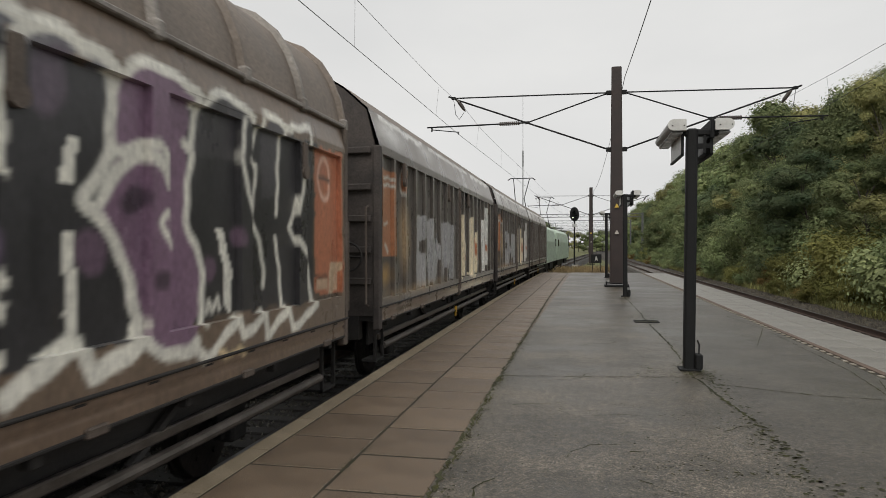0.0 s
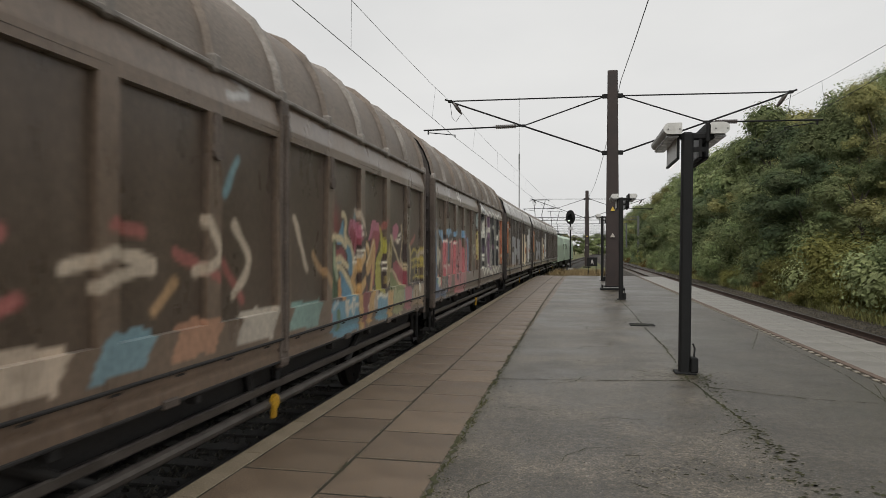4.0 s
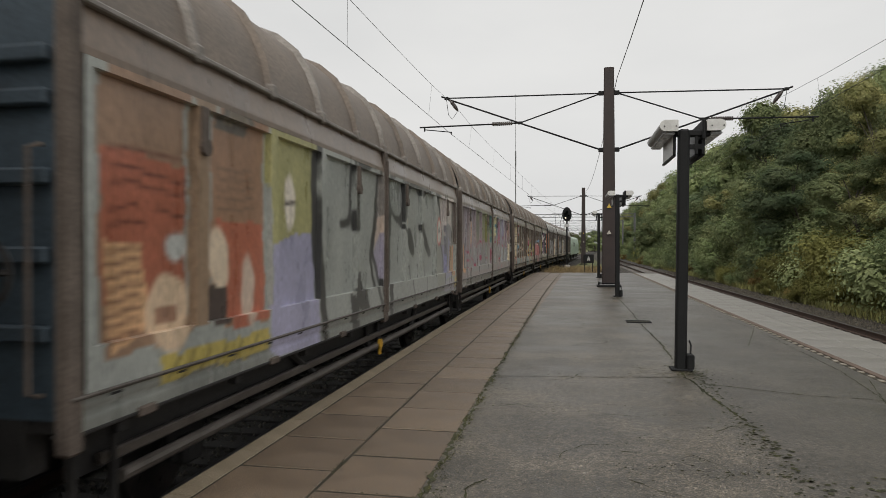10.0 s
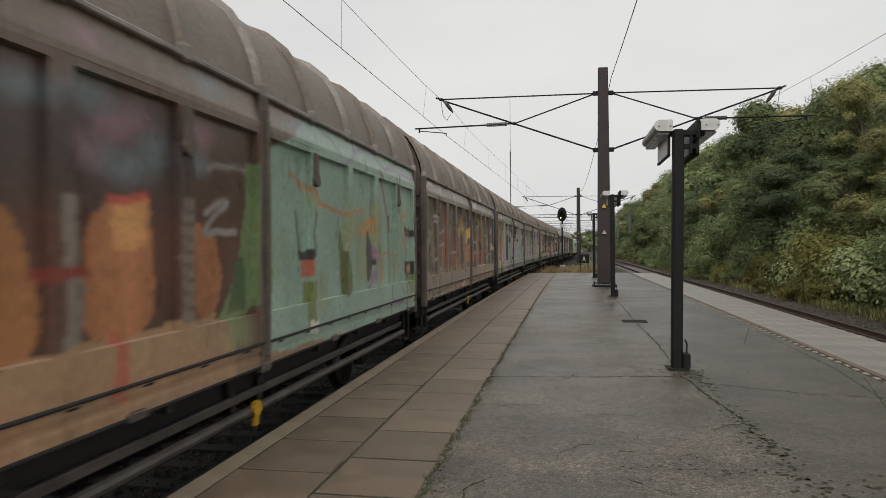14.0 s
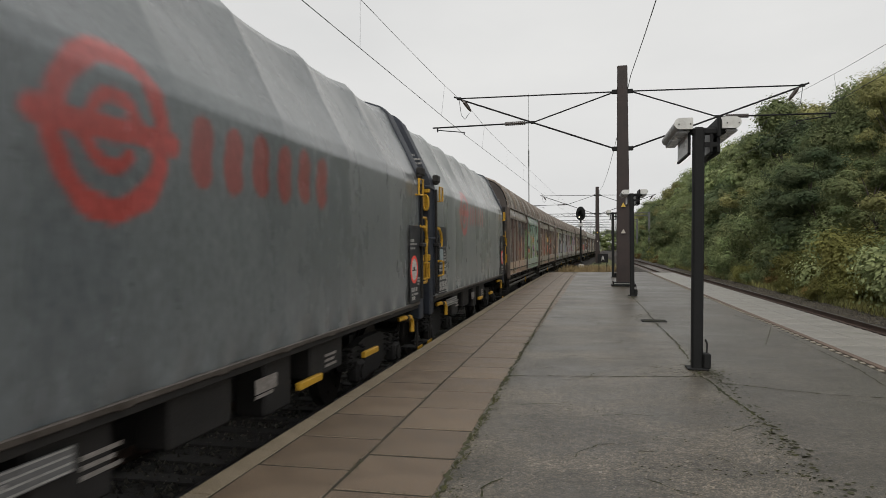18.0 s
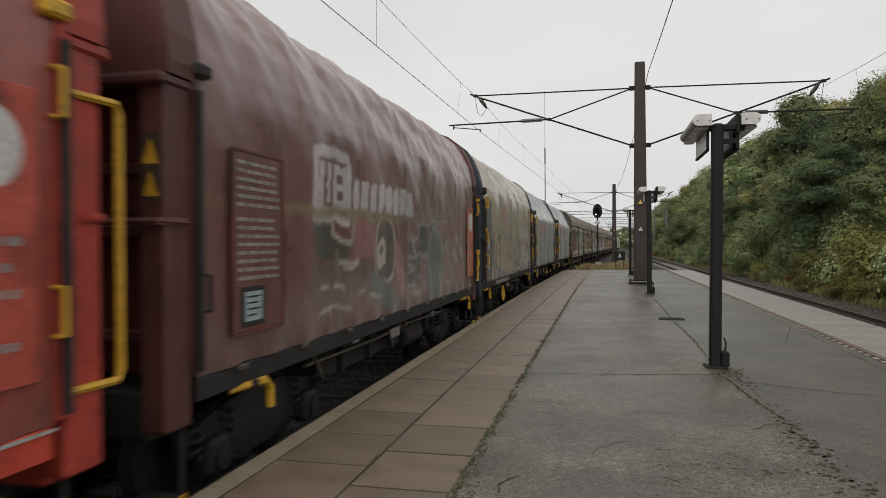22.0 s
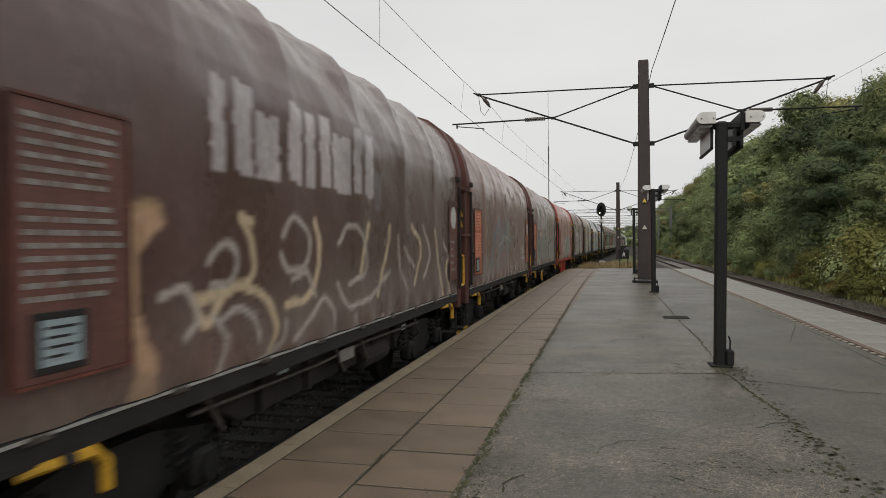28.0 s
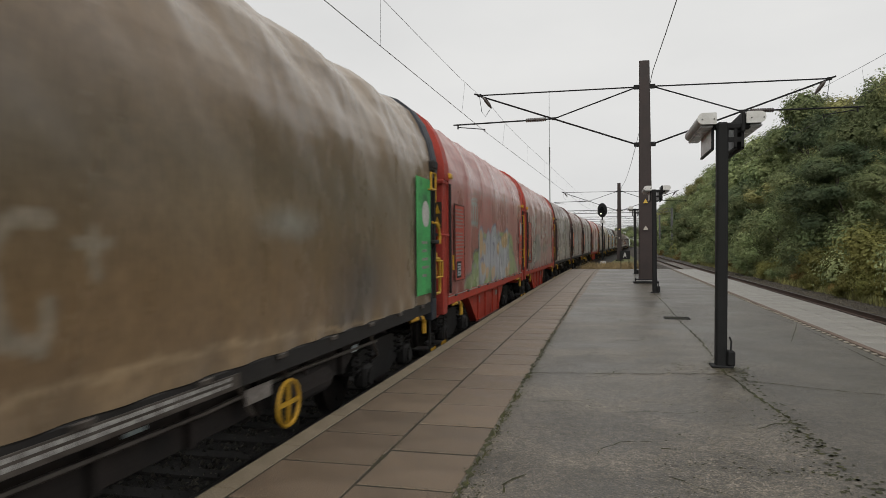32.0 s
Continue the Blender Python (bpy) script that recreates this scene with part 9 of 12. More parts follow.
put(('fill', [(-6.09, 1.66), (0.46, 1.8), (0.45, 1.21), (-6.1, 1.37)], (118, 96, 74)))
put(('fill', [(-6.1, 1.27), (-2.8, 1.33), (-2.8, 1.11), (-6.1, 1.16)], (120, 102, 82)))
put(('fill', [(-5.99, 1.31), (-5.82, 1.32), (-5.82, 1.24), (-5.99, 1.24)], (176, 162, 140)))
put(('fill', [(-1.1, 1.34), (-0.75, 1.34), (-0.76, 1.19), (-1.1, 1.19)], (176, 162, 150)))
OPS_G = []
put = OPS_G.append
put(("fill", [(-0.0, 3.03), (1.5, 3.81), (6.51, 3.67), (6.56, 0.92), (1.52, 1.16), (0.0, 1.2)], (122, 147, 131)))
put(("fill", [(-6.6, 0.95), (-0.55, 0.95), (-0.6, 1.6), (-6.6, 1.6)], (150, 116, 82)))
put(("fade", (-3.4, 1.25), (0.5, 0.3), .6, (160, 92, 64)))
put(("fade", (-1.6, 1.1), (0.9, 0.16), .6, (120, 96, 74)))
put(("fill", [(-2.97, 3.1), (-1.05, 3.19), (-1.06, 2.81), (-1.38, 2.37), (-2.98, 2.42)], (70, 58, 54)))
put(("fade", (-1.87, 2.18), (2.4, 0.5), 0.8, (96, 62, 50)))
put(("fade", (-2.28, 2.8), (0.25, 0.14), 0.7, (132, 98, 106)))
put(("fade", (-1.86, 3.06), (0.28, 0.16), 0.7, (132, 98, 106)))
put(("fade", (-2.09, 3.0), (0.2, 0.14), 0.7, (132, 98, 106)))
put(("fade", (-1.05, 3.12), (0.25, 0.16), 0.7, (132, 98, 106)))
put(("fade", (-2.34, 3.46), (0.25, 0.12), 0.7, (132, 98, 106)))
put(("fade", (-2.28, 3.15), (0.3, 0.14), 0.75, (100, 112, 116)))
put(("fade", (-2.79, 3.09), (0.28, 0.12), 0.75, (100, 112, 116)))
put(("fade", (-1.91, 2.76), (0.4, 0.14), 0.75, (100, 112, 116)))
put(("fade", (-1.6, 2.9), (0.2, 0.14), 0.75, (100, 112, 116)))
put(("fade", (-0.94, 3.52), (0.3, 0.14), 0.75, (100, 112, 116)))
put(("fade", (-1.06, 2.88), (0.2, 0.12), 0.75, (100, 112, 116)))
put(("loop", [(-2.98, 2.42), (-2.86, 2.38), (-2.74, 2.09), (-2.71, 1.69), (-2.99, 1.64)], (150, 98, 52)))
put(("loop", [(-2.31, 2.32), (-2.1, 2.52), (-1.71, 2.54), (-1.66, 2.05), (-1.73, 1.67), (-2.32, 1.68), (-2.35, 2.05)], (160, 100, 58)))
put(("fill", [(-2.08, 2.52), (-1.72, 2.54), (-1.72, 2.21), (-2.08, 2.21)], (186, 128, 66)))
put(("loop", [(-1.13, 2.38), (-0.86, 2.35), (-0.7, 2.01), (-0.79, 1.71), (-1.08, 1.7), (-1.14, 2.1)], (150, 94, 54)))
put(("fill", [(-2.59, 2.51), (-2.39, 2.5), (-2.35, 1.96), (-2.38, 1.61), (-2.58, 1.64), (-2.56, 2.18)], (122, 110, 100)))
put(("fill", [(-1.38, 2.6), (-1.16, 2.6), (-1.18, 1.64), (-1.41, 1.66)], (116, 100, 90)))
put(("line", [(-1.37, 2.49), (-1.17, 2.51)], 0.03, (84, 70, 62)))
put(("line", [(-1.37, 2.39), (-1.17, 2.4)], 0.03, (84, 70, 62)))
put(("line", [(-1.37, 2.29), (-1.17, 2.3)], 0.03, (84, 70, 62)))
put(("line", [(-1.37, 2.19), (-1.17, 2.19)], 0.03, (84, 70, 62)))
put(("line", [(-1.37, 2.09), (-1.18, 2.09)], 0.03, (84, 70, 62)))
put(("line", [(-1.38, 1.99), (-1.18, 1.98)], 0.03, (84, 70, 62)))
put(("line", [(-1.38, 1.88), (-1.18, 1.88)], 0.03, (84, 70, 62)))
put(("line", [(-1.38, 1.78), (-1.18, 1.77)], 0.03, (84, 70, 62)))
put(("line", [(-2.12, 2.53), (-1.74, 2.56)], 0.06, (168, 66, 50)))
put(("line", [(-2.74, 2.07), (-2.35, 2.06)], 0.07, (130, 56, 46)))
put(("curve", [(-0.96, 2.51), (-0.62, 2.59), (-0.96, 2.35), (-0.45, 2.34)], 0.06, (134, 126, 122)))
put(("line", [(-0.92, 2.86), (-0.18, 2.92)], 0.04, (120, 112, 110)))
put(("fill", [(-0.24, 2.98), (0.25, 3.04), (0.28, 1.8), (-0.64, 1.55), (-0.72, 1.63), (-0.39, 2.08)], (98, 118, 74)))
put(("fill", [(-0.47, 2.08), (-0.3, 2.16), (-0.26, 1.67), (-0.6, 1.62)], (66, 84, 54)))
put(("fill", [(-2.99, 1.63), (-0.79, 1.67), (-0.8, 1.41), (-2.99, 1.45)], (150, 118, 84)))
put(("fill", [(-2.11, 1.68), (-2.0, 1.68), (-2.03, 1.24), (-2.18, 1.27)], (160, 84, 60)))
put(("fade", (-0.48, 1.49), (0.3, 0.2), 0.8, (120, 130, 84)))
put(("fade", (3.38, 2.49), (0.8, 0.22), 0.7, (130, 130, 72)))
put(("fade", (3.86, 2.39), (0.35, 0.5), 0.7, (130, 130, 72)))
put(("fade", (4.14, 1.9), (0.35, 0.3), 0.7, (130, 130, 72)))
put(("fade", (3.94, 2.74), (0.3, 0.2), 0.6, (130, 130, 72)))
put(("fade", (5.46, 2.68), (0.2, 0.35), 0.6, (130, 130, 72)))
put(("fade", (5.77, 2.36), (0.2, 0.2), 0.6, (130, 130, 72)))
put(("fade", (3.26, 2.14), (0.3, 0.5), 0.6, (130, 130, 72)))
put(("fade", (4.98, 1.97), (0.15, 0.3), 0.5, (130, 130, 72)))
put(("fade", (6.03, 2.84), (0.12, 0.3), 0.5, (130, 130, 72)))
put(("curve", [(4.13, 3.3), (4.38, 3.06), (4.54, 2.77)], 0.2, (132, 142, 136)))
put(("curve", [(3.98, 3.37), (4.33, 3.17), (4.58, 2.76), (4.66, 2.43), (4.71, 1.99), (4.71, 1.54), (4.63, 1.12)], 0.05, (70, 68, 66)))
put(("fade", (3.38, 2.45), (0.5, 0.07), 1, (176, 118, 62)))
put(("fade", (3.61, 2.58), (0.25, 0.08), 1, (176, 118, 62)))
put(("fade", (5.72, 2.23), (0.16, 0.06), 1, (176, 118, 62)))
put(("fade", (5.69, 2.75), (0.14, 0.06), 1, (176, 118, 62)))
put(("fade", (4.19, 1.87), (0.14, 0.06), 1, (176, 118, 62)))
put(("fade", (4.28, 1.74), (0.12, 0.06), 1, (176, 118, 62)))
put(("loop", [(3.49, 2.43), (3.57, 2.38), (3.67, 2.26), (3.74, 2.08), (3.67, 1.83), (3.55, 1.79), (3.54, 2.04), (3.52, 2.3)], (44, 44, 42)))
put(("loop", [(3.57, 2.23), (3.66, 2.21), (3.73, 2.08), (3.67, 2.0), (3.57, 2.03)], (150, 66, 50)))
put(("fill", [(3.55, 2.0), (3.71, 2.0), (3.65, 1.83), (3.57, 1.79)], (96, 100, 60)))
put(("curve", [(3.66, 2.27), (3.76, 2.1), (3.78, 1.87), (3.67, 1.68), (3.57, 1.61)], 0.1, (124, 104, 130)))
put(("fill", [(4.61, 2.7), (4.75, 2.72), (4.73, 2.44), (4.63, 2.44)], (44, 44, 42)))
put(("fill", [(4.65, 2.66), (4.75, 2.67), (4.73, 2.48), (4.65, 2.47)], (124, 72, 60)))
put(("fill", [(5.71, 2.57), (6.11, 2.55), (6.52, 2.49), (6.3, 2.41), (5.81, 2.42)], (40, 42, 40)))
put(("fill", [(5.85, 2.5), (6.02, 2.51), (6.02, 2.45), (5.85, 2.44)], (170, 84, 56)))
put(("fill", [(5.76, 1.96), (6.32, 1.96), (6.31, 1.71), (5.84, 1.72)], (40, 42, 40)))
put(("fill", [(5.95, 1.91), (6.18, 1.9), (6.18, 1.75), (5.96, 1.76)], (192, 112, 80)))
put(("curve", [(5.77, 2.4), (6.11, 2.36)], 0.05, (124, 104, 130)))
put(("fill", [(6.26, 2.83), (6.4, 2.84), (6.42, 2.5), (6.3, 2.5)], (40, 42, 40)))
put(("line", [(3.38, 2.16), (3.67, 2.14), (4.02, 2.11), (4.42, 2.12), (4.95, 2.08)], 0.025, (160, 80, 60)))
put(("line", [(5.11, 1.92), (5.45, 1.91)], 0.025, (160, 80, 60)))
put(("line", [(3.15, 2.4), (3.29, 2.39)], 0.025, (160, 80, 60)))
put(("line", [(3.78, 2.0), (3.93, 1.98)], 0.025, (160, 80, 60)))
put(("line", [(5.61, 2.73), (5.94, 2.78)], 0.025, (160, 80, 60)))
put(("fill", [(5.84, 1.71), (6.49, 1.73), (6.49, 1.38), (5.97, 1.37)], (100, 120, 72)))
put(("fill", [(6.09, 1.38), (6.22, 1.38), (6.21, 1.25), (6.09, 1.26)], (194, 174, 154)))
put(("curve", [(4.74, 1.31), (4.97, 1.32), (5.3, 1.3)], 0.09, (120, 98, 130)))
put(("curve", [(4.2, 3.43), (4.81, 3.46), (5.46, 3.44), (6.21, 3.44)], 0.06, (120, 98, 130)))
put(("curve", [(5.08, 3.29), (5.15, 3.19), (5.28, 3.1)], 0.06, (50, 50, 48)))
put(("fade", (4.99, 3.52), (0.5, 0.14), 0.8, (130, 124, 140)))
put(("fade", (1.4, 2.74), (0.3, 0.12), 0.8, (130, 130, 72)))
put(("fade", (2.55, 2.43), (0.25, 0.45), 0.7, (130, 130, 72)))
put(("fade", (4.11, 2.67), (0.3, 0.3), 0.6, (130, 130, 72)))
put(("fade", (1.53, 1.72), (0.3, 0.3), 0.5, (130, 130, 72)))
put(("fade", (3.36, 1.86), (0.4, 0.2), 0.5, (130, 130, 72)))
put(("curve", [(0.75, 3.01), (1.26, 2.83), (2.19, 2.65), (3.38, 2.74)], 0.05, (158, 112, 66)))
put(("curve", [(1.0, 2.86), (1.55, 2.83)], 0.04, (158, 112, 66)))
put(("fill", [(0.92, 2.15), (1.32, 2.17), (1.28, 2.06), (0.96, 2.06)], (52, 56, 52)))
put(("fill", [(0.98, 2.06), (1.26, 2.06), (1.26, 1.88), (0.98, 1.89)], (160, 86, 62)))
put(("fill", [(1.04, 1.82), (1.33, 1.83), (1.31, 1.26), (1.07, 1.29)], (104, 116, 60)))
put(("curve", [(0.86, 2.58), (0.94, 2.34), (0.98, 2.14)], 0.05, (58, 62, 58)))
put(("curve", [(1.32, 2.61), (1.28, 2.35), (1.31, 2.13)], 0.05, (58, 62, 58)))
put(("loop", [(2.27, 2.42), (2.58, 2.01), (2.64, 1.65), (2.38, 1.65)], (92, 98, 58)))
put(("loop", [(3.49, 2.45), (3.72, 2.19), (3.63, 1.78), (3.45, 1.79)], (60, 62, 56)))
put(("curve", [(2.21, 3.23), (3.41, 3.63), (4.18, 3.45)], 0.06, (110, 102, 130)))
put(("curve", [(0.53, 3.45), (1.28, 3.63), (1.88, 3.52), (2.21, 3.34)], 0.05, (100, 110, 110)))
put(("fill", [(1.12, 1.39), (1.4, 1.38), (1.4, 1.23), (1.12, 1.25)], (190, 184, 176)))
OPS_H = []
put = OPS_H.append
# faint blue-grey tint along the whole upper tarpaulin
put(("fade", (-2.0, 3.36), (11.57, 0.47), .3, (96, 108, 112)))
OPS_I = []
put = OPS_I.append
# shorter blue-grey tint, again high on the side
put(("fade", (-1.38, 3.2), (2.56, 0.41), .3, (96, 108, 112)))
OPS_J = []
put = OPS_J.append
put(("fade", (-2.77, 1.43), (4.5, 0.3), 0.8, (92, 84, 74)))
put(("loop", [(-4.2, 1.8), (-4.08, 2.19), (-3.88, 2.33), (-3.6, 2.53), (-3.21, 2.61), (-2.96, 2.54), (-2.69, 2.45), (-2.38, 2.38), (-1.86, 2.55), (-1.54, 2.48), (-0.99, 2.54), (-0.6, 2.43), (-0.2, 2.47), (0.35, 2.09), (0.52, 1.55), (0.13, 1.24), (-1.67, 1.27), (-3.75, 1.45), (-4.14, 1.6)], (66, 66, 62)))
put(("loop", [(-3.55, 2.02), (-3.47, 2.31), (-3.41, 2.5), (-3.21, 2.57), (-2.96, 2.5), (-2.83, 2.4), (-2.6, 2.33), (-2.68, 2.14), (-2.37, 1.93), (-2.46, 1.54), (-2.77, 1.54), (-3.16, 1.59), (-3.42, 1.68), (-3.52, 1.86)], (138, 112, 82)))
put(("loop", [(-2.54, 2.28), (-2.3, 2.33), (-2.17, 2.17), (-2.22, 1.93), (-2.54, 1.95)], (138, 112, 82)))
put(("loop", [(-2.3, 2.17), (-2.18, 2.41), (-1.86, 2.49), (-1.61, 2.39), (-1.54, 2.07), (-1.67, 1.81), (-2.05, 1.7), (-2.27, 1.85)], (138, 112, 82)))
put(("loop", [(-1.51, 2.29), (-1.23, 2.32), (-1.21, 1.78), (-1.55, 1.53), (-1.67, 1.72)], (138, 112, 82)))
put(("loop", [(-1.12, 2.02), (-1.05, 2.4), (-0.8, 2.48), (-0.66, 2.35), (-0.71, 1.94)], (138, 112, 82)))
put(("loop", [(-0.6, 2.05), (-0.39, 2.36), (-0.2, 2.36), (-0.17, 1.88), (-0.47, 1.85)], (138, 112, 82)))
put(("loop", [(-2.7, 1.7), (-0.18, 1.69), (-0.26, 1.28), (-2.7, 1.53)], (138, 112, 82)))
put(("loop", [(-2.0, 1.92), (-1.91, 2.08), (-1.78, 2.08), (-1.76, 1.92), (-1.91, 1.86)], (54, 48, 44)))
put(("curve", [(-3.22, 2.11), (-3.14, 2.2), (-2.97, 2.11), (-3.2, 2.09)], 0.06, (54, 48, 44)))
put(("curve", [(-2.97, 2.11), (-2.75, 2.03), (-2.68, 1.94), (-2.37, 1.93)], 0.07, (54, 48, 44)))
put(("curve", [(-3.4, 1.67), (-3.1, 1.67), (-2.94, 1.63)], 0.06, (54, 48, 44)))
put(("curve", [(-2.31, 1.69), (-2.18, 1.84), (-2.31, 1.97)], 0.06, (54, 48, 44)))
put(("curve", [(-1.57, 1.53), (-1.24, 1.69), (-1.4, 1.89)], 0.05, (54, 48, 44)))
put(("curve", [(-0.74, 1.9), (-0.4, 1.78), (-0.25, 1.61)], 0.06, (54, 48, 44)))
put(("curve", [(-3.56, 1.99), (-3.52, 2.25), (-3.43, 2.49), (-3.21, 2.6), (-2.9, 2.52), (-2.69, 2.38), (-2.54, 2.32)], 0.08, (46, 44, 42)))
put(("curve", [(-2.54, 2.31), (-2.22, 2.46), (-1.86, 2.52), (-1.53, 2.39)], 0.08, (46, 44, 42)))
put(("curve", [(-1.54, 2.29), (-1.11, 2.4), (-0.84, 2.51), (-0.6, 2.42), (-0.24, 2.41), (-0.06, 2.24)], 0.07, (46, 44, 42)))
put(("blob", (-4.06, 1.45), (0.4, 0.2), (144, 120, 94)))
put(("blob", (-4.04, 1.76), (0.16, 0.16), (112, 106, 94)))
put(("blob", (-3.75, 1.47), (0.14, 0.1), (110, 104, 92)))
put(("fill", [(-0.17, 2.2), (0.32, 2.25), (0.52, 1.85), (0.14, 1.8)], (104, 116, 84)))
put(("curve", [(0.67, 2.21), (1.27, 2.08), (1.16, 1.82)], 0.08, (96, 112, 80)))
put(("loop", [(1.72, 2.39), (2.2, 2.47), (2.51, 2.06), (2.37, 1.34), (1.94, 1.43), (1.83, 1.93)], (112, 50, 50)))
put(("loop", [(0.82, 1.65), (1.99, 1.7), (2.2, 1.14), (1.22, 1.1), (0.66, 1.29)], (64, 44, 42)))
put(("curve", [(0.82, 1.09), (1.26, 1.35), (2.45, 1.3)], 0.06, (178, 174, 168)))
put(("fill", [(-1.96, 3.3), (-1.12, 3.35), (-1.22, 2.76), (-2.11, 2.75)], (132, 76, 66)))
put(("fill", [(-2.57, 3.02), (-2.47, 3.02), (-2.47, 2.95), (-2.57, 2.96)], (92, 84, 76)))
put(("fill", [(-2.42, 3.02), (-2.21, 3.03), (-2.21, 2.94), (-2.42, 2.95)], (92, 84, 76)))
put(("fill", [(-1.04, 3.01), (-0.93, 3.02), (-0.93, 2.88), (-1.04, 2.89)], (94, 86, 78)))
put(("fill", [(-0.88, 3.03), (-0.77, 3.04), (-0.77, 2.9), (-0.88, 2.91)], (94, 86, 78)))
put(("fill", [(-0.7, 3.05), (-0.58, 3.06), (-0.58, 2.91), (-0.7, 2.93)], (94, 86, 78)))
put(("fill", [(-0.49, 3.07), (-0.37, 3.08), (-0.37, 2.93), (-0.5, 2.95)], (94, 86, 78)))
put(("line", [(-0.96, 2.77), (0.24, 2.81)], 0.06, (98, 90, 82)))
put(("fade", (3.09, 2.52), (1.5, 0.28), 0.75, (150, 148, 150)))
put(("fill", [(2.04, 1.95), (2.4, 1.97), (3.09, 1.87), (4.68, 1.67), (5.43, 1.42), (5.2, 1.21), (3.07, 1.22), (2.04, 1.26)], (58, 46, 44)))
put(("fill", [(2.05, 2.44), (2.19, 2.43), (2.27, 2.27), (2.1, 2.18), (2.05, 2.09)], (96, 46, 46)))
put(("loop", [(2.55, 2.42), (2.68, 2.45), (2.83, 2.31), (3.04, 2.16), (3.04, 1.9), (2.68, 1.88), (2.53, 2.2)], (96, 46, 46)))
put(("fill", [(2.96, 2.34), (3.28, 2.45), (3.46, 2.35), (3.71, 2.36), (3.76, 2.19), (3.67, 1.83), (3.32, 1.84), (3.23, 2.07), (3.09, 2.19)], (96, 46, 46)))
put(("fill", [(3.83, 2.16), (4.09, 2.47), (4.44, 2.3), (4.52, 2.15), (4.37, 1.81), (3.82, 1.75), (3.76, 1.95)], (96, 46, 46)))
put(("fill", [(2.21, 1.99), (3.04, 1.93), (3.04, 1.7), (2.21, 1.75)], (74, 46, 44)))
put(("curve", [(2.27, 2.15), (2.15, 1.99), (2.17, 1.71), (2.27, 1.46), (2.53, 1.4), (2.38, 1.17)], 0.13, (154, 150, 146)))
put(("curve", [(2.41, 1.77), (2.5, 2.07), (2.62, 2.01), (2.67, 1.74), (2.6, 1.57), (2.46, 1.62), (2.41, 1.77)], 0.13, (154, 150, 146)))
put(("curve", [(3.0, 2.22), (3.09, 2.16), (3.02, 1.82), (2.95, 1.54), (3.11, 1.19)], 0.13, (154, 150, 146)))
put(("curve", [(3.3, 1.49), (3.22, 1.68), (3.25, 2.04), (3.38, 2.07), (3.45, 1.91), (3.43, 1.66), (3.5, 1.45)], 0.13, (154, 150, 146)))
put(("curve", [(3.51, 1.66), (3.88, 1.53), (4.52, 1.49), (3.95, 1.46), (3.76, 1.45), (3.65, 1.17)], 0.13, (154, 150, 146)))
put(("curve", [(4.01, 1.94), (4.22, 2.0), (4.22, 1.86), (5.03, 1.59), (5.43, 1.6)], 0.13, (154, 150, 146)))
put(("curve", [(2.27, 2.37), (2.37, 2.3), (2.5, 2.4), (2.68, 2.45)], 0.13, (154, 150, 146)))
put(("curve", [(2.96, 2.3), (3.28, 2.46), (3.71, 2.38), (4.09, 2.49), (4.52, 2.33)], 0.13, (154, 150, 146)))
put(("curve", [(5.01, 1.22), (5.24, 1.49)], 0.13, (154, 150, 146)))
put(("line", [(2.85, 1.86), (3.2, 1.83)], 0.12, (154, 150, 146)))
put(("line", [(3.45, 1.81), (3.7, 1.79)], 0.1, (154, 150, 146)))
put(("fill", [(4.44, 1.92), (4.77, 2.06), (5.23, 1.88), (5.13, 1.67), (4.48, 1.76)], (84, 108, 76)))
put(("line", [(3.91, 1.49), (4.36, 1.46)], 0.05, (60, 92, 60)))
put(("fill", [(3.37, 1.76), (3.48, 1.76), (3.51, 1.61), (3.4, 1.66)], (60, 92, 60)))
OPS_K = []
put = OPS_K.append
put(('fill', [(0.02, 2.96), (0.31, 3.0), (0.36, 2.87), (0.45, 2.63), (0.01, 2.59)], (160, 152, 154)))
put(("line", [(-3.26, 3.17), (-3.1, 3.2), (-2.38, 3.18), (-2.32, 3.09), (-2.34, 2.54), (-2.41, 2.46), (-3.22, 2.58), (-3.28, 2.64), (-3.28, 3.14)], 0.13, (168, 158, 160)))
put(("fill", [(-3.19, 3.08), (-3.05, 3.08), (-3.06, 2.58), (-3.19, 2.61)], (168, 158, 160)))
put(("fill", [(-2.97, 3.07), (-2.86, 3.07), (-2.87, 2.67), (-2.97, 2.63)], (168, 158, 160)))
put(("fill", [(-2.79, 3.05), (-2.38, 3.08), (-2.39, 2.58), (-2.8, 2.57)], (168, 158, 160)))
put(("fill", [(-2.7, 2.97), (-2.52, 2.97), (-2.54, 2.86), (-2.7, 2.86)], (98, 60, 60)))
put(("fill", [(-2.7, 2.78), (-2.53, 2.79), (-2.53, 2.68), (-2.7, 2.68)], (98, 60, 60)))
put(("fill", [(-2.17, 2.96), (-1.98, 2.96), (-1.98, 2.61), (-2.18, 2.61)], (160, 152, 154)))
put(("fill", [(-1.91, 2.97), (-1.67, 2.97), (-1.67, 2.61), (-1.92, 2.61)], (160, 152, 154)))
put(("fill", [(-1.59, 2.97), (-1.34, 2.98), (-1.35, 2.61), (-1.6, 2.61)], (160, 152, 154)))
put(("fill", [(-1.26, 2.98), (-1.01, 2.98), (-1.01, 2.62), (-1.27, 2.61)], (160, 152, 154)))
put(("fill", [(-0.95, 2.98), (-0.68, 2.99), (-0.69, 2.62), (-0.96, 2.62)], (160, 152, 154)))
put(("fill", [(-0.62, 2.99), (-0.35, 3.0), (-0.35, 2.62), (-0.63, 2.62)], (160, 152, 154)))
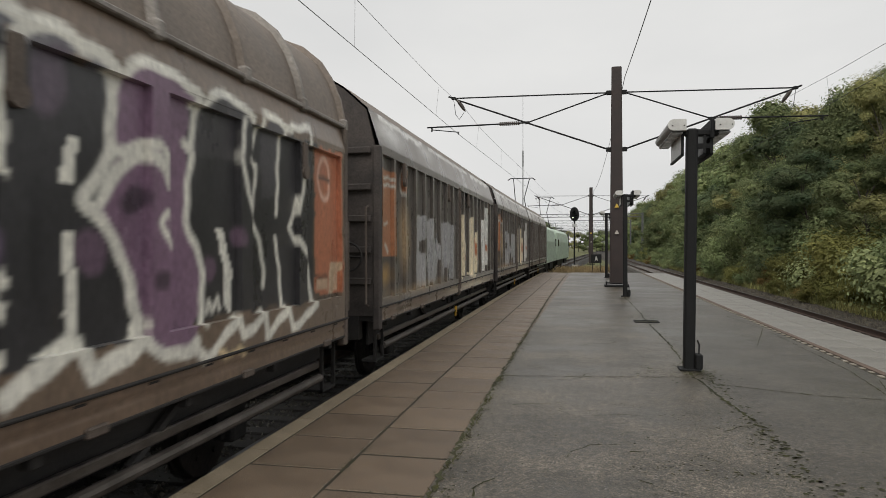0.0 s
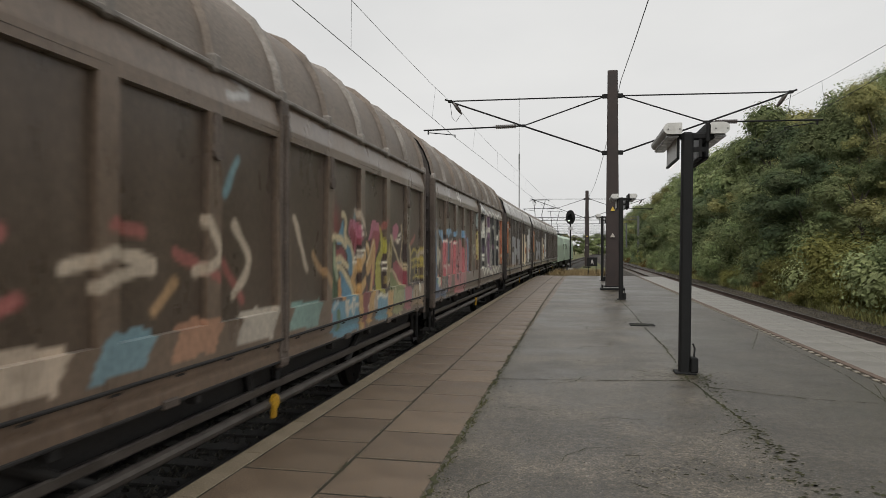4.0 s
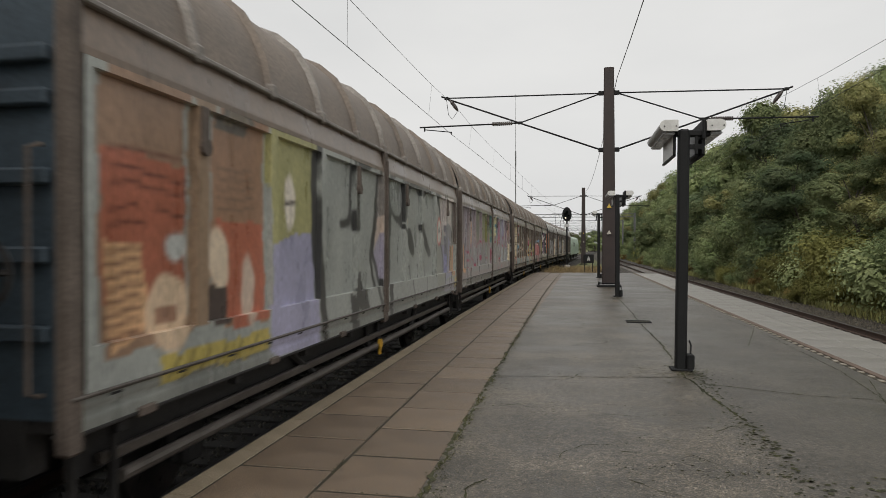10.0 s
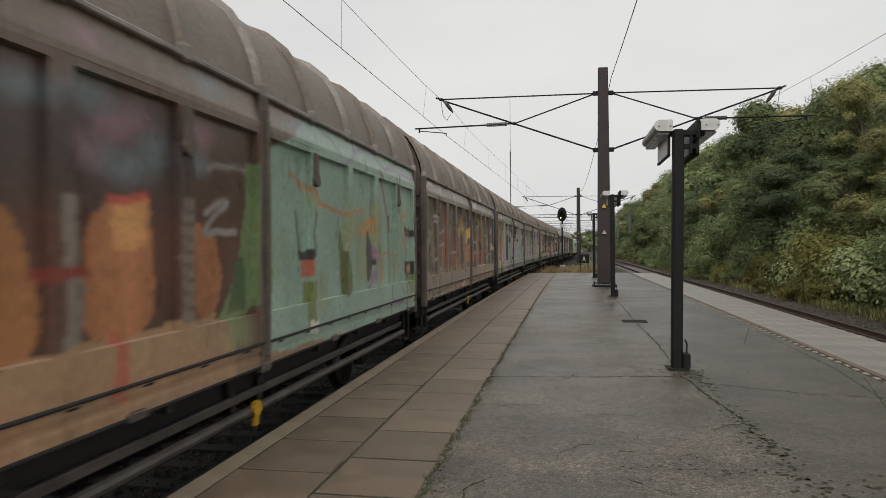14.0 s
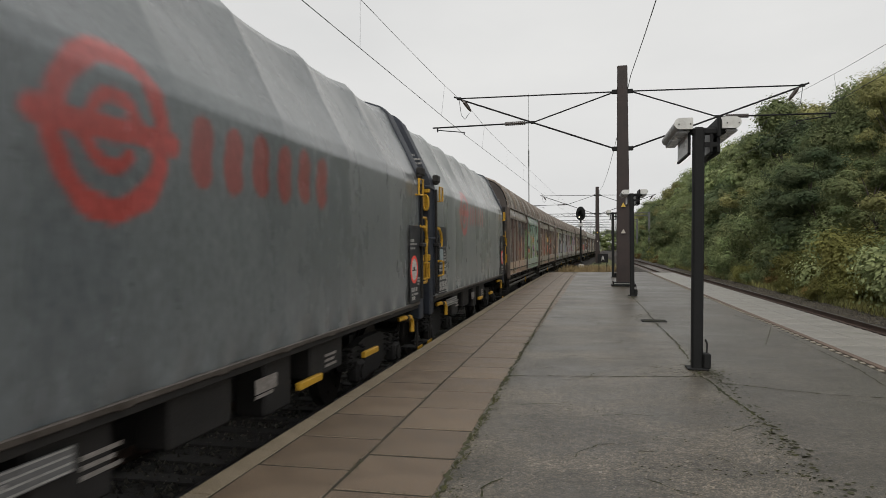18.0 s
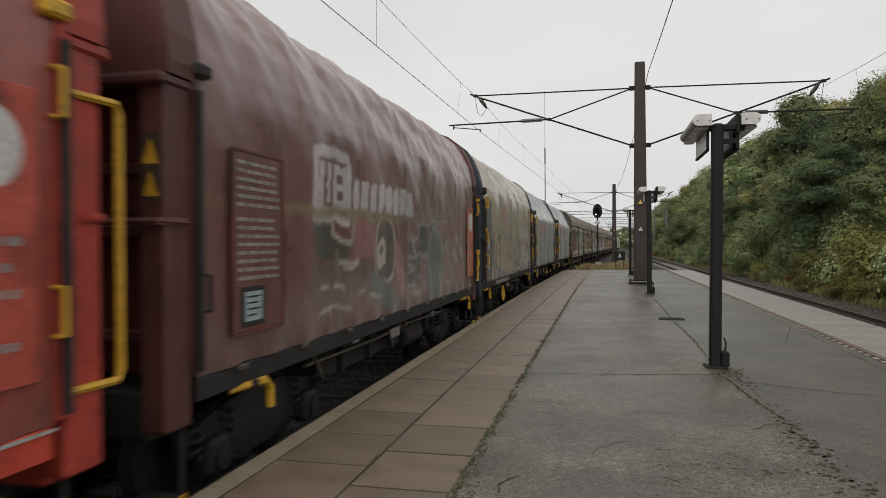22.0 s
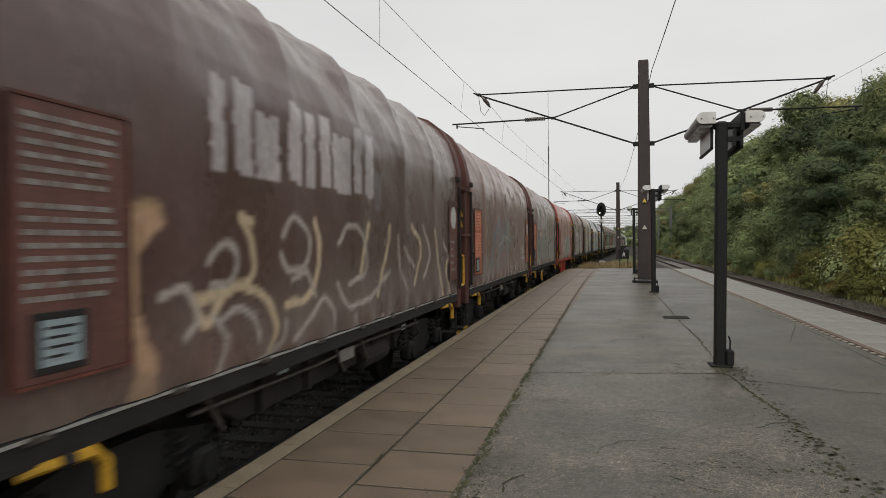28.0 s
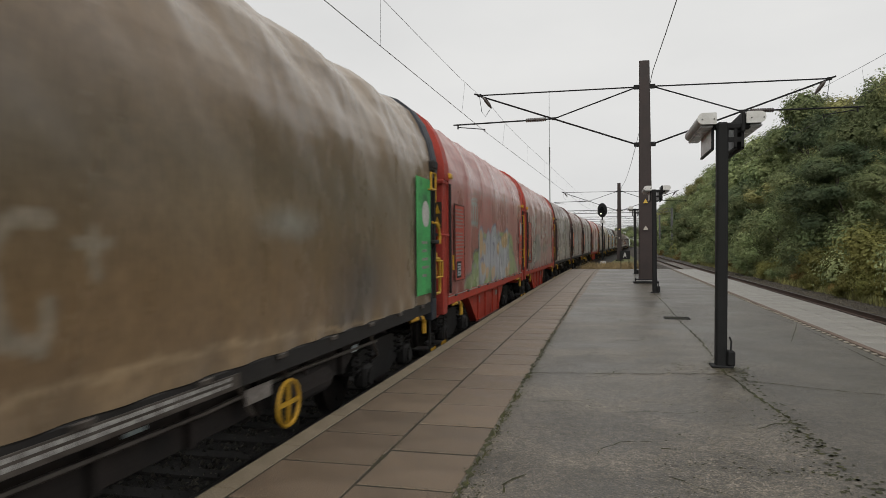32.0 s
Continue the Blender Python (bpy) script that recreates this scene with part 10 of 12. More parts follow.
put(("fill", [(-0.29, 3.0), (-0.0, 3.0), (-0.01, 2.62), (-0.29, 2.62)], (160, 152, 154)))
put(("fill", [(-3.34, 2.46), (-2.83, 2.43), (-2.78, 2.27), (-2.35, 2.25), (-2.35, 2.01), (-3.14, 2.04), (-3.31, 2.17)], (64, 60, 54)))
put(("fill", [(-2.15, 2.53), (-1.41, 2.44), (-1.48, 2.04), (-2.16, 2.03), (-2.18, 2.25)], (128, 80, 78)))
put(("fill", [(-3.37, 2.04), (-1.48, 1.97), (-1.48, 1.54), (-3.37, 1.64)], (92, 72, 66)))
put(("fade", (-1.28, 1.52), (5, 0.3), 0.7, (112, 92, 82)))
put(("loop", [(-1.41, 2.11), (-1.27, 2.47), (-0.97, 2.55), (-0.64, 2.43), (-0.54, 2.01), (-0.73, 1.73), (-1.06, 1.71), (-1.35, 1.82)], (78, 62, 60)))
put(("curve", [(-1.41, 2.11), (-1.27, 2.47), (-0.97, 2.55), (-0.64, 2.43), (-0.54, 2.01), (-0.73, 1.73), (-1.06, 1.71), (-1.35, 1.82), (-1.41, 2.11)], 0.05, (152, 142, 134)))
put(("loop", [(-1.34, 2.15), (-1.2, 2.26), (-0.97, 2.22), (-0.96, 1.95), (-1.2, 1.88), (-1.33, 1.96)], (152, 142, 134)))
put(("fill", [(-1.24, 2.11), (-1.16, 2.2), (-1.05, 2.11), (-1.13, 2.03)], (70, 58, 54)))
put(("curve", [(-3.33, 2.48), (-3.07, 2.46), (-2.83, 2.44), (-2.8, 2.3), (-2.57, 2.25), (-2.26, 2.25), (-2.15, 2.53), (-1.78, 2.56), (-1.44, 2.5)], 0.06, (152, 142, 134)))
put(("line", [(-2.69, 2.01), (-2.01, 1.99)], 0.05, (152, 142, 134)))
put(("line", [(-2.48, 1.94), (-2.03, 1.95)], 0.05, (152, 142, 134)))
put(("loop", [(-1.48, 1.83), (-1.13, 1.76), (-0.47, 1.49), (-0.16, 1.29), (-0.66, 1.27), (-1.28, 1.48), (-1.55, 1.66)], (84, 90, 88)))
put(("loop", [(-0.55, 2.22), (-0.27, 2.18), (-0.05, 1.72), (-0.18, 1.38), (-0.45, 1.75)], (140, 96, 90)))
put(("fill", [(-2.76, 2.11), (-2.65, 2.14), (-2.53, 1.73), (-2.73, 1.74)], (104, 88, 74)))
put(("line", [(-3.14, 1.75), (-2.95, 1.75)], 0.045, (152, 142, 134)))
put(("line", [(-2.77, 1.73), (-2.52, 1.73)], 0.045, (152, 142, 134)))
put(("line", [(-3.18, 1.48), (-2.88, 1.52), (-2.29, 1.46)], 0.045, (152, 142, 134)))
put(("line", [(-1.61, 1.59), (-1.14, 1.5)], 0.045, (152, 142, 134)))
put(("line", [(-2.01, 1.61), (-1.84, 1.63)], 0.045, (152, 142, 134)))
put(("fade", (-2.87, 2.54), (3, 0.07), 0.8, (112, 96, 60)))
put(("fade", (-1.47, 2.58), (2, 0.07), 0.8, (112, 96, 60)))
put(('line', [(0.69, 2.57), (1.29, 2.63)], 0.09, (100, 92, 64)))
put(('line', [(1.03, 2.69), (1.94, 2.77)], 0.09, (100, 92, 64)))
put(('line', [(1.88, 2.66), (2.94, 2.75)], 0.09, (100, 92, 64)))
put(('line', [(0.13, 2.34), (0.45, 2.33)], 0.09, (100, 92, 64)))
put(('fill', [(0.71, 2.5), (1.38, 2.53), (1.24, 2.06), (0.91, 2.03), (0.76, 2.34)], (64, 62, 64)))
put(('fill', [(0.13, 2.26), (0.39, 2.26), (0.44, 2.11), (0.64, 2.12), (0.89, 2.0), (0.75, 1.69), (0.48, 1.61), (0.12, 1.61)], (64, 62, 64)))
put(('fill', [(1.47, 2.57), (1.89, 2.6), (1.73, 2.47), (1.41, 2.36), (1.2, 1.99), (1.36, 1.46), (1.63, 1.22), (1.11, 1.33), (1.17, 1.64)], (70, 66, 78)))
put(('fill', [(0.89, 1.71), (1.23, 1.63), (1.24, 1.3), (0.86, 1.34)], (116, 88, 82)))
put(('fill', [(2.34, 2.56), (2.88, 2.6), (2.78, 2.4), (2.44, 2.3)], (120, 78, 74)))
put(('loop', [(2.58, 2.3), (2.93, 2.4), (3.15, 2.1), (2.92, 1.9), (2.62, 2.01)], (112, 92, 88)))
put(('loop', [(2.62, 1.87), (3.14, 1.89), (3.26, 1.57), (2.81, 1.46), (2.52, 1.64)], (112, 86, 80)))
put(('fade', (2.91, 1.3), (0.9, 0.2), 0.6, (110, 96, 84)))
put(('loop', [(1.31, 1.99), (1.38, 2.28), (1.6, 2.46), (1.84, 2.51), (2.14, 2.45), (2.39, 2.21), (2.45, 1.88), (2.38, 1.52), (2.12, 1.29), (1.78, 1.28), (1.52, 1.4), (1.37, 1.65)], (106, 110, 106)))
put(('loop', [(1.41, 1.98), (1.48, 2.25), (1.63, 2.4), (1.84, 2.45), (2.09, 2.38), (2.28, 2.16), (2.31, 1.89), (2.25, 1.58), (2.07, 1.39), (1.78, 1.36), (1.57, 1.47), (1.46, 1.67)], (78, 82, 84)))
put(('curve', [(0.71, 2.5), (0.92, 2.52), (1.38, 2.53)], 0.045, (140, 134, 130)))
put(('curve', [(1.47, 2.57), (1.73, 2.6), (1.96, 2.58)], 0.045, (140, 134, 130)))
put(('curve', [(2.03, 2.59), (2.29, 2.59), (2.83, 2.63)], 0.045, (140, 134, 130)))
put(('curve', [(0.13, 2.29), (0.33, 2.28), (0.54, 2.27), (0.69, 2.31), (0.75, 2.36), (0.78, 2.5)], 0.045, (140, 134, 130)))
put(('curve', [(0.13, 2.01), (0.33, 2.01), (0.6, 2.01), (0.9, 2.03), (0.91, 1.81)], 0.045, (140, 134, 130)))
put(('curve', [(0.39, 2.25), (0.41, 2.12), (0.48, 2.11)], 0.045, (140, 134, 130)))
put(('curve', [(0.12, 1.56), (0.26, 1.57), (0.42, 1.59), (0.49, 1.54), (0.52, 1.45), (0.81, 1.45)], 0.045, (140, 134, 130)))
put(('curve', [(0.16, 1.77), (0.29, 1.8), (0.44, 1.84)], 0.045, (140, 134, 130)))
put(('curve', [(0.13, 1.89), (0.33, 1.87)], 0.045, (140, 134, 130)))
put(('curve', [(0.99, 2.0), (1.2, 2.03), (1.24, 1.92)], 0.045, (140, 134, 130)))
put(('curve', [(1.24, 2.06), (1.18, 1.99)], 0.045, (140, 134, 130)))
put(('curve', [(1.06, 1.84), (1.25, 1.87)], 0.045, (140, 134, 130)))
put(('curve', [(0.68, 1.67), (0.82, 1.68)], 0.045, (140, 134, 130)))
put(('curve', [(2.52, 1.5), (2.92, 1.48), (3.14, 1.58)], 0.045, (140, 134, 130)))
put(('curve', [(2.68, 2.25), (2.82, 2.01)], 0.045, (140, 134, 130)))
put(('curve', [(0.19, 1.49), (0.55, 1.41), (0.86, 1.41)], 0.045, (140, 134, 130)))
put(('blob', (3.58, 2.26), (0.16, 0.1), (130, 118, 108)))
put(('blob', (3.99, 2.13), (0.16, 0.1), (130, 118, 108)))
put(('blob', (3.57, 1.87), (0.16, 0.1), (130, 118, 108)))
put(('blob', (4.18, 1.99), (0.16, 0.1), (130, 118, 108)))
put(('blob', (3.38, 2.03), (0.16, 0.1), (130, 118, 108)))
put(('blob', (4.15, 2.38), (0.16, 0.1), (130, 118, 108)))
OPS_L = []
put = OPS_L.append
put(("fade", (-1.82, 1.56), (2.5, 0.25), 0.7, (96, 50, 42)))
put(("fade", (-1.0, 1.46), (1.5, 0.2), 0.6, (110, 60, 50)))
put(("loop", [(-1.43, 1.91), (-1.1, 2.08), (-0.51, 2.35), (-0.47, 1.69), (-0.62, 1.53), (-1.0, 1.67), (-1.24, 1.79)], (86, 54, 56)))
put(("loop", [(-0.67, 2.34), (-0.51, 2.49), (-0.37, 2.28), (-0.4, 1.93), (-0.37, 1.64), (-0.5, 1.51), (-0.59, 1.8), (-0.55, 2.11)], (176, 124, 116)))
put(("fill", [(-0.41, 2.67), (-0.25, 2.72), (0.11, 2.66), (0.23, 2.48), (0.61, 2.61), (1.09, 2.43), (1.31, 2.63), (1.79, 2.46), (2.26, 2.48), (2.83, 2.79), (2.93, 1.35), (1.79, 1.36), (0.89, 1.32), (-0.11, 1.29), (-0.31, 1.56), (-0.41, 1.93)], (94, 98, 98)))
put(("blob", (0.22, 2.57), (0.17, 0.32), (176, 130, 122)))
put(("blob", (1.25, 2.29), (0.08, 0.32), (176, 130, 122)))
put(("blob", (2.02, 2.4), (0.06, 0.16), (176, 130, 122)))
put(("blob", (2.42, 1.46), (0.08, 0.12), (176, 130, 122)))
put(("blob", (0.19, 1.43), (0.12, 0.18), (170, 124, 116)))
put(("line", [(-1.43, 1.91), (-1.24, 2.0), (-1.05, 2.09), (-0.85, 2.09), (-0.74, 2.28), (-0.61, 2.41)], 0.06, (176, 160, 154)))
put(("line", [(-1.37, 1.88), (-1.1, 1.77), (-0.9, 1.64), (-0.62, 1.53), (-0.18, 1.43)], 0.06, (176, 160, 154)))
put(("blob", (-0.82, 1.87), (0.3, 0.1), (146, 124, 120)))
put(("line", [(-0.74, 1.75), (-0.47, 1.65)], 0.04, (176, 160, 154)))
put(("line", [(-0.79, 1.98), (-0.5, 1.93)], 0.04, (176, 160, 154)))
put(("loop", [(2.89, 2.45), (3.76, 2.03), (3.34, 1.73), (2.98, 1.51)], (140, 104, 100)))
put(("line", [(2.94, 2.45), (3.76, 2.03)], 0.035, (176, 160, 154)))
put(("line", [(2.98, 1.99), (3.76, 2.02)], 0.035, (176, 160, 154)))
put(("line", [(2.98, 1.76), (3.62, 1.97)], 0.035, (176, 160, 154)))
put(("line", [(3.01, 2.22), (3.34, 1.74)], 0.035, (176, 160, 154)))
put(("line", [(-0.44, 2.28), (0.52, 2.28)], 0.05, (50, 54, 56)))
put(("line", [(1.09, 2.08), (1.66, 2.11)], 0.05, (50, 54, 56)))
put(("line", [(1.99, 2.14), (2.56, 2.14)], 0.05, (50, 54, 56)))
put(("line", [(0.31, 1.67), (0.7, 1.52), (1.1, 1.59), (1.32, 1.41), (1.79, 1.56), (2.34, 1.35), (2.84, 1.52)], 0.05, (50, 54, 56)))
put(("line", [(0.79, 2.11), (0.84, 1.78)], 0.05, (50, 54, 56)))
put(("line", [(-0.41, 2.67), (-0.38, 2.28)], 0.05, (50, 54, 56)))
put(("line", [(-0.11, 1.47), (0.11, 1.67), (0.35, 1.69)], 0.05, (50, 54, 56)))
put(("line", [(0.35, 1.41), (0.7, 1.49)], 0.05, (50, 54, 56)))
put(("line", [(2.05, 2.43), (2.08, 2.17)], 0.05, (50, 54, 56)))
put(("line", [(0.61, 2.61), (0.7, 2.3)], 0.05, (50, 54, 56)))
put(("line", [(2.8, 2.76), (2.33, 2.43)], 0.05, (50, 54, 56)))
put(("line", [(1.31, 2.61), (1.4, 2.41)], 0.05, (50, 54, 56)))
put(("line", [(2.26, 2.06), (2.57, 1.94)], 0.05, (50, 54, 56)))
put(("curve", [(-0.19, 1.95), (-0.11, 2.0), (-0.02, 1.94)], 0.06, (50, 54, 56)))
put(("curve", [(0.35, 1.81), (0.56, 1.86), (0.7, 1.77)], 0.05, (50, 54, 56)))
put(("line", [(-0.41, 2.25), (0.25, 2.21)], 0.045, (84, 130, 150)))
put(("line", [(-0.32, 2.12), (0.36, 2.09)], 0.045, (84, 130, 150)))
put(("line", [(1.26, 2.04), (1.66, 2.08)], 0.045, (84, 130, 150)))
put(("line", [(1.43, 1.64), (1.67, 1.7), (1.95, 1.59)], 0.045, (84, 130, 150)))
put(("line", [(2.19, 2.0), (2.41, 2.06), (2.6, 1.93)], 0.045, (84, 130, 150)))
put(("line", [(-0.25, 2.68), (0.07, 2.64)], 0.045, (84, 130, 150)))
put(("line", [(2.26, 2.46), (2.8, 2.73)], 0.045, (84, 130, 150)))
OPS_M = []
put = OPS_M.append
put(("fill", [(-3.65, 1.95), (-3.46, 2.27), (-3.19, 2.37), (-2.46, 2.41), (-1.63, 2.39), (-0.54, 2.36), (-0.55, 1.68), (-2.47, 1.46), (-3.97, 1.38), (-4.5, 1.45), (-3.94, 1.64)], (86, 90, 86)))
put(("fill", [(-1.44, 2.37), (-1.15, 2.37), (-0.58, 2.32), (-0.41, 2.4), (-0.27, 2.44), (0.08, 2.42), (0.44, 2.33), (0.92, 2.15), (1.16, 2.13), (1.51, 2.25), (2.12, 2.37), (2.46, 2.35), (2.85, 2.26), (3.43, 2.4), (3.93, 2.29), (4.5, 1.98), (4.6, 1.38), (0.7, 1.44), (-0.63, 1.41), (-1.44, 1.47)], (92, 96, 92)))
put(("loop", [(-1.12, 2.42), (-0.96, 2.55), (-0.74, 2.62), (-0.5, 2.57), (-0.3, 2.37), (-0.58, 2.34), (-0.92, 2.37)], (136, 118, 104)))
put(("loop", [(0.23, 2.45), (0.38, 2.61), (0.57, 2.66), (0.79, 2.57), (0.94, 2.34), (1.18, 2.18), (0.85, 2.23), (0.5, 2.36)], (146, 128, 110)))
put(("loop", [(1.15, 2.38), (1.33, 2.56), (1.72, 2.6), (1.98, 2.41), (1.51, 2.26), (1.2, 2.18)], (140, 122, 108)))
put(("blob", (1.04, 2.22), (0.12, 0.05), (176, 140, 70)))
put(("blob", (3.06, 2.39), (0.12, 0.05), (178, 130, 56)))
put(("blob", (-0.15, 2.57), (0.2, 0.1), (120, 100, 90)))
put(("blob", (1.12, 2.67), (0.1, 0.08), (130, 110, 98)))
put(("blob", (0.09, 2.54), (0.16, 0.14), (120, 102, 92)))
put(("curve", [(-1.44, 2.4), (-1.15, 2.38), (-0.82, 2.34), (-0.54, 2.34), (-0.27, 2.42), (0.08, 2.42), (0.44, 2.33), (0.92, 2.17), (1.2, 2.13), (1.6, 2.25), (2.23, 2.38), (2.85, 2.26), (3.51, 2.39), (4.11, 2.17), (4.56, 1.91)], 0.12, (56, 55, 51)))
put(("curve", [(-0.89, 2.06), (-0.7, 2.22), (-0.52, 2.34)], 0.07, (56, 55, 51)))
put(("curve", [(0.63, 1.78), (0.61, 2.08), (0.5, 2.19)], 0.06, (56, 55, 51)))
put(("curve", [(2.46, 1.84), (2.44, 2.08), (2.46, 2.28)], 0.05, (56, 55, 51)))
put(("fade", (-0.37, 1.86), (0.35, 0.4), 0.6, (68, 70, 66)))
put(("fade", (-1.23, 2.17), (0.4, 0.25), 0.6, (68, 70, 66)))
put(("fade", (0.08, 2.09), (0.3, 0.4), 0.6, (68, 70, 66)))
put(("fade", (1.16, 1.82), (0.4, 0.3), 0.6, (68, 70, 66)))
put(("fade", (-0.96, 1.81), (0.4, 0.3), 0.6, (68, 70, 66)))
put(("line", [(-1.44, 1.5), (0.19, 1.52), (4.49, 1.47)], 0.03, (58, 56, 50)))
put(("line", [(3.85, 2.32), (4.34, 2.08), (4.46, 1.98)], 0.05, (150, 146, 142)))
put(("curve", [(-3.68, 1.75), (-3.59, 2.09), (-3.4, 2.31), (-3.12, 2.39), (-2.46, 2.43), (-1.86, 2.4), (-0.84, 2.38)], 0.09, (52, 52, 48)))
put(("curve", [(-2.65, 1.65), (-2.47, 1.98), (-2.81, 2.24), (-2.97, 2.36)], 0.06, (60, 60, 56)))
put(("curve", [(-0.99, 1.71), (-0.7, 2.08), (-0.21, 2.36)], 0.06, (60, 60, 56)))
put(("loop", [(-2.6, 2.45), (-2.46, 2.61), (-2.07, 2.68), (-1.63, 2.58), (-1.51, 2.43), (-2.07, 2.4)], (138, 120, 106)))
put(("blob", (-1.84, 2.54), (0.14, 0.05), (176, 146, 60)))
put(("fill", [(-3.04, 3.49), (-2.83, 3.49), (-2.85, 2.75), (-3.06, 2.75)], (172, 160, 164)))
put(("fill", [(-2.72, 3.49), (-2.51, 3.5), (-2.53, 2.76), (-2.74, 2.76)], (172, 160, 164)))
put(("fill", [(-2.44, 3.31), (-2.28, 3.31), (-2.29, 2.76), (-2.45, 2.76)], (172, 160, 164)))
put(("fill", [(-2.16, 3.31), (-1.91, 3.3), (-1.92, 2.77), (-2.17, 2.76)], (172, 160, 164)))
put(("fill", [(-1.81, 3.5), (-1.54, 3.51), (-1.57, 2.77), (-1.83, 2.77)], (172, 160, 164)))
put(("fill", [(-1.44, 3.51), (-1.25, 3.51), (-1.28, 2.78), (-1.47, 2.77)], (172, 160, 164)))
put(("fill", [(-0.93, 3.52), (-0.77, 3.52), (-0.79, 2.78), (-0.95, 2.78)], (172, 160, 164)))
put(("fill", [(-0.61, 3.38), (-0.35, 3.38), (-0.36, 2.79), (-0.61, 2.78)], (172, 160, 164)))
put(("fill", [(-0.18, 3.38), (-0.02, 3.37), (-0.03, 2.79), (-0.19, 2.79)], (172, 160, 164)))
put(("fill", [(0.11, 3.53), (0.26, 3.53), (0.22, 2.8), (0.08, 2.79)], (172, 160, 164)))
put(("fill", [(0.4, 3.54), (0.6, 3.54), (0.56, 2.8), (0.36, 2.8)], (172, 160, 164)))
put(("fade", (-3.33, 1.86), (0.5, 0.3), 0.6, (64, 66, 62)))
put(("fade", (-2.08, 1.69), (0.4, 0.25), 0.6, (64, 66, 62)))
put(("fade", (-4.04, 1.52), (0.5, 0.15), 0.6, (64, 66, 62)))
OPS_N = []
put = OPS_N.append
put(("fade", (4.5, 1.19), (2.79, 0.27), .5, (92, 70, 56)))
put(("line", [(3.34, 1.97), (3.69, 2.02), (3.6, 1.63)], .05, (170, 170, 164)))
put(("line", [(3.44, 1.85), (3.65, 1.87)], .05, (170, 170, 164)))
put(("line", [(3.73, 2.05), (3.78, 1.66)], .06, (170, 170, 164)))
put(("line", [(3.83, 2.01), (3.99, 2.04), (3.94, 1.79), (3.83, 1.66)], .06, (170, 170, 164)))
put(("line", [(4.05, 2.08), (4.2, 2.11), (4.1, 1.85), (4.19, 1.62)], .06, (170, 170, 164)))
put(("line", [(3.26, 1.69), (4.16, 1.66)], .04, (170, 170, 164)))
put(("line", [(3.3, 2.03), (3.51, 2.05)], .04, (170, 170, 164)))
put(("fade", (4.35, 1.29), (0.91, 0.24), .5, (120, 52, 48)))
put(("fade", (-0.6, 2.41), (1.47, 0.5), .3, (62, 120, 146)))
put(("line", [(-2.63, 1.55), (-2.0, 2.39), (-1.19, 2.89)], .09, (62, 120, 146)))
put(("line", [(-1.64, 1.6), (-0.59, 2.24), (0.58, 2.86)], .09, (54, 104, 120)))
put(("line", [(-1.36, 2.07), (-0.25, 2.41), (1.01, 2.24)], .05, (170, 170, 164)))
put(("line", [(0.04, 1.63), (1.0, 2.42)], .07, (62, 120, 146)))
put(("fade", (-3.09, 1.64), (3.14, 0.29), .5, (84, 92, 92)))
OPS_O = []
put = OPS_O.append
put(("fill", [(-3.14, 3.49), (-2.95, 3.49), (-2.97, 2.76), (-3.16, 2.76)], (168, 158, 160)))
put(("fill", [(-2.8, 3.5), (-2.53, 3.5), (-2.55, 2.76), (-2.82, 2.76)], (168, 158, 160)))
put(("fill", [(-2.47, 3.33), (-2.07, 3.33), (-2.07, 2.77), (-2.48, 2.76)], (168, 158, 160)))
put(("fill", [(-1.87, 3.51), (-1.6, 3.52), (-1.63, 2.77), (-1.9, 2.77)], (168, 158, 160)))
put(("fill", [(-1.49, 3.52), (-1.28, 3.53), (-1.31, 2.77), (-1.52, 2.77)], (168, 158, 160)))
put(("fill", [(-1.13, 3.53), (-0.88, 3.53), (-0.91, 2.78), (-1.16, 2.77)], (168, 158, 160)))
put(("fill", [(-0.82, 3.4), (-0.3, 3.4), (-0.31, 2.78), (-0.83, 2.78)], (168, 158, 160)))
put(("fill", [(-0.19, 3.55), (0.03, 3.55), (-0.01, 2.78), (-0.23, 2.78)], (168, 158, 160)))
put(("fill", [(0.2, 3.55), (0.5, 3.56), (0.46, 2.79), (0.16, 2.78)], (168, 158, 160)))
put(("fill", [(0.52, 3.11), (0.8, 3.12), (0.75, 2.61), (0.51, 2.64)], (104, 92, 96)))
put(("fade", (-2.99, 1.36), (3.4, 0.4), 0.7, (112, 84, 76)))
put(("fade", (-0.34, 1.62), (3, 0.4), 0.5, (104, 92, 82)))
put(("blob", (-3.91, 2.38), (0.2, 0.12), (160, 128, 92)))
put(('loop', [(-4.06, 2.37), (-3.88, 2.43), (-3.71, 2.34), (-3.9, 2.22), (-3.99, 2.04), (-3.88, 1.6), (-3.8, 1.45), (-3.86, 1.17), (-4.06, 1.21), (-4.01, 1.48), (-4.04, 1.77), (-4.07, 2.05)], (178, 140, 106)))
put(('fade', (-1.31, 1.48), (1.6, 0.2), 0.6, (106, 92, 86)))
put(('fade', (-4.65, 1.23), (1.0, 0.2), 0.7, (104, 92, 80)))
put(('fade', (-3.48, 1.71), (0.4, 0.3), 0.5, (100, 84, 78)))
put(('curve', [(-2.72, 2.4), (-2.59, 2.26), (-2.52, 2.03), (-2.64, 1.88), (-3.04, 1.83), (-3.35, 1.81), (-3.21, 1.63), (-2.98, 1.82), (-2.64, 1.85), (-2.29, 1.73), (-2.15, 1.45), (-2.26, 1.27)], 0.085, (190, 168, 134)))
put(('curve', [(-1.29, 2.44), (-1.21, 2.16), (-1.3, 1.82), (-1.57, 1.67), (-1.95, 1.64)], 0.085, (190, 168, 134)))
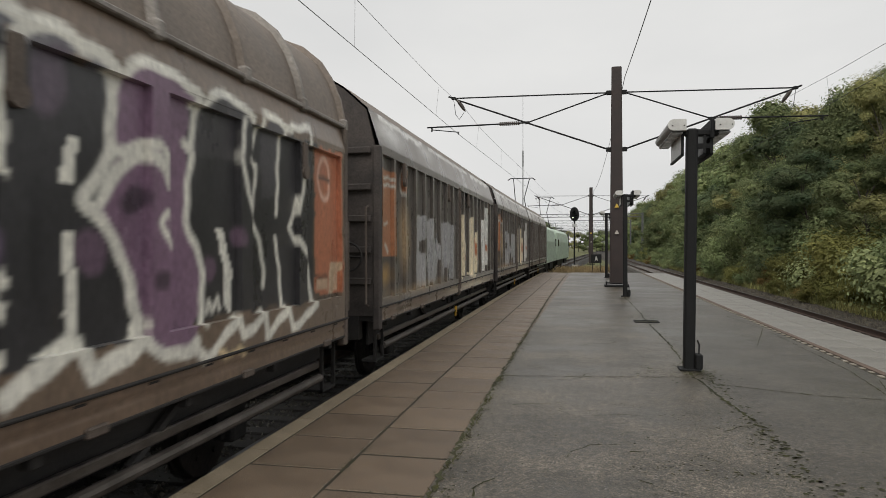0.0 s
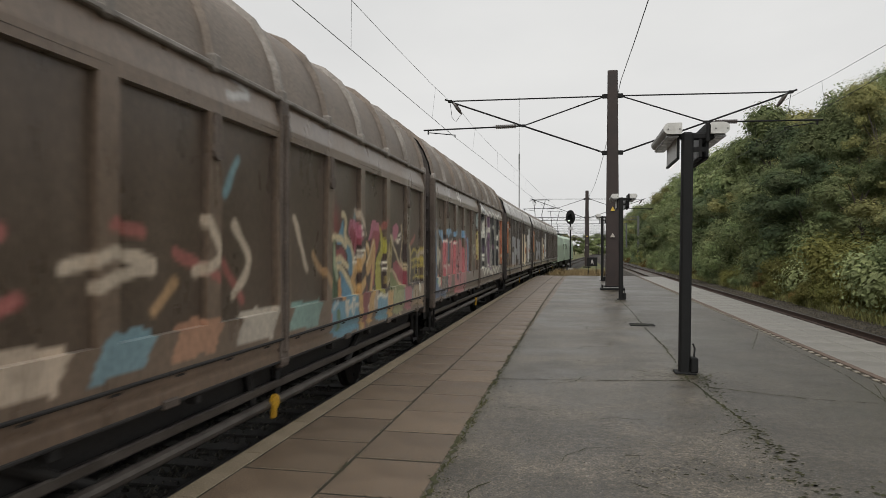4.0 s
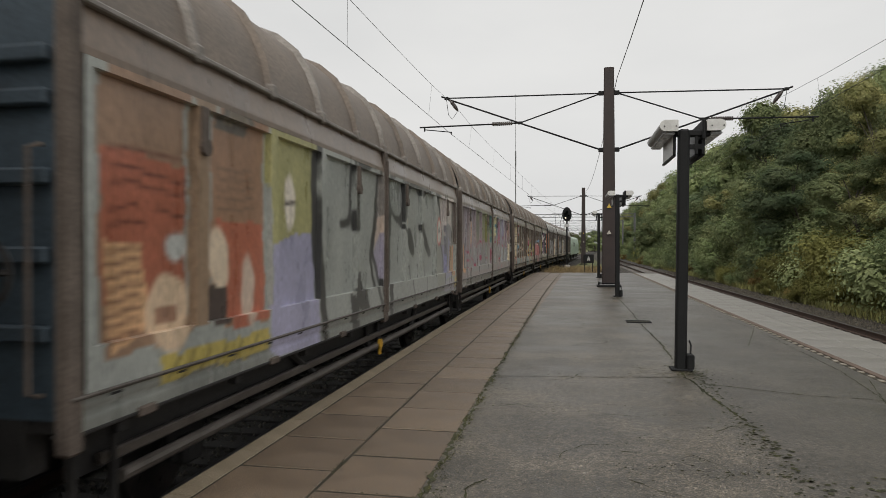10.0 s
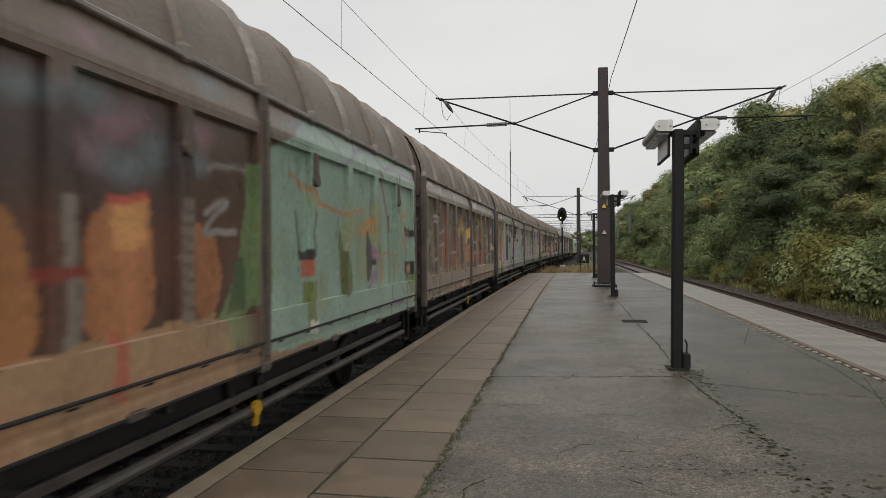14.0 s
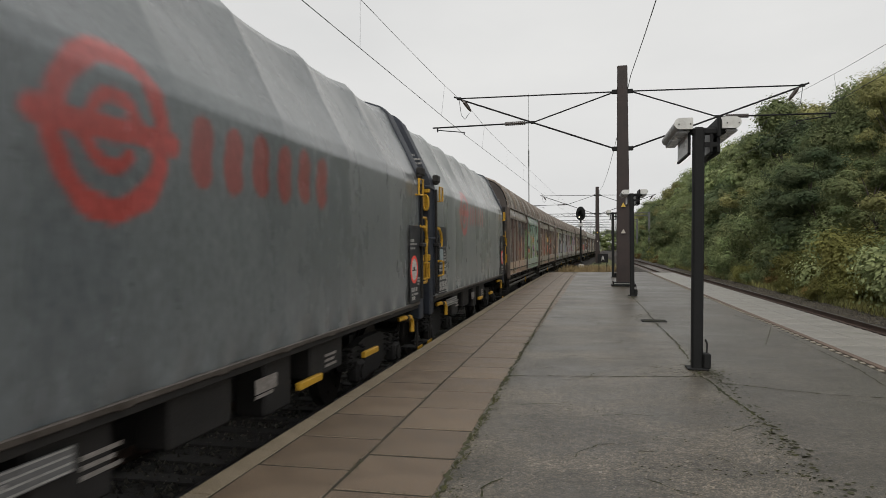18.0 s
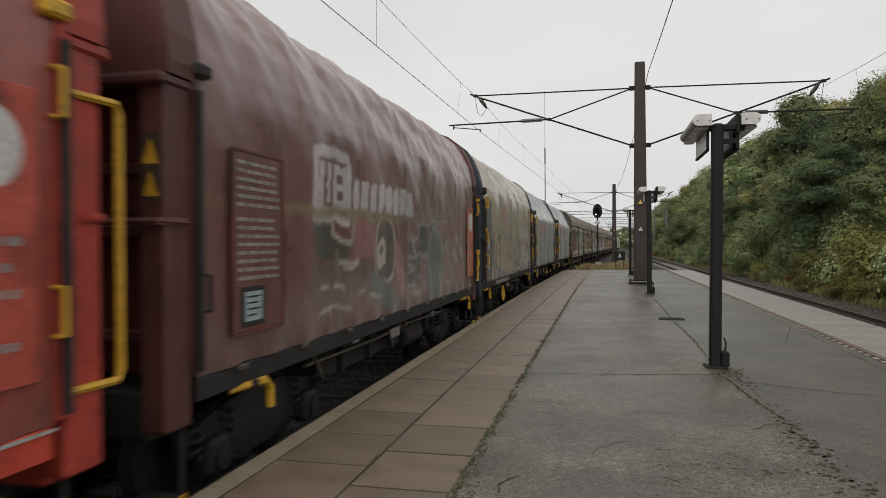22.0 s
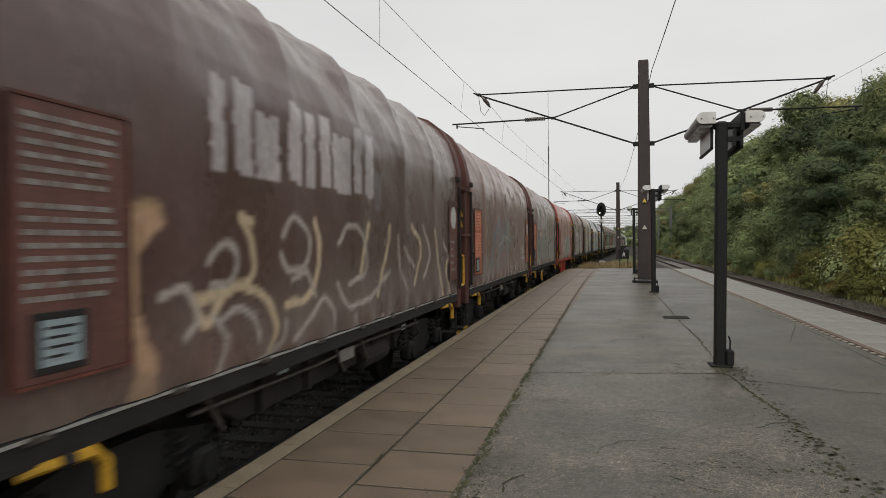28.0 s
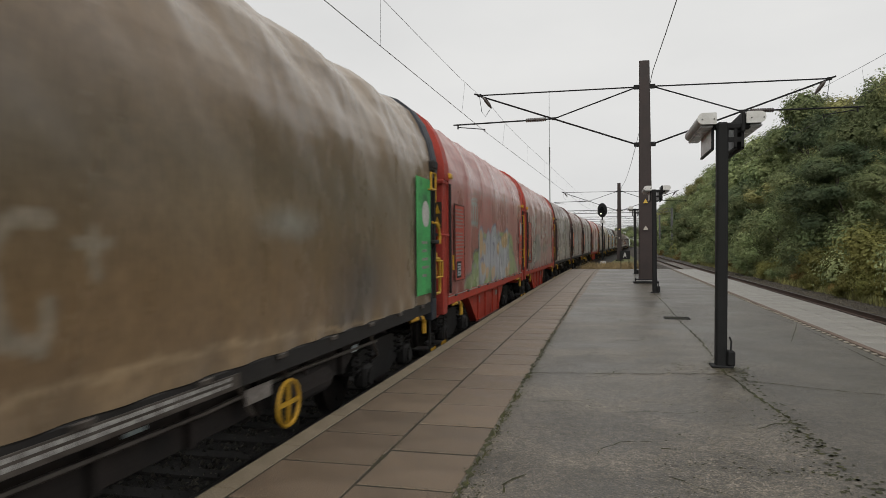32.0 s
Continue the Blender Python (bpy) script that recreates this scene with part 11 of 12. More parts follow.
put(('curve', [(0.31, 2.46), (0.1, 2.15), (0.0, 1.86)], 0.085, (190, 168, 134)))
put(('curve', [(1.15, 2.44), (0.97, 2.06), (0.62, 1.55)], 0.085, (190, 168, 134)))
put(('curve', [(2.21, 2.47), (2.72, 2.12), (2.35, 1.59)], 0.085, (190, 168, 134)))
put(('curve', [(3.6, 2.4), (3.83, 1.91), (4.25, 1.27)], 0.085, (190, 168, 134)))
put(('curve', [(-2.54, 2.39), (-2.7, 2.41)], 0.085, (190, 168, 134)))
put(('curve', [(4.91, 2.1), (4.43, 1.69), (4.89, 1.24)], 0.085, (190, 168, 134)))
put(('curve', [(-3.2, 2.09), (-2.97, 2.22), (-2.79, 2.08), (-2.89, 1.91), (-3.14, 1.91)], 0.06, (166, 156, 148)))
put(('curve', [(-2.03, 2.27), (-1.8, 2.44), (-1.48, 2.33), (-1.49, 2.05), (-1.87, 1.94), (-2.06, 2.11)], 0.06, (166, 156, 148)))
put(('curve', [(-0.7, 2.21), (-0.36, 2.42), (0.05, 2.28), (0.2, 1.87), (-0.37, 1.75)], 0.06, (166, 156, 148)))
put(('curve', [(-3.06, 1.62), (-2.81, 1.68), (-2.53, 1.6), (-2.46, 1.41)], 0.06, (166, 156, 148)))
put(('curve', [(-1.82, 1.3), (-1.51, 1.44), (-1.09, 1.63), (-0.84, 1.47), (-0.74, 1.22)], 0.06, (166, 156, 148)))
put(('curve', [(-0.71, 1.78), (-0.37, 1.49), (0.4, 1.56), (1.14, 1.83)], 0.06, (166, 156, 148)))
put(('curve', [(1.49, 2.29), (1.61, 1.81), (1.95, 1.53)], 0.06, (166, 156, 148)))
put(('curve', [(2.86, 2.48), (3.29, 2.02), (2.85, 1.65)], 0.06, (166, 156, 148)))
put(('curve', [(-3.41, 1.18), (-3.08, 1.24), (-2.96, 1.48), (-3.13, 1.67)], 0.06, (166, 156, 148)))
put(('curve', [(-3.73, 1.84), (-3.48, 1.9), (-3.33, 1.69), (-3.49, 1.54)], 0.06, (166, 156, 148)))
put(('curve', [(-1.81, 1.85), (-1.5, 1.94), (-1.3, 1.7)], 0.06, (166, 156, 148)))
put(('curve', [(-2.48, 1.22), (-2.05, 1.3), (-1.99, 1.5)], 0.06, (166, 156, 148)))
put(('curve', [(-0.2, 1.36), (0.15, 1.04), (0.84, 1.25)], 0.06, (166, 156, 148)))
put(('curve', [(1.76, 2.13), (2.35, 1.86)], 0.06, (166, 156, 148)))
put(('curve', [(4.22, 2.21), (4.91, 1.78)], 0.06, (166, 156, 148)))
OPS_P = []
put = OPS_P.append
put(("curve", [(-4.05, 3.11), (-4.02, 2.88), (-3.95, 2.64), (-3.83, 2.54), (-3.71, 2.58)], 0.16, (152, 136, 132)))
put(("curve", [(-3.71, 2.67), (-3.58, 2.49), (-3.37, 2.7), (-3.32, 3.05), (-3.47, 3.22), (-3.67, 3.07), (-3.72, 2.66)], 0.15, (152, 136, 132)))
put(("curve", [(-3.31, 2.3), (-3.17, 2.87), (-3.25, 3.14)], 0.13, (152, 136, 132)))
put(("line", [(-3.19, 3.15), (-2.78, 2.57), (-2.72, 3.2)], 0.12, (152, 136, 132)))
put(("curve", [(-2.62, 2.74), (-2.18, 3.04), (-2.28, 3.26), (-2.58, 3.08), (-2.64, 2.63), (-2.41, 2.36), (-1.97, 2.44)], 0.13, (152, 136, 132)))
put(("line", [(-1.88, 2.62), (-1.93, 3.02), (-1.51, 2.65), (-1.41, 3.14), (-1.07, 2.62)], 0.1, (152, 136, 132)))
put(("loop", [(-4.12, 1.53), (-3.92, 1.92), (-3.55, 2.12), (-3.2, 2.15), (-3.04, 2.28), (-2.51, 2.33), (-1.88, 2.58), (-1.1, 2.52), (-0.77, 2.24), (-0.45, 1.95), (-0.57, 1.54), (-2.11, 1.46), (-3.2, 1.39), (-3.87, 1.27)], (66, 58, 52)))
put(("fill", [(-4.07, 1.56), (-2.11, 1.46), (-2.11, 1.42), (-3.77, 1.23), (-4.32, 1.22)], (98, 84, 74)))
put(("loop", [(-3.84, 1.88), (-3.27, 2.15), (-2.79, 2.24), (-2.59, 2.15), (-2.59, 1.88), (-2.99, 1.77), (-3.03, 1.44), (-3.28, 1.44), (-3.24, 1.78), (-3.68, 1.81)], (120, 110, 96)))
put(("fill", [(-3.04, 2.05), (-2.79, 2.06), (-2.83, 1.92), (-3.04, 1.91)], (66, 58, 52)))
put(("fill", [(-2.51, 2.14), (-2.32, 2.18), (-2.22, 1.72), (-2.11, 2.14), (-1.96, 2.14), (-1.98, 1.5), (-2.42, 1.5)], (120, 110, 96)))
put(("curve", [(-1.35, 2.44), (-1.76, 2.33), (-1.49, 1.98), (-1.65, 1.62)], 0.16, (120, 110, 96)))
put(("line", [(-0.95, 2.47), (-0.93, 1.61)], 0.12, (120, 110, 96)))
put(("line", [(-1.22, 2.05), (-0.55, 2.16)], 0.1, (120, 110, 96)))
put(("curve", [(-0.71, 2.97), (-0.98, 2.81), (-1.06, 2.58), (-0.87, 2.46), (-0.63, 2.37), (-0.65, 2.26), (-1.05, 2.34)], 0.18, (158, 142, 138)))
put(("line", [(-0.36, 2.48), (-0.33, 2.79), (-0.13, 2.6), (0.01, 2.94), (0.13, 2.51)], 0.11, (158, 142, 138)))
put(("line", [(0.57, 2.99), (0.59, 2.5), (1.08, 2.54)], 0.11, (158, 142, 138)))
put(("line", [(1.3, 2.68), (1.57, 2.7)], 0.11, (158, 142, 138)))
put(("line", [(1.65, 2.46), (1.77, 2.87), (1.99, 2.63), (2.24, 2.97), (2.32, 2.48)], 0.11, (158, 142, 138)))
put(("line", [(2.54, 2.95), (2.59, 2.43), (2.88, 2.5)], 0.11, (158, 142, 138)))
put(("line", [(-0.47, 2.52), (-0.46, 2.49)], 0.11, (158, 142, 138)))
put(("curve", [(0.19, 2.59), (0.32, 2.84), (0.48, 2.74), (0.32, 2.5), (0.19, 2.59)], 0.09, (158, 142, 138)))
put(("line", [(0.91, 2.96), (1.37, 2.94)], 0.1, (132, 112, 124)))
put(("line", [(3.45, 2.98), (4.22, 2.95)], 0.09, (132, 112, 124)))
put(("curve", [(3.1, 2.14), (3.44, 2.59), (4.01, 2.69), (4.22, 2.2), (3.26, 2.11)], 0.08, (94, 118, 86)))
put(("fade", (1.25, 1.97), (1.6, 0.25), 0.7, (98, 80, 72)))
put(("fill", [(-1.18, 2.26), (-0.87, 2.36), (-0.8, 1.93), (-0.41, 1.97), (-0.41, 1.84), (-0.56, 1.37), (-1.19, 1.41)], (60, 54, 50)))
put(("fill", [(-0.94, 1.87), (-0.46, 1.88), (-0.49, 1.35), (-0.94, 1.41)], (128, 114, 104)))
put(("fill", [(-0.8, 1.75), (-0.62, 1.76), (-0.64, 1.54), (-0.81, 1.55)], (60, 54, 50)))
put(("line", [(0.25, 2.01), (0.66, 2.08)], 0.06, (88, 62, 56)))
put(("line", [(0.18, 1.86), (1.07, 1.89)], 0.06, (88, 62, 56)))
put(("line", [(1.25, 2.11), (1.44, 1.77)], 0.06, (88, 62, 56)))
put(("line", [(1.87, 1.94), (3.26, 2.08)], 0.06, (88, 62, 56)))
OPS_Q = []
put = OPS_Q.append
put(("line", [(-3.12, 3.16), (-2.45, 3.19)], .05, (128, 132, 128)))
put(("line", [(-3.1, 3.09), (-3.12, 2.66), (-2.45, 2.66)], .07, (128, 132, 128)))
put(("line", [(-3.1, 3.08), (-2.48, 3.09), (-2.43, 2.66)], .07, (128, 132, 128)))
put(("line", [(-2.92, 3.06), (-2.92, 2.7)], .12, (128, 132, 128)))
put(("line", [(-2.68, 3.05), (-2.65, 2.7)], .12, (128, 132, 128)))
put(("line", [(-3.12, 2.63), (-2.43, 2.59)], .05, (128, 132, 128)))
put(("line", [(-3.61, 3.21), (-2.32, 3.34), (-0.23, 3.41), (2.76, 3.48)], .04, (120, 52, 48)))
put(('loop', [(-3.89, 1.25), (-3.87, 1.41), (-3.58, 1.51), (-3.22, 1.6), (-3.14, 1.74), (-2.93, 1.79), (-2.95, 1.92), (-2.74, 2.02), (-2.4, 2.05), (-2.37, 2.39), (-2.11, 2.52), (-1.06, 2.44), (2.67, 2.51), (3.32, 2.01), (3.85, 1.3), (0.03, 1.24), (-1.98, 1.19)], (112, 136, 58)))
put(('curve', [(-3.9, 1.38), (-3.73, 1.49), (-3.56, 1.52), (-3.18, 1.6), (-3.13, 1.75), (-2.92, 1.8), (-2.96, 1.92), (-2.7, 2.04), (-2.37, 2.1), (-2.37, 2.39)], 0.07, (46, 48, 46)))
put(('loop', [(-2.29, 2.42), (-2.11, 2.56), (-1.87, 2.56), (-1.75, 2.4), (-1.79, 2.29), (-1.4, 2.25), (-1.41, 1.46), (-1.98, 1.22), (-2.19, 1.31), (-2.29, 1.92)], (146, 152, 162)))
put(('curve', [(-2.29, 2.42), (-2.11, 2.56), (-1.87, 2.56), (-1.75, 2.4), (-1.79, 2.29), (-1.4, 2.25), (-1.41, 1.46), (-1.98, 1.22), (-2.19, 1.31), (-2.29, 1.92), (-2.29, 2.42)], 0.06, (82, 76, 116)))
put(('loop', [(-1.4, 2.22), (-1.16, 2.5), (-0.81, 2.46), (-0.73, 1.93), (-0.96, 1.45), (-1.26, 1.37), (-1.41, 1.49)], (146, 152, 162)))
put(('curve', [(-1.4, 2.22), (-1.16, 2.5), (-0.81, 2.46), (-0.73, 1.93), (-0.96, 1.45), (-1.26, 1.37), (-1.41, 1.49), (-1.4, 2.22)], 0.06, (82, 76, 116)))
put(('loop', [(-0.69, 2.47), (-0.18, 2.67), (0.15, 2.53), (0.14, 1.39), (-0.65, 1.27)], (146, 152, 162)))
put(('curve', [(-0.69, 2.47), (-0.18, 2.67), (0.15, 2.53), (0.14, 1.39), (-0.65, 1.27), (-0.69, 2.47)], 0.06, (82, 76, 116)))
put(('loop', [(0.39, 2.55), (0.9, 2.34), (1.61, 2.51), (2.31, 2.57), (2.42, 1.33), (0.38, 1.29)], (146, 152, 162)))
put(('curve', [(0.39, 2.55), (0.9, 2.34), (1.61, 2.51), (2.31, 2.57), (2.42, 1.33), (0.38, 1.29), (0.39, 2.55)], 0.06, (82, 76, 116)))
put(('loop', [(-2.2, 2.44), (-1.98, 2.5), (-1.82, 2.28), (-1.95, 1.91), (-2.14, 1.9)], (172, 132, 58)))
put(('loop', [(-1.44, 1.56), (-1.06, 1.61), (-1.06, 1.39), (-1.35, 1.35)], (172, 132, 58)))
put(('loop', [(-0.6, 1.56), (-0.13, 1.59), (-0.14, 1.33), (-0.6, 1.33)], (172, 132, 58)))
put(('loop', [(0.17, 2.14), (0.67, 2.23), (0.47, 1.88)], (172, 132, 58)))
put(('loop', [(1.06, 2.39), (2.16, 2.52), (1.97, 2.12), (1.21, 2.11)], (172, 132, 58)))
put(('loop', [(1.72, 1.49), (2.31, 1.51), (2.31, 1.26), (1.79, 1.28)], (172, 132, 58)))
put(('loop', [(-1.76, 2.22), (-1.44, 2.18), (-1.48, 1.95), (-1.76, 2.0)], (172, 132, 58)))
put(('loop', [(-1.99, 1.73), (-1.53, 1.73), (-1.62, 1.51), (-1.96, 1.48)], (172, 132, 58)))
put(('curve', [(-2.08, 1.79), (-1.87, 1.84), (-1.76, 1.74)], 0.08, (82, 76, 116)))
put(('curve', [(-1.16, 2.22), (-1.06, 1.94)], 0.08, (82, 76, 116)))
put(('curve', [(-0.42, 2.22), (-0.18, 2.14), (-0.33, 1.84)], 0.08, (82, 76, 116)))
put(('curve', [(0.9, 1.88), (1.05, 1.62)], 0.08, (82, 76, 116)))
put(('curve', [(1.89, 1.94), (2.08, 1.65)], 0.08, (82, 76, 116)))
put(('fade', (-2.74, 1.69), (0.2, 0.08), 0.8, (120, 120, 130)))
put(('loop', [(2.25, 2.45), (2.59, 2.41), (2.68, 2.3), (2.73, 2.18), (2.88, 2.09), (3.05, 2.07), (3.17, 1.95), (3.34, 1.88), (3.55, 1.84), (3.69, 1.72), (3.91, 1.6), (4.35, 1.31), (3.91, 1.29), (2.41, 1.27), (2.24, 1.27)], (112, 136, 58)))
put(('curve', [(2.42, 2.41), (2.59, 2.41), (2.69, 2.3), (2.73, 2.18), (2.89, 2.09), (3.06, 2.07), (3.17, 1.95), (3.35, 1.88), (3.56, 1.84), (3.7, 1.72), (3.92, 1.6), (4.35, 1.31)], 0.07, (46, 48, 46)))
put(('line', [(2.9, 1.73), (3.14, 1.71)], 0.06, (104, 112, 92)))
put(('line', [(2.96, 1.68), (3.09, 1.66)], 0.05, (104, 112, 92)))
put(('loop', [(2.3, 1.66), (2.48, 1.69), (2.6, 1.58), (2.61, 1.44), (2.51, 1.35), (2.29, 1.35)], (172, 132, 58)))
put(('loop', [(2.3, 2.29), (2.45, 2.32), (2.46, 1.86), (2.62, 1.67), (2.48, 1.67), (2.3, 1.66)], (146, 152, 162)))
put(('curve', [(2.46, 2.3), (2.46, 1.86), (2.62, 1.68), (2.66, 1.48), (2.58, 1.36)], 0.06, (60, 58, 80)))
OPS_R = []
put = OPS_R.append
put(("fade", (-1.16, 2.75), (14.55, 0.69), .5, (84, 82, 70)))
put(("fade", (-1.83, 1.24), (8.44, 0.23), .6, (150, 126, 92)))
put(("line", [(-2.58, 2.34), (-2.83, 2.33), (-2.96, 2.13), (-2.87, 1.74), (-2.63, 1.65), (-2.59, 1.9)], .09, (132, 120, 102)))
put(("line", [(-2.37, 2.22), (-2.12, 2.23)], .07, (132, 120, 102)))
put(("line", [(-2.25, 2.31), (-2.25, 2.05)], .07, (132, 120, 102)))
put(("fade", (0.24, 2.41), (0.68, 0.17), .7, (128, 132, 128)))
put(("fade", (2.18, 1.71), (1.18, 0.63), .7, (40, 40, 43)))
put(("fade", (1.61, 1.28), (0.59, 0.27), .6, (40, 40, 43)))
put(("fade", (-0.44, 2.54), (1.52, 0.29), .3, (150, 126, 92)))
put(("line", [(-3.14, 1.42), (-2.37, 1.45), (-0.98, 1.43), (3.11, 1.2)], .05, (150, 126, 92)))



def emblem(y, z, r, bars, first, step):
    """A red ring with a cross bar, followed by a row of upright bars."""
    red = (162, 54, 48)
    ring = [(y + r * math.cos(k * math.pi / 10), z + r * math.sin(k * math.pi / 10)) for k in range(21)]
    inner = [(y + r * 0.45 * math.cos(k * math.pi / 8), z + r * 0.45 * math.sin(k * math.pi / 8)) for k in range(1, 15)]
    return [("line", ring, 0.16, red), ("line", inner, 0.1, red), ("line", [(y - r * 1.25, z + 0.02), (y + r * 1.25, z)], 0.16, red)] + [
        ("line", [(first + k * step, z - 0.14), (first + k * step, z + 0.12)], step * 0.62, (132, 60, 56)) for k in range(bars)]


OPS_H += emblem(-2.08, 3.0, 0.45, 6, -1.2, 0.4)
OPS_I += emblem(-2.45, 2.93, 0.5, 6, -1.45, 0.48)
OPS_B += [("line", [(-6, 4.14), (-3.5, 4.12), (-3.2, 4.16)], 0.10, (190, 190, 188)), ("line", [(-2.6, 4.15), (0.5, 4.13), (2.0, 4.16)], 0.08, (180, 180, 178)),
          ("line", [(2.6, 4.13), (5.9, 4.14)], 0.12, (186, 186, 184)), ("fade", (-5.6, 3.95), (0.8, 0.2), 0.8, (176, 176, 174)), ("fade", (-3.0, 4.0), (0.7, 0.16), 0.7, (170, 170, 168))]


def couple(w, back):
    TRAIN.append((w, back))
    return w


couple(locomotive("pale green electric locomotive with a red band heading the freight train"), -64.4)
couple(locomotive("pale green electric locomotive coupled behind the leading one"), -45.1)
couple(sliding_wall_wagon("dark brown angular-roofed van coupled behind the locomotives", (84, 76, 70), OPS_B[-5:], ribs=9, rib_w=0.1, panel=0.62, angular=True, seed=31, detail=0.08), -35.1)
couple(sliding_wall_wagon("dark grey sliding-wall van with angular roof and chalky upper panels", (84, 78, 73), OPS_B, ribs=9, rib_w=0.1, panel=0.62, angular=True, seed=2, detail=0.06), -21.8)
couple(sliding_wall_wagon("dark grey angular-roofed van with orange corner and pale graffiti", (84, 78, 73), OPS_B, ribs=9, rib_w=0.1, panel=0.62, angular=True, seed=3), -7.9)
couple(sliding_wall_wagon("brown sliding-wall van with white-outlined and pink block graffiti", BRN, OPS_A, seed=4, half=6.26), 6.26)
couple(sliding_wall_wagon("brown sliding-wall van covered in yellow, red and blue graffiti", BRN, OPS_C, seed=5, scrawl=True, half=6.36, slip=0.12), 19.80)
couple(sliding_wall_wagon("grey-painted sliding-wall van with pink bubble outlines and green shapes", GRY, OPS_D, seed=6, sill=(114, 112, 108), panel=0.95, track=PIPE, half=6.42, plain_cant=True), 34.44)
couple(sliding_wall_wagon("pale grey sliding-wall van with huge black outlined letters", (138, 141, 137), OPS_E, seed=7, end_mat=END_STEEL, sill=(116, 118, 114), rib_w=0.16, panel=0.97, track=PIPE, half=6.62, slip=0.05, plain_cant=True), 48.16)
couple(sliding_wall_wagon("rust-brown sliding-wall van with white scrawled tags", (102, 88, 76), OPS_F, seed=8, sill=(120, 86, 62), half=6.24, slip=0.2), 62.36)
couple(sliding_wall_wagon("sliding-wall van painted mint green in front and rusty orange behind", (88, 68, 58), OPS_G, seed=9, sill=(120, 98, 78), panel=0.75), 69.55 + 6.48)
LAST = 84.15
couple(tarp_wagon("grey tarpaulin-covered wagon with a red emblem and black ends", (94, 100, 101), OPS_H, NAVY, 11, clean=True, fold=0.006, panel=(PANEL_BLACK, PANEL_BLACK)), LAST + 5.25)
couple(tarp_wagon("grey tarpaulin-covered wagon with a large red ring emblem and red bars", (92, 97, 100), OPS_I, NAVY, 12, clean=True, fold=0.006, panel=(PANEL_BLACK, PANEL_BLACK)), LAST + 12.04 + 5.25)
couple(tarp_wagon("tan tarpaulin-covered wagon with outlined graffiti along its foot", (124, 109, 88), OPS_J, NAVY, 13, wheel_at=-1.78, panel=(PANEL_GREY, None), fold=0.022), LAST + 2 * 12.04 + 5.25)
couple(tarp_wagon("dark maroon tarpaulin-covered wagon with white emblem and grey graffiti", (96, 62, 60), OPS_K, END_BROWN, 14, panel=(PANEL_BROWN, PANEL_RUST), fold=0.034), LAST + 3 * 12.04 + 5.25)
couple(tarp_wagon("red tarpaulin-covered wagon with red frame and grey-blue graffiti", (136, 66, 56), OPS_L, END_RED, 15, panel=(PANEL_RED, PANEL_RED), frame_mat=FRAME_RED, belly=True, rail_line=True), LAST + 4 * 12.04 + 5.25)
couple(tarp_wagon("brown tarpaulin-covered wagon, its lower half sprayed grey", (92, 66, 62), OPS_M, END_BROWN, 16, wheel_at=-1.6, panel=(PANEL_RUST, PANEL_BROWN)), LAST + 5 * 12.04 + 5.25)
couple(tarp_wagon("red-brown tarpaulin-covered wagon with turquoise graffiti", (98, 60, 54), OPS_N, END_BROWN, 17, panel=(PANEL_RUST, PANEL_RUST), rail_line=True), LAST + 6 * 12.04 + 5.25)
couple(tarp_wagon("dark brown tarpaulin-covered wagon with white bars and cream graffiti", (82, 60, 56), OPS_O, END_BROWN, 18, panel=(PANEL_BROWN, PANEL_BROWN), rail_line=True), LAST + 7 * 12.04 + 5.25)
couple(tarp_wagon("dull red tarpaulin-covered wagon with white scrawl and black bubble graffiti", (126, 66, 58), OPS_P, END_RED, 19, panel=(PANEL_RED, PANEL_RED), frame_mat=FRAME_RED, belly=True, rail_line=True), LAST + 8 * 12.04 + 5.25)
couple(tarp_wagon("red tarpaulin-covered wagon with blue and orange letters on a green splash", (136, 60, 52), OPS_Q, END_RED, 20, panel=(PANEL_RED, PANEL_RED), frame_mat=FRAME_RED, belly=True, rail_line=True, fold=0.012), LAST + 9 * 12.04 + 5.25)
couple(tarp_wagon("mud-coloured tarpaulin-covered wagon with a green notice panel", (114, 93, 68), OPS_R, NAVY, 21, wheel_at=0.2, panel=(PANEL_TAN, PANEL_GREEN), fold=0.03), LAST + 10 * 12.04 + 5.25)

# ---- vegetation ----
def leaf_material(name, a, b, island=0.2):
    """Leaf paint with some light let through the blades."""
    m = surface(name, a, b, 0.85, scale=0.6, fine=3.0, bump=0.0, rand=0.38, island=island)
    n, l = m.node_tree.nodes, m.node_tree.links
    bs, out = n["Principled BSDF"], n["Material Output"]
    tr, mx = n.new("ShaderNodeBsdfTranslucent"), n.new("ShaderNodeMixShader")
    l.new(bs.inputs["Base Color"].links[0].from_socket, tr.inputs["Color"])
    mx.inputs[0].default_value = 0.3
    bs.inputs["Specular IOR Level"].default_value = 0.2
    l.new(bs.outputs[0], mx.inputs[1])
    l.new(tr.outputs[0], mx.inputs[2])
    l.new(mx.outputs[0], out.inputs["Surface"])
    return m


LEAF_GREEN = leaf_material("green_leaves", (0.135, 0.182, 0.085), (0.275, 0.305, 0.155))
LEAF_DARK = leaf_material("dark_green_leaves", (0.085, 0.13, 0.072), (0.18, 0.215, 0.12))
LEAF_OLIVE = leaf_material("olive_leaves", (0.185, 0.19, 0.082), (0.315, 0.3, 0.14))
LEAF_YELLOW = leaf_material("yellowing_leaves", (0.15, 0.158, 0.05), (0.235, 0.222, 0.075), 0.12)
LEAF_RUST = leaf_material("rusty_leaves", (0.17, 0.115, 0.045), (0.25, 0.17, 0.065))
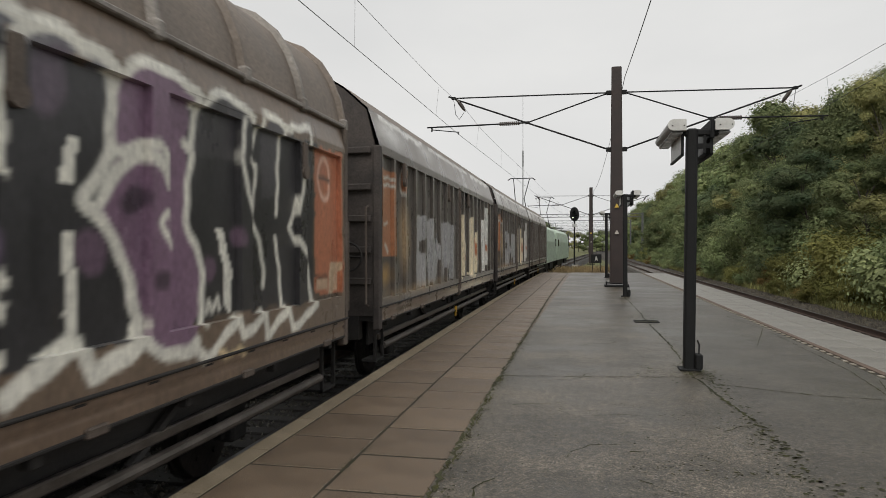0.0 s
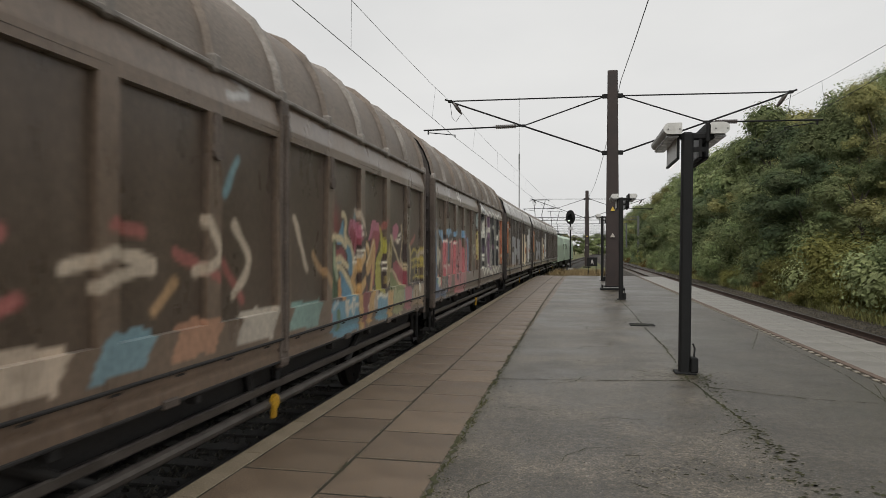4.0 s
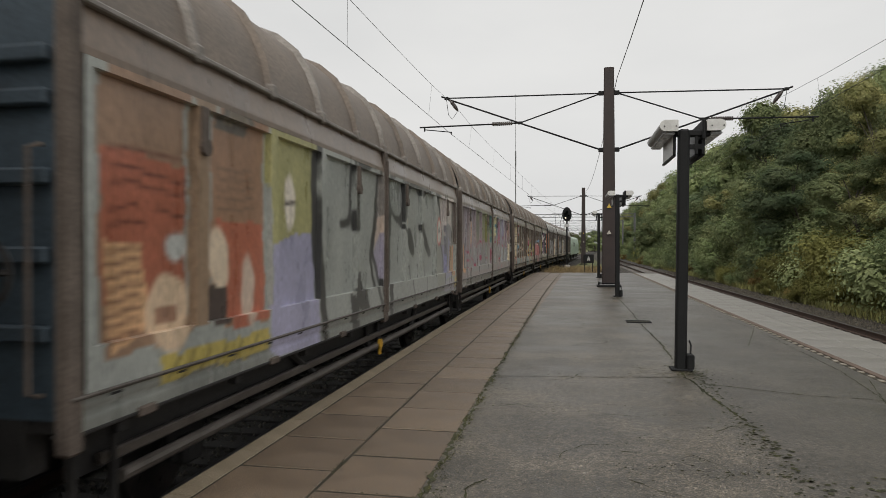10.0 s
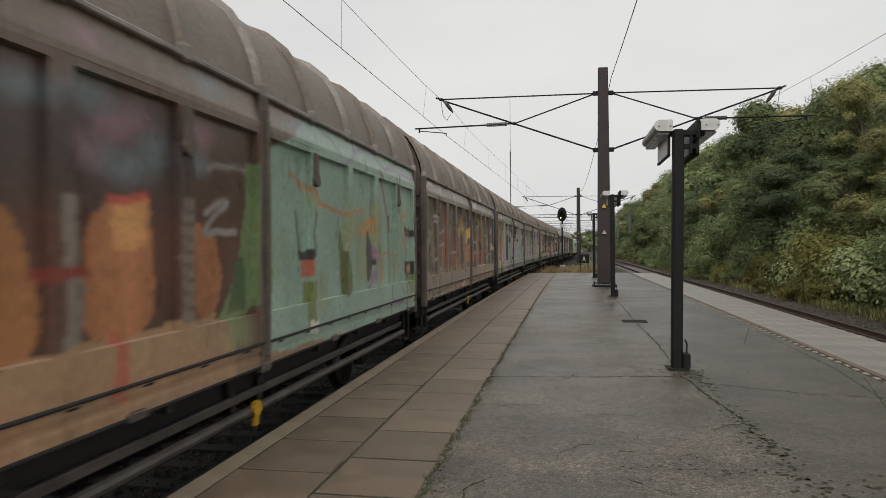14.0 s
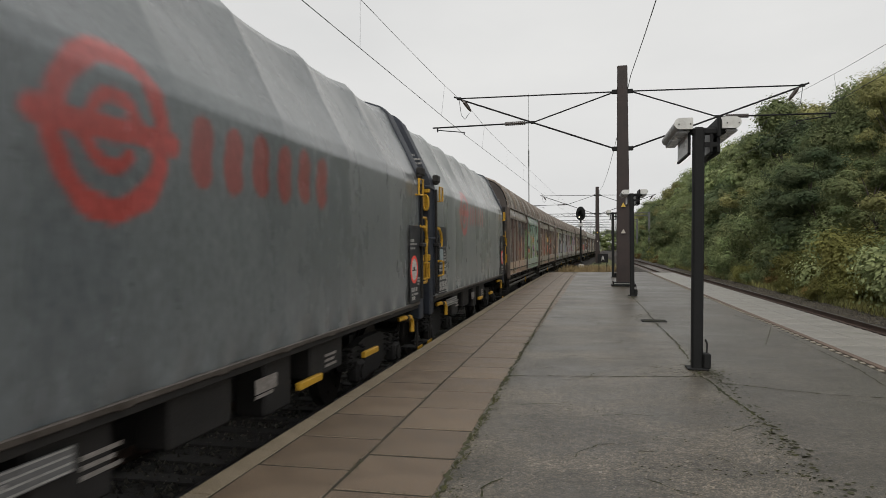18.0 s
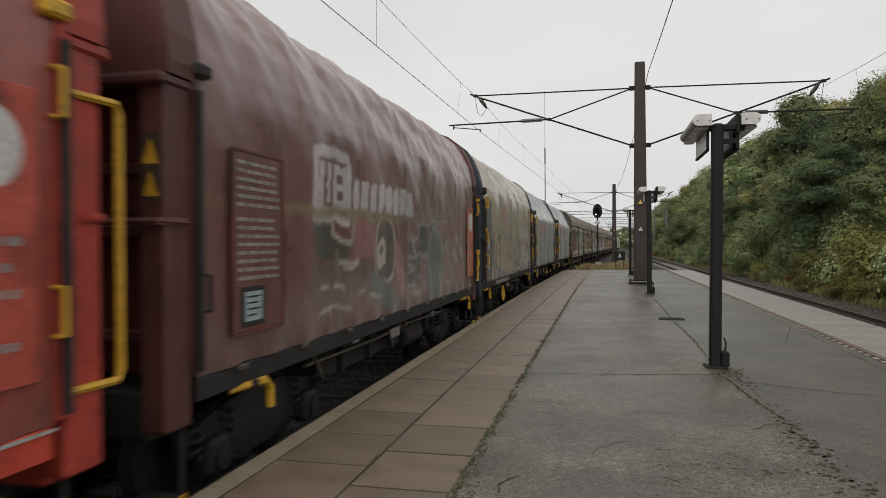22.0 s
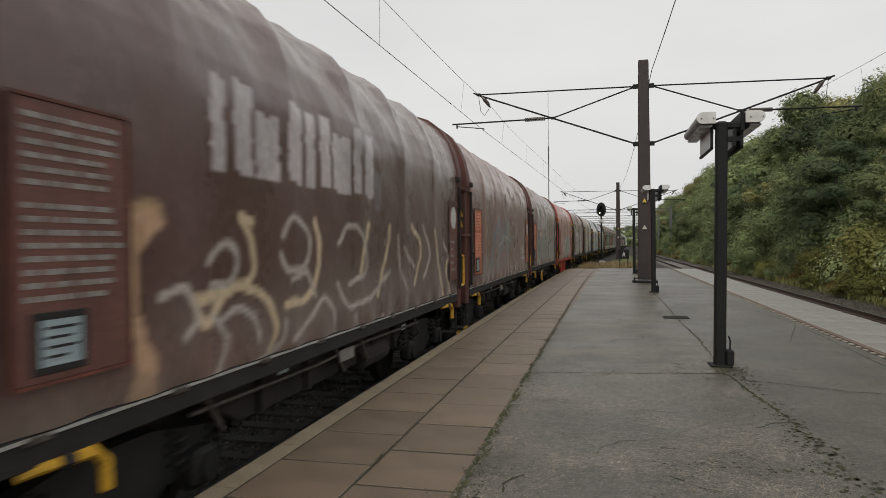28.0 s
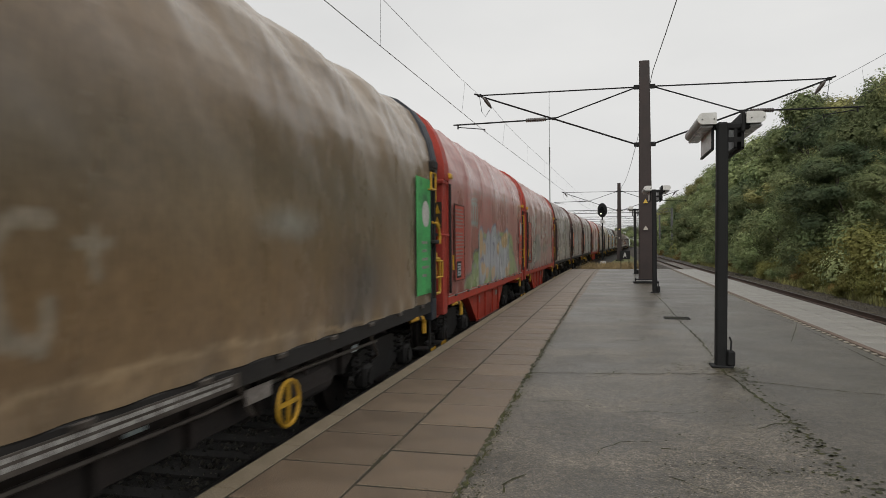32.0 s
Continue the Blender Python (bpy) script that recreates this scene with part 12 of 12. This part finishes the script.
BARK = surface("grey_bark", (0.05, 0.042, 0.034), (0.10, 0.085, 0.07), 0.9, scale=4, fine=30, bump=0.6, squash=(1, 1, 0.2))
DRY_GRASS = surface("dry_grass", (0.19, 0.138, 0.07), (0.29, 0.22, 0.12), 0.9, scale=3, fine=10, bump=0, island=0.3)
GREEN_GRASS = surface("verge_grass", (0.15, 0.16, 0.055), (0.27, 0.25, 0.1), 0.9, scale=1, fine=6, bump=0, island=0.4)


def leaf_cloud(rng, centres, count, size, inner=0.07, broad=0.2):
    """Leaves (small bent quads) scattered in a shell around clump centres (x, y, z, r), with larger sprays filling the clumps inside."""
    nr = np.random.RandomState(rng.randrange(10 ** 6))
    cs = np.array(centres)
    pick = nr.choice(len(cs), count, p=cs[:, 3] ** 2 / (cs[:, 3] ** 2).sum())
    d = nr.normal(size=(count, 3))
    d /= np.linalg.norm(d, axis=1)[:, None]
    deep = nr.uniform(0, 1, count) < inner
    out = np.where(deep, nr.uniform(0.3, 0.72, count), 0.8 + 0.45 * nr.uniform(0, 1, count) ** 2.2)
    p = cs[pick, :3] + d * (cs[pick, 3] * out)[:, None] * np.array([1, 1, 0.85])
    n = d + nr.normal(size=(count, 3)) * 0.24 + np.array([0, 0, 0.5])
    n /= np.linalg.norm(n, axis=1)[:, None]
    a = np.cross(n, nr.normal(size=(count, 3)))
    a /= np.linalg.norm(a, axis=1)[:, None]
    b = np.cross(n, a)
    s = (np.where(deep, broad * cs[pick, 3] + size * 1.5, size) * nr.uniform(0.6, 1.4, count))[:, None]
    V = np.stack([p - a * s, p + b * s * 0.55 + n * s * 0.12, p + a * s, p - b * s * 0.55 + n * s * 0.12], 1).reshape(-1, 3)
    F = np.arange(count * 4).reshape(-1, 4)
    f = Form()
    f.v, f.f = [tuple(x) for x in V.tolist()], [tuple(x) for x in F.tolist()]
    return f


def make_tree(seed, height, spread_r, leaf, count, size, low=0.12, label="leafy deciduous tree in the dense wood beside the line"):
    rng = random.Random(seed)
    t = thing("tree", label, "tree", "trees of the wood")
    trunk = Form()
    path = [(rng.uniform(-0.1, 0.1) * i, rng.uniform(-0.1, 0.1) * i, height * 0.8 * i / 5) for i in range(6)]
    path[0] = (0, 0, -0.6)
    trunk.tube(path, [0.2, 0.17, 0.14, 0.1, 0.07, 0.03], 7)
    clumps = []
    for k in range(34):
        z = height * (low + (1 - low) * rng.random() ** 0.8)
        q = (z / height - low) / (1 - low)
        reach = spread_r * math.sin(math.pi * min(1, 0.18 + 0.78 * q)) ** 0.7
        ang, rr = rng.uniform(0, 6.283), reach * rng.uniform(0.45, 1.05)
        c = (math.cos(ang) * rr, math.sin(ang) * rr, z)
        clumps.append((*c, rng.uniform(0.35, 1.25) ** 1.3 * spread_r * 0.33))
        if k % 4 == 0:
            i = min(4, int(z / height * 5))
            trunk.tube([path[i], ((path[i][0] + c[0]) / 2, (path[i][1] + c[1]) / 2, (path[i][2] + c[2]) / 2 + 0.2), c], [0.07, 0.045, 0.015], 5)
    part("trunk", trunk, BARK, t)
    part("crown", leaf_cloud(rng, clumps, count, size), leaf, t)
    return t


def make_shrub(seed, r, h, leaf, count, size):
    rng = random.Random(seed)
    t = thing("shrub", "low tangled green and yellowing shrub on the grassy verge", "shrub", "shrubs of the verge")
    stems = Form()
    clumps = []
    for k in range(16):
        ang, rr = rng.uniform(0, 6.283), r * math.sqrt(rng.random())
        z = h * rng.uniform(0.15, 1.0) * (1 - 0.5 * rr / r)
        c = (math.cos(ang) * rr, math.sin(ang) * rr, z)
        clumps.append((*c, rng.uniform(0.25, 0.5) * r))
        stems.tube([(c[0] * 0.2, c[1] * 0.2, -0.4), (c[0] * 0.6, c[1] * 0.6, z * 0.6), c], [0.03, 0.02, 0.008], 4)
    part("woody_base", stems, BARK, t)
    part("leaves", leaf_cloud(rng, clumps, count, size, 0.35, 0.02), leaf, t)
    return t


def wood():
    rng = random.Random(21)
    sizes = ((31, 13.5, 3.9, LEAF_GREEN), (32, 14.5, 3.5, LEAF_DARK), (33, 12.5, 4.2, LEAF_GREEN), (34, 14.0, 3.7, LEAF_OLIVE), (35, 10.5, 3.5, LEAF_GREEN))
    near = [make_tree(a, h, r, leaf, 28000, 0.078) for a, h, r, leaf in sizes]
    kinds = [make_tree(a + 20, h, r, leaf, 10500, 0.125) for a, h, r, leaf in sizes]
    spots = []
    v = 18.0
    while v < 270:
        for row, u0 in enumerate((12.9, 16.2, 20.0)):
            if row == 2 and v > 90:
                continue
            spots.append((u0 + rng.uniform(-1.0, 1.0), v + rng.uniform(-1.3, 1.3) + row * 1.5, row))
        v += 3.9 + v * 0.012
    ratio, rise = (0.0, 0.077, 0.109, 0.143, 0.2, 0.23, 0.288, 0.33, 0.42, 0.8), (0.03, 0.053, 0.079, 0.108, 0.155, 0.179, 0.2, 0.222, 0.23, 0.2)
    for i, (u, v, row) in enumerate(spots):
        x, y, _ = on_line(u, v)
        skyline = 1.65 + y * float(np.interp((x - 1.2) / y, ratio, rise))      # the wood's outline falls away along the line
        s = rng.uniform(0.8, 1.0) * (0.74, 1.0, 1.02)[row]
        m = line_pose(u, v, -0.2 + (0.5 if row else 0)) @ pose(0, 0, 0, 0, 0, rng.uniform(0, 360))
        k = rng.randrange(5)
        src = (near if v < 50 and row < 2 else kinds)[k]
        ob = copy_thing(src, m)
        tall = min(1.25, max(0.45, s * (skyline + 0.2) / (sizes[k][1] * 1.03)))
        wide = min(1.15, max(0.7, tall))
        ob.scale = (wide, wide, tall)
    for k, (u, v) in enumerate(((21.5, 52), (22, 42), (21.8, 62), (22.5, 57), (21, 66))):
        near[k].matrix_world = line_pose(u, v, 0.0)
    for k, (u, v) in enumerate(((20.5, 76), (22, 72), (21.8, 80), (22.5, 90), (21, 84))):
        kinds[k].matrix_world = line_pose(u, v, 0.0)
    shrubs = [make_shrub(41, 1.5, 2.4, LEAF_GREEN, 9500, 0.036), make_shrub(42, 1.3, 1.9, LEAF_YELLOW, 9000, 0.036), make_shrub(43, 1.7, 3.0, LEAF_GREEN, 9500, 0.036),
              make_shrub(44, 1.1, 1.4, LEAF_RUST, 6500, 0.032), make_shrub(45, 1.6, 2.7, LEAF_DARK, 9500, 0.036)]
    v = 13.0
    while v < 190:
        for u0 in (10.6, 11.9):
            src = shrubs[rng.choice(((1, 1, 1, 1, 3, 0) if v < 48 else (0, 0, 1, 2, 2, 3, 4)) if u0 < 11 else ((1, 1, 0, 1) if v < 48 else (0, 2, 2, 4, 1)))]
            s = rng.uniform(0.75, 1.2) * (0.7 if u0 < 11 else (1.15 if v < 26 else 1.4) if v < 50 else 1.2)
            ob = copy_thing(src, line_pose(u0 + rng.uniform(-0.7, 0.7), v + rng.uniform(-0.8, 0.8), -0.7 if u0 < 11 else -0.45) @ pose(0, 0, 0, 0, 0, rng.uniform(0, 360)))
            ob.scale = (s, s, s)
        v += 1.7 + v * 0.012
    v = 15.0
    while v < 75:                                        # taller bushes leaning out of the wood's edge
        ob = copy_thing(shrubs[rng.choice((1, 2, 1, 1, 0, 2) if v < 45 else (0, 2, 2, 1, 4, 0))], line_pose(12.7 + rng.uniform(-0.5, 0.6), v, -0.4) @ pose(0, 0, 0, 0, 0, rng.uniform(0, 360)))
        s = rng.uniform(1.5, 2.1)
        ob.scale = (s, s, s)
        v += 2.3 + v * 0.015
    for k, (u, v) in enumerate(((11.9, 24), (11.0, 30), (12.3, 36), (10.9, 40), (11.9, 48))):
        shrubs[k].matrix_world = line_pose(u, v, -0.5)
    far = [(-24, 150), (-22, 165), (-27, 178), (-20, 195), (-30, 140), (-18, 215), (-26, 230)] + [(-40 + k * 3.1, 330 + 22 * math.sin(k * 1.7)) for k in range(26)]
    for u, v in far:
        ob = copy_thing(kinds[rng.randrange(5)], line_pose(u, v, -1.2) @ pose(0, 0, 0, 0, 0, rng.uniform(0, 360)))
        ob.scale = (1.0, 1.0, 0.72)


wood()


def blades(name, label, material, spots, h, rng):
    f = Form()
    for u, v, z in spots:
        x, y, _ = on_line(u, v)
        a = rng.uniform(0, 6.283)
        lx, ly = math.cos(a) * h * rng.uniform(0.1, 0.6), math.sin(a) * h * rng.uniform(0.1, 0.6)
        hh = h * rng.uniform(0.5, 1.2)
        wx, wy = -math.sin(a) * 0.012 * (1 + h), math.cos(a) * 0.012 * (1 + h)
        f.add([(x - wx, y - wy, z), (x + wx, y + wy, z), (x + lx * 0.5 + wx * 0.7, y + ly * 0.5 + wy * 0.7, z + hh * 0.65), (x + lx * 0.5 - wx * 0.7, y + ly * 0.5 - wy * 0.7, z + hh * 0.65), (x + lx, y + ly, z + hh)],
              [(0, 1, 2, 3), (3, 2, 4)])
    return tagged(part(name, f, material), label, "grass", kind="stuff")


def grasses():
    rng = random.Random(8)
    blades("dry_grass", "tall dry tan grass behind the end of the platform", DRY_GRASS, [(rng.uniform(-2.2, 2.6), 44.2 + rng.random() * 12, -0.75) for _ in range(6000)], 0.85, rng)
    blades("verge_grass", "rough green and yellow grass along the ballast shoulder", GREEN_GRASS, [(9.5 + 2.0 * rng.random() ** 0.8, 12 + 110 * rng.random() ** 1.6, -0.86) for _ in range(40000)], 0.46, rng)


grasses()


# ---- signal and signs at the end of the platform ----
def signal_post():
    s = thing("railway_signal", "black railway signal head on a thin post, white light lit", "railway signal")
    s.matrix_world = line_pose(-1.2, 60.0, -0.7)
    part("post", Form().tube([(0, 0, 0), (0, 0, 5.4)], 0.07, 8), DARK_STEEL, s)
    head = part("signal_head", Form().prism([(0.42 * math.cos(k * math.pi / 10) * (1 if math.sin(k * math.pi / 10) < 0 else 0.95), 5.15 + 0.62 * math.sin(k * math.pi / 10)) for k in range(20)], "y", -0.06, 0.02), DARK_STEEL, s)
    for x, z in ((-0.12, 4.85), (0.14, 5.0), (0.0, 5.35), (-0.14, 5.2)):
        part("hood", Form().tube([(x, -0.06, z + 0.02), (x, -0.3, z + 0.02)], 0.10, 10, False), DARK_STEEL, head)
    part("lit_lens", Form().tube([(-0.12, -0.08, 4.85), (-0.12, -0.075, 4.85)], 0.06, 12), LIT, head, "small white signal light")
    part("signal_plate", Form().box(-0.2, 0.2, -0.1, -0.08, 4.05, 4.3, 0.01), SIGN_GREY, s, "small white plate")
    part("relay_box", Form().box(-0.2, 0.25, -0.25, 0.05, 0.0, 0.75, 0.03), SIGN_GREY, s, "pale grey relay box")


LIT = bpy.data.materials.new("signal_light")
LIT.use_nodes = True
LIT.node_tree.nodes["Principled BSDF"].inputs["Emission Color"].default_value = (1.0, 0.93, 0.8, 1)
LIT.node_tree.nodes["Principled BSDF"].inputs["Emission Strength"].default_value = 1.4
signal_post()


def crossing_sign():
    s = thing("no_walking_sign", "dark square sign with a pale walking pictogram at the platform end", "sign")
    s.matrix_world = pose(1.15, 46.0, -0.7)
    part("board", Form().box(-0.34, 0.34, -0.03, 0.0, 1.24, 1.82, 0.02), DARK_STEEL, s)
    part("leg", Form().box(-0.28, -0.23, -0.02, 0.02, 0, 1.3), DARK_STEEL, s)
    part("leg", Form().box(0.23, 0.28, -0.02, 0.02, 0, 1.3), DARK_STEEL, s)
    part("pictogram", Form().prism([(-0.1, 1.34), (0.0, 1.48), (0.1, 1.34), (0.07, 1.58), (0.0, 1.72), (-0.07, 1.58)], "y", -0.04, -0.032), WHITE_MARK, s, "pale pictogram shape")


crossing_sign()


def radio_tower():
    s = thing("radio_mast", "slender grey radio mast far behind the train", "radio mast")
    s.matrix_world = pose(-24.0, 300.0, -1.2)
    part("mast", Form().tube([(0, 0, 0), (0, 0, 40), (0, 0, 46), (0, 0, 70)], [0.26, 0.2, 0.1, 0.08], 6), WIRE_GREY, s)
    part("antenna", Form().tube([(0, 0, 38), (0, 0, 45)], 0.28, 8), WIRE_GREY, s)


radio_tower()


# ---- movement ----
def advance(t):
    """Metres the train has gone: the first van's front end along the line."""
    return 7.8917 + 4.05063 * t + 0.136934 * t ** 2 - 0.00540133 * t ** 3 + 0.000161798 * t ** 4 - 0.00000164142 * t ** 5


def motions():
    times = [i * 0.5 for i in range(65)]
    fine = [i / 15 for i in range(481)]
    for w, back in TRAIN:
        walk(w, [(t, line_pose(U_LEFT, advance(t) - back, RAIL)) for t in times])
        for ob in w.children:
            if ob.name.startswith("wheelset"):
                _, y, r = ob.location
                walk(ob, [(t, pose(0, y, r, -math.degrees((advance(t) - advance(0)) / r))) for t in fine])


motions()
